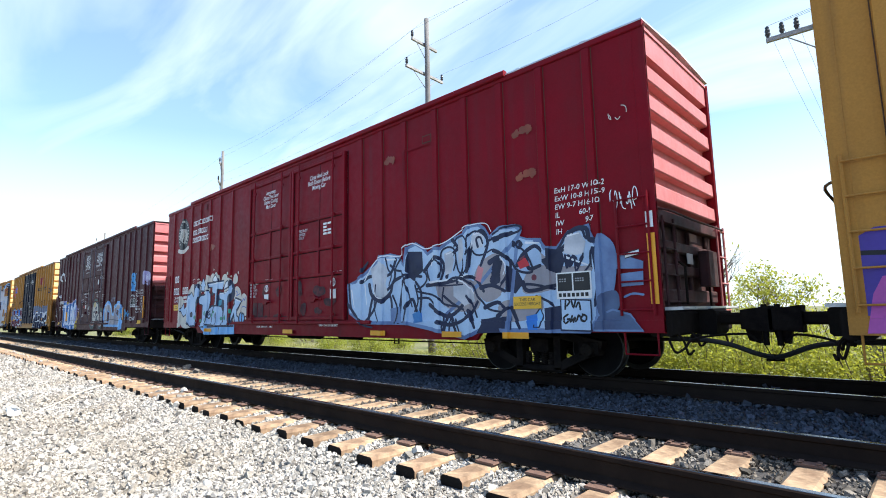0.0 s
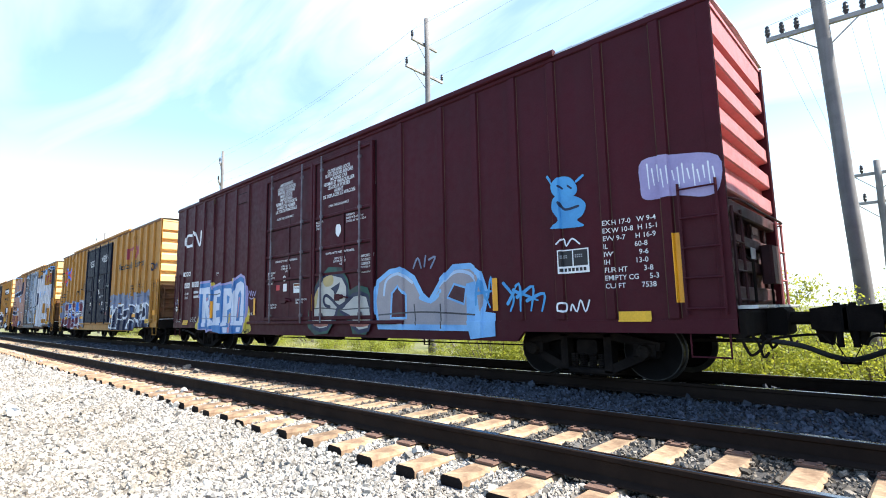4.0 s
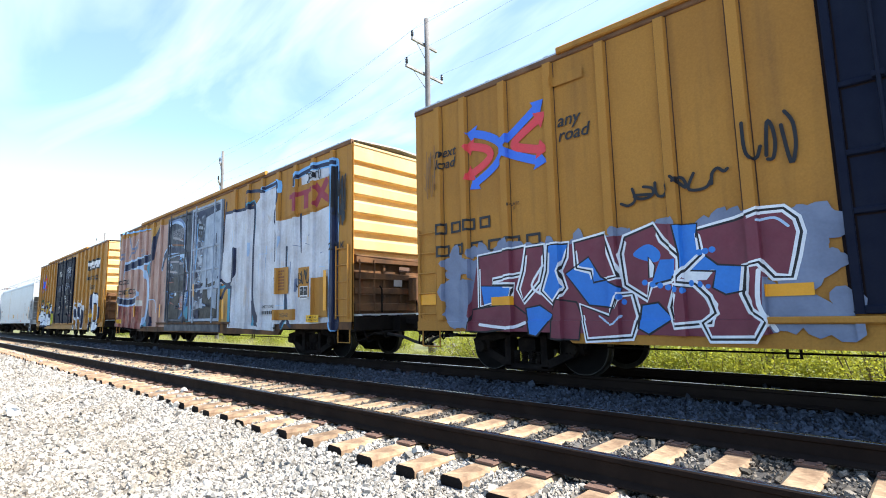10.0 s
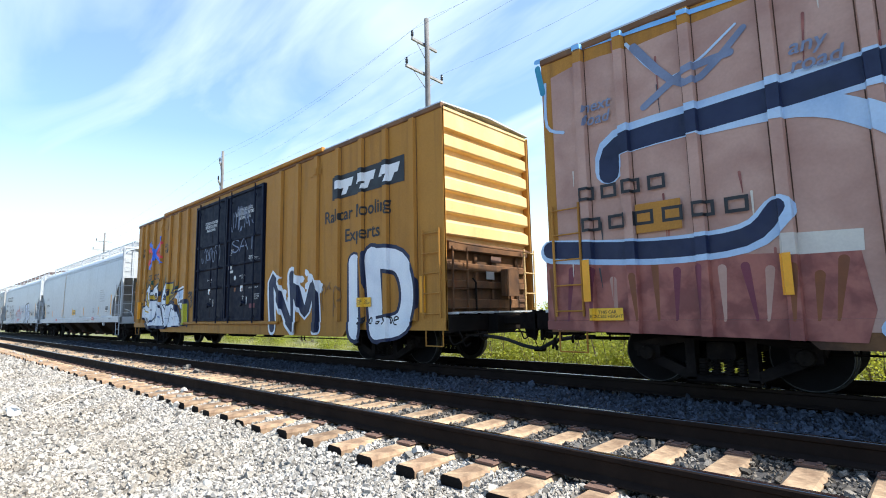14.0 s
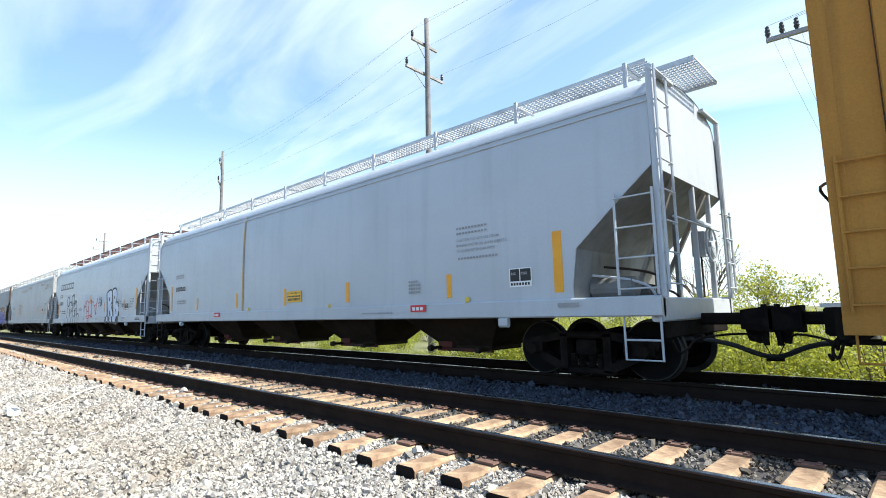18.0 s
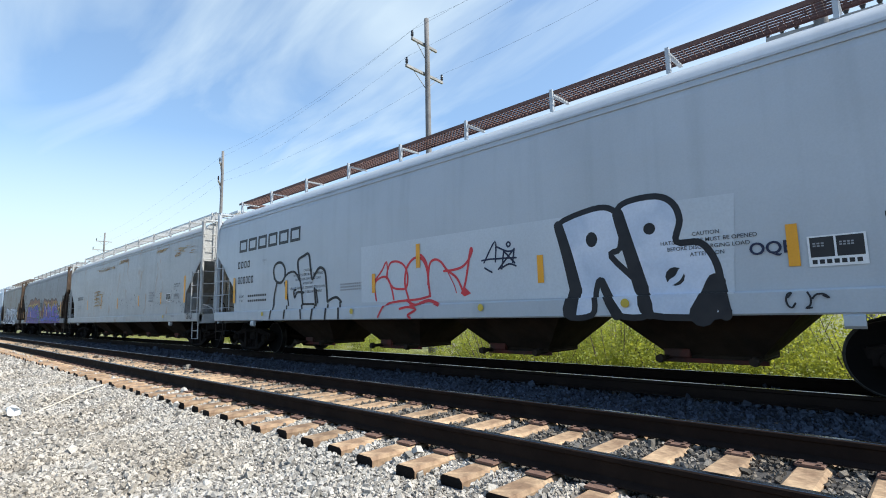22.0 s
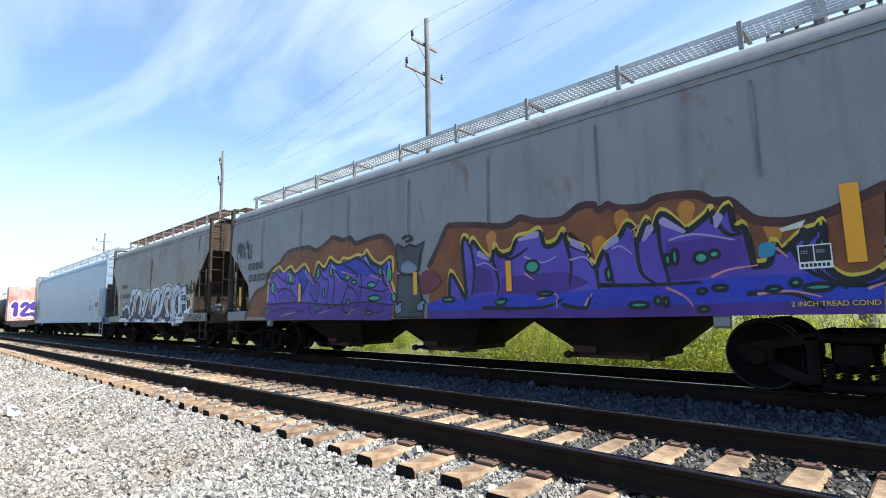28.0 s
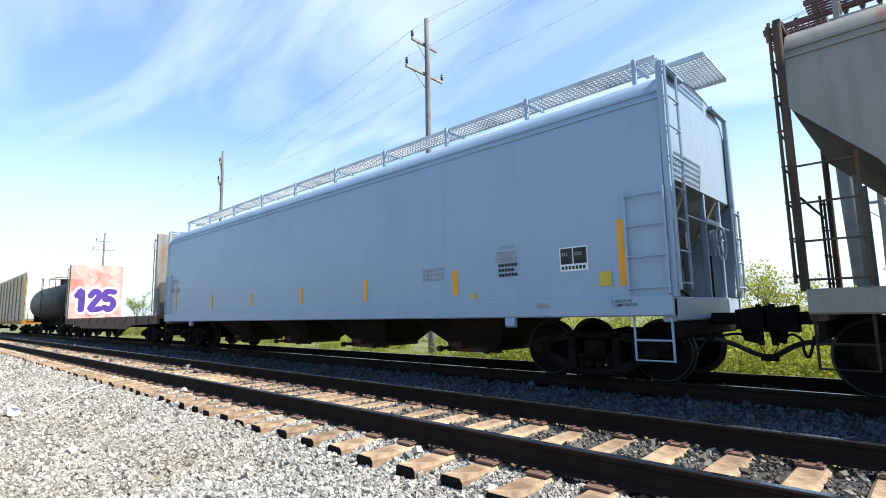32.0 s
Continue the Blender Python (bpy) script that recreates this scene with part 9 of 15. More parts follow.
def art_cp_front(s):
    a = Art()
    a.fill(S_ICE, [(-9.35, 1.07), (-9.42, 1.70), (-9.14, 1.75), (-8.80, 1.91), (-8.51, 2.07), (-8.28, 2.23), (-7.95, 2.24), (-7.69, 2.18), (-7.52, 1.99), (-7.43, 2.33), (-7.19, 2.39), (-6.98, 2.28), (-6.87, 2.16), (-6.67, 2.25), (-6.53, 2.23), (-6.35, 2.32), (-6.21, 2.36), (-5.93, 2.43), (-5.79, 2.56), (-5.59, 2.56), (-5.47, 2.47), (-5.35, 2.31), (-5.16, 2.43), (-4.81, 2.43), (-4.71, 2.34), (-4.77, 2.24), (-5.01, 0.74), (-5.60, 0.73), (-5.93, 0.59), (-6.47, 0.69), (-7.46, 0.85), (-8.90, 0.86)], halo=S_HAZE, hw=0.07)
    a.fill(S_ICE, [(-4.77, 2.24), (-4.60, 2.17), (-4.34, 2.14), (-4.24, 2.00), (-4.04, 1.98), (-3.84, 2.20), (-3.51, 2.26), (-3.45, 2.08), (-3.35, 1.91), (-3.41, 0.94), (-3.56, 0.73), (-5.60, 0.73), (-5.93, 0.59), (-6.47, 0.69), (-6.46, 0.97), (-5.57, 1.54)], halo=S_HAZE, hw=0.07)
    a.fill(S_DOVE, [(-6.59, 1.60), (-5.82, 1.61), (-5.58, 1.35), (-5.71, 1.06), (-6.38, 1.13)], curve=True)
    a.fill(S_DOVE, [(-5.72, 1.55), (-5.61, 1.84), (-5.30, 2.01), (-5.07, 1.94), (-5.03, 1.42), (-5.46, 1.20)], curve=True)
    a.fill(S_DOVE, [(-4.69, 1.49), (-4.58, 1.67), (-4.31, 1.74), (-3.92, 1.62), (-4.08, 1.37), (-4.65, 1.31)], curve=True)
    a.fill(S_DOVE, [(-5.22, 1.10), (-4.93, 1.23), (-4.34, 1.21), (-4.45, 0.95), (-5.00, 0.87)], curve=True)
    a.fill(S_DOVE, [(-4.35, 1.96), (-4.16, 1.64), (-3.92, 1.58), (-3.50, 1.59), (-3.50, 1.67), (-4.01, 1.71)], curve=True)
    a.fill(S_NAVY, [(-5.34, 1.72), (-5.26, 1.93), (-5.05, 1.87), (-5.16, 1.52), (-5.30, 1.47)])
    a.fill(S_NAVY, [(-4.99, 1.79), (-4.77, 1.66), (-4.68, 1.49), (-4.84, 1.32), (-5.02, 1.36)])
    a.fill(S_NAVY, [(-7.47, 1.88), (-7.42, 2.26), (-7.01, 2.22), (-6.99, 1.84), (-7.28, 1.68)])
    a.fill(S_NAVY, [(-4.23, 2.00), (-3.98, 1.95), (-3.91, 1.77), (-4.06, 1.61), (-4.23, 1.68)])
    a.fill(S_NAVY, [(-5.59, 0.91), (-4.93, 0.96), (-4.94, 0.74), (-5.54, 0.75)])
    a.fill(S_NAVY, [(-4.29, 1.07), (-4.00, 1.11), (-3.97, 0.76), (-4.28, 0.74)])
    a.fill(S_NAVY, [(-5.32, 2.30), (-4.87, 2.36), (-4.82, 2.30), (-5.27, 2.20)])
    a.fill(S_NAVY, [(-4.88, 2.20), (-4.66, 2.11), (-4.78, 2.03), (-4.89, 2.10)])
    a.line(S_NAVY, 0.08, [(-9.37, 1.70), (-9.27, 1.13), (-8.86, 0.88)], 0.055)
    a.line(S_NAVY, 0.08, [(-8.90, 1.73), (-8.60, 1.84), (-8.36, 1.70), (-8.47, 1.17), (-8.80, 0.88)], 0.055)
    a.line(S_NAVY, 0.08, [(-8.67, 0.94), (-8.51, 1.41), (-8.18, 1.46), (-7.87, 1.67), (-7.81, 1.90), (-7.95, 2.03)], 0.055)
    a.line(S_NAVY, 0.08, [(-8.21, 1.28), (-7.96, 1.39), (-7.90, 0.99)], 0.055)
    a.line(S_NAVY, 0.08, [(-7.71, 0.87), (-7.58, 1.54), (-7.41, 1.76), (-7.04, 1.74)], 0.055)
    a.line(S_NAVY, 0.08, [(-7.49, 1.15), (-7.29, 1.31), (-7.13, 0.98), (-7.05, 1.41), (-7.20, 1.64)], 0.055)
    a.line(S_NAVY, 0.08, [(-6.96, 1.84), (-6.65, 2.08), (-6.43, 1.91), (-6.54, 1.60)], 0.055)
    a.line(S_NAVY, 0.08, [(-6.37, 1.69), (-6.29, 2.00), (-6.05, 2.18), (-5.95, 1.87), (-6.12, 1.57)], 0.055)
    a.line(S_NAVY, 0.08, [(-5.85, 1.76), (-5.74, 2.25), (-5.53, 2.45), (-5.39, 2.21), (-5.56, 1.84)], 0.055)
    a.line(S_NAVY, 0.08, [(-6.89, 1.56), (-6.37, 1.59), (-5.76, 1.65), (-5.51, 1.39)], 0.055)
    a.line(S_NAVY, 0.08, [(-6.82, 1.19), (-6.39, 0.97), (-6.04, 1.12), (-5.90, 1.36), (-6.07, 1.52)], 0.055)
    a.line(S_NAVY, 0.08, [(-6.61, 0.87), (-6.25, 0.82), (-5.85, 0.97), (-5.65, 1.21)], 0.055)
    a.line(S_NAVY, 0.08, [(-6.47, 0.67), (-6.32, 1.02), (-6.15, 0.67)], 0.055)
    a.line(S_NAVY, 0.08, [(-5.84, 1.06), (-5.73, 0.77)], 0.055)
    a.line(S_NAVY, 0.08, [(-5.57, 1.45), (-5.33, 1.48), (-5.03, 1.37)], 0.055)
    a.line(S_NAVY, 0.08, [(-5.49, 1.11), (-5.22, 1.19), (-5.05, 1.10)], 0.055)
    a.line(S_NAVY, 0.08, [(-4.79, 1.78), (-4.67, 1.95), (-4.45, 2.06), (-4.32, 1.96)], 0.055)
    a.line(S_NAVY, 0.08, [(-4.69, 1.49), (-4.59, 1.35), (-4.07, 1.42)], 0.055)
    a.line(S_NAVY, 0.08, [(-4.62, 1.94), (-4.57, 1.71), (-4.36, 1.74)], 0.055)
    a.line(S_NAVY, 0.08, [(-4.05, 1.89), (-3.86, 2.04), (-3.77, 2.22), (-3.55, 2.23), (-3.50, 2.05), (-3.36, 2.01), (-3.39, 1.91), (-3.48, 1.88), (-3.49, 1.67)], 0.055)
    a.line(S_NAVY, 0.08, [(-3.86, 1.83), (-3.84, 1.70), (-3.76, 1.82), (-3.71, 1.69), (-3.63, 1.81)], 0.055)
    a.line(S_NAVY, 0.08, [(-7.78, 2.13), (-7.96, 1.85), (-8.32, 1.82)], 0.055)
    a.line(S_NAVY, 0.08, [(-8.90, 1.98), (-8.70, 2.15)], 0.055)
    a.line(S_NAVY, 0.08, [(-4.93, 1.09), (-4.78, 0.77)], 0.055)
    a.line(S_NAVY, 0.08, [(-9.41, 1.26), (-9.10, 1.00)], 0.055)
    a.line(S_NAVY, 0.08, [(-3.42, 1.87), (-3.38, 1.42), (-3.45, 1.10)], 0.055)
    a.line(S_NAVY, 0.08, [(-6.21, 2.36), (-6.05, 2.18)], 0.055)
    a.line(S_NAVY, 0.08, [(-5.23, 0.96), (-4.99, 1.09)], 0.055)
    a.line(S_WHITE, 0.04, [(-9.27, 1.57), (-9.18, 1.19)], 0.02)
    a.line(S_WHITE, 0.04, [(-8.80, 1.67), (-8.74, 1.24)], 0.02)
    a.line(S_WHITE, 0.04, [(-8.13, 2.16), (-7.78, 2.13)], 0.02)
    a.line(S_WHITE, 0.04, [(-6.68, 2.14), (-6.77, 1.93)], 0.02)
    a.line(S_WHITE, 0.04, [(-6.21, 2.10), (-6.29, 1.79)], 0.02)
    a.line(S_WHITE, 0.04, [(-5.69, 2.45), (-5.78, 2.16)], 0.02)
    a.line(S_WHITE, 0.04, [(-3.79, 2.16), (-3.92, 1.96)], 0.02)
    a.line(S_WHITE, 0.04, [(-6.81, 1.61), (-6.23, 1.64), (-5.82, 1.70)], 0.02)
    a.line(S_WHITE, 0.04, [(-4.61, 2.13), (-4.37, 2.10)], 0.02)
    a.line(S_WHITE, 0.04, [(-4.00, 1.87), (-3.51, 1.67)], 0.02)
    a.fill(S_SALMON, [(-5.62, 1.84), (-5.50, 1.78), (-5.57, 1.54), (-5.69, 1.60)])
    a.oval(S_MAROON, -4.48, 1.56, 0.05, 0.05)
    a.fill(S_MAROON, [(-4.75, 1.88), (-4.64, 1.93), (-4.67, 1.77)])
    a.fill(S_SKY, [(-4.50, 0.95), (-4.39, 1.08), (-4.33, 0.95), (-4.41, 0.78), (-4.51, 0.78)], S_NAVY, 0.03)
    a.fill(S_SPRAYBLUE, [(-7.25, 0.98), (-7.05, 1.05), (-7.03, 0.89), (-7.22, 0.85)])
    a.fill(S_SPRAYBLUE, [(-4.66, 0.95), (-4.45, 0.99), (-4.44, 0.74), (-4.62, 0.74)])
    a.lay(s, "graffiti", "ice-blue and grey tangled graffiti letters with navy outlines")
    a = Art()
    a.fill(S_WORN, [(-8.59, 2.00), (-8.26, 2.14), (-8.02, 1.95), (-8.11, 1.63), (-8.00, 1.41), (-8.27, 1.31), (-8.48, 1.48)])
    a.fill(S_WORN, [(-6.42, 2.12), (-6.24, 2.17), (-6.18, 1.99), (-6.25, 1.76), (-6.40, 1.72)])
    a.fill(S_WORN, [(-6.07, 2.35), (-5.93, 2.37), (-5.91, 2.06), (-6.07, 1.89)])
    a.fill(S_WORN, [(-5.76, 2.37), (-5.60, 2.44), (-5.46, 2.33), (-5.50, 2.16), (-5.72, 2.12)])
    a.fill(S_WORN, [(-5.97, 1.55), (-5.75, 1.45), (-5.71, 1.22), (-5.93, 1.14), (-6.21, 1.33), (-6.21, 1.52)])
    a.fill(S_MIDBLUE, [(-7.31, 1.02), (-7.10, 1.09), (-7.02, 0.87), (-7.25, 0.85)])
    a.fill(S_WORN, [(-3.90, 2.13), (-3.66, 2.19), (-3.56, 2.03), (-3.61, 1.86), (-3.76, 1.84), (-3.93, 1.90)])
    a.fill(S_HAZE, [(-7.96, 1.14), (-7.66, 1.18), (-7.63, 0.85), (-7.94, 0.87)])
    a.fill(S_DOVE, [(-6.41, 1.44), (-6.27, 1.38), (-6.22, 1.19), (-6.45, 1.15)])
    a.fill(S_NAVY, [(-5.68, 0.67), (-5.51, 0.91), (-5.26, 0.95), (-5.17, 0.69)])
    a.fill(S_NAVY, [(-4.33, 1.82), (-4.11, 1.88), (-3.95, 1.90), (-3.92, 1.78), (-4.01, 1.57), (-4.17, 1.64)])
    a.fill(S_RED, [(-4.79, 1.82), (-4.63, 1.89), (-4.55, 1.76), (-4.74, 1.71)])
    a.line(S_NAVY, 0.1, [(-8.64, 1.66), (-8.55, 1.43), (-8.27, 1.31), (-7.96, 1.46), (-7.87, 1.67), (-7.65, 1.76)], 0.07)
    a.line(S_NAVY, 0.045, [(-8.10, 2.18), (-8.02, 1.95), (-7.92, 1.83), (-8.00, 1.62)], 0.032)
    a.line(S_NAVY, 0.05, [(-7.64, 2.13), (-7.79, 1.93), (-7.57, 1.86), (-7.46, 1.59), (-7.31, 1.17)], 0.035)
    a.line(S_NAVY, 0.05, [(-7.65, 1.76), (-7.43, 1.80), (-7.22, 1.68), (-7.28, 1.89), (-7.01, 1.87), (-6.88, 1.71), (-6.99, 1.56), (-7.19, 1.47), (-6.64, 1.35), (-6.46, 1.20), (-6.11, 1.14)], 0.035)
    a.line(S_NAVY, 0.045, [(-7.22, 1.58), (-7.14, 1.27), (-7.24, 1.07)], 0.032)
    a.line(S_NAVY, 0.05, [(-7.14, 1.32), (-6.83, 1.31), (-6.65, 1.11)], 0.035)
    a.line(S_NAVY, 0.04, [(-6.82, 1.66), (-6.88, 1.86), (-6.77, 2.00), (-6.61, 2.02), (-6.52, 1.88), (-6.56, 1.69)], 0.028)
    a.line(S_NAVY, 0.045, [(-6.47, 1.73), (-6.51, 2.12), (-6.36, 2.23), (-6.18, 2.19), (-6.13, 1.99), (-6.19, 1.80)], 0.032)
    a.line(S_NAVY, 0.04, [(-6.13, 1.99), (-6.08, 1.79), (-5.97, 1.69), (-5.88, 1.78)], 0.028)
    a.line(S_NAVY, 0.035, [(-6.17, 2.23), (-6.11, 2.37), (-5.93, 2.40), (-5.83, 2.24), (-5.87, 2.06)], 0.025)
    a.line(S_NAVY, 0.04, [(-5.87, 2.06), (-5.78, 2.14), (-5.67, 2.04), (-5.51, 2.02), (-5.30, 2.09)], 0.028)
    a.line(S_NAVY, 0.04, [(-5.85, 2.20), (-5.82, 2.38), (-5.67, 2.45), (-5.49, 2.38), (-5.39, 2.23), (-5.45, 2.15)], 0.028)
    a.line(S_NAVY, 0.05, [(-5.61, 2.17), (-5.64, 2.31), (-5.55, 2.33), (-5.50, 2.22)], 0.035)
    a.line(S_NAVY, 0.045, [(-5.39, 2.23), (-5.29, 2.27), (-4.94, 2.31), (-4.75, 2.33), (-4.69, 2.40), (-4.83, 2.44), (-5.08, 2.42), (-5.28, 2.35)], 0.032)
    a.line(S_NAVY, 0.07, [(-5.27, 2.07), (-5.05, 1.97), (-4.92, 1.83), (-4.98, 1.62), (-5.13, 1.46)], 0.049)
    a.line(S_NAVY, 0.1, [(-5.36, 1.87), (-5.15, 1.94), (-5.22, 1.73), (-5.33, 1.56), (-5.23, 1.45)], 0.07)
    a.line(S_NAVY, 0.05, [(-6.38, 1.58), (-6.20, 1.66), (-5.97, 1.63), (-5.75, 1.50), (-5.65, 1.31), (-5.55, 1.22), (-5.40, 1.08), (-5.15, 1.03)], 0.035)
    a.line(S_NAVY, 0.035, [(-6.76, 1.55), (-6.38, 1.53), (-5.97, 1.53)], 0.025)
    a.line(S_NAVY, 0.04, [(-6.45, 1.49), (-6.49, 1.25), (-6.34, 1.15)], 0.028)
    a.line(S_NAVY, 0.05, [(-6.45, 1.34), (-6.22, 1.19), (-5.99, 1.09), (-5.89, 1.00)], 0.035)
    a.line(S_NAVY, 0.05, [(-5.87, 1.32), (-5.77, 1.18), (-5.67, 0.95)], 0.035)
    a.line(S_NAVY, 0.05, [(-6.65, 1.11), (-6.47, 0.96), (-6.51, 0.77), (-6.45, 0.63)], 0.035)
    a.line(S_NAVY, 0.05, [(-6.29, 0.96), (-6.32, 0.68)], 0.035)
    a.line(S_NAVY, 0.045, [(-6.17, 0.91), (-6.07, 0.68)], 0.032)
    a.line(S_NAVY, 0.045, [(-4.91, 1.87), (-4.78, 1.69), (-4.51, 1.65), (-4.55, 1.84), (-4.67, 2.02), (-4.78, 2.07)], 0.032)
    a.line(S_NAVY, 0.05, [(-4.81, 2.12), (-4.75, 2.17), (-4.69, 2.12), (-4.74, 2.05), (-4.81, 2.12)], 0.035)
    a.line(S_NAVY, 0.05, [(-4.82, 1.44), (-4.61, 1.46), (-4.35, 1.42), (-4.11, 1.36)], 0.035)
    a.line(S_NAVY, 0.045, [(-4.45, 1.26), (-4.20, 1.17), (-4.13, 1.05)], 0.032)
    a.line(S_NAVY, 0.045, [(-4.11, 1.88), (-3.98, 2.02), (-3.85, 2.20), (-3.62, 2.22), (-3.55, 2.08), (-3.37, 2.04), (-3.35, 1.91), (-3.47, 1.92), (-3.48, 1.74), (-3.59, 1.60)], 0.032)
    a.line(S_NAVY, 0.035, [(-3.91, 1.86), (-3.89, 1.66), (-3.84, 1.77), (-3.76, 1.84), (-3.74, 1.61), (-3.65, 1.75), (-3.61, 1.86)], 0.025)
    a.line(S_NAVY, 0.04, [(-8.43, 1.65), (-8.48, 1.20), (-8.36, 0.87)], 0.028)
    a.line(S_NAVY, 0.05, [(-7.88, 1.40), (-7.74, 1.13), (-7.82, 0.85)], 0.035)
    a.line(S_NAVY, 0.04, [(-7.45, 1.18), (-7.53, 0.87)], 0.028)
    a.line(S_NAVY, 0.05, [(-9.03, 0.99), (-8.86, 0.82), (-8.53, 0.76)], 0.035)
    a.line(S_WHITE, 0.03, [(-8.80, 1.76), (-8.50, 2.10), (-8.17, 2.24), (-7.64, 2.19), (-7.56, 2.34), (-7.27, 2.41), (-6.93, 2.27), (-6.67, 2.29), (-6.35, 2.35), (-5.99, 2.50), (-5.81, 2.57), (-5.43, 2.56), (-5.31, 2.40)], 0.015)
    a.line(S_WHITE, 0.03, [(-8.51, 1.59), (-8.42, 1.40), (-8.19, 1.36)], 0.015)
    a.line(S_WHITE, 0.03, [(-6.08, 1.61), (-5.86, 1.52), (-5.73, 1.36)], 0.015)
    a.line(S_WHITE, 0.025, [(-6.36, 2.11), (-6.24, 2.13)], 0.015)
    a.line(S_WHITE, 0.025, [(-5.71, 2.39), (-5.57, 2.41)], 0.015)
    a.line(S_WHITE, 0.03, [(-3.85, 2.15), (-3.66, 2.17)], 0.015)
    a.line(S_WHITE, 0.03, [(-5.10, 1.94), (-5.00, 1.79), (-5.05, 1.64)], 0.015)
    a.lay(s, "graffiti_outline", "navy outlines and white highlights of the graffiti")
    a = Art()
    a.fill(S_HAZE, [(-3.39, 2.03), (-3.21, 2.05), (-3.10, 1.80), (-3.18, 1.25), (-3.40, 0.94)], curve=True)
    a.fill(S_HAZE, [(-3.19, 1.85), (-2.73, 1.67), (-2.74, 1.57), (-3.18, 1.60)])
    a.fill(S_HAZE, [(-3.08, 1.52), (-2.74, 1.54), (-2.75, 1.35), (-3.07, 1.34)])
    a.fill(S_DUSK, [(-3.51, 0.74), (-3.41, 0.95), (-3.20, 1.03), (-2.96, 0.96), (-2.78, 0.74)], S_HAZE, 0.03)
    a.fill(S_DUSK, [(-3.40, 1.22), (-3.14, 1.29), (-3.11, 1.05), (-3.37, 0.94)], curve=True)
    a.line(S_HAZE, 0.04, [(-3.04, 1.48), (-2.92, 1.51), (-2.81, 1.43), (-2.93, 1.36)])
    a.line(S_HAZE, 0.03, [(-3.02, 1.20), (-2.90, 1.24), (-2.76, 1.22)])
    a.fill(S_WHITE, [(-2.98, 1.80), (-2.78, 1.84), (-2.78, 1.77), (-2.98, 1.73)], S_BLACK, 0.015)
    a.fill(S_ICE, [(-4.02, 1.20), (-3.53, 1.17), (-3.53, 0.73), (-4.02, 0.74)], S_NAVY, 0.03)
    a.line(S_BLACK, 0.03, [(-3.95, 1.05), (-3.93, 1.20), (-3.87, 1.16), (-3.92, 1.10)])
    a.line(S_BLACK, 0.03, [(-3.84, 1.17), (-3.81, 1.07), (-3.77, 1.19)])
    a.line(S_BLACK, 0.03, [(-3.77, 1.08), (-3.72, 1.15), (-3.70, 1.04)])
    a.line(S_BLACK, 0.03, [(-3.91, 0.97), (-3.98, 0.92), (-3.94, 0.84), (-3.87, 0.90), (-3.92, 0.90)])
    a.line(S_BLACK, 0.03, [(-3.84, 0.95), (-3.86, 0.86), (-3.79, 0.93), (-3.81, 0.86)])
    a.line(S_BLACK, 0.03, [(-3.77, 0.87), (-3.73, 0.96), (-3.69, 0.89)])
    a.line(S_BLACK, 0.03, [(-3.66, 0.96), (-3.70, 0.90), (-3.63, 0.87), (-3.61, 0.94), (-3.67, 0.97)])
    a.lay(s, "graffiti", "hazy blue sprayed shapes and a small black tag")


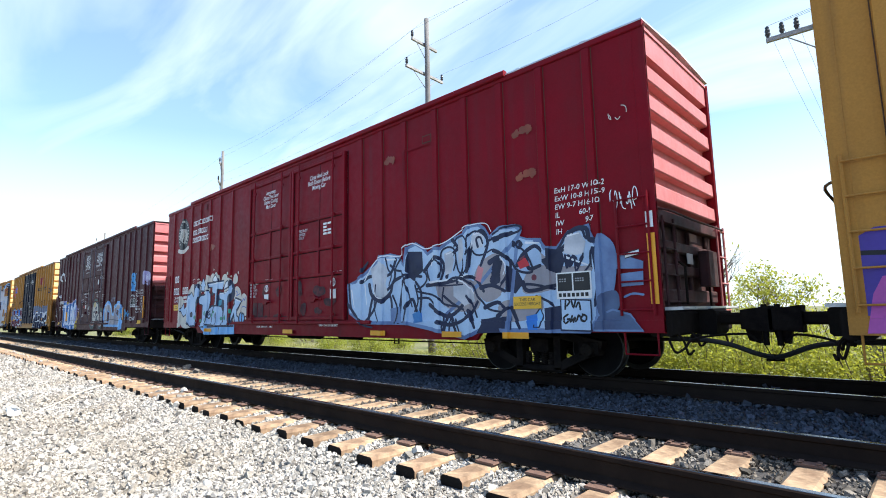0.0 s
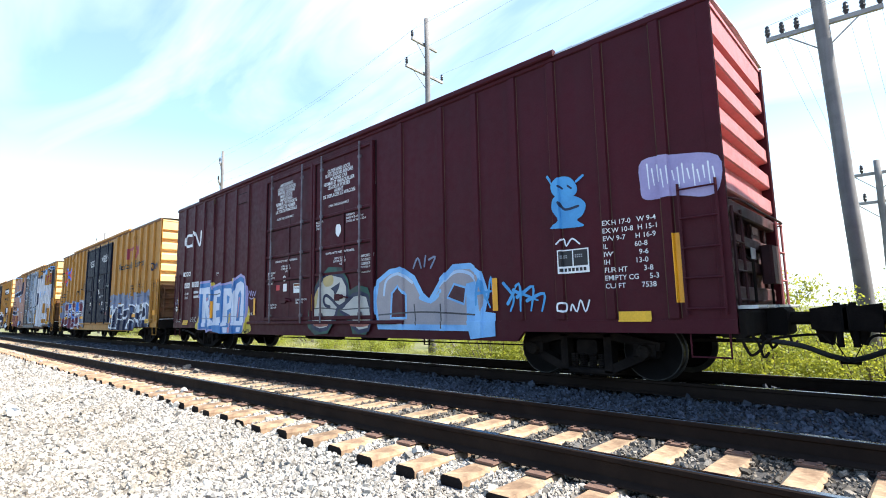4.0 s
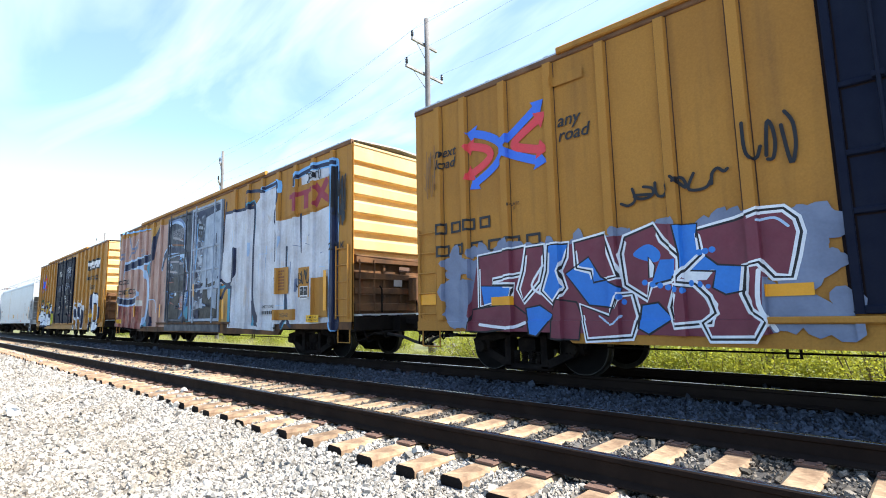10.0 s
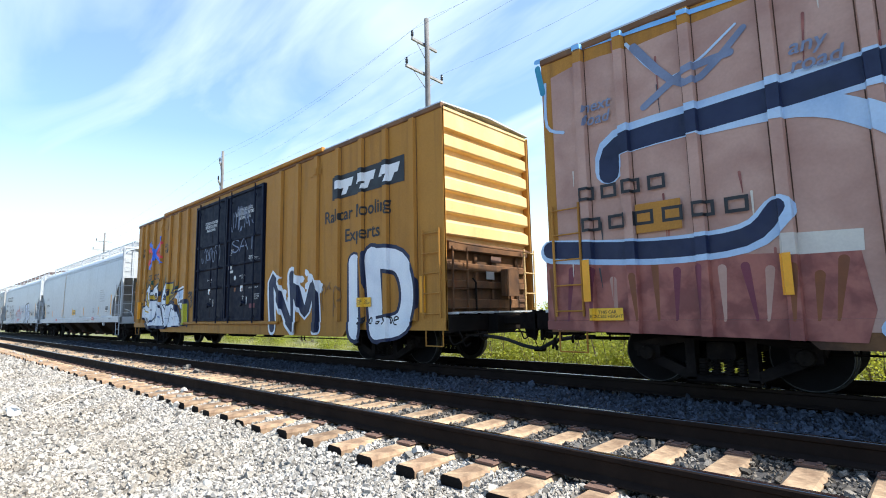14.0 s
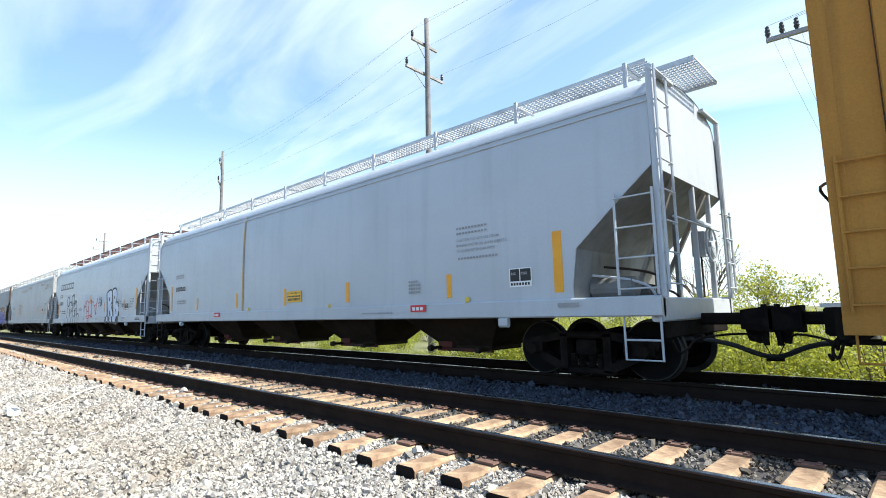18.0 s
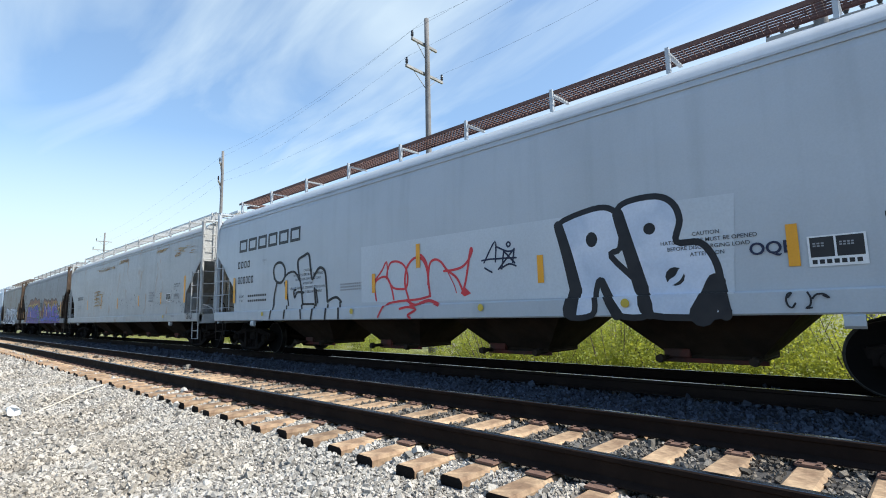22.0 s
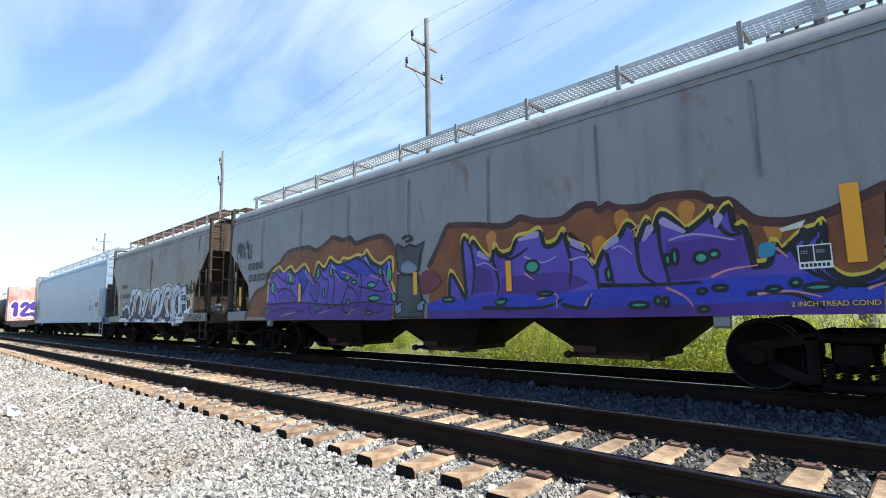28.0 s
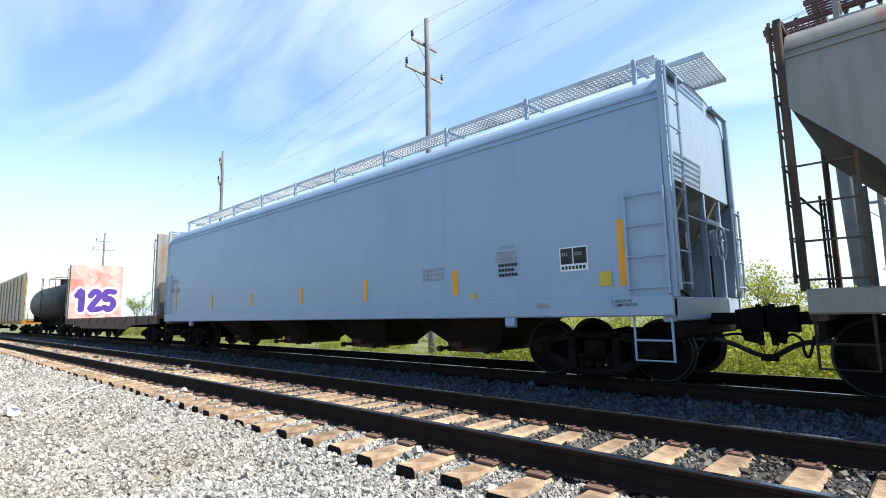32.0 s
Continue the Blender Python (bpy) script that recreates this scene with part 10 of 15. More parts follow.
def art_cn(s):
    a = Art()
    a.fill(S_YEL, [(-39.35, 0.71), (-39.14, 1.09), (-38.95, 1.29), (-38.82, 0.72)], curve=True)
    a.fill(S_YEL, [(-38.24, 1.88), (-38.18, 2.13), (-37.94, 2.16), (-37.84, 1.95), (-37.95, 1.76)], curve=True)
    a.fill(S_YEL, [(-37.03, 1.78), (-36.74, 2.08), (-36.58, 2.11), (-36.46, 1.74)], curve=True)
    a.fill(S_YEL, [(-36.66, 2.03), (-36.57, 2.20), (-36.36, 2.19), (-36.27, 1.99), (-36.65, 1.75)], curve=True)
    a.fill(S_YEL, [(-35.81, 0.94), (-35.74, 1.27), (-35.60, 1.38), (-35.48, 1.30), (-35.43, 1.14), (-35.46, 0.94), (-35.34, 0.82), (-35.31, 0.64), (-35.74, 0.57), (-35.82, 0.78)], curve=True)
    a.lay(s, "graffiti_ground", "dull yellow painted clouds")
    a = Art()
    a.fill(S_LILAC, [(-39.01, 2.03), (-38.28, 2.04), (-38.13, 1.82), (-38.18, 1.57), (-38.37, 1.43), (-38.17, 1.17), (-37.96, 0.80), (-38.31, 0.75), (-38.50, 1.13), (-38.57, 1.36), (-38.54, 0.75), (-38.84, 0.75), (-38.87, 1.40), (-38.82, 1.82), (-39.06, 1.86)], halo=S_LILAC, hw=0.46)
    a.fill(S_LILAC, [(-37.92, 1.90), (-37.44, 1.93), (-37.33, 1.86), (-37.35, 1.71), (-37.70, 1.69), (-37.73, 1.50), (-37.43, 1.48), (-37.44, 1.29), (-37.74, 1.25), (-37.72, 1.04), (-37.35, 1.07), (-37.32, 0.80), (-37.98, 0.80), (-37.99, 1.36)], halo=S_LILAC, hw=0.46)
    a.fill(S_LILAC, [(-37.22, 1.94), (-36.69, 1.92), (-36.49, 1.74), (-36.55, 1.43), (-36.71, 1.31), (-36.93, 1.26), (-36.90, 0.80), (-37.27, 0.77), (-37.23, 1.33)], halo=S_LILAC, hw=0.46)
    a.fill(S_LILAC, [(-36.51, 0.80), (-36.55, 1.30), (-36.49, 1.74), (-36.32, 2.04), (-36.07, 2.10), (-35.86, 2.03), (-35.78, 1.77), (-35.77, 1.27), (-35.85, 0.80)], halo=S_LILAC, hw=0.46)
    a.fill(S_MIDBLUE, [(-39.01, 2.03), (-38.28, 2.04), (-38.13, 1.82), (-38.18, 1.57), (-38.37, 1.43), (-38.17, 1.17), (-37.96, 0.80), (-38.31, 0.75), (-38.50, 1.13), (-38.57, 1.36), (-38.54, 0.75), (-38.84, 0.75), (-38.87, 1.40), (-38.82, 1.82), (-39.06, 1.86)], halo=S_MIDBLUE, hw=0.3)
    a.fill(S_MIDBLUE, [(-37.92, 1.90), (-37.44, 1.93), (-37.33, 1.86), (-37.35, 1.71), (-37.70, 1.69), (-37.73, 1.50), (-37.43, 1.48), (-37.44, 1.29), (-37.74, 1.25), (-37.72, 1.04), (-37.35, 1.07), (-37.32, 0.80), (-37.98, 0.80), (-37.99, 1.36)], halo=S_MIDBLUE, hw=0.3)
    a.fill(S_MIDBLUE, [(-37.22, 1.94), (-36.69, 1.92), (-36.49, 1.74), (-36.55, 1.43), (-36.71, 1.31), (-36.93, 1.26), (-36.90, 0.80), (-37.27, 0.77), (-37.23, 1.33)], halo=S_MIDBLUE, hw=0.3)
    a.fill(S_MIDBLUE, [(-36.51, 0.80), (-36.55, 1.30), (-36.49, 1.74), (-36.32, 2.04), (-36.07, 2.10), (-35.86, 2.03), (-35.78, 1.77), (-35.77, 1.27), (-35.85, 0.80)], halo=S_MIDBLUE, hw=0.3)
    a.fill(S_MIDBLUE, [(-37.99, 0.75), (-35.82, 0.76), (-35.87, 0.57), (-37.15, 0.54), (-37.93, 0.60)])
    a.fill(S_PALEW, [(-37.19, 0.74), (-36.86, 0.74), (-36.87, 0.58), (-37.14, 0.57)])
    a.fill(S_PALEW, [(-36.24, 0.74), (-35.95, 0.75), (-36.01, 0.61), (-36.25, 0.61)])
    a.fill(S_SALMON, [(-36.83, 0.74), (-36.70, 0.74), (-36.73, 0.58), (-36.84, 0.58)])
    a.fill(S_PALEW, [(-39.01, 2.03), (-38.28, 2.04), (-38.13, 1.82), (-38.18, 1.57), (-38.37, 1.43), (-38.17, 1.17), (-37.96, 0.80), (-38.31, 0.75), (-38.50, 1.13), (-38.57, 1.36), (-38.54, 0.75), (-38.84, 0.75), (-38.87, 1.40), (-38.82, 1.82), (-39.06, 1.86)])
    a.fill(S_PALEW, [(-37.92, 1.90), (-37.44, 1.93), (-37.33, 1.86), (-37.35, 1.71), (-37.70, 1.69), (-37.73, 1.50), (-37.43, 1.48), (-37.44, 1.29), (-37.74, 1.25), (-37.72, 1.04), (-37.35, 1.07), (-37.32, 0.80), (-37.98, 0.80), (-37.99, 1.36)])
    a.fill(S_PALEW, [(-37.22, 1.94), (-36.69, 1.92), (-36.49, 1.74), (-36.55, 1.43), (-36.71, 1.31), (-36.93, 1.26), (-36.90, 0.80), (-37.27, 0.77), (-37.23, 1.33)])
    a.fill(S_PALEW, [(-36.51, 0.80), (-36.55, 1.30), (-36.49, 1.74), (-36.32, 2.04), (-36.07, 2.10), (-35.86, 2.03), (-35.78, 1.77), (-35.77, 1.27), (-35.85, 0.80)])
    a.fill(S_MIDBLUE, [(-38.57, 1.82), (-38.38, 1.84), (-38.35, 1.63), (-38.55, 1.56)])
    a.fill(S_MIDBLUE, [(-36.98, 1.73), (-36.78, 1.67), (-36.82, 1.49), (-36.97, 1.45)])
    a.fill(S_MIDBLUE, [(-36.19, 1.72), (-36.07, 1.84), (-35.99, 1.70), (-36.08, 0.93), (-36.30, 0.93)])
    a.fill(S_SALMON, [(-36.15, 1.63), (-36.09, 1.64), (-36.17, 1.03), (-36.23, 1.03)])
    a.fill(S_SALMON, [(-38.53, 1.69), (-38.41, 1.71), (-38.45, 1.61), (-38.52, 1.59)])
    a.fill(S_SALMON, [(-38.20, 1.37), (-38.09, 1.47), (-38.12, 1.32)])
    a.fill(S_YEL, [(-36.81, 1.13), (-36.68, 1.16), (-36.75, 0.86), (-36.84, 0.86)])
    a.line(S_LILAC, 0.03, [(-35.54, 1.67), (-35.45, 1.78), (-35.40, 1.64), (-35.34, 1.79), (-35.29, 1.63), (-35.22, 1.76), (-35.16, 1.63), (-35.09, 1.77)])
    a.line(S_LILAC, 0.03, [(-35.46, 1.59), (-35.34, 1.55), (-35.21, 1.58)])
    a.line(S_GREY, 0.02, [(-38.88, 1.03), (-38.24, 1.01), (-37.98, 1.02)])
    a.line(S_GREY, 0.02, [(-37.24, 1.06), (-36.58, 1.07), (-35.82, 1.05)])
    a.line(S_DARKGREY, 0.03, [(-38.36, 1.79), (-37.82, 1.77), (-37.38, 1.81)])
    a.line(S_BLACK, 0.03, [(-35.70, 0.62), (-35.65, 0.68), (-35.61, 0.60), (-35.56, 0.68), (-35.52, 0.61), (-35.46, 0.69), (-35.40, 0.62)])
    a.lay(s, "graffiti", "the word REPO in white letters edged in blue and lilac")


def art_t1_front(s):
    a = Art()
    a.fill(S_NAVY, [(-49.9, 0.57), (-46.45, 0.57), (-46.3, 0.72), (-44.0, 0.72), (-44.15, 1.0), (-49.85, 1.0)])
    a.fill(S_NAVY, [(-50.07, 0.63), (-49.96, 1.59), (-49.69, 1.66), (-49.30, 1.67), (-49.10, 1.43), (-48.67, 1.49), (-48.46, 1.66), (-47.84, 1.71), (-47.48, 1.71), (-47.46, 1.50), (-47.17, 1.51), (-46.91, 1.43), (-46.65, 1.70), (-46.10, 1.59), (-46.05, 0.68)])
    a.fill(S_NAVY, [(-46.15, 0.70), (-46.10, 1.59), (-45.83, 1.71), (-45.59, 1.55), (-45.29, 1.45), (-44.88, 1.54), (-44.72, 1.69), (-44.51, 1.65), (-44.09, 1.48), (-44.19, 1.28), (-44.24, 1.28), (-44.03, 0.77)])
    a.oval(S_DUSK, -45.81, 1.41, 0.07, 0.14)
    a.oval(S_DUSK, -45.07, 1.37, 0.08, 0.16)
    a.oval(S_DUSK, -44.50, 1.40, 0.1, 0.20)
    a.oval(S_DUSK, -44.89, 1.03, 0.1, 0.20)
    a.oval(S_DUSK, -47.07, 1.30, 0.08, 0.16)
    a.oval(S_DUSK, -48.21, 1.45, 0.06, 0.12)
    a.oval(S_DUSK, -46.47, 1.45, 0.07, 0.14)
    a.oval(S_DUSK, -48.89, 0.97, 0.09, 0.18)
    a.oval(S_DUSK, -46.24, 0.78, 0.1, 0.20)
    a.line(S_WHITE, 0.07, [(-49.93, 1.64), (-49.69, 1.67), (-49.45, 1.68), (-49.23, 1.55), (-49.31, 1.34), (-49.43, 1.24)])
    a.line(S_WHITE, 0.06, [(-49.24, 1.39), (-48.88, 1.48), (-48.61, 1.42), (-48.48, 1.21), (-48.55, 1.02), (-48.73, 0.87)])
    a.line(S_WHITE, 0.12, [(-48.67, 1.47), (-48.53, 1.64), (-48.20, 1.70), (-47.86, 1.73)], 0.08)
    a.line(S_WHITE, 0.06, [(-47.96, 1.72), (-47.49, 1.72), (-47.47, 1.50), (-47.57, 1.23), (-47.68, 1.21), (-47.76, 1.33)])
    a.line(S_WHITE, 0.05, [(-48.06, 1.68), (-47.96, 1.53), (-47.91, 1.29), (-48.10, 1.30), (-48.22, 1.30)])
    a.line(S_WHITE, 0.045, [(-48.35, 1.09), (-48.04, 1.03), (-47.86, 1.15), (-47.68, 1.19), (-47.63, 1.00), (-47.46, 1.04)])
    a.line(S_WHITE, 0.06, [(-47.50, 1.41), (-47.33, 1.50), (-47.06, 1.52), (-46.81, 1.47), (-46.72, 1.33), (-46.78, 1.16), (-46.99, 0.91), (-47.16, 0.67)], 0.1)
    a.line(S_WHITE, 0.13, [(-46.76, 1.42), (-46.69, 1.59), (-46.55, 1.69)], 0.07)
    a.line(S_WHITE, 0.06, [(-46.55, 1.69), (-46.32, 1.65), (-46.10, 1.59), (-46.06, 1.42), (-46.06, 1.28), (-46.29, 1.29), (-46.36, 1.34)])
    a.line(S_WHITE, 0.08, [(-46.05, 1.54), (-45.96, 1.66), (-45.79, 1.71), (-45.63, 1.65), (-45.56, 1.51), (-45.59, 1.37)])
    a.line(S_WHITE, 0.05, [(-46.73, 1.12), (-46.49, 1.03), (-46.22, 0.96), (-46.13, 1.06), (-45.91, 1.14), (-45.83, 1.09), (-45.78, 0.90), (-45.76, 0.77)])
    a.line(S_WHITE, 0.04, [(-46.22, 0.96), (-46.17, 0.83)], 0.02)
    a.fill(S_WHITE, [(-45.61, 1.03), (-45.38, 1.21), (-45.09, 1.31), (-45.18, 1.11), (-45.31, 0.98), (-45.41, 1.01), (-45.27, 1.21), (-45.47, 1.12)])
    a.line(S_WHITE, 0.07, [(-45.63, 1.05), (-45.54, 0.90), (-45.44, 0.75)])
    a.line(S_WHITE, 0.05, [(-45.57, 1.33), (-45.44, 1.42), (-45.29, 1.47), (-44.99, 1.52), (-44.85, 1.51), (-44.78, 1.42)])
    a.line(S_WHITE, 0.16, [(-44.87, 1.50), (-44.77, 1.65), (-44.63, 1.70)], 0.08)
    a.line(S_WHITE, 0.065, [(-44.63, 1.71), (-44.48, 1.66), (-44.26, 1.58), (-44.08, 1.48), (-44.17, 1.30), (-44.25, 1.29)])
    a.line(S_WHITE, 0.1, [(-44.24, 1.28), (-44.13, 1.05), (-44.02, 0.77)], 0.09)
    a.line(S_WHITE, 0.09, [(-44.71, 1.56), (-44.68, 1.27), (-44.67, 1.03)], 0.05)
    a.fill(S_WHITE, [(-44.70, 1.27), (-44.75, 1.14), (-44.86, 1.01), (-44.65, 1.01)])
    a.fill(S_WHITE, [(-48.93, 0.63), (-48.79, 0.77), (-48.63, 0.63)])
    a.fill(S_WHITE, [(-47.32, 0.64), (-47.15, 0.79), (-46.92, 0.65)])
    a.fill(S_WHITE, [(-46.73, 1.12), (-46.56, 1.01), (-46.55, 0.82), (-46.64, 0.94)])
    a.fill(S_WHITE, [(-49.05, 1.18), (-48.84, 1.27), (-48.85, 1.05)])
    a.fill(S_WHITE, [(-47.54, 1.09), (-47.13, 1.29), (-47.24, 1.11), (-47.41, 1.04)])
    a.fill(S_WHITE, [(-49.78, 1.07), (-49.65, 1.06), (-49.66, 0.85), (-49.78, 0.85)])
    a.lay(s, "graffiti", "navy graffiti letters with sharp white outlines")
    a = Art()
    a.fill(S_WHITE, [(-49.92, 0.70), (-49.81, 1.48), (-49.67, 1.67), (-49.44, 1.70), (-49.22, 1.61), (-49.19, 1.37), (-49.30, 1.20), (-49.16, 0.99), (-49.22, 0.68)], halo=S_WHITE, hw=0.16)
    a.fill(S_WHITE, [(-49.18, 0.68), (-49.12, 1.42), (-49.01, 1.59), (-48.71, 1.56), (-48.76, 0.69)], halo=S_WHITE, hw=0.16)
    a.fill(S_NAVY, [(-49.92, 0.70), (-49.81, 1.48), (-49.67, 1.67), (-49.44, 1.70), (-49.22, 1.61), (-49.19, 1.37), (-49.30, 1.20), (-49.16, 0.99), (-49.22, 0.68)])
    a.fill(S_NAVY, [(-49.18, 0.68), (-49.12, 1.42), (-49.01, 1.59), (-48.71, 1.56), (-48.76, 0.69)])
    a.fill(S_GREY, [(-49.56, 1.46), (-49.40, 1.44), (-49.43, 1.27), (-49.58, 1.24)], S_WHITE, 0.06)
    a.fill(S_GREY, [(-49.60, 1.03), (-49.41, 1.06), (-49.42, 0.85), (-49.62, 0.82)], S_WHITE, 0.06)
    a.line(S_ICE, 0.05, [(-49.76, 1.41), (-49.68, 1.58), (-49.50, 1.64)])
    a.lay(s, "graffiti", "navy bubble graffiti letters with white outlines")


def art_t3(s):
    a = Art()
    a.line(S_DKGREEN, 0.07, [(-101.09, 2.25), (-101.21, 2.46), (-101.15, 2.60)], 0.015)
    a.line(S_DKGREEN, 0.07, [(-100.94, 2.36), (-101.05, 2.57), (-100.98, 2.69)], 0.015)
    a.line(S_DKGREEN, 0.07, [(-100.43, 2.13), (-100.53, 2.31), (-100.46, 2.45)], 0.015)
    a.line(S_DKGREEN, 0.07, [(-100.23, 2.30), (-100.37, 2.47), (-100.32, 2.62)], 0.015)
    a.line(S_DKGREEN, 0.07, [(-99.62, 2.31), (-99.49, 2.41), (-99.46, 2.57)], 0.015)
    a.line(S_DKGREEN, 0.07, [(-99.14, 2.25), (-99.19, 2.45), (-99.13, 2.60)], 0.015)
    a.line(S_DKGREEN, 0.07, [(-98.97, 2.41), (-98.99, 2.58), (-98.92, 2.73)], 0.015)
    a.line(S_DKGREEN, 0.07, [(-98.87, 2.37), (-98.81, 2.51), (-98.84, 2.66)], 0.015)
    a.line(S_DKGREEN, 0.07, [(-98.73, 2.13), (-98.64, 2.24), (-98.64, 2.38)], 0.015)
    a.line(S_DKGREEN, 0.07, [(-98.12, 2.36), (-98.01, 2.45)], 0.015)
    a.line(S_DKGREEN, 0.07, [(-97.72, 2.15), (-97.62, 2.25), (-97.63, 2.38)], 0.015)
    a.line(S_DKGREEN, 0.07, [(-99.43, 2.06), (-99.32, 2.21)], 0.015)
    a.fill(S_WHITE, [(-101.26, 1.10), (-101.24, 1.73), (-100.77, 2.07), (-100.12, 2.00), (-99.74, 1.71), (-99.28, 1.67), (-98.76, 1.86), (-98.58, 1.61), (-97.90, 1.56), (-97.48, 1.32), (-97.24, 1.01), (-97.18, 0.76), (-98.84, 0.72), (-100.13, 0.74), (-100.77, 0.74)])
    a.fill(S_WHITE, [(-101.32, 1.11), (-101.29, 1.54), (-101.02, 1.66), (-101.23, 1.82), (-101.14, 2.21), (-100.81, 2.44), (-100.56, 2.23), (-100.38, 1.94), (-100.50, 1.77), (-100.28, 1.79), (-99.78, 1.78), (-99.69, 1.62), (-99.90, 1.29), (-100.02, 1.08), (-100.38, 0.95), (-100.77, 0.76), (-101.05, 0.91)], S_NAVY, 0.07)
    a.fill(S_WHITE, [(-100.49, 1.99), (-100.26, 2.29), (-99.84, 2.41), (-99.54, 2.20), (-99.44, 2.02), (-99.59, 1.69), (-99.38, 1.43), (-99.07, 0.94), (-98.92, 0.75), (-100.13, 0.76), (-99.91, 1.12), (-99.80, 1.45), (-99.74, 1.71), (-99.82, 1.97), (-100.12, 1.96), (-100.18, 1.79)], S_NAVY, 0.07)
    a.fill(S_WHITE, [(-99.37, 1.59), (-99.31, 1.92), (-99.15, 2.23), (-98.93, 2.43), (-98.68, 2.05), (-98.80, 1.87), (-99.01, 1.89), (-99.18, 1.78), (-98.89, 1.76), (-98.90, 1.58), (-99.20, 1.58), (-98.76, 1.28), (-98.78, 0.93), (-98.60, 0.73), (-98.88, 0.75), (-99.10, 1.06)], S_NAVY, 0.07)
    a.fill(S_ICE, [(-97.60, 2.02), (-97.12, 2.10), (-97.05, 2.08), (-97.07, 1.69), (-97.33, 1.65), (-97.51, 1.60), (-97.59, 1.81)], S_NAVY, 0.06, halo=S_WHITE, hw=0.2)
    a.fill(S_GOLD, [(-98.71, 2.37), (-98.10, 2.37), (-98.11, 2.13), (-98.33, 1.97), (-98.18, 1.97), (-97.66, 2.14), (-97.66, 2.03), (-98.02, 1.79), (-98.46, 1.64), (-98.59, 1.54), (-98.60, 1.85), (-98.50, 2.14), (-98.66, 2.13)], S_NAVY, 0.07)
    a.fill(S_WHITE, [(-98.59, 1.54), (-98.10, 1.65), (-97.84, 1.48), (-97.38, 1.05), (-97.35, 0.76), (-98.07, 0.76), (-97.81, 1.03), (-98.02, 1.35), (-98.26, 1.44), (-98.43, 1.08), (-98.53, 0.73), (-98.80, 0.75), (-98.72, 1.24)], S_NAVY, 0.06)
    a.fill(S_LIME, [(-97.20, 1.50), (-96.94, 1.58), (-96.63, 1.57), (-96.61, 0.81), (-97.12, 0.79), (-97.20, 1.11), (-97.30, 1.31)], S_NAVY, 0.06)
    a.fill(S_WHITE, [(-97.45, 1.62), (-97.18, 1.63), (-97.20, 1.50), (-97.15, 1.37), (-97.35, 1.38)], S_NAVY, 0.04)
    a.fill(S_NAVY, [(-98.46, 1.72), (-97.83, 1.66), (-97.47, 1.40), (-97.29, 1.13), (-97.11, 0.80), (-97.26, 0.76), (-97.38, 1.05), (-97.72, 1.37), (-98.32, 1.63)])
    a.line(S_NAVY, 0.12, [(-97.33, 1.65), (-96.96, 1.65), (-96.62, 1.62), (-96.60, 1.27), (-96.57, 0.78)])
    a.line(S_NAVY, 0.11, [(-101.11, 0.87), (-100.77, 0.70), (-100.13, 0.74), (-98.92, 0.70), (-98.64, 0.75)])
    a.fill(S_GOLD, [(-101.12, 2.11), (-100.97, 2.17), (-100.92, 1.85), (-100.73, 1.69), (-100.56, 1.77), (-100.50, 2.04), (-100.38, 1.97), (-100.45, 1.69), (-100.79, 1.49), (-101.08, 1.65)], S_NAVY, 0.04)
    a.fill(S_GOLD, [(-100.44, 1.94), (-100.27, 2.02), (-99.97, 1.86), (-100.03, 1.77), (-100.44, 1.83)], S_NAVY, 0.03)
    a.fill(S_GOLD, [(-101.29, 1.49), (-101.13, 1.39), (-100.74, 1.34), (-100.75, 1.28), (-101.18, 1.34)])
    a.fill(S_BRONZE, [(-98.53, 1.84), (-98.37, 1.90), (-98.08, 1.94), (-97.80, 2.05), (-98.02, 1.86), (-98.46, 1.72)])
    a.fill(S_BRONZE, [(-101.11, 1.81), (-100.96, 1.71), (-101.02, 1.62)])
    a.fill(S_NAVY, [(-100.83, 2.08), (-100.68, 2.10), (-100.64, 1.92), (-100.80, 1.90)])
    a.fill(S_NAVY, [(-100.11, 2.07), (-99.72, 2.06), (-99.69, 1.91), (-99.72, 1.70), (-99.80, 1.97), (-100.10, 1.98)])
    a.fill(S_NAVY, [(-99.16, 1.90), (-98.96, 2.00), (-98.86, 1.87), (-98.89, 1.78)])
    a.line(S_NAVY, 0.05, [(-99.90, 2.24), (-99.80, 2.30), (-99.75, 2.21)])
    a.line(S_NAVY, 0.05, [(-99.66, 2.26), (-99.59, 2.19)])
    a.oval(S_NAVY, -100.41, 1.49, 0.03, 0.02)
    a.oval(S_NAVY, -100.36, 1.40, 0.03, 0.02)
    a.oval(S_NAVY, -99.32, 1.67, 0.02, 0.02)
    a.oval(S_NAVY, -99.28, 1.60, 0.02, 0.02)
    a.oval(S_NAVY, -98.61, 1.16, 0.02, 0.02)
    a.oval(S_NAVY, -98.58, 1.08, 0.02, 0.02)
    a.oval(S_NAVY, -97.53, 1.46, 0.02, 0.02)
    a.oval(S_NAVY, -98.04, 1.07, 0.02, 0.02)
    a.line(S_HAZE, 0.05, [(-99.89, 1.63), (-99.86, 1.29), (-99.94, 1.12)], 0.02)
    a.line(S_HAZE, 0.05, [(-99.75, 1.54), (-99.57, 1.27), (-99.24, 0.86)], 0.02)
    a.line(S_HAZE, 0.05, [(-98.26, 1.44), (-98.26, 1.59)], 0.02)
    a.line(S_HAZE, 0.05, [(-97.48, 2.01), (-97.44, 1.79), (-97.31, 1.92)], 0.02)
    a.line(S_HAZE, 0.02, [(-101.16, 1.24), (-100.92, 1.25)], 0.01)
    a.line(S_HAZE, 0.02, [(-100.78, 1.08), (-100.56, 1.09)], 0.01)
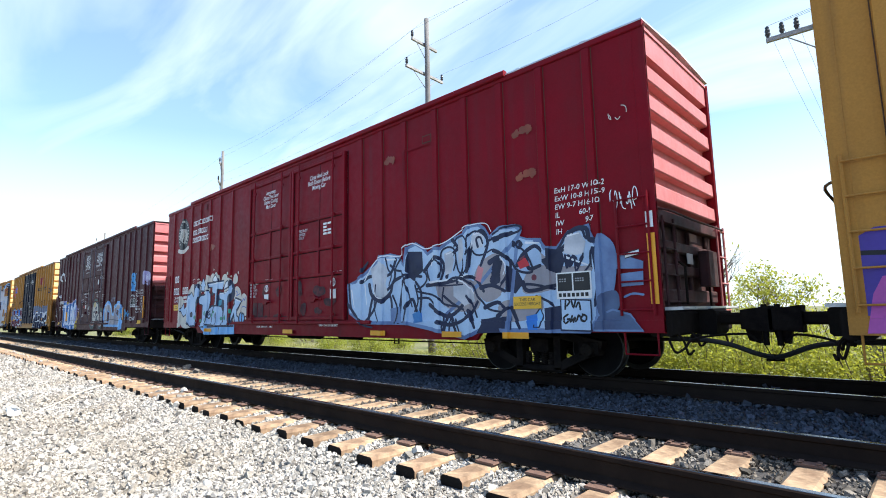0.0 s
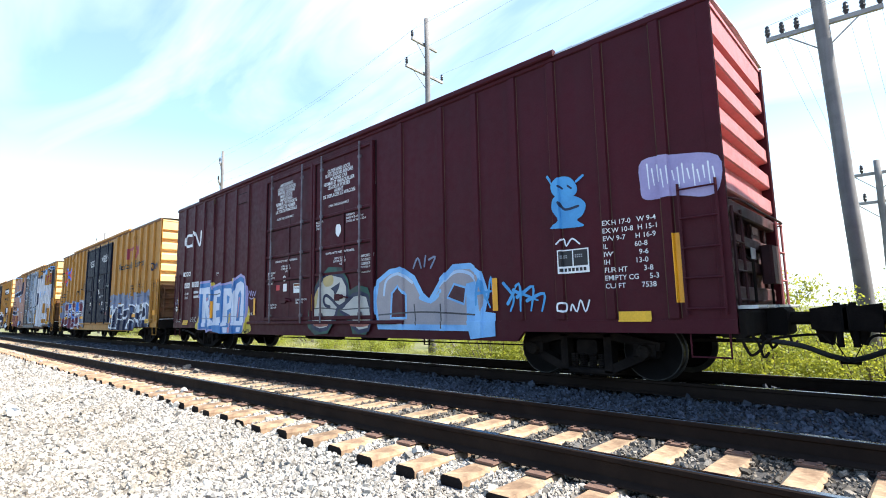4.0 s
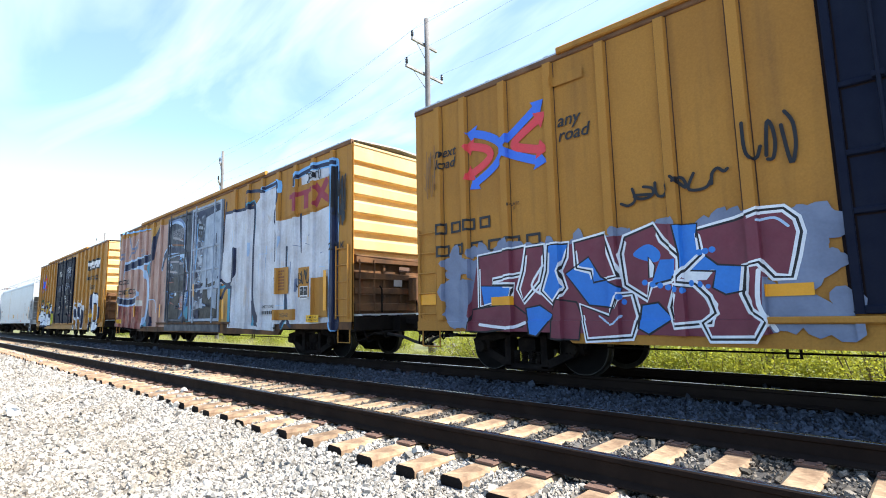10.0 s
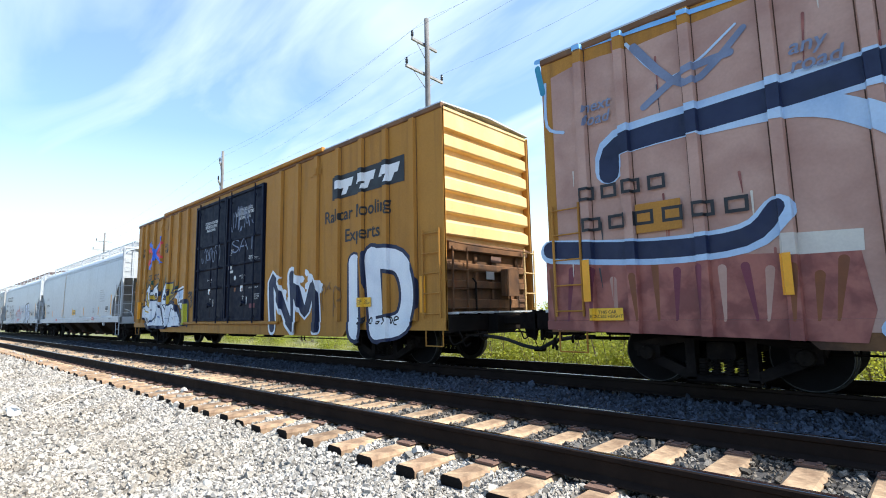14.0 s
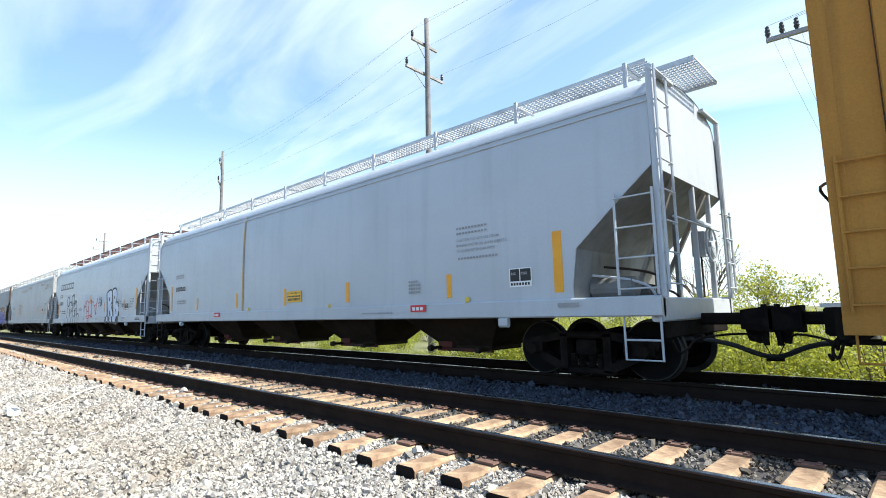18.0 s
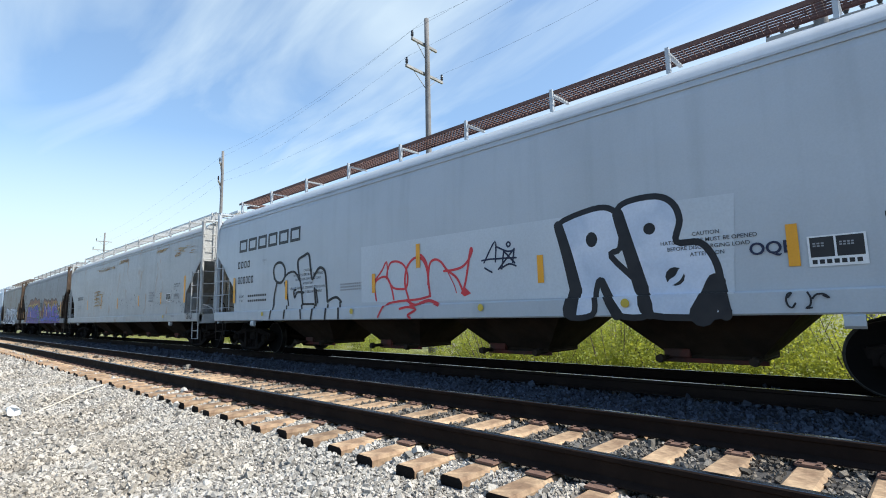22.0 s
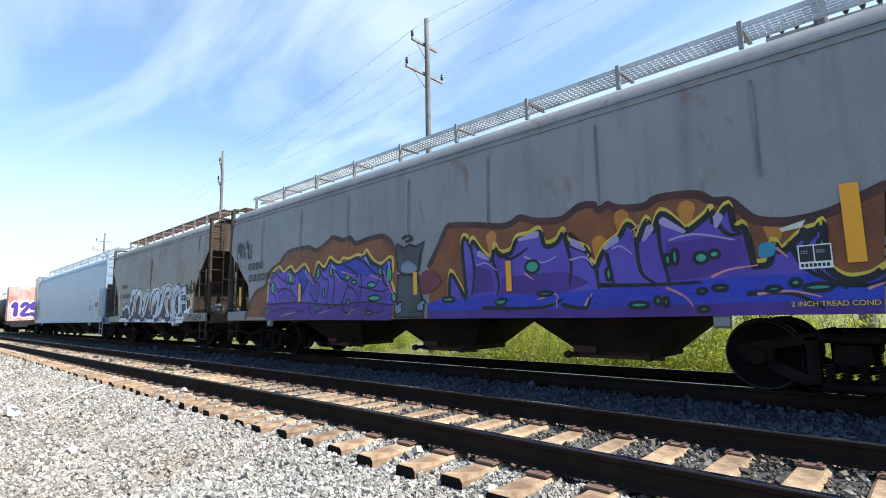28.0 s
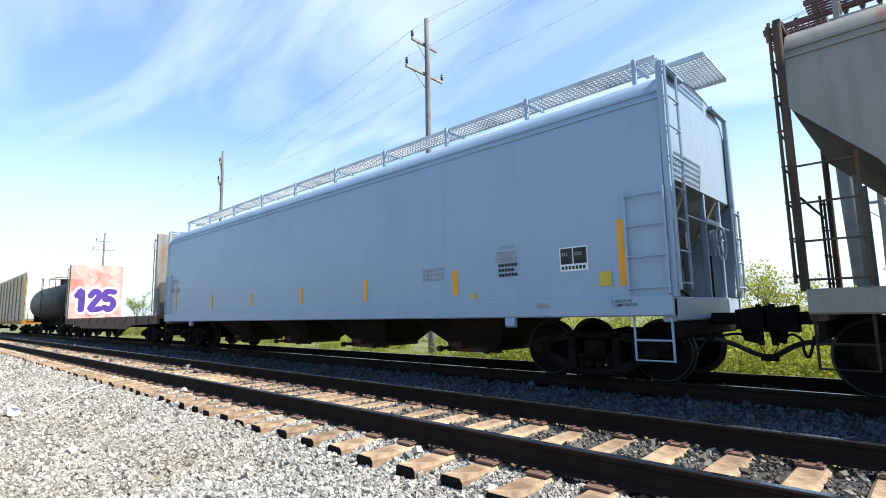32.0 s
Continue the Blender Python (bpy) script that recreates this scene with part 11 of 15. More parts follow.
    a.line(S_HAZE, 0.02, [(-100.42, 0.92), (-100.21, 0.93)], 0.01)
    a.line(S_HAZE, 0.02, [(-100.07, 1.11), (-99.87, 1.12)], 0.01)
    a.line(S_HAZE, 0.02, [(-99.76, 0.96), (-99.57, 0.98)], 0.01)
    a.line(S_HAZE, 0.02, [(-99.44, 1.15), (-99.27, 1.16)], 0.01)
    a.line(S_HAZE, 0.02, [(-99.16, 1.00), (-99.00, 1.01)], 0.01)
    a.line(S_HAZE, 0.02, [(-98.90, 0.87), (-98.74, 0.88)], 0.01)
    a.line(S_HAZE, 0.02, [(-98.63, 1.04), (-98.48, 1.05)], 0.01)
    a.line(S_HAZE, 0.02, [(-98.39, 0.91), (-98.25, 0.92)], 0.01)
    a.line(S_HAZE, 0.02, [(-98.14, 1.07), (-98.01, 1.08)], 0.01)
    a.line(S_HAZE, 0.02, [(-97.93, 0.95), (-97.80, 0.96)], 0.01)
    a.line(S_HAZE, 0.02, [(-97.70, 1.10), (-97.58, 1.11)], 0.01)
    a.line(S_HAZE, 0.02, [(-97.51, 0.98), (-97.39, 0.99)], 0.01)
    a.line(S_BLACK, 0.045, [(-101.04, 1.10), (-101.01, 0.91), (-100.93, 1.10), (-100.87, 0.88), (-100.79, 1.05)])
    a.line(S_BLACK, 0.045, [(-100.76, 0.96), (-100.68, 1.03), (-100.62, 0.94)])
    a.line(S_BLACK, 0.045, [(-96.64, 1.96), (-96.60, 1.88), (-96.53, 1.95)])
    a.line(S_BLACK, 0.045, [(-96.53, 1.88), (-96.47, 1.96), (-96.45, 1.86)])
    a.line(S_BLACK, 0.045, [(-96.43, 1.90), (-96.36, 1.95), (-96.39, 1.83), (-96.43, 1.88)])
    a.line(S_BLACK, 0.045, [(-96.35, 1.95), (-96.30, 1.90), (-96.35, 1.84), (-96.30, 1.79)])
    a.line(S_BLACK, 0.045, [(-96.61, 1.77), (-96.48, 1.81), (-96.37, 1.71), (-96.27, 1.77), (-96.26, 1.66), (-96.38, 1.66)])
    a.line(S_BLACK, 0.045, [(-96.39, 1.56), (-96.29, 1.61), (-96.26, 1.49), (-96.35, 1.42), (-96.39, 1.53)])
    a.lay(s, "graffiti", "white, gold and lime graffiti letters with navy outlines")


def art_cn_front(s):
    a = Art()
    a.fill(S_DOVE, [(-29.61, 0.78), (-29.75, 1.30), (-29.64, 1.72), (-29.26, 1.90), (-28.90, 1.92), (-28.55, 1.73), (-28.32, 1.39), (-28.10, 1.26), (-27.79, 1.62), (-27.48, 1.86), (-27.09, 1.85), (-26.87, 1.70), (-26.73, 1.34), (-26.88, 0.76)], S_SKY, 0.11)
    a.line(S_ICE, 0.06, [(-29.45, 1.43), (-29.36, 1.73), (-28.97, 1.84), (-28.59, 1.64)])
    a.line(S_ICE, 0.06, [(-27.85, 1.50), (-27.48, 1.76), (-27.09, 1.71), (-26.91, 1.46)])
    a.fill(S_PLUMP, [(-29.24, 0.95), (-29.20, 1.45), (-29.01, 1.60), (-28.78, 1.41), (-28.77, 0.95)], S_SKY, 0.06)
    a.fill(S_PLUMP, [(-27.65, 1.31), (-27.48, 1.55), (-27.19, 1.47), (-27.25, 1.18)], S_SKY, 0.05)
    a.line(S_SKY, 0.07, [(-28.37, 1.33), (-28.06, 1.26), (-27.79, 1.44)])
    a.line(S_DARKGREY, 0.03, [(-29.62, 1.02), (-28.32, 1.06), (-27.00, 0.99)])
    a.line(S_DARKGREY, 0.03, [(-28.54, 1.21), (-28.49, 0.82)])
    a.line(S_DARKGREY, 0.03, [(-27.79, 1.19), (-27.77, 0.76)])
    a.fill(S_SKY, [(-27.19, 1.54), (-26.94, 1.58), (-26.87, 1.05), (-26.55, 1.01), (-26.55, 0.63), (-27.10, 0.57), (-27.19, 0.88)])
    a.line(S_CYAN, 0.06, [(-26.95, 1.17), (-26.87, 1.60), (-26.73, 1.22), (-26.63, 1.63), (-26.58, 1.16)], 0.03)
    a.line(S_CYAN, 0.06, [(-26.95, 1.35), (-26.55, 1.39)], 0.03)
    a.line(S_CYAN, 0.06, [(-26.87, 1.52), (-26.66, 1.11)], 0.03)
    a.line(S_CYAN, 0.06, [(-26.37, 1.50), (-26.17, 1.26), (-26.24, 1.04)], 0.03)
    a.line(S_CYAN, 0.06, [(-26.29, 1.16), (-26.03, 1.48), (-26.01, 1.04)], 0.03)
    a.line(S_CYAN, 0.06, [(-26.07, 1.26), (-25.79, 1.42), (-25.84, 1.04)], 0.03)
    a.line(S_CYAN, 0.06, [(-25.91, 1.20), (-25.59, 1.30), (-25.64, 1.03)], 0.03)
    a.line(S_CYAN, 0.06, [(-26.17, 1.38), (-25.71, 1.20)], 0.03)
    a.line(S_GREY, 0.04, [(-28.55, 1.92), (-28.42, 2.11), (-28.33, 1.91)])
    a.line(S_GREY, 0.04, [(-28.24, 1.93), (-28.20, 2.13)])
    a.line(S_GREY, 0.04, [(-28.11, 2.05), (-27.94, 2.09), (-28.07, 1.89)])
    a.fill(S_CYAN, [(-25.36, 2.96), (-25.22, 3.08), (-25.03, 3.03), (-24.93, 2.85), (-25.02, 2.74), (-25.28, 2.77)], curve=True)
    a.fill(S_CYAN, [(-25.29, 2.78), (-24.98, 2.74), (-24.81, 2.60), (-24.86, 2.44), (-24.96, 2.37), (-24.85, 2.27), (-25.14, 2.27), (-25.43, 2.30), (-25.26, 2.40), (-25.36, 2.59)], curve=True)
    a.line(S_NAVY, 0.04, [(-25.25, 2.68), (-25.15, 2.56), (-24.93, 2.58)])
    a.line(S_CYAN, 0.04, [(-25.36, 3.00), (-25.44, 3.13)])
    a.line(S_CYAN, 0.04, [(-24.94, 2.96), (-24.83, 3.03)])
    a.line(S_NAVY, 0.03, [(-25.24, 2.94), (-25.18, 2.89)])
    a.line(S_NAVY, 0.03, [(-25.09, 2.92), (-25.03, 2.87)])
    a.fill(S_LILAC, [(-23.94, 3.05), (-23.49, 3.04), (-22.99, 2.91), (-23.00, 2.51), (-23.18, 2.42), (-23.51, 2.49), (-23.92, 2.50), (-23.98, 2.71)], curve=True)
    a.line(S_WHITE, 0.02, [(-23.87, 2.99), (-23.86, 2.64)], 0.012)
    a.line(S_WHITE, 0.02, [(-23.81, 2.91), (-23.79, 2.68)], 0.012)
    a.line(S_WHITE, 0.02, [(-23.74, 2.95), (-23.73, 2.72)], 0.012)
    a.line(S_WHITE, 0.02, [(-23.68, 2.87), (-23.66, 2.62)], 0.012)
    a.line(S_WHITE, 0.02, [(-23.61, 2.90), (-23.60, 2.66)], 0.012)
    a.line(S_WHITE, 0.02, [(-23.55, 2.83), (-23.53, 2.70)], 0.012)
    a.line(S_WHITE, 0.02, [(-23.48, 2.86), (-23.47, 2.60)], 0.012)
    a.line(S_WHITE, 0.02, [(-23.42, 2.90), (-23.41, 2.64)], 0.012)
    a.line(S_WHITE, 0.02, [(-23.36, 2.82), (-23.34, 2.68)], 0.012)
    a.line(S_WHITE, 0.02, [(-23.29, 2.86), (-23.28, 2.58)], 0.012)
    a.line(S_WHITE, 0.02, [(-23.24, 2.78), (-23.22, 2.62)], 0.012)
    a.line(S_WHITE, 0.02, [(-23.17, 2.82), (-23.16, 2.66)], 0.012)
    a.line(S_WHITE, 0.02, [(-23.11, 2.86), (-23.10, 2.57)], 0.012)
    a.line(S_WHITE, 0.02, [(-23.06, 2.78), (-23.04, 2.60)], 0.012)
    a.line(S_WHITE, 0.025, [(-25.31, 2.04), (-25.20, 2.11), (-25.16, 2.00), (-25.06, 2.10), (-24.94, 2.01)])
    a.line(S_WHITE, 0.03, [(-25.34, 1.03), (-25.33, 1.13), (-25.21, 1.13), (-25.22, 1.02), (-25.34, 1.03)])
    a.line(S_WHITE, 0.025, [(-25.14, 1.03), (-25.11, 1.12), (-25.04, 1.01), (-24.97, 1.18), (-24.90, 1.01), (-24.83, 1.17)])
    a.lay(s, "graffiti", "grey and blue ghost letters with small blue and lilac figures")
    a = Art()
    a.fill(S_BOTTLE, [(-32.30, 0.93), (-32.18, 1.54), (-31.78, 1.95), (-31.42, 2.16), (-30.91, 2.12), (-30.65, 1.82), (-30.59, 1.58), (-30.29, 1.68), (-29.95, 1.61), (-29.78, 1.30), (-29.79, 0.91), (-29.98, 0.61), (-30.44, 0.62), (-30.57, 0.90), (-31.07, 0.97), (-31.41, 0.62), (-31.95, 0.58), (-32.24, 0.75)])
    a.fill(S_CREAMP, [(-32.15, 0.93), (-32.11, 1.38), (-31.91, 1.70), (-31.64, 1.93), (-31.23, 1.99), (-30.87, 1.91), (-30.69, 1.69), (-30.67, 1.49), (-30.75, 1.30), (-31.05, 1.19), (-31.13, 1.02), (-31.43, 0.73), (-31.73, 0.69), (-32.01, 0.76)], S_NAVY, 0.09)
    a.fill(S_CREAMP, [(-30.75, 1.30), (-30.46, 1.47), (-30.20, 1.50), (-29.97, 1.44), (-29.86, 1.19), (-29.81, 0.96), (-29.90, 0.72), (-30.23, 0.67), (-30.42, 0.78), (-30.61, 1.00), (-30.94, 1.12)], S_NAVY, 0.09)
    a.fill(S_BUFF, [(-31.64, 1.90), (-31.27, 1.96), (-31.24, 1.75), (-31.55, 1.71)], curve=True)
    a.fill(S_BUFF, [(-32.09, 1.23), (-31.99, 1.52), (-31.84, 1.66), (-31.94, 1.22)], curve=True)
    a.fill(S_NAVY, [(-31.33, 1.65), (-31.10, 1.73), (-30.95, 1.78), (-31.00, 1.65), (-31.16, 1.45), (-31.21, 1.59)])
    a.line(S_NAVY, 0.075, [(-31.36, 1.23), (-31.55, 1.28), (-31.61, 1.42), (-31.50, 1.50), (-31.28, 1.40), (-31.05, 1.25), (-30.81, 1.24), (-30.65, 1.43)])
    a.line(S_DARKGREY, 0.025, [(-32.13, 1.19), (-31.69, 1.21), (-31.11, 1.17)])
    a.line(S_DARKGREY, 0.025, [(-30.94, 1.15), (-30.29, 1.17), (-29.86, 1.17)])
    a.line(S_RUSTRED, 0.06, [(-31.97, 0.82), (-31.72, 0.80), (-31.42, 0.82)])
    a.line(S_RUSTRED, 0.06, [(-30.52, 0.82), (-30.12, 0.80), (-29.89, 0.84)])
    a.lay(s, "graffiti", "cream bubble graffiti with black swirl and bottle-green edge")


def art_h2(s):
    a = Art()
    a.fill(S_BAND, [(-135.63, 2.48), (-133.55, 2.46), (-131.95, 2.44), (-130.67, 2.42), (-129.40, 2.41), (-128.40, 2.38), (-128.49, 1.18), (-135.63, 1.29)])
    a.lay(s, "repainted_band", "paler repainted band along the side")
    a = Art()
    a.fill(S_PALEW, [(-130.79, 2.32), (-130.21, 2.47), (-129.92, 2.41), (-129.81, 2.17), (-129.85, 1.86), (-129.98, 1.76), (-129.56, 1.29), (-129.51, 0.95), (-129.93, 0.96), (-130.10, 1.25), (-130.17, 1.45), (-130.24, 1.26), (-130.29, 0.96), (-130.71, 0.97), (-130.59, 1.44), (-130.68, 2.03)], S_BLACK, 0.085, curve=True)
    a.line(S_BLACK, 0.15, [(-130.79, 2.30), (-130.67, 1.86), (-130.55, 1.31)], 0.2)
    a.line(S_BLACK, 0.16, [(-130.55, 1.27), (-130.62, 0.97)])
    a.line(S_BLACK, 0.1, [(-130.14, 1.43), (-130.04, 1.17), (-129.93, 0.96)], 0.16)
    a.oval(S_BLACK, -130.26, 2.03, 0.09, 0.11)
    a.fill(S_PALEW, [(-129.86, 2.36), (-129.71, 2.49), (-129.32, 2.50), (-129.11, 2.37), (-129.04, 2.14), (-129.10, 1.87), (-128.82, 1.83), (-128.67, 1.60), (-128.63, 1.33), (-128.69, 1.19), (-128.60, 0.94), (-129.49, 0.95), (-129.60, 1.27), (-129.69, 1.61), (-129.77, 2.01)], S_BLACK, 0.085, curve=True)
    a.line(S_BLACK, 0.16, [(-129.85, 2.34), (-129.73, 1.85), (-129.59, 1.29)], 0.2)
    a.line(S_BLACK, 0.12, [(-129.58, 1.23), (-129.48, 0.95)])
    a.oval(S_BLACK, -129.43, 2.08, 0.08, 0.08)
    a.oval(S_BLACK, -129.15, 1.43, 0.12, 0.12)
    a.line(S_PALEW, 0.08, [(-129.20, 1.36), (-129.12, 1.41), (-129.07, 1.49)])
    a.line(S_BLACK, 0.22, [(-128.68, 1.33), (-128.76, 1.13), (-128.85, 0.95)], 0.3)
    a.line(S_BLACK, 0.14, [(-128.64, 1.29), (-128.59, 0.94)])
    a.lay(s, "graffiti", "the letters RB in bold black outline filled white")
    a = Art()
    a.line(S_BLACK, 0.07, [(-139.38, 2.03), (-139.43, 2.27), (-139.30, 2.42), (-139.04, 2.43), (-138.85, 2.27), (-138.85, 2.04), (-139.03, 1.91), (-139.25, 1.94), (-139.38, 2.05)])
    a.line(S_BLACK, 0.07, [(-139.25, 1.91), (-139.38, 1.57), (-139.40, 1.34)])
    a.line(S_BLACK, 0.05, [(-138.86, 1.90), (-138.74, 1.65), (-138.64, 1.31)])
    a.line(S_BLACK, 0.06, [(-138.89, 2.01), (-138.69, 2.12), (-138.41, 2.15), (-138.24, 2.05), (-138.15, 1.93)])
    a.line(S_BLACK, 0.06, [(-137.96, 1.60), (-138.22, 1.62), (-138.35, 1.49), (-138.39, 1.66), (-138.31, 1.69)])
    a.line(S_BLACK, 0.07, [(-137.97, 1.32), (-138.06, 1.77), (-138.18, 2.15), (-138.20, 2.42), (-137.94, 2.51), (-137.72, 2.53), (-137.63, 2.20), (-137.55, 1.91), (-137.45, 2.00), (-137.24, 2.16), (-137.02, 2.07), (-136.95, 1.74), (-136.91, 1.35)])
    a.line(S_BLACK, 0.08, [(-137.45, 1.67), (-137.39, 1.29)])
    a.line(S_BLACK, 0.05, [(-137.38, 1.65), (-137.31, 1.34)])
    a.line(S_BLACK, 0.06, [(-136.91, 1.35), (-136.70, 1.42), (-136.52, 1.43), (-136.37, 1.33)])
    a.line(S_BLACK, 0.06, [(-139.42, 1.31), (-139.53, 0.99)])
    a.line(S_BLACK, 0.06, [(-138.73, 1.29), (-138.80, 0.99)])
    a.line(S_BLACK, 0.06, [(-138.02, 1.29), (-137.98, 0.98)])
    a.line(S_BLACK, 0.06, [(-137.45, 1.27), (-137.53, 0.96)])
    a.line(S_BLACK, 0.06, [(-136.89, 1.27), (-136.94, 0.96)])
    a.line(S_BLACK, 0.06, [(-136.41, 1.31), (-136.41, 0.96)])
    a.line(S_BLACK, 0.05, [(-137.97, 1.32), (-137.47, 1.31)])
    a.lay(s, "graffiti", "the word ich in black outline letters")
    a = Art()
    a.line(S_RED, 0.045, [(-135.13, 1.32), (-135.16, 1.69), (-134.81, 1.79), (-134.65, 1.57), (-134.58, 1.33)])
    a.line(S_RED, 0.04, [(-135.16, 1.74), (-134.94, 1.92), (-134.79, 2.09), (-134.76, 1.86), (-134.80, 1.75)])
    a.line(S_RED, 0.045, [(-134.76, 1.91), (-134.66, 2.06), (-134.45, 2.07), (-134.25, 1.97), (-134.16, 1.77), (-134.20, 1.54), (-134.40, 1.52), (-134.61, 1.57), (-134.77, 1.78), (-134.76, 1.91)])
    a.line(S_RED, 0.05, [(-134.14, 1.31), (-134.24, 1.62), (-134.18, 1.92), (-133.97, 2.09), (-133.75, 2.06), (-133.62, 1.86), (-133.58, 1.57), (-133.55, 1.35)])
    a.line(S_RED, 0.05, [(-133.78, 2.14), (-133.65, 2.01), (-133.58, 1.78)])
    a.line(S_RED, 0.045, [(-133.60, 1.57), (-133.55, 1.93), (-133.41, 2.02), (-133.25, 1.96), (-133.10, 1.80), (-132.87, 1.64), (-132.72, 1.37)])
    a.line(S_RED, 0.045, [(-133.18, 1.79), (-132.98, 1.79), (-132.74, 1.83), (-132.59, 1.94), (-132.50, 2.09), (-132.53, 2.13), (-132.59, 1.88), (-132.67, 1.56), (-132.75, 1.37)])
    a.line(S_RED, 0.02, [(-133.10, 1.79), (-132.94, 1.52), (-132.89, 1.38)])
    a.line(S_RED, 0.045, [(-135.02, 0.98), (-134.80, 1.22), (-134.42, 1.28), (-133.88, 1.30), (-133.55, 1.35)])
    a.line(S_RED, 0.06, [(-134.18, 1.29), (-133.96, 1.19), (-133.60, 1.27), (-133.31, 1.18)])
    a.line(S_RED, 0.045, [(-134.35, 1.13), (-134.11, 1.16), (-133.89, 1.11), (-134.12, 1.01), (-134.05, 0.95)])
    a.fill(S_RED, [(-132.79, 1.37), (-132.71, 1.49), (-132.55, 1.36), (-132.70, 1.31)])
    a.line(S_NAVY, 0.03, [(-132.29, 1.90), (-132.09, 1.91), (-131.58, 1.89)])
    a.line(S_NAVY, 0.03, [(-132.24, 1.86), (-131.99, 2.20), (-132.00, 1.86)])
    a.line(S_NAVY, 0.03, [(-131.95, 2.10), (-131.75, 2.01), (-131.61, 2.02)])
    a.line(S_NAVY, 0.03, [(-131.82, 2.02), (-131.87, 1.73)])
    a.line(S_NAVY, 0.03, [(-131.82, 2.02), (-131.61, 1.81)])
    a.line(S_NAVY, 0.03, [(-131.94, 1.73), (-131.63, 2.02)])
    a.line(S_NAVY, 0.03, [(-131.61, 2.04), (-131.65, 1.82)])
    a.line(S_NAVY, 0.03, [(-131.89, 1.74), (-131.72, 1.80), (-131.59, 1.76)])
    a.line(S_NAVY, 0.03, [(-132.23, 1.77), (-132.16, 1.73), (-132.08, 1.69)])
    a.line(S_NAVY, 0.03, [(-131.76, 2.13), (-131.72, 2.16), (-131.68, 2.12), (-131.73, 2.08), (-131.76, 2.13)])
    a.lay(s, "graffiti", "looping red line tag and thin dark star-like tag")


def art_t0(s):
    a = Art()
    a.fill(S_INDIGO, [(-0.62, 1.03), (-0.58, 1.56), (-0.48, 1.73), (-0.33, 1.82), (0.07, 1.83), (0.36, 1.63), (0.28, 0.90), (-0.60, 0.91)])
    a.fill(S_INDIGO, [(-0.53, 2.04), (-0.51, 2.08), (-0.52, 1.98)])
    a.fill(S_MAGENTA, [(-0.48, 0.73), (-0.40, 1.13), (-0.31, 1.31), (-0.10, 1.34), (0.16, 1.22), (0.15, 0.74)])
    a.line(S_BLACK, 0.05, [(-0.56, 1.56), (-0.43, 1.56), (-0.26, 1.55)])
    a.lay(s, "graffiti", "indigo and magenta graffiti shapes")


def tack_board(s, x, z, m, w=0.80, h=0.75):
    """A raised board frame high on the side with a small card holder at its top corner."""
    for x0, x1, z0, z1 in ((x, x + w, z, z + 0.035), (x, x + 0.03, z - h, z), (x + w - 0.03, x + w, z - h, z)):
        s.rect(x0, x1, z0, z1, m, "board_frame", lift=0.020)
    s.rect(x + w - 0.26, x + w, z + 0.04, z + 0.20, M_SEAM, "card_holder", "dark-edged card holder", lift=0.024)
    s.rect(x + w - 0.24, x + w - 0.02, z + 0.06, z + 0.18, m, "card_holder", lift=0.028)


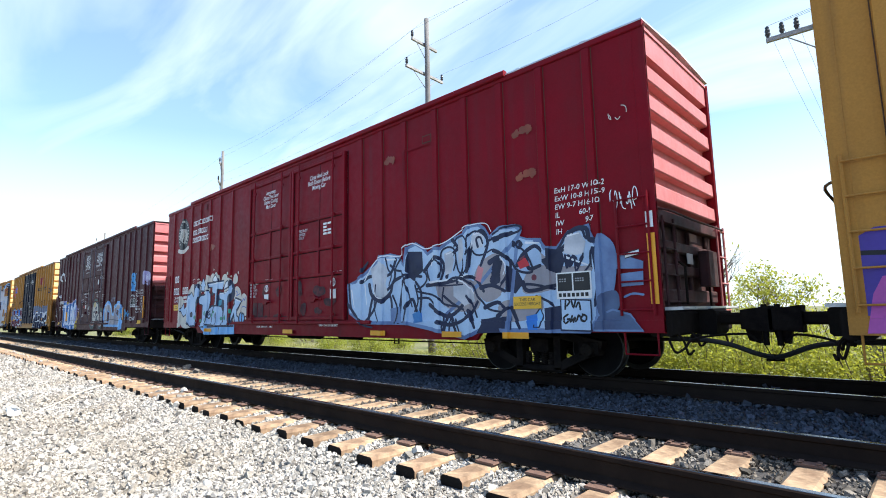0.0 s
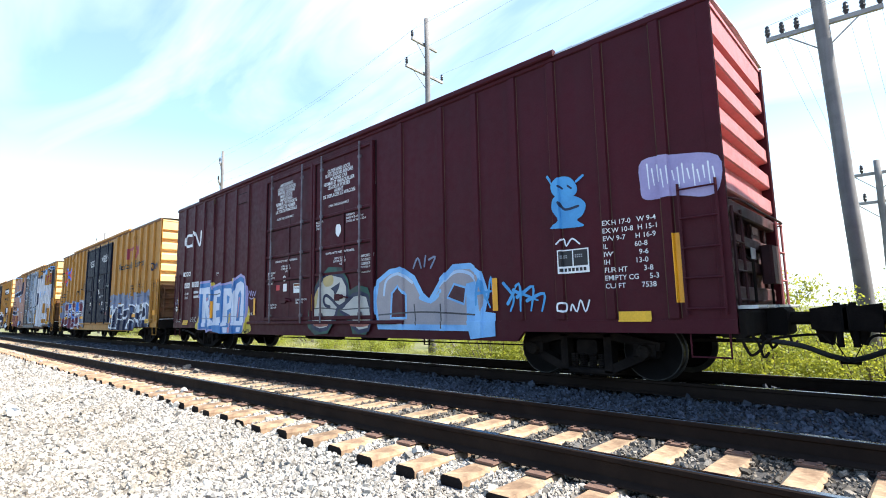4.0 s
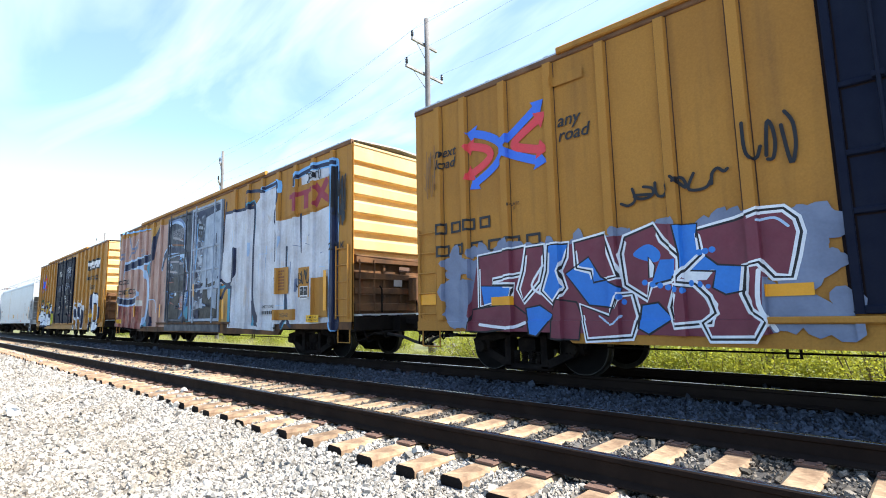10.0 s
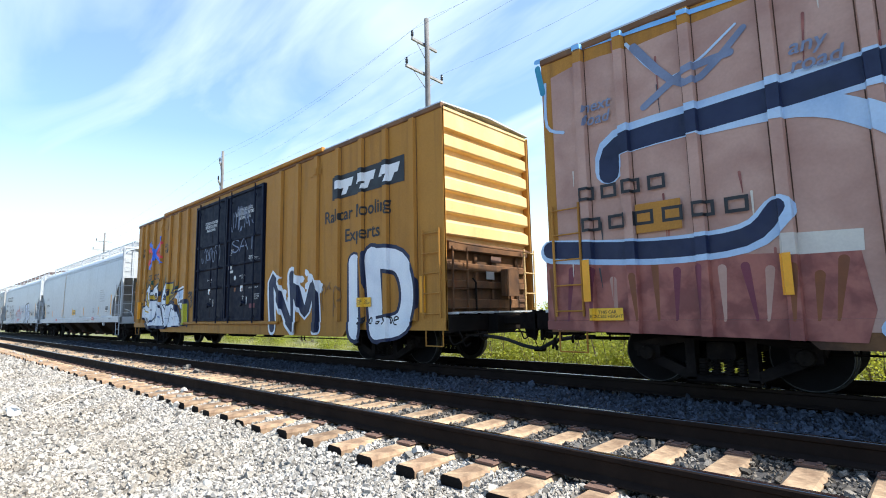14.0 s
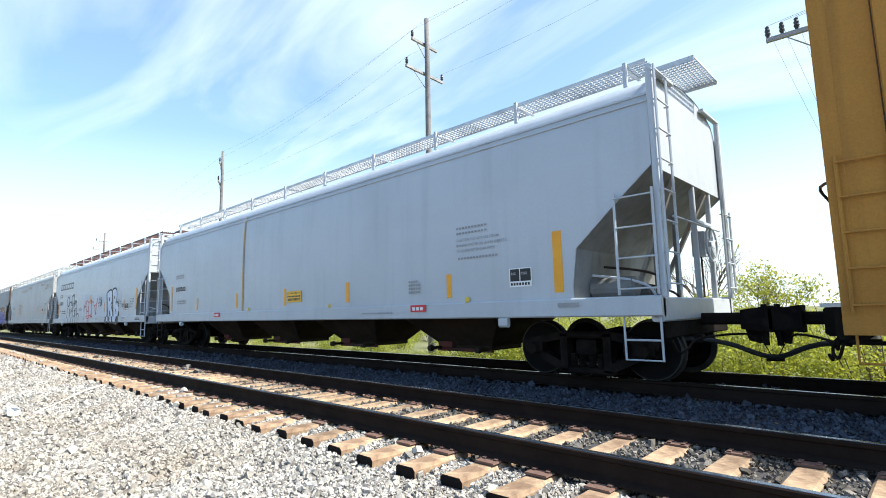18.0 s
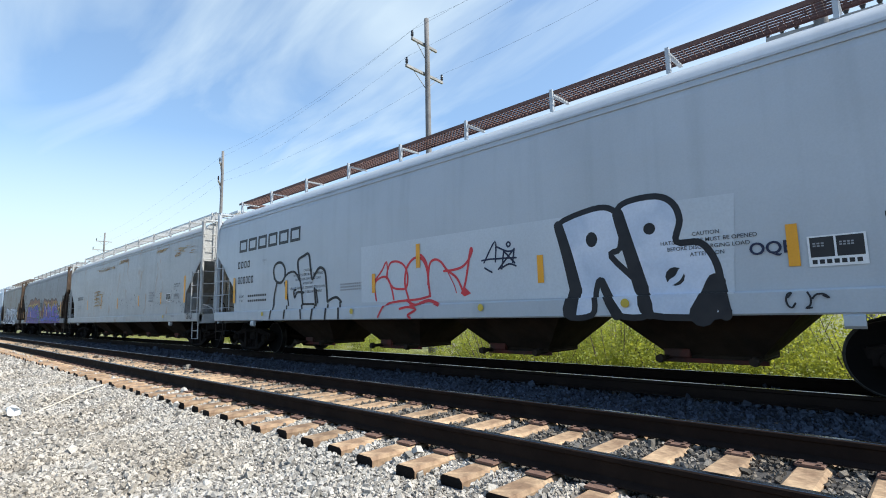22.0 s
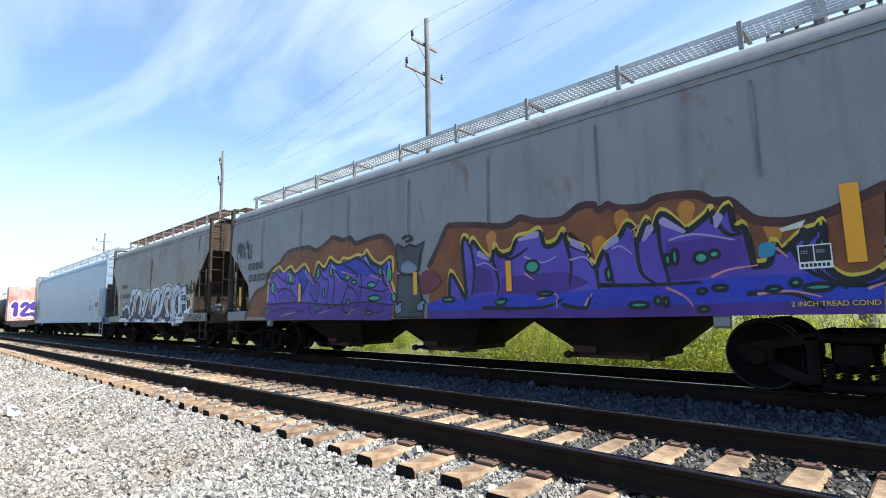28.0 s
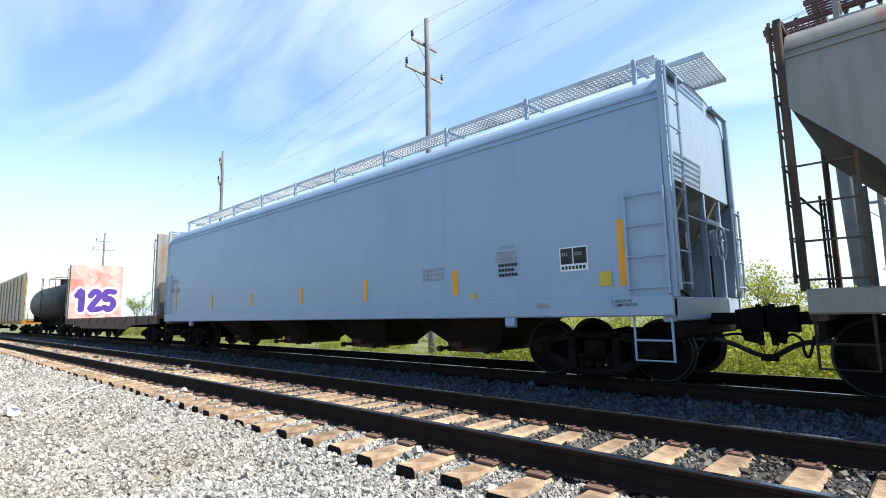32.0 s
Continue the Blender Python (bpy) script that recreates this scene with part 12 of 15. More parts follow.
def deco_cp(s):
    s.text("-Important-\nClose This Door\nBefore Closing\nMain Door", -13.02, 4.44, 0.155, M_WHITEP, 0.012, 0.12, "CENTER", 0.85, 0.8)
    s.text("Close And Lock\nBoth Doors Before\nMoving Car", -10.62, 4.42, 0.155, M_WHITEP, 0.012, 0.12, "CENTER", 0.85, 0.8)
    # company name as bars, emblem as a plain ring with a crest
    for n, x, z, w in ((8, -18.63, 4.26, 1.68), (7, -18.63, 3.94, 1.24), (7, -18.65, 3.67, 1.40)):
        s.bars(x, z, w, 0.17, M_WHITEP, n, 0.22, "company_name", "white company name drawn as bars")
    e = disc(s, -19.53, 4.07, 0.53, M_BLACKP, "emblem", "round black and white emblem", rz=0.60)
    me = Mesh()
    for k in range(26):
        a = 6.28 * k / 26
        if abs(k - 19.5) > 3:
            ribbon(me, [(-19.53 + 0.46 * math.cos(a), 4.07 + 0.52 * math.sin(a)), (-19.53 + 0.40 * math.cos(a), 4.07 + 0.45 * math.sin(a))], 0.05, 0.001, cap=False)
    blob(me, -19.62, 4.10, 0.24, 0.32, 0.001, seed=3)
    blob(me, -19.40, 4.02, 0.20, 0.30, 0.0014, seed=4)
    ribbon(me, [(-19.98, 3.52), (-19.5, 3.44), (-19.08, 3.56)], 0.14, 0.0018)
    s.lay("emblem_crest", me, S_PALE, "pale crest")
    me = Mesh()
    for k in range(7):
        ribbon(me, [(-19.75 + 0.07 * k, 3.80 + 0.05 * (k % 2)), (-19.72 + 0.07 * k, 4.25 - 0.07 * (k % 3))], 0.025, 0.0026)
    blob(me, -19.55, 4.38, 0.13, 0.11, 0.0026, seed=9)
    s.lay("emblem_detail", me, M_BLACKP)
    s.bars(-20.18, 2.34, 0.42, 0.24, M_WHITEP, 2, 0.25, "car_number", "white car number drawn as bars")
    s.bars(-20.25, 1.90, 0.52, 0.24, M_WHITEP, 3, 0.25, "car_number")
    s.bars(-19.40, 1.90, 0.52, 0.24, M_WHITEP, 3, 0.25, "car_number")
    s.text("Ld Lmt\nLt Wt", -20.17, 1.74, 0.14, M_WHITEP, 0.006, 0.15, lead=0.9)
    s.bars(-19.30, 1.73, 0.36, 0.09, M_WHITEP, 6, 0.25, rows=2)
    s.rect(-20.22, -19.78, 1.33, 1.54, M_LABELY, "warning_label", "yellow excess height label")
    s.text("THIS CAR\nEXCESS HEIGHT", -20.0, 1.46, 0.062, M_BLACKP, 0.01, align="CENTER", lead=0.95, name="label_lettering")
    s.text("PLATE\nF", -18.39, 2.34, 0.075, M_WHITEP, 0.004, align="CENTER")
    s.text("ExH 17-0 W 10-2\nExW 10-8 H 15-9\nEW 9-7 H16-10\nIL          60-9\nIW           9-7\nIH         13-1", -4.06, 2.84, 0.115, M_WHITEP, 0.006, 0.12, lead=1.12, name="dimension_lettering")
    for x, w in ((-10.4, 0.55),):
        s.bars(x, 3.2 if w > 0.21 else 2.0, w, 0.05, M_WHITEP, 3, 0.2, rows=4, ragged=0.5, name="door_stencil")
    scorch = mat("black_scorch", (0.035, 0.012, 0.016), 0.7, rgb2=(0.10, 0.015, 0.02), amount=0.6, scale=9.0)
    for k, (x, z, rx, rz) in enumerate(((-13.28, 1.72, 0.10, 0.16), (-12.48, 1.70, 0.13, 0.16), (-13.2, 0.95, 0.16, 0.12), (-12.55, 0.98, 0.22, 0.14), (-12.15, 0.98, 0.18, 0.08), (-11.42, 1.72, 0.12, 0.18), (-11.25, 1.2, 0.16, 0.14), (-10.55, 1.62, 0.24, 0.15), (-10.1, 1.35, 0.22, 0.12), (-10.6, 1.15, 0.16, 0.08))):
        me = Mesh()
        blob(me, x, z, rx, rz, 0, 16, k, 0.16)
        s.lay("scorch_mark", me, scorch, "dark scorched scuff on the door")
    for x in (-13.98, -13.62):
        s.rect(x, x + 0.32, 0.98, 1.42, scorch, "lock_panel", "dark worn lock panel")
    s.text("IMPORTANT\nDO NOT\nLUBRICATE\nDOOR OR\nROLLERS", -14.1, 1.92, 0.085, M_WHITEP, 0.008, name="door_lettering")
    s.text("SECURITY\nDEVICE\nONLY", -11.5, 3.14, 0.09, M_WHITEP, 0.01, 0.1, name="door_lettering")
    s.text("CLOSE THIS DOOR      FIRST", -13.6, 0.74, 0.07, M_WHITEP, 0.006, name="door_lettering")
    s.text("OPEN THIS DOOR FIRST", -10.5, 0.78, 0.07, M_WHITEP, 0.006, name="door_lettering")
    for x in (-13.02, -9.85):
        s.text("OPEN   CLOSE", x, 2.0, 0.07, M_WHITEP, 0.006, align="CENTER", name="door_lettering")
        disc(s, x - 0.12, 1.80, 0.10, M_WHITEP, "lock_symbol")
        disc(s, x - 0.12, 1.80, 0.07, M_RED, "lock_symbol")
        s.rect(x - 0.14, x - 0.10, 1.74, 1.86, M_WHITEP, "lock_symbol")
        s.rect(x - 0.24, x + 0.0, 1.42, 1.64, M_WHITEP, "sticker", "white paper placard")
    # ghost patches of painted-out marks
    for x, z in ((-4.75, 3.95), (-4.7, 3.2), (-8.1, 4.2), (-17.1, 3.3)):
        mist(s, x, x + 0.3, z, z + 0.1, mat("faded_gold", (0.30, 0.07, 0.03), 0.5, amount=0.5), 3, 0.07, int(-x * 10), "faded_mark")
    tack_board(s, -18.23, 4.69, M_RED)
    tack_board(s, -7.5, 4.32, M_RED)
    # rear piece
    art_cp(s)
    # front piece
    art_cp_front(s)
    black_label(s, -4.08, 1.20, 0.58, 0.40)
    s.rect(-4.89, -4.36, 1.07, 1.27, M_LABELY, "warning_label", "yellow excess height label")
    s.text("THIS CAR\nEXCESS HEIGHT", -4.62, 1.19, 0.07, M_BLACKP, 0.01, align="CENTER", lead=0.95, name="label_lettering")
    scrawl(s, -3.15, -2.75, 2.4, 2.75, S_WHITE, 0.012, 8, 7, label="thin white scrawled tag")
    scrawl(s, -3.1, -2.8, 3.7, 3.95, S_PALE, 0.012, 9, 3)
    s.rect(-2.66, -2.55, 1.09, 2.04, M_REFL)
    s.rect(-2.66, -2.56, 2.12, 2.34, M_WHITEP)
    for x in (-4.84, -6.25, -8.33, -11.9, -16.9):
        s.rect(x - 0.24, x + 0.24, 0.60, 0.70, M_REFL, lift=0.02)


def deco_cn(s):
    me = Mesh()
    ribbon(me, [(-39.98, 3.95), (-40.45, 3.97), (-40.47, 3.62), (-40.0, 3.60)], 0.09, per=6, cap=False)
    ribbon(me, [(-40.02, 3.58), (-39.92, 3.62), (-39.84, 4.0), (-39.72, 4.0), (-39.36, 3.58), (-39.24, 3.60), (-39.20, 4.04)], 0.10, 0.0006, per=5, cap=False)
    s.lay("emblem", me, M_WHITEP, "white curved ribbon emblem")
    s.bars(-40.55, 2.52, 0.58, 0.15, M_WHITEP, 3, 0.25, "car_number", "white car number drawn as bars")
    s.bars(-40.52, 2.10, 0.50, 0.18, M_WHITEP, 3, 0.25, "car_number")
    s.bars(-39.72, 2.10, 0.50, 0.18, M_WHITEP, 3, 0.25, "car_number")
    s.text("LD LMT\nLT WT", -40.49, 1.86, 0.11, M_WHITEP, 0.006, lead=1.3)
    s.bars(-39.66, 1.88, 0.42, 0.08, M_WHITEP, 6, 0.25, rows=2, pitch=1.9)
    s.text("PLATE\nF", -37.76, 2.43, 0.075, M_WHITEP, 0.004, align="CENTER")
    s.text("CUSHION UNIT\nASF 1 14G-F", -41.2, 0.98, 0.075, M_WHITEP, 0.006, lead=1.0)
    s.text("LIFT    POINT\nJACK    DE\nHERE  LEVAGE", -39.72, 1.03, 0.06, M_WHITEP, 0.006, lead=1.0)
    s.text("-IMPORTANT-\nCLOSE THIS DOOR\nBEFORE CLOSING\nMAIN DOOR\n-IMPORTANT-\nFERMER CETTE PORTE\nAVANT DE FERMER\nLA PORTE PRINCIPALE", -33.45, 4.52, 0.118, M_WHITEP, 0.018, align="CENTER", lead=0.86, wide=0.92, name="door_lettering")
    s.text("CLOSE THIS DOOR FIRST", -33.5, 3.62, 0.075, M_WHITEP, 0.012, align="CENTER", name="door_lettering")
    s.text("CLOSE AND LOCK\nBOTH DOORS BEFORE\nMOVING CAR\nFERMER ET VERROUILLER\nLES DEUX PORTES\nAVANT\nDE DEPLACER LE WAGON", -31.05, 4.44, 0.118, M_WHITEP, 0.018, align="CENTER", lead=0.86, wide=0.92, name="door_lettering")
    s.text("OPEN THIS DOOR FIRST", -31.05, 3.60, 0.075, M_WHITEP, 0.012, align="CENTER", name="door_lettering")
    s.text("FERMER CETTE PORTE EN PREMIERE", -33.4, 2.46, 0.07, M_WHITEP, 0.012, align="CENTER", name="door_lettering")
    s.text("OUVRIR CETTE PORTE EN PREMIERE", -31.0, 2.46, 0.07, M_WHITEP, 0.012, align="CENTER", name="door_lettering")
    s.text("OPENING\nMAIN W 8-0 H 12-4\nTOTAL W 16-0 H 12-4", -30.75, 3.28, 0.075, M_WHITEP, 0.006, name="door_lettering")
    s.text("SECURITY\nDEVICE\nONLY", -32.0, 3.26, 0.075, M_WHITEP, 0.006, name="door_lettering")
    s.text("IMPORTANT\nDO NOT\nLUBRICATE\nDOOR OR\nROLLERS", -34.35, 2.18, 0.072, M_WHITEP, 0.006, name="door_lettering")
    s.text("IMPORTANT\nDO NOT\nLUBRICATE\nDOOR OR\nROLLERS", -30.2, 2.28, 0.085, M_WHITEP, 0.006, name="door_lettering")
    s.text("UNLATCH TO\nCLOSE DOOR", -34.3, 1.32, 0.07, M_WHITEP, 0.006, name="door_lettering")
    s.text("STANDARD CAR\nSEAL ONLY", -32.9, 1.42, 0.07, M_WHITEP, 0.006, name="door_lettering")
    for x in (-33.42, -31.0):
        s.text("OPEN  CLOSE\nOUVRIR FERMER\n      ASD", x, 2.32, 0.07, M_WHITEP, 0.008, align="CENTER", name="door_lettering")
        disc(s, x - 0.05, 2.02, 0.075, M_WHITEP, "lock_symbol")
        s.rect(x - 0.06, x - 0.035, 1.97, 2.07, M_BLACKP, "lock_symbol", lift=0.001)
        s.rect(x - 0.10, x + 0.08, 1.68, 1.88, M_WHITEP, "sticker", "white paper placard")
    s.rect(-33.0, -32.68, 1.62, 1.86, M_WHITEP, "sticker", "white and orange placard")
    s.rect(-32.99, -32.69, 1.79, 1.85, S_ORANGE, "sticker", lift=0.001)
    s.text("THIS SIDE", -32.84, 1.72, 0.06, M_BLACKP, 0.01, align="CENTER", name="label_lettering")
    s.rect(-33.88, -33.70, 1.72, 1.86, S_RED, "sticker", "faded red sticker")
    blob_me = Mesh()
    blob(blob_me, -31.05, 3.0, 0.10, 0.16, seed=4)
    s.lay("paint_blot", blob_me, M_WHITEP, "white paint blot")
    tack_board(s, -38.84, 4.73, M_PLUM)
    s.rect(-36.38, -35.78, 4.46, 4.78, M_DOORSHADE, "routing_board", "small framed board", lift=0.014)
    s.rect(-36.36, -35.80, 4.48, 4.76, M_PLUM, "routing_board", lift=0.018)
    # the readable word by the rear truck
    art_cn(s)
    s.text("60 K", -35.5, 1.08, 0.12, M_WHITEP)
    art_cn_front(s)
    s.text("EXH 17-0   W 9-4\nEXW 10-8  H 15-1\nEW 9-7     H 16-9\nIL             60-8\nIW             9-6\nIH            13-0\nFLR HT        3-8\nEMPTY CG     5-3\nCU FT        7538", -24.55, 2.22, 0.10, M_WHITEP, 0.006, lead=1.12, name="dimension_lettering")
    black_label(s, -25.3, 1.58, 0.5, 0.36)
    s.rect(-24.4, -23.95, 0.86, 1.0, M_LABELY, "warning_label", "yellow excess height label")
    sign_height(s, -40.5, 0.82, 0.46, 0.15)
    for x, z0, z1 in ((-35.2, 1.09, 1.56), (-32.15, 1.15, 1.56), (-26.6, 1.05, 1.6), (-41.0, 1.2, 1.95), (-23.6, 1.1, 2.0)):
        s.rect(x, x + 0.11, z0, z1, M_REFL)
    s.rect(-38.09, -37.97, 1.03, 1.57, M_REFL, lift=0.012)
    scrawl(s, -41.25, -40.95, 1.5, 1.75, S_ICE, 0.014, 2, 4)
    disc(s, -41.12, 1.38, 0.09, M_WHITEP, "sticker", "round white sticker")


def arrows(s, x, z, w, h):
    """The road emblem: two nested chevrons back to back, blue outside and red inside, each arm with an arrow head."""
    a = Art()
    for m, arms in ((S_LOGOBLUE, ([(-0.44, 0.36), (-0.22, 0.24), (-0.05, 0.08), (-0.02, -0.08), (-0.15, -0.28), (-0.42, -0.46)], [(0.46, 0.44), (0.20, 0.22), (0.0, 0.06)], [(-0.02, -0.06), (0.18, -0.20), (0.46, -0.36)])),
                    (S_LOGORED, ([(-0.48, 0.16), (-0.26, 0.06), (-0.18, -0.06), (-0.26, -0.18), (-0.48, -0.30)], [(0.48, 0.26), (0.22, 0.08), (0.14, -0.02), (0.24, -0.10), (0.48, -0.20)]))):
        for arm in arms:
            pts = [(x + p[0] * w, z + p[1] * h) for p in arm]
            a.line(m, 0.125 * h, pts)
            for e, q in ((0, 1), (-1, -2)):
                d = Vector((pts[e][0] - pts[q][0], pts[e][1] - pts[q][1])).normalized()
                if abs(pts[e][0] - x) > 0.3 * w:
                    n = Vector((-d.y, d.x))
                    c = Vector(pts[e])
                    a.fill(m, [tuple(c + d * 0.12 * h + n * 0.02), tuple(c - d * 0.06 * h + n * 0.14 * h), tuple(c - d * 0.06 * h - n * 0.14 * h)])
    a.lay(s, "emblem", "blue and red chevron road emblem")


def red_emblem(s, x, z, w, h, m=None):
    me = Mesh()
    poly(me, [(x, z + h * 0.66), (x + w * 0.62, z + h * 0.66), (x + w * 0.62, z + h * 0.88), (x, z + h * 0.88)])
    for a in (0.10, 0.38):
        poly(me, [(x + w * a, z), (x + w * (a + 0.11), z), (x + w * (a + 0.11), z + h * 0.66), (x + w * a, z + h * 0.66)], 0.0004)
    ribbon(me, [(x + w * 0.66, z), (x + w * 0.94, z + h * 1.05)], 0.10 * w, 0.0008, cap=False)
    ribbon(me, [(x + w * 0.66, z + h * 0.95), (x + w * 0.80, z + h * 0.5), (x + w * 0.98, z + h * 0.1)], 0.09 * w, 0.0012, cap=False)
    s.lay("emblem", me, m or S_CRIMSON, "crimson barred emblem")


def ttx_common(s, d0):
    """Stencils on the two navy doors and the marks that all the yellow cars share; d0: the rear edge of the doors."""
    s.text(DOOR_MAIN, d0 + 1.20, 4.12, 0.132, M_WHITEP, 0.012, align="CENTER", lead=0.92, wide=0.87, name="door_lettering")
    s.text(DOOR_EN, d0 + 3.62, 4.22, 0.136, M_WHITEP, 0.012, align="CENTER", lead=0.92, wide=0.87, name="door_lettering")
    s.text("OPENING\nMAIN W 8-0 H 12-4\nTOTAL W 16-0 H 12-4", d0 + 3.95, 2.78, 0.068, M_WHITEP, 0.004, name="door_lettering")
    s.text("SECURITY\nDEVICE\nONLY", d0 + 2.62, 3.06, 0.07, M_WHITEP, 0.004, name="door_lettering")
    s.text("DO NOT      DOORS", d0 + 4.0, 1.86, 0.062, M_WHITEP, 0.004, name="door_lettering")
    s.text("UNLATCH\nTO CLOSE\nDOOR", d0 + 4.35, 1.66, 0.062, M_WHITEP, 0.004, name="door_lettering")
    for x in (d0 + 1.22, d0 + 3.55):
        s.text("OPEN  CLOSE\n    ASD", x, 2.24, 0.062, M_WHITEP, 0.006, align="CENTER", name="door_lettering")
        s.rect(x - 0.10, x + 0.06, 1.80, 2.02, M_WHITEP, "sticker", "white paper placard")
        s.rect(x - 0.02, x + 0.05, 1.81, 1.90, S_ORANGE, "sticker", lift=0.001)
        s.text("SEAL\n  R", x + 0.02, 1.62, 0.06, M_WHITEP, 0.006, name="door_lettering")
        s.rect(x + 0.30, x + 0.335, 1.40, 1.62, M_WHITEP, "seal_tag")
    disc(s, d0 + 3.08, 2.22, 0.07, M_WHITEP, "lock_symbol")
    s.rect(d0 + 2.62, d0 + 2.86, 2.50, 2.60, M_WHITEP, "sticker", "white paper placard")
    s.rect(d0 + 2.70, d0 + 2.94, 2.38, 2.46, M_WHITEP, "sticker", "white paper placard")
    blob_me = Mesh()
    blob(blob_me, d0 + 3.1, 1.86, 0.07, 0.06)
    s.lay("sticker", blob_me, S_ORANGE, "orange round sticker")
    s.rect(d0 + 4.05, d0 + 4.4, 1.30, 1.42, S_MAROON, "sticker", "faded maroon placard")


def roof_box(s, x, z, m):
    """The defect card holder and route board high on the side."""
    s.rect(x, x + 0.55, z, z + 0.16, m, "routing_board", lift=0.022)


def deco_t1(s):
    ttx_common(s, -54.95)
    red_emblem(s, -47.66, 3.74, 1.90, 0.56)
    s.text("Railcar Pooling Experts", -48.88, 3.32, 0.42, M_BLACKP, 0.016, wide=0.93, name="slogan_lettering", label="black slogan lettering")
    mist(s, -49.95, -44.1, 1.45, 2.15, S_GREY, 95, 0.13, 4, "overspray", "grey-blue buffed patches")
    art_t1_front(s)
    s.text("EXH    17-0\nEXW   10-8\nEW      9-7\nIL      60-9\nIW      9-4\nIH     13-", -46.95, 2.46, 0.105, M_BLACKP, 0.01, lead=1.15, name="dimension_lettering")
    s.text("EXH W      8-2\nEXW H    14-2\nH           16-9\nEMPTY C.G. 5-2\nFLOOR H   3-8", -45.72, 2.48, 0.105, M_BLACKP, 0.01, lead=1.15, name="dimension_lettering")
    black_label(s, -45.49, 1.39, 0.49, 0.30)
    arrows(s, -59.38, 3.83, 1.55, 1.15)
    s.text("next\nload", -60.95, 3.96, 0.26, M_BLACKP, 0.012, 0.22, lead=0.85, name="slogan_lettering")
    s.text("any\nroad", -58.33, 3.88, 0.28, M_BLACKP, 0.012, 0.22, lead=0.85, name="slogan_lettering")
    s.bars(-60.97, 2.48, 1.36, 0.21, M_BLACKP, 4, 0.3, "car_number", "black car number drawn as bars")
    s.bars(-60.95, 2.06, 2.35, 0.21, M_BLACKP, 6, 0.3, "car_number")
    s.text("PLATE\nF", -59.2, 2.78, 0.075, M_BLACKP, 0.004, align="CENTER")
    mist(s, -60.7, -55.1, 1.5, 2.1, S_GREY, 60, 0.15, 14, "overspray", "grey-blue buffed patches")
    mist(s, -60.7, -60.1, 0.85, 1.5, S_GREY, 4, 0.24, 15, "overspray")
    mist(s, -56.3, -55.05, 0.80, 2.05, S_GREY, 10, 0.22, 17, "overspray", "grey-blue buffed patches")
    art_t1(s)
    scrawl(s, -57.4, -56.0, 2.45, 2.75, S_BLACK, 0.04, 5, 6, label="black scrawled tag")
    scrawl(s, -55.8, -55.3, 2.6, 3.3, S_BLACK, 0.04, 15, 3)
    scrawl(s, -43.95, -43.45, 3.0, 3.3, S_NAVY, 0.04, 25, 6, label="dark scrawled tag")
    scrawl(s, -43.9, -43.5, 2.3, 2.5, S_BLACK, 0.014, 26, 5)
    scrawl(s, -61.3, -60.9, 3.2, 4.2, mat("dull_brown_marker", (0.25, 0.13, 0.05)), 0.014, 27, 7)
    sign_height(s, -44.66, 0.88, 0.42, 0.17)
    s.rect(-43.8, -43.35, 1.19, 1.42, M_REFL)
    s.rect(-61.45, -61.0, 1.19, 1.42, M_REFL)
    for x in (-46.2, -49.6, -55.5, -59.5):
        s.rect(x - 0.23, x + 0.23, 1.14, 1.28, M_REFL, lift=0.013)
    for x in (-46.9, -58.4):
        roof_box(s, x, 4.55, M_YELLOW)


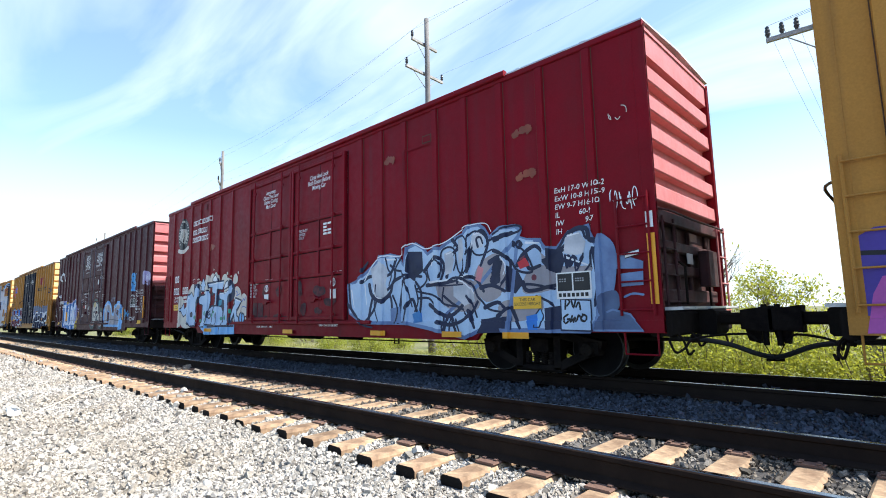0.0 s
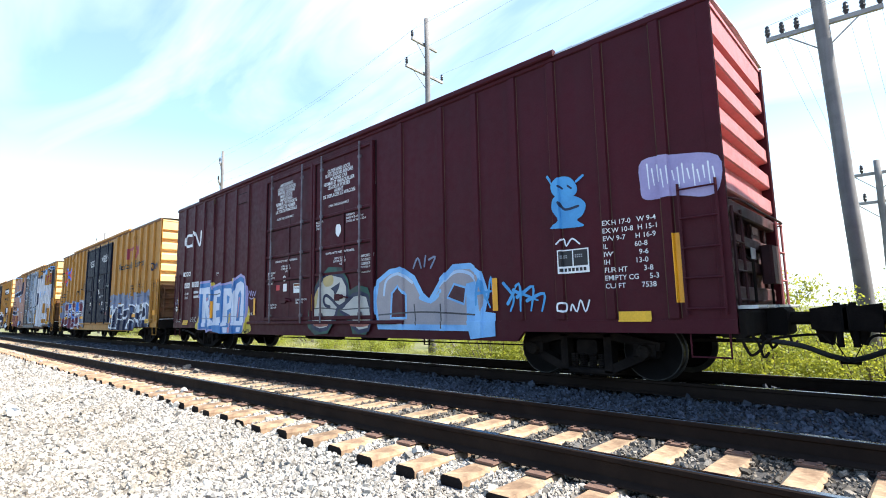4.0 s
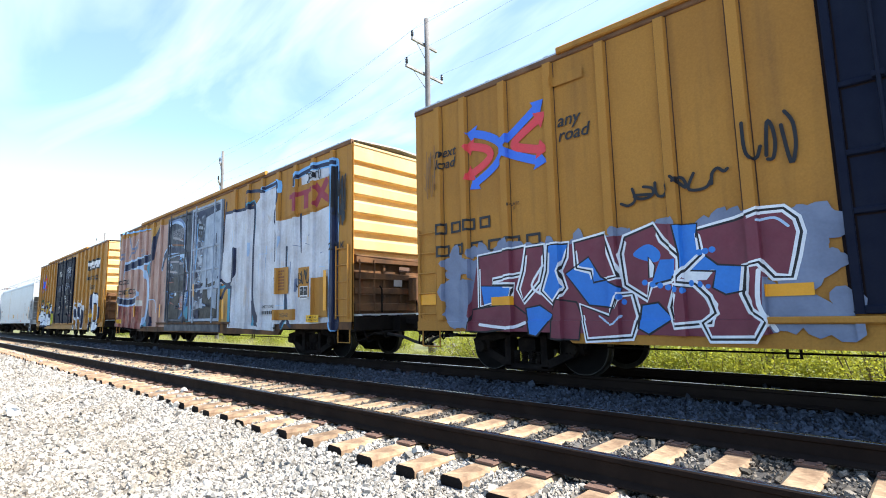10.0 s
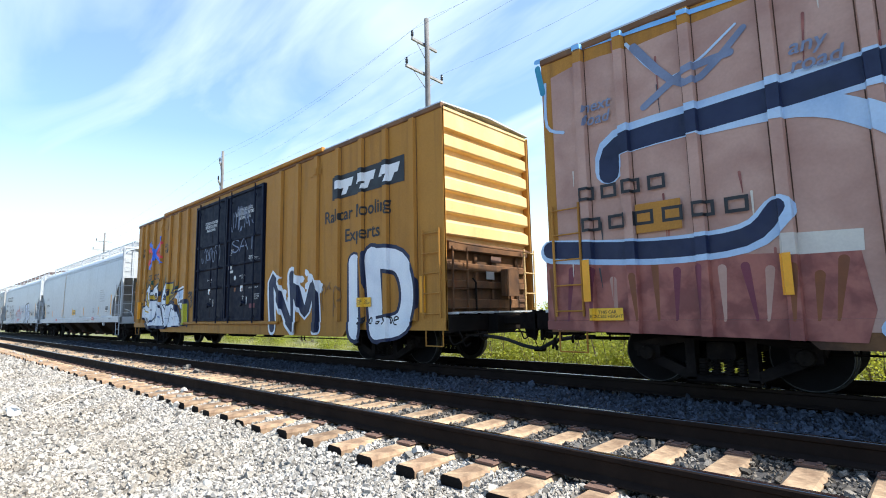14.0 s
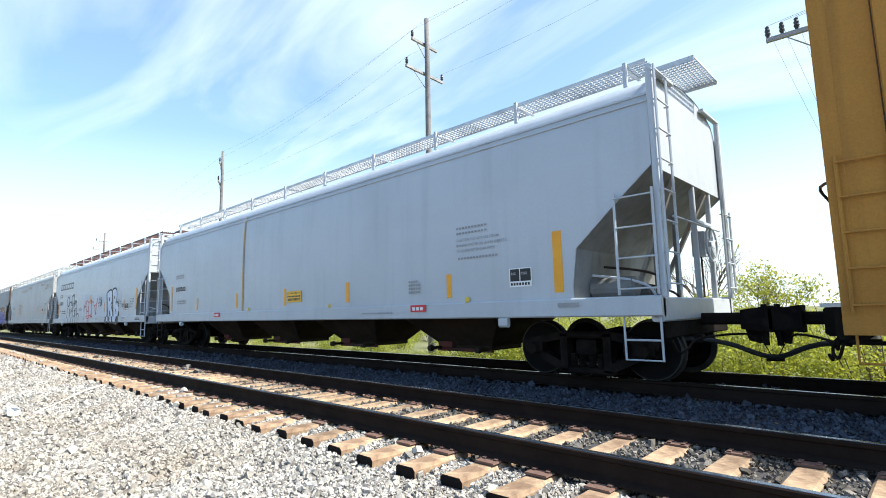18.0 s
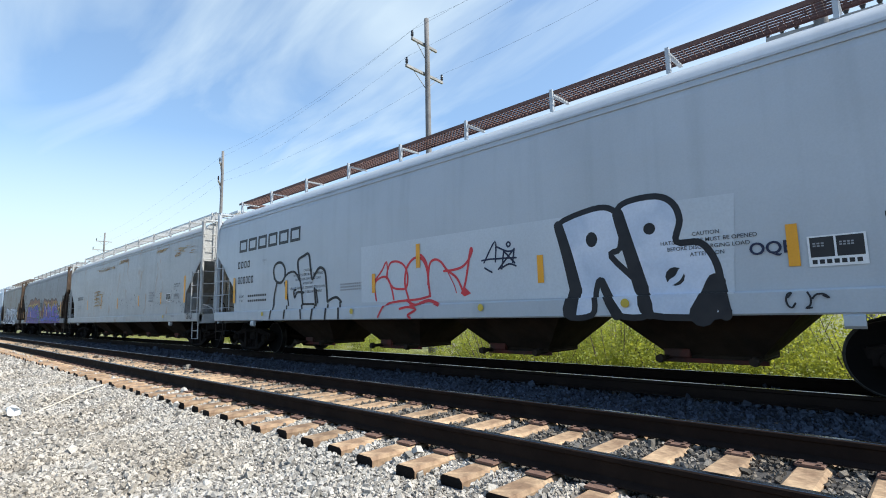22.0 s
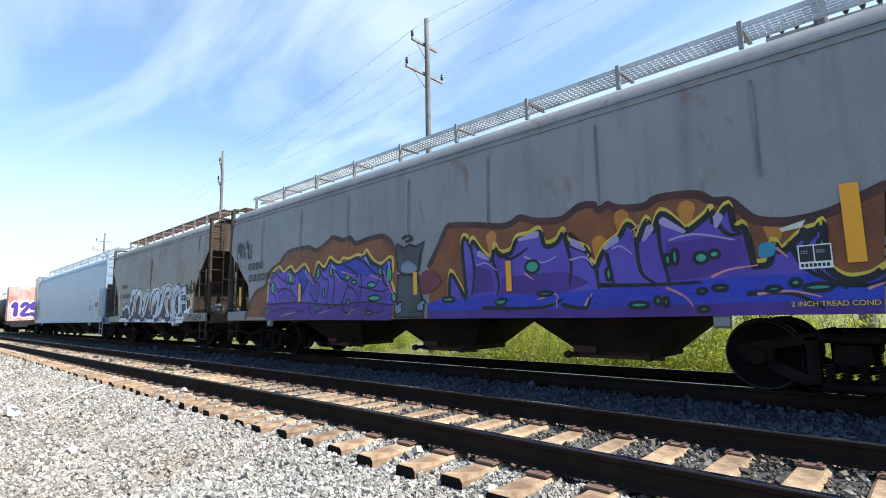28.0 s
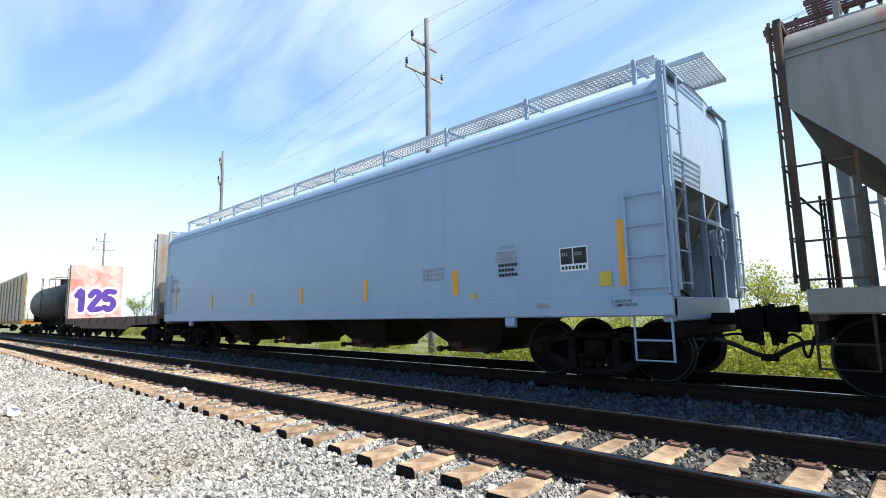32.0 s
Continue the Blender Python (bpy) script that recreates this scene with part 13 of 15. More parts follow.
def smears_t2(s):
    """Dark smears and pale curved strokes over the two doors."""
    a = Art()
    a.fill(S_NAVY, [(-73.17, 4.33), (-72.96, 4.43), (-72.51, 4.38), (-72.72, 3.71), (-72.78, 2.64), (-72.75, 1.34), (-73.22, 1.37), (-73.18, 2.83)])
    a.fill(S_BLACK, [(-75.44, 2.42), (-75.19, 2.47), (-74.03, 2.41), (-73.96, 2.20), (-74.03, 1.81), (-74.07, 1.04), (-74.43, 0.99), (-75.40, 1.04), (-75.43, 1.62)])
    a.fill(S_NAVY, [(-72.80, 1.28), (-72.53, 1.24), (-72.17, 1.29), (-72.20, 0.99), (-72.89, 0.99)])
    a.fill(S_BLACK, [(-73.96, 2.40), (-73.63, 2.39), (-73.52, 2.14), (-73.62, 1.96), (-73.88, 2.04)])
    a.fill(S_TEAL, [(-73.33, 1.44), (-72.84, 1.51), (-72.83, 0.88), (-73.27, 0.86)])
    a.line(S_TEAL, 0.11, [(-72.97, 4.49), (-72.99, 3.72), (-73.02, 2.79), (-72.97, 2.05), (-72.94, 1.52)], 0.06)
    a.line(S_DOVE, 0.08, [(-72.76, 4.44), (-72.74, 4.01), (-72.83, 3.52), (-72.78, 3.05), (-72.81, 2.47), (-72.74, 1.68)], 0.05)
    a.line(S_HAZE, 0.14, [(-75.37, 4.62), (-74.87, 4.73), (-74.31, 4.70), (-73.87, 4.50), (-73.71, 4.13), (-73.65, 3.69)], 0.08)
    a.line(S_ICE, 0.06, [(-75.24, 4.63), (-74.42, 4.70), (-73.92, 4.52), (-73.73, 4.16)], 0.03)
    a.line(S_NAVY, 0.26, [(-75.74, 3.43), (-75.31, 3.61), (-74.50, 3.57), (-73.63, 3.43), (-73.36, 3.11), (-73.27, 2.75)], 0.14)
    a.line(S_ICE, 0.06, [(-75.32, 3.39), (-74.73, 3.39), (-74.11, 3.36), (-73.60, 3.25)], 0.04)
    a.line(S_ICE, 0.09, [(-73.38, 2.83), (-73.29, 2.48), (-73.28, 2.19), (-73.38, 1.84), (-73.56, 1.53)], 0.05)
    a.line(S_MIDBLUE, 0.16, [(-73.21, 1.91), (-73.37, 1.51), (-73.59, 1.25), (-73.96, 1.03)], 0.08)
    a.line(S_DOVE, 0.1, [(-75.21, 3.16), (-74.64, 3.14), (-74.17, 3.10)], 0.05)
    a.line(S_DOVE, 0.1, [(-75.23, 2.82), (-74.77, 2.77), (-74.30, 2.72)], 0.05)
    a.line(S_DOVE, 0.1, [(-74.08, 3.04), (-73.89, 3.02), (-73.62, 3.00)], 0.05)
    a.line(S_DOVE, 0.1, [(-74.80, 4.06), (-74.37, 3.98), (-73.83, 3.83)], 0.05)
    a.line(S_RUSTRED, 0.06, [(-74.27, 3.92), (-73.87, 3.90)], 0.02)
    a.line(S_RUSTRED, 0.06, [(-73.46, 2.70), (-73.29, 2.46)], 0.02)
    a.line(S_RUSTRED, 0.06, [(-74.02, 1.40), (-73.62, 1.43)], 0.02)
    a.line(S_RUSTRED, 0.06, [(-75.20, 2.39), (-74.58, 2.38)], 0.02)
    a.line(S_RUSTRED, 0.06, [(-74.91, 1.64), (-74.54, 1.56)], 0.02)
    a.line(S_RUSTRED, 0.06, [(-73.91, 1.56), (-73.63, 1.54)], 0.02)
    a.line(S_MIDBLUE, 0.07, [(-75.28, 2.06), (-74.94, 1.91), (-75.02, 1.59)], 0.03)
    a.line(S_MIDBLUE, 0.07, [(-74.83, 1.95), (-74.56, 1.95)], 0.03)
    a.line(S_MIDBLUE, 0.07, [(-74.89, 1.85), (-74.60, 1.80)], 0.03)
    a.fill(S_WHITE, [(-74.45, 2.04), (-74.27, 2.02), (-74.30, 1.87), (-74.45, 1.87)])
    a.line(S_ICE, 0.03, [(-73.48, 1.85), (-73.26, 1.86)], 0.02)
    a.line(S_ICE, 0.03, [(-73.49, 1.73), (-73.28, 1.73)], 0.02)
    a.line(S_ICE, 0.03, [(-73.52, 1.62), (-73.32, 1.61)], 0.02)
    a.oval(S_NAVY, -75.35, 2.96, 0.1, 0.1)
    a.oval(S_NAVY, -73.20, 2.97, 0.1, 0.16)
    a.oval(S_NAVY, -72.48, 2.49, 0.14, 0.1)
    a.oval(S_NAVY, -74.96, 2.52, 0.12, 0.12)
    a.oval(S_NAVY, -73.53, 2.52, 0.12, 0.1)
    a.line(S_NAVY, 0.12, [(-72.55, 2.14), (-72.32, 2.12), (-72.09, 2.10)], 0.1)
    a.lay(s, "graffiti", "navy and black smears with pale curved strokes over the doors")


def deco_t2(s):
    # white and pink ground coats, then huge dark drip letters over everything
    def coat(x0, x1, z0, z1, m, seed, name="graffiti_ground", label="", rough=0.10):
        rng = random.Random(seed)
        me = Mesh()
        n = 14
        top = [(x0 + (x1 - x0) * i / n, z1 + rng.uniform(-rough, rough)) for i in range(n + 1)]
        bot = [(x0 + (x1 - x0) * i / n, z0) for i in range(n + 1)]
        me.add([(p[0], 0, p[1]) for p in top + bot], [(i, i + 1, n + 2 + i, n + 1 + i) for i in range(n)])
        s.lay(name, me, m, label)
    coat(-75.38, -70.5, 0.60, 0.92, S_SLATE, 5, label="dark paint along the sill", rough=0.01)
    coat(-81.9, -75.4, 0.74, 4.75, S_PINK, 1, label="faded pink painted ground", rough=0.05)
    coat(-72.75, -70.55, 1.0, 4.75, S_BRUSHED, 13, label="brushed pale blue-grey paint over the door", rough=0.05)
    coat(-75.3, -72.95, 1.0, 4.75, S_SLATE, 3, label="dark slate smeared paint over the door", rough=0.05)
    a = Art()
    a.fill(S_NAVY, [(-72.7, 4.72), (-70.6, 4.72), (-70.6, 4.52), (-71.5, 4.46), (-72.1, 4.38), (-72.45, 4.2), (-72.5, 3.0), (-72.55, 1.5), (-72.7, 1.3)])
    a.fill(S_BLACK, [(-72.7, 1.0), (-72.7, 1.32), (-72.3, 1.36), (-71.98, 1.4), (-71.93, 1.95), (-71.86, 2.02), (-71.74, 1.98), (-71.7, 2.32), (-71.56, 2.36), (-71.52, 1.72), (-71.4, 1.62), (-71.25, 1.72), (-71.12, 1.66), (-71.1, 1.36), (-70.85, 1.32), (-70.82, 2.02), (-70.6, 2.06), (-70.6, 1.0)])
    a.fill(S_BLACK, [(-72.45, 2.1), (-71.95, 2.22), (-71.95, 2.12), (-72.4, 2.0)])
    a.fill(S_BLACK, [(-71.55, 2.14), (-70.95, 2.22), (-71.0, 2.08), (-71.5, 2.04)])
    a.fill(S_NAVY, [(-72.2, 1.66), (-71.95, 1.7), (-71.95, 1.88), (-72.2, 1.86)])
    a.line(S_NAVY, 0.06, [(-70.98, 3.75), (-70.95, 3.1), (-70.92, 2.6)])
    a.lay(s, "graffiti_shade", "black and navy smears on the door")
    art_t2(s)
    smears_t2(s)
    s.rect(-66.55, -64.45, 3.66, 4.38, M_YELLOW, "unpainted_patch", lift=0.006)
    red_emblem(s, -66.42, 3.74, 1.90, 0.56)
    s.rect(-67.0, -66.4, 1.62, 2.32, M_YELLOW, "unpainted_patch", lift=0.006)
    s.rect(-65.9, -65.4, 1.5, 2.25, M_YELLOW, "unpainted_patch", lift=0.006)
    s.rect(-65.2, -64.6, 1.0, 1.95, M_YELLOW, "unpainted_patch", lift=0.006)
    s.bars(-66.9, 2.2, 0.42, 0.05, S_ORANGE, 4, 0.2, rows=7, pitch=1.6, ragged=0.3, name="dimension_lettering")
    black_label(s, -65.82, 1.45, 0.36, 0.32)
    scrawl(s, -66.0, -65.4, 1.75, 2.2, S_BLACK, 0.035, 5, 5)
    s.text("201K", -64.45, 2.55, 0.24, S_BLACK, 0.02, name="graffiti_tag")
    scrawl(s, -64.35, -63.85, 3.0, 4.6, S_BLACK, 0.045, 35, 8, label="black scrawled tag")
    scrawl(s, -65.6, -64.9, 4.4, 4.65, S_BLACK, 0.03, 36, 5)
    s.text("next\nload", -81.3, 3.96, 0.24, S_GREY, 0.012, 0.22, lead=0.85, name="slogan_lettering")
    s.text("any\nroad", -78.7, 3.9, 0.26, S_GREY, 0.012, 0.22, lead=0.85, name="slogan_lettering")
    s.rect(-80.6, -80.0, 2.05, 2.45, M_YELLOW, "number_patch")
    s.bars(-81.42, 2.62, 1.35, 0.20, M_BLACKP, 4, 0.3, "car_number", "black car number drawn as bars")
    s.bars(-81.37, 2.16, 2.25, 0.20, M_BLACKP, 6, 0.3, "car_number")
    s.text("EMPTY LOAD", -67.77, 1.27, 0.11, M_BLACKP, 0.012, name="stencil")
    s.bars(-67.77, 1.10, 1.0, 0.09, M_BLACKP, 10, 0.3, name="stencil")
    s.rect(-67.05, -66.00, 0.94, 1.21, M_YELLOW, "unpainted_patch", lift=0.006)
    s.text("XGH61", -66.80, 1.01, 0.15, M_BLACKP, 0.012, name="stencil")
    s.text("2 IN HF COMP SHOES", -67.03, 0.71, 0.07, M_BLACKP, 0.006, name="stencil")
    s.text(DOOR_MAIN, -74.2, 4.2, 0.165, S_DOVE, 0.012, align="CENTER", lead=0.82, wide=0.85, name="door_lettering")
    for x, z0, z1 in ((-81.4, 1.15, 1.75), (-78.98, 1.15, 1.62), (-76.0, 1.1, 1.6), (-64.72, 1.15, 2.1), (-70.3, 1.0, 1.6), (-72.6, 1.75, 2.2)):
        s.rect(x, x + 0.12, z0, z1, M_REFL, lift=0.012)
    sign_height(s, -65.35, 0.88, 0.46, 0.17)
    sign_height(s, -81.3, 0.88, 0.46, 0.17)


def deco_t3(s):
    ttx_common(s, -96.02)
    s.rect(-87.88, -85.32, 3.74, 4.30, M_BLACKP, "emblem_panel", "black panel with a white striped emblem")
    me = Mesh()
    for k in range(3):
        x = -87.75 + 0.80 * k
        poly(me, [(x, 3.98), (x + 0.62, 3.98), (x + 0.70, 4.18), (x + 0.08, 4.18)], 0.002)
        poly(me, [(x + 0.22, 3.82), (x + 0.42, 3.82), (x + 0.52, 3.98), (x + 0.32, 3.98)], 0.002)
    s.lay("emblem", me, M_WHITEP, "white striped emblem")
    s.text("Railcar Pooling", -88.2, 3.22, 0.41, M_BLACKP, 0.016, wide=1.0, name="slogan_lettering", label="black slogan lettering")
    s.text("Experts", -87.38, 2.70, 0.41, M_BLACKP, 0.016, wide=1.0, name="slogan_lettering", label="black slogan lettering")
    piece(s, "ID", -87.6, -85.2, 0.72, 2.20, [(0.42, S_NAVY), (0.30, S_WHITE)], label="white block graffiti letters ID with navy edges", seed=3, swing=0.02, lean=0.12)
    mist(s, -90.6, -88.4, 1.4, 2.1, S_WHITE, 10, 0.16, 5, "overspray", "white sprayed patches")
    piece(s, "NM", -90.7, -88.5, 0.75, 1.95, [(0.34, S_WHITE), (0.22, S_NAVY)], label="navy graffiti letters edged white", seed=8, swing=0.02)
    scrawl(s, -86.9, -85.5, 0.8, 1.0, S_BLACK, 0.03, 18, 7)
    scrawl(s, -88.3, -87.5, 1.0, 1.9, mat("dull_brown_marker", (0.25, 0.13, 0.05)), 0.03, 19, 4)
    piece(s, "SAI", -93.2, -91.6, 3.0, 3.4, [(0.10, S_GREY)], name="graffiti_tag", label="thin pale chalked tag on the door", seed=9)
    scrawl(s, -93.3, -91.7, 3.6, 4.4, S_GREY, 0.03, 28, 8)
    scrawl(s, -95.5, -94.0, 2.8, 3.4, S_GREY, 0.03, 29, 7)
    arrows(s, -100.27, 3.68, 1.55, 1.15)
    s.text("next\nload", -101.83, 3.84, 0.26, M_BLACKP, 0.012, 0.22, lead=0.85, name="slogan_lettering")
    s.text("any\nroad", -99.2, 3.80, 0.28, M_BLACKP, 0.012, 0.22, lead=0.85, name="slogan_lettering")
    s.bars(-100.96, 2.60, 1.4, 0.21, M_BLACKP, 4, 0.3, "car_number", "black car number drawn as bars")
    s.bars(-101.6, 2.08, 0.3, 0.21, M_BLACKP, 1, 0.3, "car_number")
    s.text("LD.LMT.\nLT.WT.", -101.65, 1.62, 0.12, M_BLACKP, 0.004, lead=1.2)

    art_t3(s)
    for x in (-84.9, -101.95):
        s.rect(x, x + 0.16, 1.05, 1.75, M_REFL)
    sign_height(s, -86.9, 1.2, 0.5, 0.2)
    for x in (-88.9, -99.5):
        roof_box(s, x, 4.5, M_YELLOW)


deco_cp(SIDE_CP)
deco_cn(SIDE_CN)
art_t0(SIDE_T0)
deco_t1(SIDE_T1)
deco_t2(SIDE_T2)
deco_t3(SIDE_T3)

# ---- marks on the hoppers ----


def strips(s, rows, m=M_REFL):
    for x, z0, z1, w in rows:
        s.rect(x - w / 2, x + w / 2, z0, z1, m, "reflective_strip", "yellow-orange reflective strip", lift=0.002)


def dot_label(s, x, z, r=0.055):
    disc(s, x, z, r, S_YEL, "round_label", "small yellow round label", lift=0.001)


def deco_h1(s):
    strips(s, [(-105.9, 1.30, 2.23, 0.16), (-108.14, 1.30, 1.72, 0.12), (-111.2, 1.31, 1.75, 0.12), (-113.9, 1.31, 1.74, 0.12), (-116.66, 1.31, 1.74, 0.12), (-119.6, 1.31, 1.7, 0.12), (-122.0, 1.31, 2.2, 0.14)])
    black_label(s, -106.8, 1.42, 0.43, 0.30)
    s.bars(-107.93, 2.50, 1.0, 0.035, M_GREYP, 14, 0.3, rows=2, pitch=2.6, ragged=0.3, name="stencil", label="faint grey instructions")
    s.text("CAUTION, DO NOT USE STEAM\nBOILING WATER OR SHARP OBJECTS\nTO CLEAN AFTER CAR WITH", -107.93, 2.28, 0.066, M_GREYP, 0.004, lead=1.45, name="stencil")
    s.bars(-107.9, 1.96, 0.9, 0.035, M_GREYP, 13, 0.3, name="stencil")
    s.rect(-113.80, -113.10, 1.38, 1.66, M_LABELY, "warning_label", "orange emergency label")
    s.text("FOR CHEMICAL EMERGENCY", -113.45, 1.59, 0.055, M_BLACKP, 0.004, align="CENTER", name="label_lettering")
    s.bars(-113.76, 1.51, 0.62, 0.035, M_BLACKP, 9, 0.2, name="label_marking")
    s.bars(-113.74, 1.42, 0.58, 0.06, M_BLACKP, 10, 0.3, "label_marking")
    me = Mesh()
    ribbon(me, [(-116.30, 3.96), (-116.29, 2.48), (-116.29, 1.25)], 0.09, per=5)
    s.lay("drip_stain", me, mat("tan_stain", (0.50, 0.33, 0.14), 0.7), "long tan drip down the side")
    s.bars(-121.6, 2.44, 0.75, 0.14, M_GREYP, 4, 0.3, "car_number", "grey car number drawn as bars")
    s.bars(-121.55, 2.0, 0.9, 0.14, M_BLACKP, 6, 0.3, "car_number")
    s.bars(-121.4, 1.62, 0.8, 0.05, M_GREYP, 6, 0.25, rows=2)
    for x in (-109.1, -118.1):
        s.rect(x, x + 0.42, 1.06, 1.19, S_RED, "placard", "red and white placard")
        s.bars(x + 0.05, 1.09, 0.32, 0.06, M_WHITEP, 3, 0.3, "placard_marking")
    for x in (-111.88, -115.87, -107.7):
        dot_label(s, x, 1.25)
    s.bars(-109.2, 1.62, 0.40, 0.04, M_GREYP, 6, 0.2, rows=4, pitch=1.7, ragged=0.3, name="stencil")
    s.bars(-110.6, 1.04, 1.0, 0.03, M_GREYP, 14, 0.25, name="stencil")
    s.rect(-105.9, -105.55, 1.08, 1.14, M_GREYP, "makers_plate")


def deco_h2(s):
    s.bars(-141.52, 2.92, 3.48, 0.37, M_BLACKP, 6, 0.16, "company_name", "dark company name drawn as blocks")
    s.bars(-141.57, 2.45, 0.80, 0.20, M_BLACKP, 4, 0.3, "car_number", "black car number drawn as bars")
    s.bars(-141.55, 2.0, 1.0, 0.20, M_BLACKP, 6, 0.3, "car_number")
    s.text("LD LMT\nLT WT", -141.45, 1.60, 0.085, M_BLACKP, 0.004, lead=1.5)
    s.bars(-140.9, 1.60, 1.1, 0.06, M_BLACKP, 9, 0.25, rows=2, pitch=2.3)
    s.text("PLATE\nC", -139.95, 2.55, 0.085, M_GREYP, 0.004, align="CENTER")
    s.text("CAUTION\nHATCH COVERS MUST BE OPENED\nBEFORE DISCHARGING LOAD\nATTENTION\nLES COUVERCLES DOIVENT ETRE OUVERTS\nAVANT TOUT DECHARGEMENT", -137.75, 2.12, 0.085, M_BLACKP, 0.002, align="CENTER", lead=1.25, name="stencil", label="black caution stencil")
    s.text("INTERIOR 5 G EPOXY 3-92\nEXTERIOR W ALKYD 2-92", -134.9, 1.72, 0.075, M_BLACKP, 0.002, lead=1.3, name="stencil")
    s.text("NOTE-THIS CAR HAS FOUR (4) COMPARTMENTS", -134.03, 1.49, 0.085, M_BLACKP, 0.006, name="stencil")
    s.bars(-136.4, 1.70, 1.2, 0.035, M_GREYP, 16, 0.2, rows=3, pitch=1.8, ragged=0.2, name="stencil")
    art_h2(s)
    s.text("CAUTION\nHATCH COVERS MUST BE OPENED\nBEFORE DISCHARGING LOAD\nATTENTION", -128.75, 1.92, 0.07, M_BLACKP, 0.002, align="CENTER", lead=1.2, name="stencil")
    s.text("OQB", -128.3, 1.62, 0.2, S_NAVY, 0.02, name="graffiti_tag")
    s.text("EXW 10-7 H 8-6\nEW 8-11 H 14-11\nCU.FT. 5800\nCU M 164", -127.08, 1.90, 0.082, M_BLACKP, 0.003, lead=1.35, name="dimension_lettering")
    black_label(s, -127.74, 1.44, 0.50, 0.33)
    strips(s, [(-126.17, 1.46, 2.38, 0.16), (-127.87, 1.46, 1.93, 0.11), (-131.13, 1.46, 1.89, 0.11), (-133.85, 1.9, 2.36, 0.11), (-135.2, 1.48, 1.88, 0.11), (-138.75, 1.46, 1.95, 0.10), (-141.75, 1.45, 2.2, 0.13)])
    for x in (-129.8, -132.3, -135.9, -139.9):
        dot_label(s, x, 1.11, 0.06)
    # paler repainted lower band
    s.bars(-126.0, 1.08, 0.6, 0.035, M_BLACKP, 10, 0.2, rows=2, name="stencil")
    scrawl(s, -128.0, -127.6, 1.0, 1.18, S_BLACK, 0.02, 62, 3)


def deco_h3(s):
    strips(s, [(-145.72, 1.59, 2.53, 0.16), (-148.1, 1.59, 2.04, 0.12), (-150.8, 1.58, 2.02, 0.12), (-153.87, 1.55, 2.03, 0.12), (-156.68, 1.6, 2.25, 0.12), (-159.4, 1.6, 2.1, 0.12)])
    black_label(s, -147.53, 1.65, 0.44, 0.32)
    s.text("CARBOLINE 993\nLINED 1-2013\nTIVT", -146.76, 2.25, 0.085, M_BLACKP, 0.004, lead=1.0, name="stencil")
    s.bars(-146.74, 1.90, 0.6, 0.03, M_GREYP, 7, 0.2, rows=4, ragged=0.4, name="stencil")
    s.bars(-149.5, 2.05, 0.8, 0.06, M_GREYP, 6, 0.3, rows=4, pitch=1.8, ragged=0.3, name="dimension_lettering")
    s.bars(-161.6, 2.16, 1.2, 0.16, M_BLACKP, 6, 0.3, "car_number", "dark car number drawn as bars")
    s.bars(-161.6, 1.8, 0.9, 0.06, M_GREYP, 6, 0.3, rows=2)
    rust = mat("ochre_rust_stain", (0.34, 0.18, 0.06), 0.8, rgb2=(0.46, 0.36, 0.22), amount=0.9, scale=3.0)
    for x0, x1, z0, z1, n in ((-158.0, -156.5, 1.75, 2.5, 5), (-148.9, -147.9, 3.62, 3.72, 3), (-157.9, -155.0, 3.45, 3.62, 5), (-154.0, -152.8, 3.6, 3.75, 3), (-146.9, -145.2, 3.3, 3.6, 3)):
        me = Mesh()
        rng = random.Random(int(-x0 * 10))
        for k in range(n * 7):
            x, z, w = rng.uniform(x0, x1), rng.uniform(z0, z1), rng.uniform(0.12, 0.55)
            ribbon(me, [(x, z), (x + w * 0.5, z + rng.uniform(-0.015, 0.02)), (x + w, z + rng.uniform(-0.02, 0.02))], rng.uniform(0.015, 0.05), 0.0002 * (k % 9), w2=0.008)
        tagged(s.lay("rust_smear", me, rust), "ochre rust smears", kind="stuff")
    me = Mesh()
    for k in range(5):
        ribbon(me, [(-158.0 + 0.1 * (k % 2), 1.75 + 0.17 * k), (-157.3, 1.80 + 0.17 * k), (-156.6 - 0.2 * (k % 3), 1.76 + 0.17 * k)], 0.07, 0.0004 * k, w2=0.02)
    s.lay("rust_stain", me, rust)
    rng = random.Random(3)
    me = Mesh()
    for k in range(90):
        x = rng.choice((rng.uniform(-154.0, -150.2), rng.uniform(-149.2, -148.0), rng.uniform(-147.0, -145.9), rng.uniform(-145.9, -144.9)))
        z = rng.uniform(1.25 if x > -146 else 1.55, 1.6 if x > -146 else 2.1)
        a = rng.uniform(0.4, 1.2)
        ribbon(me, [(x, z), (x + 0.055 * math.cos(a), z + 0.055 * math.sin(a))], 0.022, 0.0003 * (k % 7), w2=0.01)
    tagged(s.lay("paint_flecks", me, S_BLACK), "chipped black flecks of old graffiti", kind="stuff")
    s.rect(-146.75, -146.45, 1.10, 1.16, M_GREYP, "makers_plate")
    dot_label(s, -147.6, 1.12)
    scrawl(s, -145.3, -144.8, 1.0, 1.3, S_BLACK, 0.03, 72, 4)


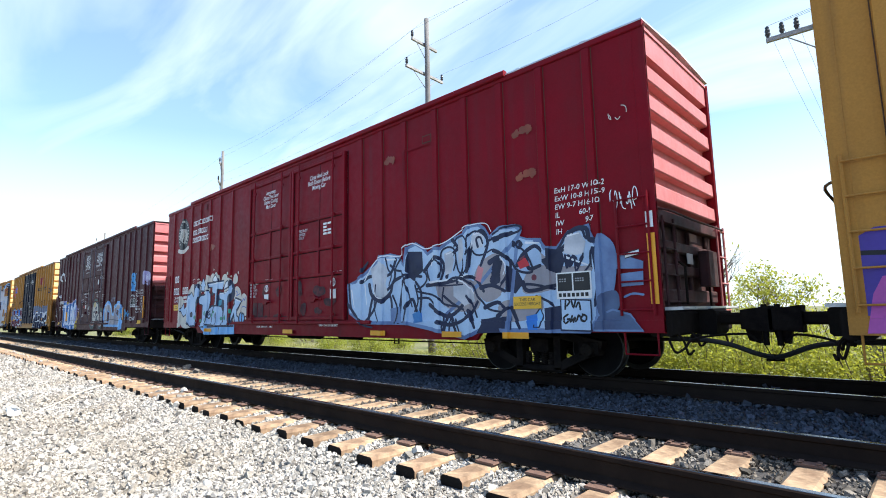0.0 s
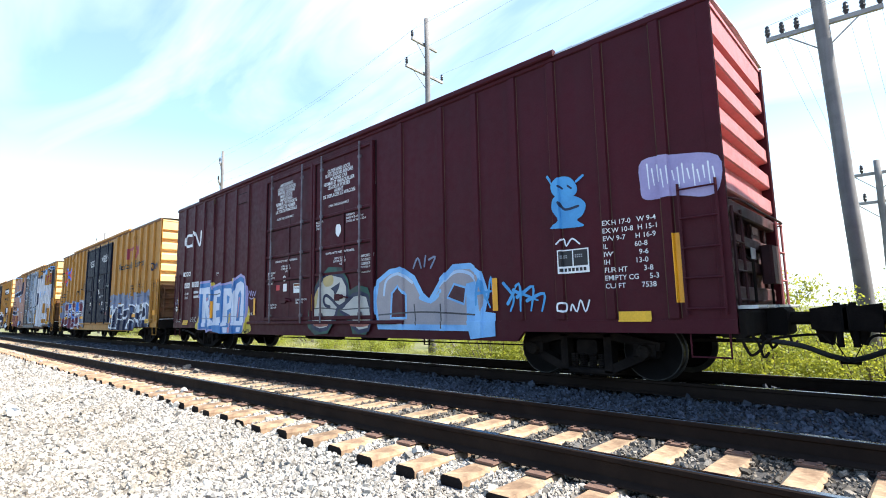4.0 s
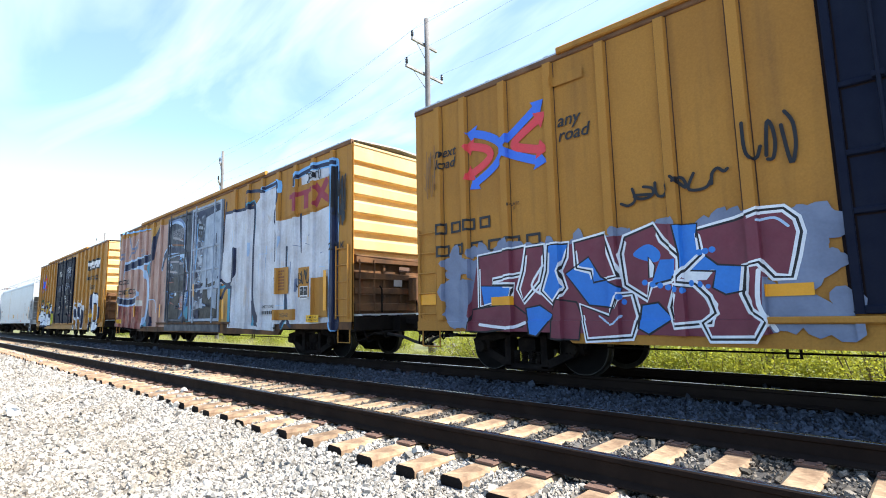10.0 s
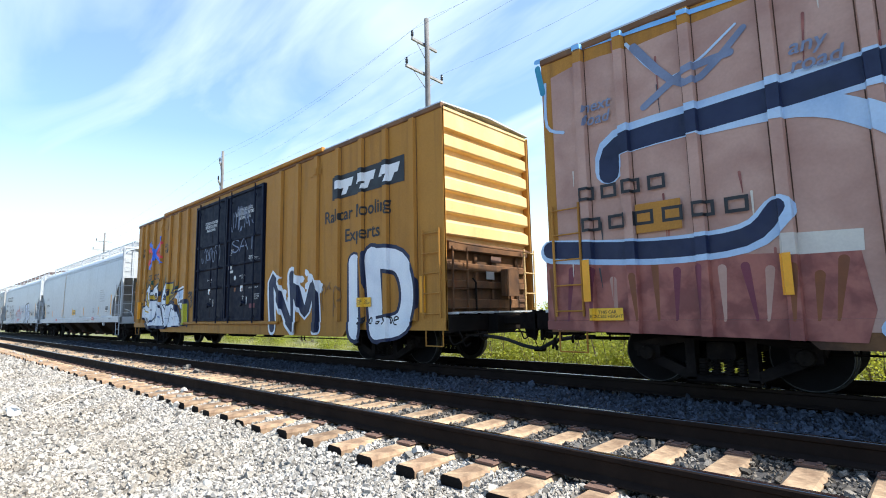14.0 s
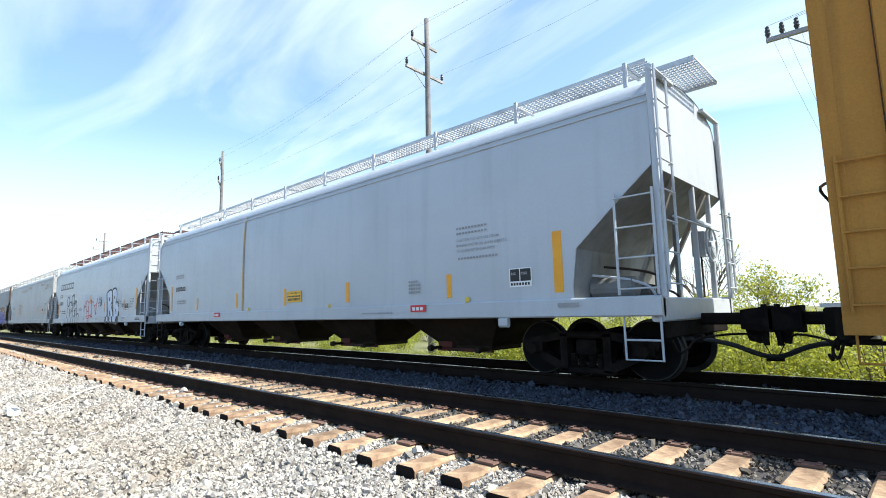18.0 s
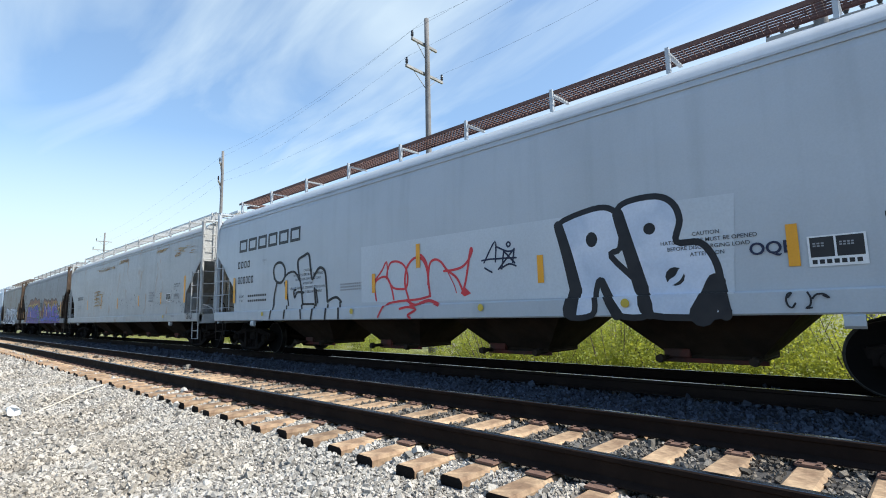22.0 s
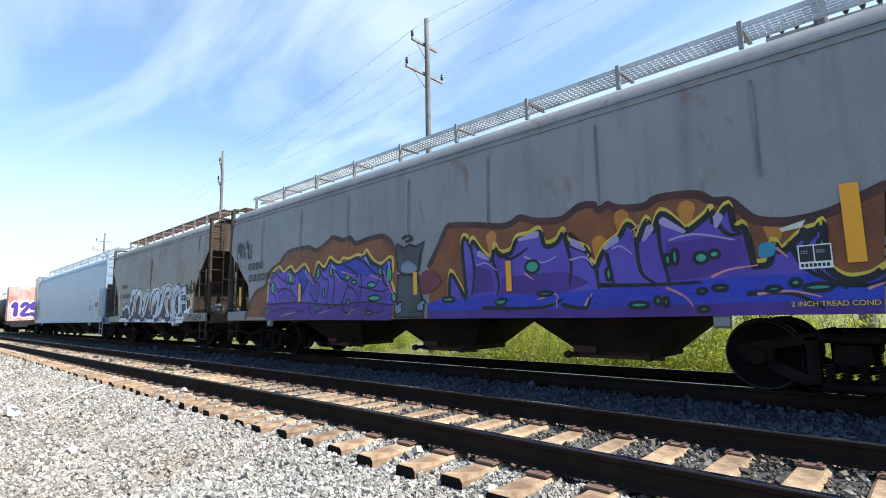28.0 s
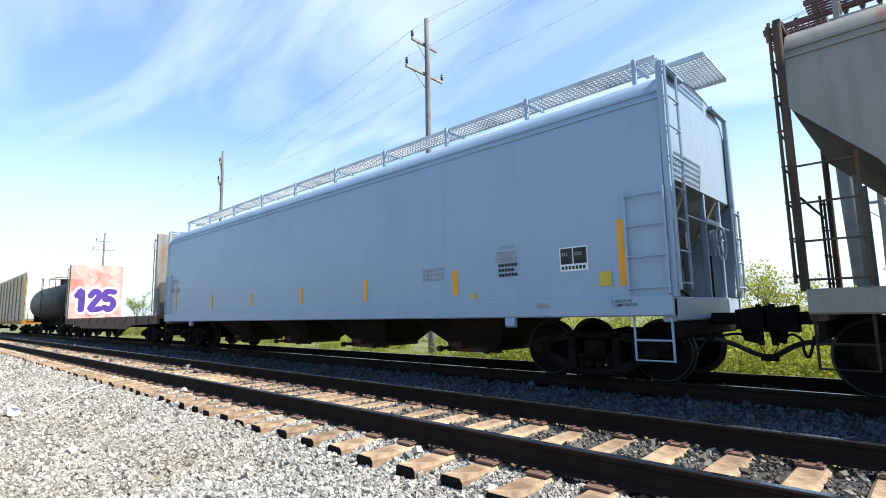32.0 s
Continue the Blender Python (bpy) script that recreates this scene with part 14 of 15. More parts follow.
def deco_h4(s):
    art_h4(s)
    s.bars(-179.74, 2.36, 0.9, 0.19, M_BLACKP, 4, 0.3, "car_number", "black car number drawn as bars")
    s.bars(-179.7, 2.03, 1.5, 0.19, M_BLACKP, 6, 0.3, "car_number")
    scrawl(s, -180.5, -179.6, 2.6, 3.3, S_BLACK, 0.03, 84, 8, label="black scrawled tag")
    strips(s, [(-166.2, 1.46, 2.29, 0.16), (-170.6, 1.36, 1.85, 0.11), (-172.8, 1.39, 1.82, 0.11), (-176.96, 1.38, 1.83, 0.11), (-180.2, 1.35, 1.9, 0.13)])
    black_label(s, -166.7, 1.42, 0.3, 0.26)
    # weld seams as soft dark streaks
    for k in range(7):
        x = -179 + 2.0 * k
        s.rect(x, x + 0.03, 2.5, 3.7, mat("seam_streak", (0.20, 0.20, 0.20), 0.6, amount=0.8), "seam_stain")
    s.text("2 INCH TREAD COND SHOES", -166.8, 1.02, 0.075, S_YEL, 0.01, name="stencil")


def deco_h5(s):
    art_h5(s)
    s.bars(-192.04, 2.40, 0.75, 0.17, M_BLACKP, 4, 0.3, "car_number", "dark car number drawn as bars")
    s.bars(-192.0, 1.98, 1.15, 0.17, M_BLACKP, 6, 0.3, "car_number")
    s.text("PLATE\nC", -190.9, 2.56, 0.075, M_GREYP, 0.004, align="CENTER")
    strips(s, [(-183.9, 1.36, 2.29, 0.16), (-186.22, 1.35, 1.80, 0.12), (-188.16, 1.37, 1.82, 0.12), (-190.0, 1.36, 1.75, 0.12), (-192.4, 1.37, 2.30, 0.13)])
    black_label(s, -184.85, 1.55, 0.5, 0.32)
    for x, w in ((-185.15, 0.75), (-191.9, 0.9)):
        s.rect(x, x + w, 0.95, 1.10, M_WHITEP, "shoe_label", "white label with black lettering")
        s.text("2 INCH HF COMP SHOES", x + w / 2, 0.99, 0.065, M_BLACKP, 0.008, align="CENTER", name="label_lettering")
    scrawl(s, -184.4, -183.6, 1.85, 2.35, S_BLACK, 0.06, 92, 6, label="smeared black tag")
    scrawl(s, -184.0, -182.9, 0.97, 1.17, S_NAVY, 0.03, 93, 9, label="dark tag on the sill")
    rust = mat("brown_rust_drip", (0.22, 0.09, 0.03), 0.8, rgb2=(0.34, 0.20, 0.10), amount=0.8, scale=3.0)
    for x, z0, z1, w in ((-188.25, 2.3, 3.35, 0.16), (-183.5, 3.3, 3.95, 0.09), (-185.2, 3.4, 3.95, 0.06), (-190.2, 3.0, 3.9, 0.05), (-187.3, 3.2, 3.95, 0.05)):
        me = Mesh()
        ribbon(me, [(x, z1), (x + 0.02, (z0 + z1) / 2), (x - 0.01, z0)], w, w2=w * 0.4)
        s.lay("rust_drip", me, rust, "brown rust drip")


def deco_h6(s):
    strips(s, [(-195.72, 1.35, 2.26, 0.14), (-198.83, 1.34, 1.78, 0.13), (-201.4, 1.30, 1.76, 0.13), (-203.97, 1.33, 1.72, 0.13), (-206.6, 1.33, 1.70, 0.13), (-209.3, 1.33, 1.75, 0.13), (-212.4, 1.35, 2.2, 0.13)])
    black_label(s, -196.70, 1.60, 0.46, 0.36)
    s.text("CAUTION", -197.66, 2.06, 0.07, M_GREYP, 0.004, align="CENTER", name="stencil")
    s.bars(-197.9, 1.98, 0.5, 0.03, M_GREYP, 8, 0.2, rows=4, ragged=0.2, name="stencil")
    s.bars(-197.85, 1.76, 0.45, 0.05, M_BLACKP, 7, 0.2, rows=3, ragged=0.2, name="stencil")
    s.bars(-199.65, 1.80, 0.55, 0.05, M_GREYP, 6, 0.3, rows=3, pitch=1.7, name="dimension_lettering")
    s.bars(-212.9, 2.3, 0.7, 0.13, M_GREYP, 3, 0.3, "car_number", "grey car number drawn as bars")
    s.bars(-212.9, 1.98, 0.9, 0.13, M_GREYP, 6, 0.3, "car_number")
    s.rect(-196.08, -195.90, 1.36, 1.56, S_YEL, "yellow_label", "yellow paper label")
    dot_label(s, -198.4, 1.30)
    s.rect(-197.1, -196.9, 1.08, 1.14, M_GREYP, "makers_plate")
    s.text("2 INCH HF\nCOMP SHOES", -195.9, 1.12, 0.06, M_BLACKP, 0.004, lead=0.9, name="stencil")


deco_h1(SIDE_H1)
deco_h2(SIDE_H2)
deco_h3(SIDE_H3)
deco_h4(SIDE_H4)
deco_h5(SIDE_H5)
deco_h6(SIDE_H6)

# ---- the cars behind the hoppers ----


def bulkhead_flat(front, rear):
    car, c = car_root("bulkhead_flatcar", front, rear, "rusty empty bulkhead flatcar with a graffitied red bulkhead", "flatcar", "")
    h = (front - rear) / 2
    me = Mesh()
    me.box(-h, h, -1.40, 1.40, 1.06, 1.16)
    deck = part("deck", me, M_TIE, car, "worn plank deck")
    for y in (-1.42, 1.34):
        me = Mesh()
        me.prism([(-h, 0.85), (-h * 0.62, 0.80), (-h * 0.5, 0.62), (h * 0.5, 0.62), (h * 0.62, 0.80), (h, 0.85), (h, 1.18), (-h, 1.18)], 1, y, y + 0.08)
        part("side_sill", me, M_RUSTY, car)
    for k in range(10):
        me = Mesh()
        x = -h + 1.0 + (2 * h - 2) * k / 9
        me.box(x - 0.06, x + 0.06, -1.48, -1.421, 0.9, 1.14, 0.01)
        part("stake_pocket", me, M_RUSTY, car)
    me = Mesh()
    me.box(-h + 0.2, h - 0.2, -0.3, 0.3, 0.66, 1.06, 0.03)
    part("centre_sill", me, M_UNDER, car)
    for s in (1, -1):
        # the rear wall's red is paled to carry the sun's glare
        face = M_TAN if s > 0 else mat("bulkhead_sun_paled_red", (0.62, 0.40, 0.36), 0.6, rgb2=(0.40, 0.12, 0.08), amount=0.45, scale=1.3, rust=0.15, bump=0.1)
        b = Mesh()
        x0, x1 = sorted((s * (h - 0.55), s * (h - 0.49)))
        b.box(x0, x1, -1.40, 1.40, 1.16, 4.50)
        bk = part("bulkhead", b, face, car, "steel bulkhead wall")
        for y in (-1.38, -0.5, 0.5, 1.38):
            p = Mesh()
            p.prism([(s * (h - 0.49), 1.16), (s * (h - 0.05), 1.16), (s * (h - 0.30), 4.45), (s * (h - 0.49), 4.50)], 1, y - 0.05, y + 0.05)
            part("bulkhead_post", p, M_TAN, bk)
        ladder(car, s * (h - 0.45) - 0.2 if s < 0 else h - 0.47, s * (h - 0.45) + 0.2 if s < 0 else h - 0.07, -1.45, 1.4, 4.2, 8, M_TAN, "bulkhead_ladder")
        truck(car, s * (h - 1.7))
        coupler(car, s * h, s, 0.65)
    # painted numbers on the rear bulkhead, which faces the sun
    me = Mesh()
    mats = [S_WHITE, S_PURPLE, S_RED]
    x = -h + 0.57
    for li, w in ((0, 0.62), (1, 0.36)):
        m2 = Mesh()
        for i, ch in enumerate("125"):
            for st in GLYPH[ch]:
                ribbon(m2, [(-1.12 + i * 0.76 + a * 0.62, 1.72 + b * 1.15) for a, b in st], w, lift=0.003 * li + 0.0006 * i)
        me.mi = li
        me.add([(x + 0.004 + p[1], p[0], p[2]) for p in m2.v], m2.f)
    part("bulkhead_graffiti", me, mats, car, "white-edged purple painted numerals")
    return car


def tank_car(front, rear):
    car, c = car_root("tank_car", front, rear, "glossy black railway tank car", "tank car", "")
    h = (front - rear) / 2
    me = Mesh()
    L = h - 0.75
    prof = [(-L, 0.02), (-L + 0.03, 0.55), (-L + 0.14, 0.95), (-L + 0.36, 1.26), (-L + 0.62, 1.38)] + [(L - 0.62, 1.38), (L - 0.36, 1.26), (L - 0.14, 0.95), (L - 0.03, 0.55), (L, 0.02)]
    me.lathe(prof, 0, (0, 0, 2.40), 32)
    part("tank", me, M_TANK, car, smooth=True)
    me = Mesh()
    me.tube([(0, 0, 3.70), (0, 0, 4.10)], 0.42, 18)
    me.tube([(0, 0, 4.10), (0, 0, 4.16)], 0.46, 18)
    part("manway", me, M_TANK, car)
    me = Mesh()
    me.tube([(-1.2, -0.9, 4.2), (1.2, -0.9, 4.2), (1.2, 0.9, 4.2), (-1.2, 0.9, 4.2), (-1.2, -0.9, 4.2)], 0.025, 6)
    for x in (-1.2, 1.2):
        for y in (-0.9, 0.9):
            me.tube([(x, y, 3.3), (x, y, 4.2)], 0.022, 6)
    part("top_railing", me, M_TANK, car)
    ladder(car, -0.25, 0.25, -1.42, 1.2, 4.1, 9, M_TANK, "tank_ladder")
    me = Mesh()
    me.box(-h, h, -0.32, 0.32, 0.72, 1.02, 0.03)
    for s in (1, -1):
        me.box(*sorted((s * (h - 1.6), s * h)), -1.35, 1.35, 0.98, 1.08)
        me.box(*sorted((s * (h - 2.0), s * (h - 1.5))), -1.1, 1.1, 1.0, 1.7, 0.05)
    part("sill", me, M_UNDER, car)
    for s in (1, -1):
        me = Mesh()
        me.tube([(s * h, -1.3, 1.08), (s * h, -1.3, 2.1), (s * h, 1.3, 2.1), (s * h, 1.3, 1.08)], 0.025, 6)
        part("end_railing", me, M_TANK, car)
        truck(car, s * (h - 1.6))
        coupler(car, s * h, s, 0.6)
    return car


def autorack(front, rear):
    car, c = car_root("autorack", front, rear, "yellow-framed enclosed autorack car with pale slatted sides", "autorack", "")
    h = (front - rear) / 2
    m_panel = mat("rack_panel", (0.50, 0.47, 0.38), 0.5, scale=0.8, streak=0.3, bump=0.05)
    m_end = mat("rack_end", (0.62, 0.60, 0.55), 0.5, scale=0.8, streak=0.2, bump=0.05)
    me = Mesh()
    me.box(-h, h, -1.36, 1.36, 1.2, 5.2)
    part("side_shell", me, m_panel, car)
    for k in range(7):
        me = Mesh()
        me.box(-h + 0.2, h - 0.2, -1.40, -1.361, 1.4 + 0.52 * k, 1.76 + 0.52 * k, 0.012)
        part("side_slat", me, m_panel, car)
    for k in range(13):
        me = Mesh()
        x = -h + 0.12 + (2 * h - 0.24) * k / 12
        me.box(x - 0.09, x + 0.09, -1.47, -1.402, 0.95, 5.15, 0.015)
        part("side_post", me, M_YELLOW, car)
    me = Mesh()
    me.prism([(-1.38, 5.201), (-1.25, 5.36), (0, 5.48), (1.25, 5.36), (1.38, 5.201)], 0, -h, h)
    part("roof", me, M_GALV, car)
    me = Mesh()
    me.box(h + 0.001, h + 0.05, -1.30, 1.30, 1.3, 5.1)
    part("end_door", me, m_end, car, "pale end doors in the sun")
    me = Mesh()
    me.box(-h, h, -1.42, 1.42, 0.85, 1.199, 0.03)
    part("frame_sill", me, M_YELLOW, car)
    for s in (1, -1):
        truck(car, s * (h - 2.4))
        coupler(car, s * h, s, 0.7)
    return car


bulkhead_flat(-214.85, -231.5)
tank_car(-232.9, -246.6)
autorack(-248.0, -275.0)

# ---- poles and wires ----


def line_pole(x, y, foot, top, arms, label, lean=(0.0, 0.0), r0=0.17, r1=0.11):
    """A wooden pole; arms: (height, half length, turn in degrees, insulators at the ends)."""
    rt = root("utility_pole", x, y, foot, label, "utility pole", "poles along the tracks")
    me = Mesh()
    n = 9
    rng = random.Random(int(x * 10))
    pts = [(lean[0] * (i / n) + rng.uniform(-0.012, 0.012), lean[1] * (i / n), -0.3 + (top - foot + 0.3) * i / n) for i in range(n + 1)]
    me.tube(pts, r0, 10, r1)
    part("shaft", me, M_POLE, rt, "grey weathered wooden shaft", smooth=True)
    tips = []
    for z, half, turn, both in arms:
        a = radians(turn)
        d = Vector((math.cos(a), math.sin(a), 0))
        t = (z - foot) / (top - foot)
        o = Vector((lean[0] * t, lean[1] * t, z - foot))
        me = Mesh()
        s = Vector((-d.y, d.x, 0))
        p, q = o - d * half + s * 0.16, o + d * half + s * 0.16
        ring = []
        for e in (p, q):
            ring += [e + s * 0.05 + Vector((0, 0, 0.06)), e - s * 0.05 + Vector((0, 0, 0.06)), e - s * 0.05 - Vector((0, 0, 0.06)), e + s * 0.05 - Vector((0, 0, 0.06))]
        me.add(ring, [(0, 1, 2, 3), (7, 6, 5, 4), (0, 4, 5, 1), (1, 5, 6, 2), (2, 6, 7, 3), (3, 7, 4, 0)])
        part("crossarm", me, M_ARM, rt, "grey wooden crossarm")
        for k in (-1, 1):
            me = Mesh()
            me.tube([o + d * half * 0.62 * k + s * 0.16 - Vector((0, 0, 0.06)), o - Vector((0, 0, 0.75)) + s * 0.10], 0.018, 5)
            part("arm_brace", me, M_ARM, rt)
        ks = (-1, 1) if both == 2 else ((-1,) if both == 1 else (-1, -0.72, -0.44, 0.44, 0.72, 1))
        for k in ks:
            me = Mesh()
            e = o + d * half * 0.96 * k + s * 0.16 + Vector((0, 0, 0.06))
            me.lathe([(0.0, 0.03), (0.06, 0.05), (0.12, 0.075), (0.15, 0.055), (0.22, 0.07), (0.27, 0.05), (0.32, 0.055), (0.36, 0.02)], 2, e, 10)
            part("insulator", me, M_INSUL, rt, "dark glazed insulator")
            tips.append(Vector((x, y, foot)) + e + Vector((0, 0, 0.36)))
    return tips


def wire(p, q, sag=0.5, r=0.0035):
    me = Mesh()
    p, q = Vector(p), Vector(q)
    me.tube([p.lerp(q, i / 12) - Vector((0, 0, sag * 4 * (i / 12) * (1 - i / 12))) for i in range(13)], r, 4)
    tagged(part("overhead_wire", me, M_WIRE, None), "thin dark overhead wire strung between poles", "wire", "overhead wires")


P1 = line_pole(-16.0, 16.1, -1.0, 15.0, [(13.73, 0.85, 92, 1), (12.26, 1.25, 92, 2)], "tall grey wooden utility pole with two crossarms")
P2 = line_pole(-41.9, 17.5, -1.0, 15.0, [(12.2, 0.95, 150, 2), (13.9, 0.45, 150, 1)], "distant wooden utility pole behind the train", r0=0.16)
P3 = line_pole(-94.7, 21.2, -1.0, 15.0, [(13.6, 1.1, 92, 1), (12.2, 1.5, 92, 2)], "far wooden utility pole behind the train")
P4 = line_pole(-1.02, 16.0, -1.0, 14.6, [(8.42, 1.25, 4, 6), (12.9, 1.35, 92, 2), (14.2, 0.95, 92, 1)], "wooden utility pole with a long crossarm and many insulators", lean=(-0.45, 0.0), r0=0.19, r1=0.14)
P5 = line_pole(-0.95, 27.0, -1.0, 6.9, [(6.4, 1.2, 2, 6), (5.2, 1.2, 2, 6)], "wooden utility pole standing further back", r0=0.16)
for a, b in ((P1, P2), (P2, P3)):
    for i, j in zip(sorted(a, key=lambda p: p.z), sorted(b, key=lambda p: p.z)):
        wire(i, j, 0.6)
for i, j in zip(P1, (P4[8], P4[6], P4[7])):
    wire(i, j, 0.3)
wire((-16.0, 16.1, 15.0), (-1.4, 16.0, 14.5), 0.3)
wire((-16.0, 16.1, 15.0), (-41.9, 17.5, 15.0), 0.6)
for k, tip in enumerate(P4[:6]):
    wire(tip, P5[k % 6], 0.25, 0.0045)
    wire(tip, (tip.x + 12.0, 14.0, tip.z + 1.5), 0.4, 0.0045)

# ---- plants ----


def leaf_cloud(clumps, per, size, seed):
    """Leaves on clumps (x, y, z, radius): each a folded pair of triangles."""
    rng = np.random.default_rng(seed)
    V, F = [], []
    for cx, cy, cz, r in clumps:
        n = int(per * (r / 0.5) ** 2)
        d = rng.normal(size=(n, 3))
        d /= np.linalg.norm(d, axis=1, keepdims=True)
        p = np.array([cx, cy, cz]) + d * (r * rng.uniform(0.35, 1.08, n) ** 0.6)[:, None] * np.array([1.0, 1.0, 0.85])
        u = rng.normal(size=(n, 3)); u /= np.linalg.norm(u, axis=1, keepdims=True)
        w = np.cross(u, rng.normal(size=(n, 3))); w /= np.linalg.norm(w, axis=1, keepdims=True)
        s = (size * rng.uniform(0.6, 1.35, n))[:, None]
        k = len(V) * 4
        quad = np.stack([p - u * s, p + w * s * 0.55, p + u * s, p - w * s * 0.55], 1)
        V.append(quad.reshape(-1, 3))
    V = np.concatenate(V)
    me = Mesh()
    me.v = [tuple(p) for p in V.tolist()]
    m = len(me.v) // 4
    me.f = [(4 * i, 4 * i + 1, 4 * i + 2) for i in range(m)] + [(4 * i, 4 * i + 2, 4 * i + 3) for i in range(m)]
    me.fm = [0] * len(me.f)
    return me


def shrub(seed, w, tall):
    rng = random.Random(seed)
    rt = root("shrub", 0, 0, 0, "dense leafy shrub in fresh yellow-green spring leaf", "shrub", "shrubs along the tracks")
    st = Mesh()
    clumps = []
    for k in range(int(11 * w)):
        a, r = rng.uniform(0, 6.28), w * math.sqrt(rng.random())
        x, y = r * math.cos(a), r * 0.7 * math.sin(a)
        z = tall * rng.uniform(0.35, 0.92) * (1 - 0.25 * (r / w) ** 2)
        clumps.append((x, y, z, rng.uniform(0.22, 0.42)))
        clumps.append((x * 1.05, y, z * 0.45, rng.uniform(0.3, 0.5)))
        st.tube([(x * 0.3, y * 0.3, -0.2), (x * 0.7, y * 0.7, z * 0.5), (x, y, z + 0.25)], 0.018, 5, 0.005)
    part("stem", st, M_BARK, rt)
    part("foliage", leaf_cloud(clumps, 300, 0.036, seed), M_LEAF, rt)
    return rt


def tree(seed, x, y, foot, tall, leaf, label, spread=1.0):
    rng = random.Random(seed)
    rt = root("tree", x, y, foot, label, "tree", "trees beyond the tracks")
    tk, tips = Mesh(), []

    def grow(p, d, length, r, level):
        q = p + d * length
        mid = p.lerp(q, 0.5) + Vector((rng.uniform(-1, 1), rng.uniform(-1, 1), 0)) * length * 0.06
        tk.tube([p, mid, q], r, 6 if level < 2 else 4, r * 0.62)
        if level >= 4:
            tips.append(q)
            return
        for _ in range(3 if level < 3 else 2):
            nd = (d + Vector((rng.uniform(-1, 1), rng.uniform(-1, 1), rng.uniform(-0.15, 0.7))) * 0.62 * spread).normalized()
            grow(p.lerp(q, rng.uniform(0.6, 1.0)), nd, length * rng.uniform(0.62, 0.82), r * 0.55, level + 1)
        if level >= 2:
            tips.append(q)
    for k in range(2):
        grow(Vector((0.15 * k, 0, -0.2)), Vector((rng.uniform(-0.25, 0.25), rng.uniform(-0.2, 0.2), 1)).normalized(), tall * 0.32, 0.055 * tall / 4, 0)
    part("trunk", tk, M_BARK, rt, "forking grey-brown trunk and limbs")
    if leaf:
        part("crown", leaf_cloud([(p.x, p.y, p.z, rng.uniform(0.16, 0.30)) for p in tips], leaf, 0.05, seed), M_LEAF, rt, "sparse crown of young leaves")
    return rt


def grass(x0, x1, y0, y1, n, tall, seed, label):
    rng = np.random.default_rng(seed)
    px, py = rng.uniform(x0, x1, n), rng.uniform(y0, y1, n)
    pz = np.array([ground_height(a, b) for a, b in zip(px, py)])
    a = rng.uniform(0, 6.28, n)
    w, h = 0.014 + 0.01 * rng.random(n), tall * rng.uniform(0.4, 1.2, n)
    lx, ly = rng.normal(0, 0.35, n) * h, rng.normal(0, 0.35, n) * h
    b = np.stack([px, py, pz - 0.02], -1)
    s = np.stack([np.cos(a) * w, np.sin(a) * w, 0 * a], -1)
    mid = b + np.stack([lx * 0.3, ly * 0.3, h * 0.6], -1)
    tip = b + np.stack([lx, ly, h], -1)
    V = np.stack([b - s, b + s, mid + s * 0.7, mid - s * 0.7, tip], 1).reshape(-1, 3)
    me = Mesh()
    me.v = [tuple(p) for p in V.tolist()]
    me.f = [f for i in range(n) for f in ((5 * i, 5 * i + 1, 5 * i + 2, 5 * i + 3), (5 * i + 3, 5 * i + 2, 5 * i + 4))]
    me.fm = [0] * len(me.f)
    tagged(part("grass", me, M_GRASS, None), label, "grass", kind="stuff")


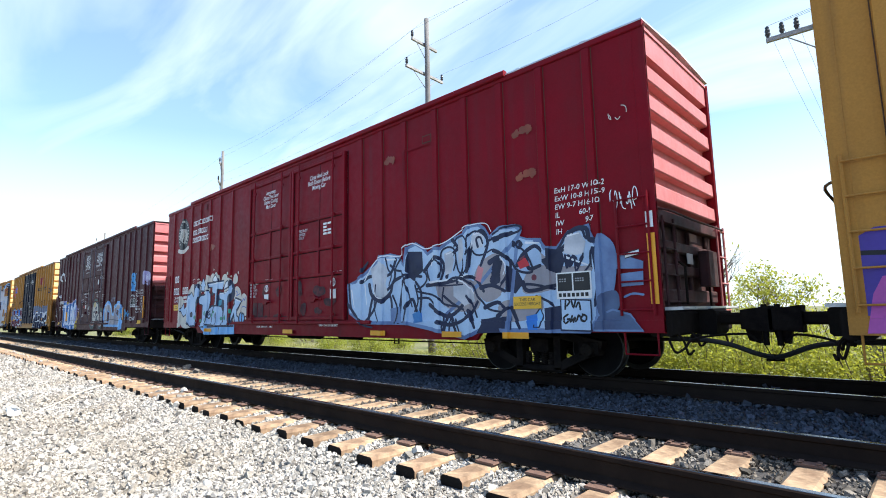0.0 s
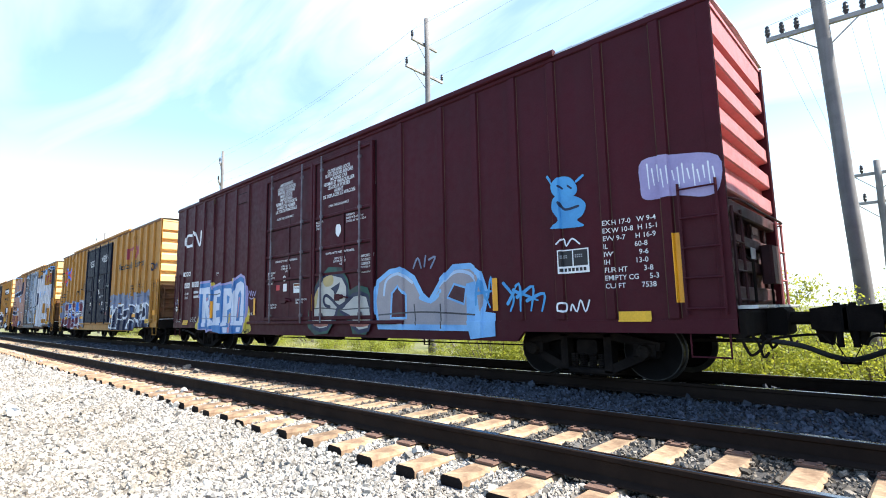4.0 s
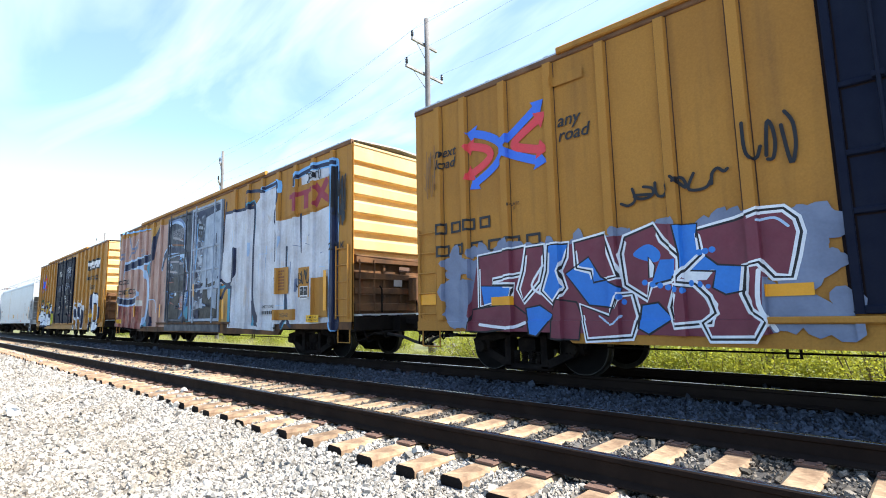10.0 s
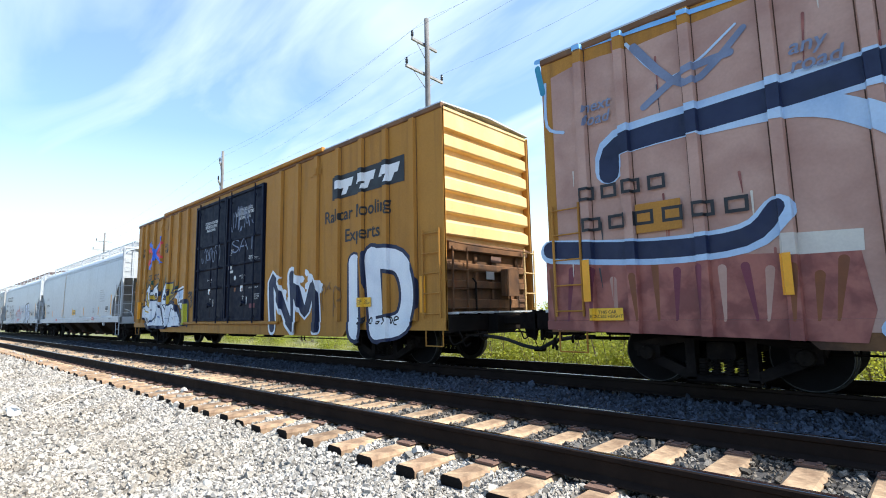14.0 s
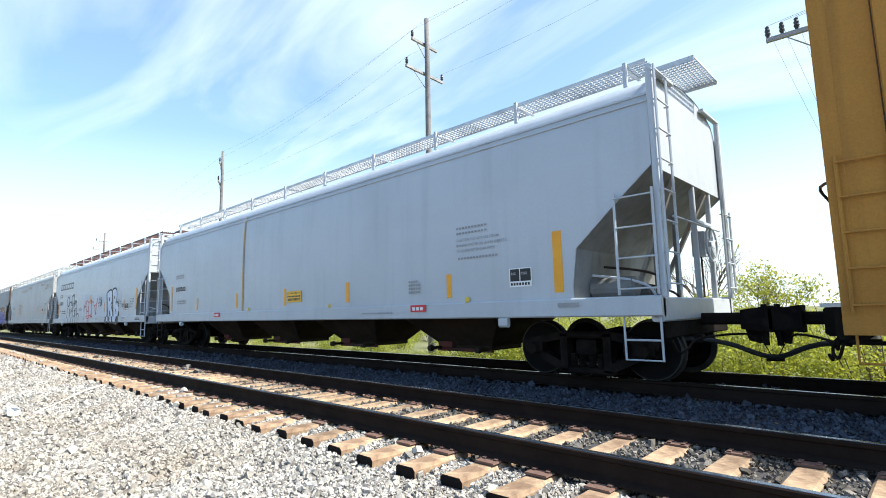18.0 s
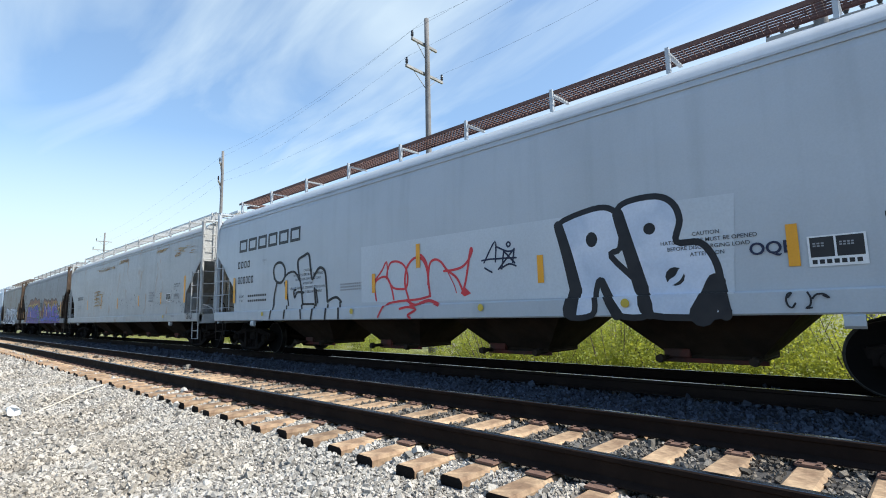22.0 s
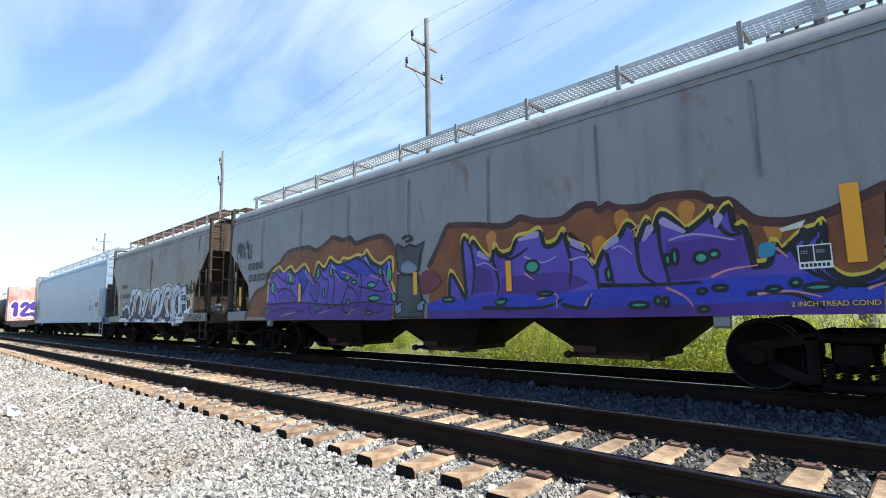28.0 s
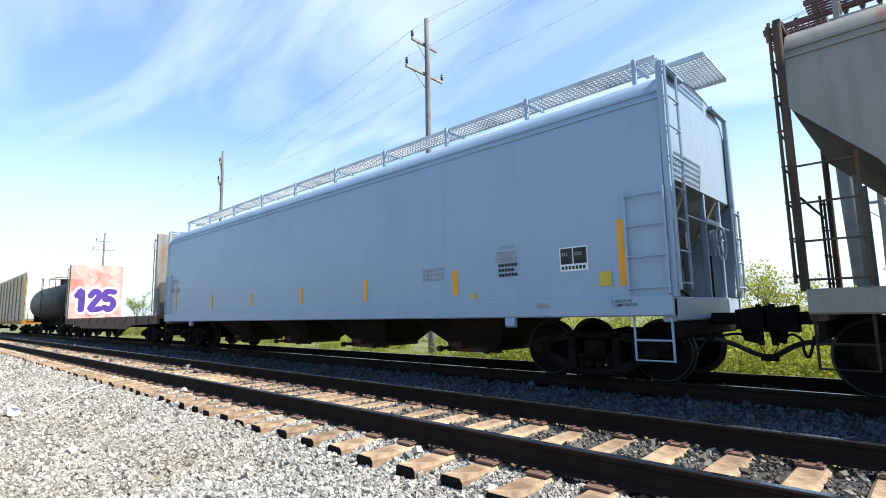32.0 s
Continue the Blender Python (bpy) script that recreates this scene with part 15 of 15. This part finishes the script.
def plants():
    rng = random.Random(5)
    made = [shrub(40 + k, w, t) for k, (w, t) in enumerate(((1.5, 2.0), (1.9, 2.6), (1.3, 1.6), (2.1, 3.0)))]
    first = [True] * 4
    x = 4.5
    while x > -80:
        k = rng.randrange(4)
        near = x > -12.8
        y = rng.uniform(13.6, 15.2) if near else rng.uniform(19.0, 24.0)
        m = pose(x, y, -1.0, 0, 0, rng.uniform(0, 360))
        if first[k]:
            made[k].matrix_basis = m
            first[k] = False
        else:
            copy_thing(made[k], m)
        k2 = rng.randrange(4)
        if (near or rng.random() < 0.6) and not first[k2]:
            copy_thing(made[k2], pose(x + 0.5, y + 2.2 + rng.random() * 3, -0.9, 0, 0, rng.uniform(0, 360)))
        x -= rng.uniform(0.8, 1.3) if near else rng.uniform(1.6, 3.0)
    for x, y, k in ((-19.2, 15.4, 2), (-23.4, 16.0, 0), (-29.0, 15.6, 2), (-36.5, 16.5, 0)):
        copy_thing(made[k], pose(x, y, -1.0, 0, 0, 40 * x))
    tree(3, -3.6, 18.2, -0.9, 4.0, 45, "small tree with thin branches and sparse young leaves")
    tree(8, -5.3, 19.5, -0.9, 5.6, 6, "bare small tree with fine branches", spread=0.9)
    tree(12, 0.6, 17.5, -0.9, 4.4, 10, "nearly bare small tree behind the pole")
    tree(23, -69.5, 19.6, -0.9, 6.0, 90, "leafy small tree beyond the tracks")
    tree(15, -44, 24.0, -0.9, 5.0, 60, "leafy small tree beyond the tracks")
    tree(17, -52, 20.0, -0.9, 4.6, 60, "leafy small tree beyond the tracks")
    tree(19, -66, 22.0, -0.9, 5.4, 60, "leafy small tree beyond the tracks")
    grass(-26, -11.5, 10.4, 17.0, 24000, 0.38, 61, "long green and straw-coloured grass beyond the tracks")
    grass(-11.5, 3, 10.4, 13.2, 9000, 0.22, 63, "short rough grass in front of the shrubs")
    grass(-60, -26, 10.6, 17.0, 16000, 0.55, 62, "long green and straw-coloured grass beyond the tracks")


plants()

# ---- what moves ----


def motions():
    """The train rolls past, and every wheelset turns with it."""
    for car, c in CARS:
        walk(car, [(t, pose(c + GONE[t], FAR_Y, 0)) for t in range(33)])
    times = [k / 10 for k in range(240)] + [24 + k / 15 for k in range(121)]
    turns = []
    for t in times:
        i = min(int(t), 31)
        a, b = GONE[i], GONE[i + 1]
        v0, v1 = (b - GONE[i - 1]) / 2 if i else b - a, (GONE[i + 2] - a) / 2 if i < 31 else b - a
        u = t - i
        gone = a * (2 * u ** 3 - 3 * u * u + 1) + v0 * (u ** 3 - 2 * u * u + u) + b * (3 * u * u - 2 * u ** 3) + v1 * (u ** 3 - u * u)
        turns.append((t, math.degrees(gone / WHEEL_R)))
    for wheels, x in SPINNING:
        walk(wheels, [(t, pose(x, 0, WHEEL_R, 0, a, 0)) for t, a in turns])


motions()
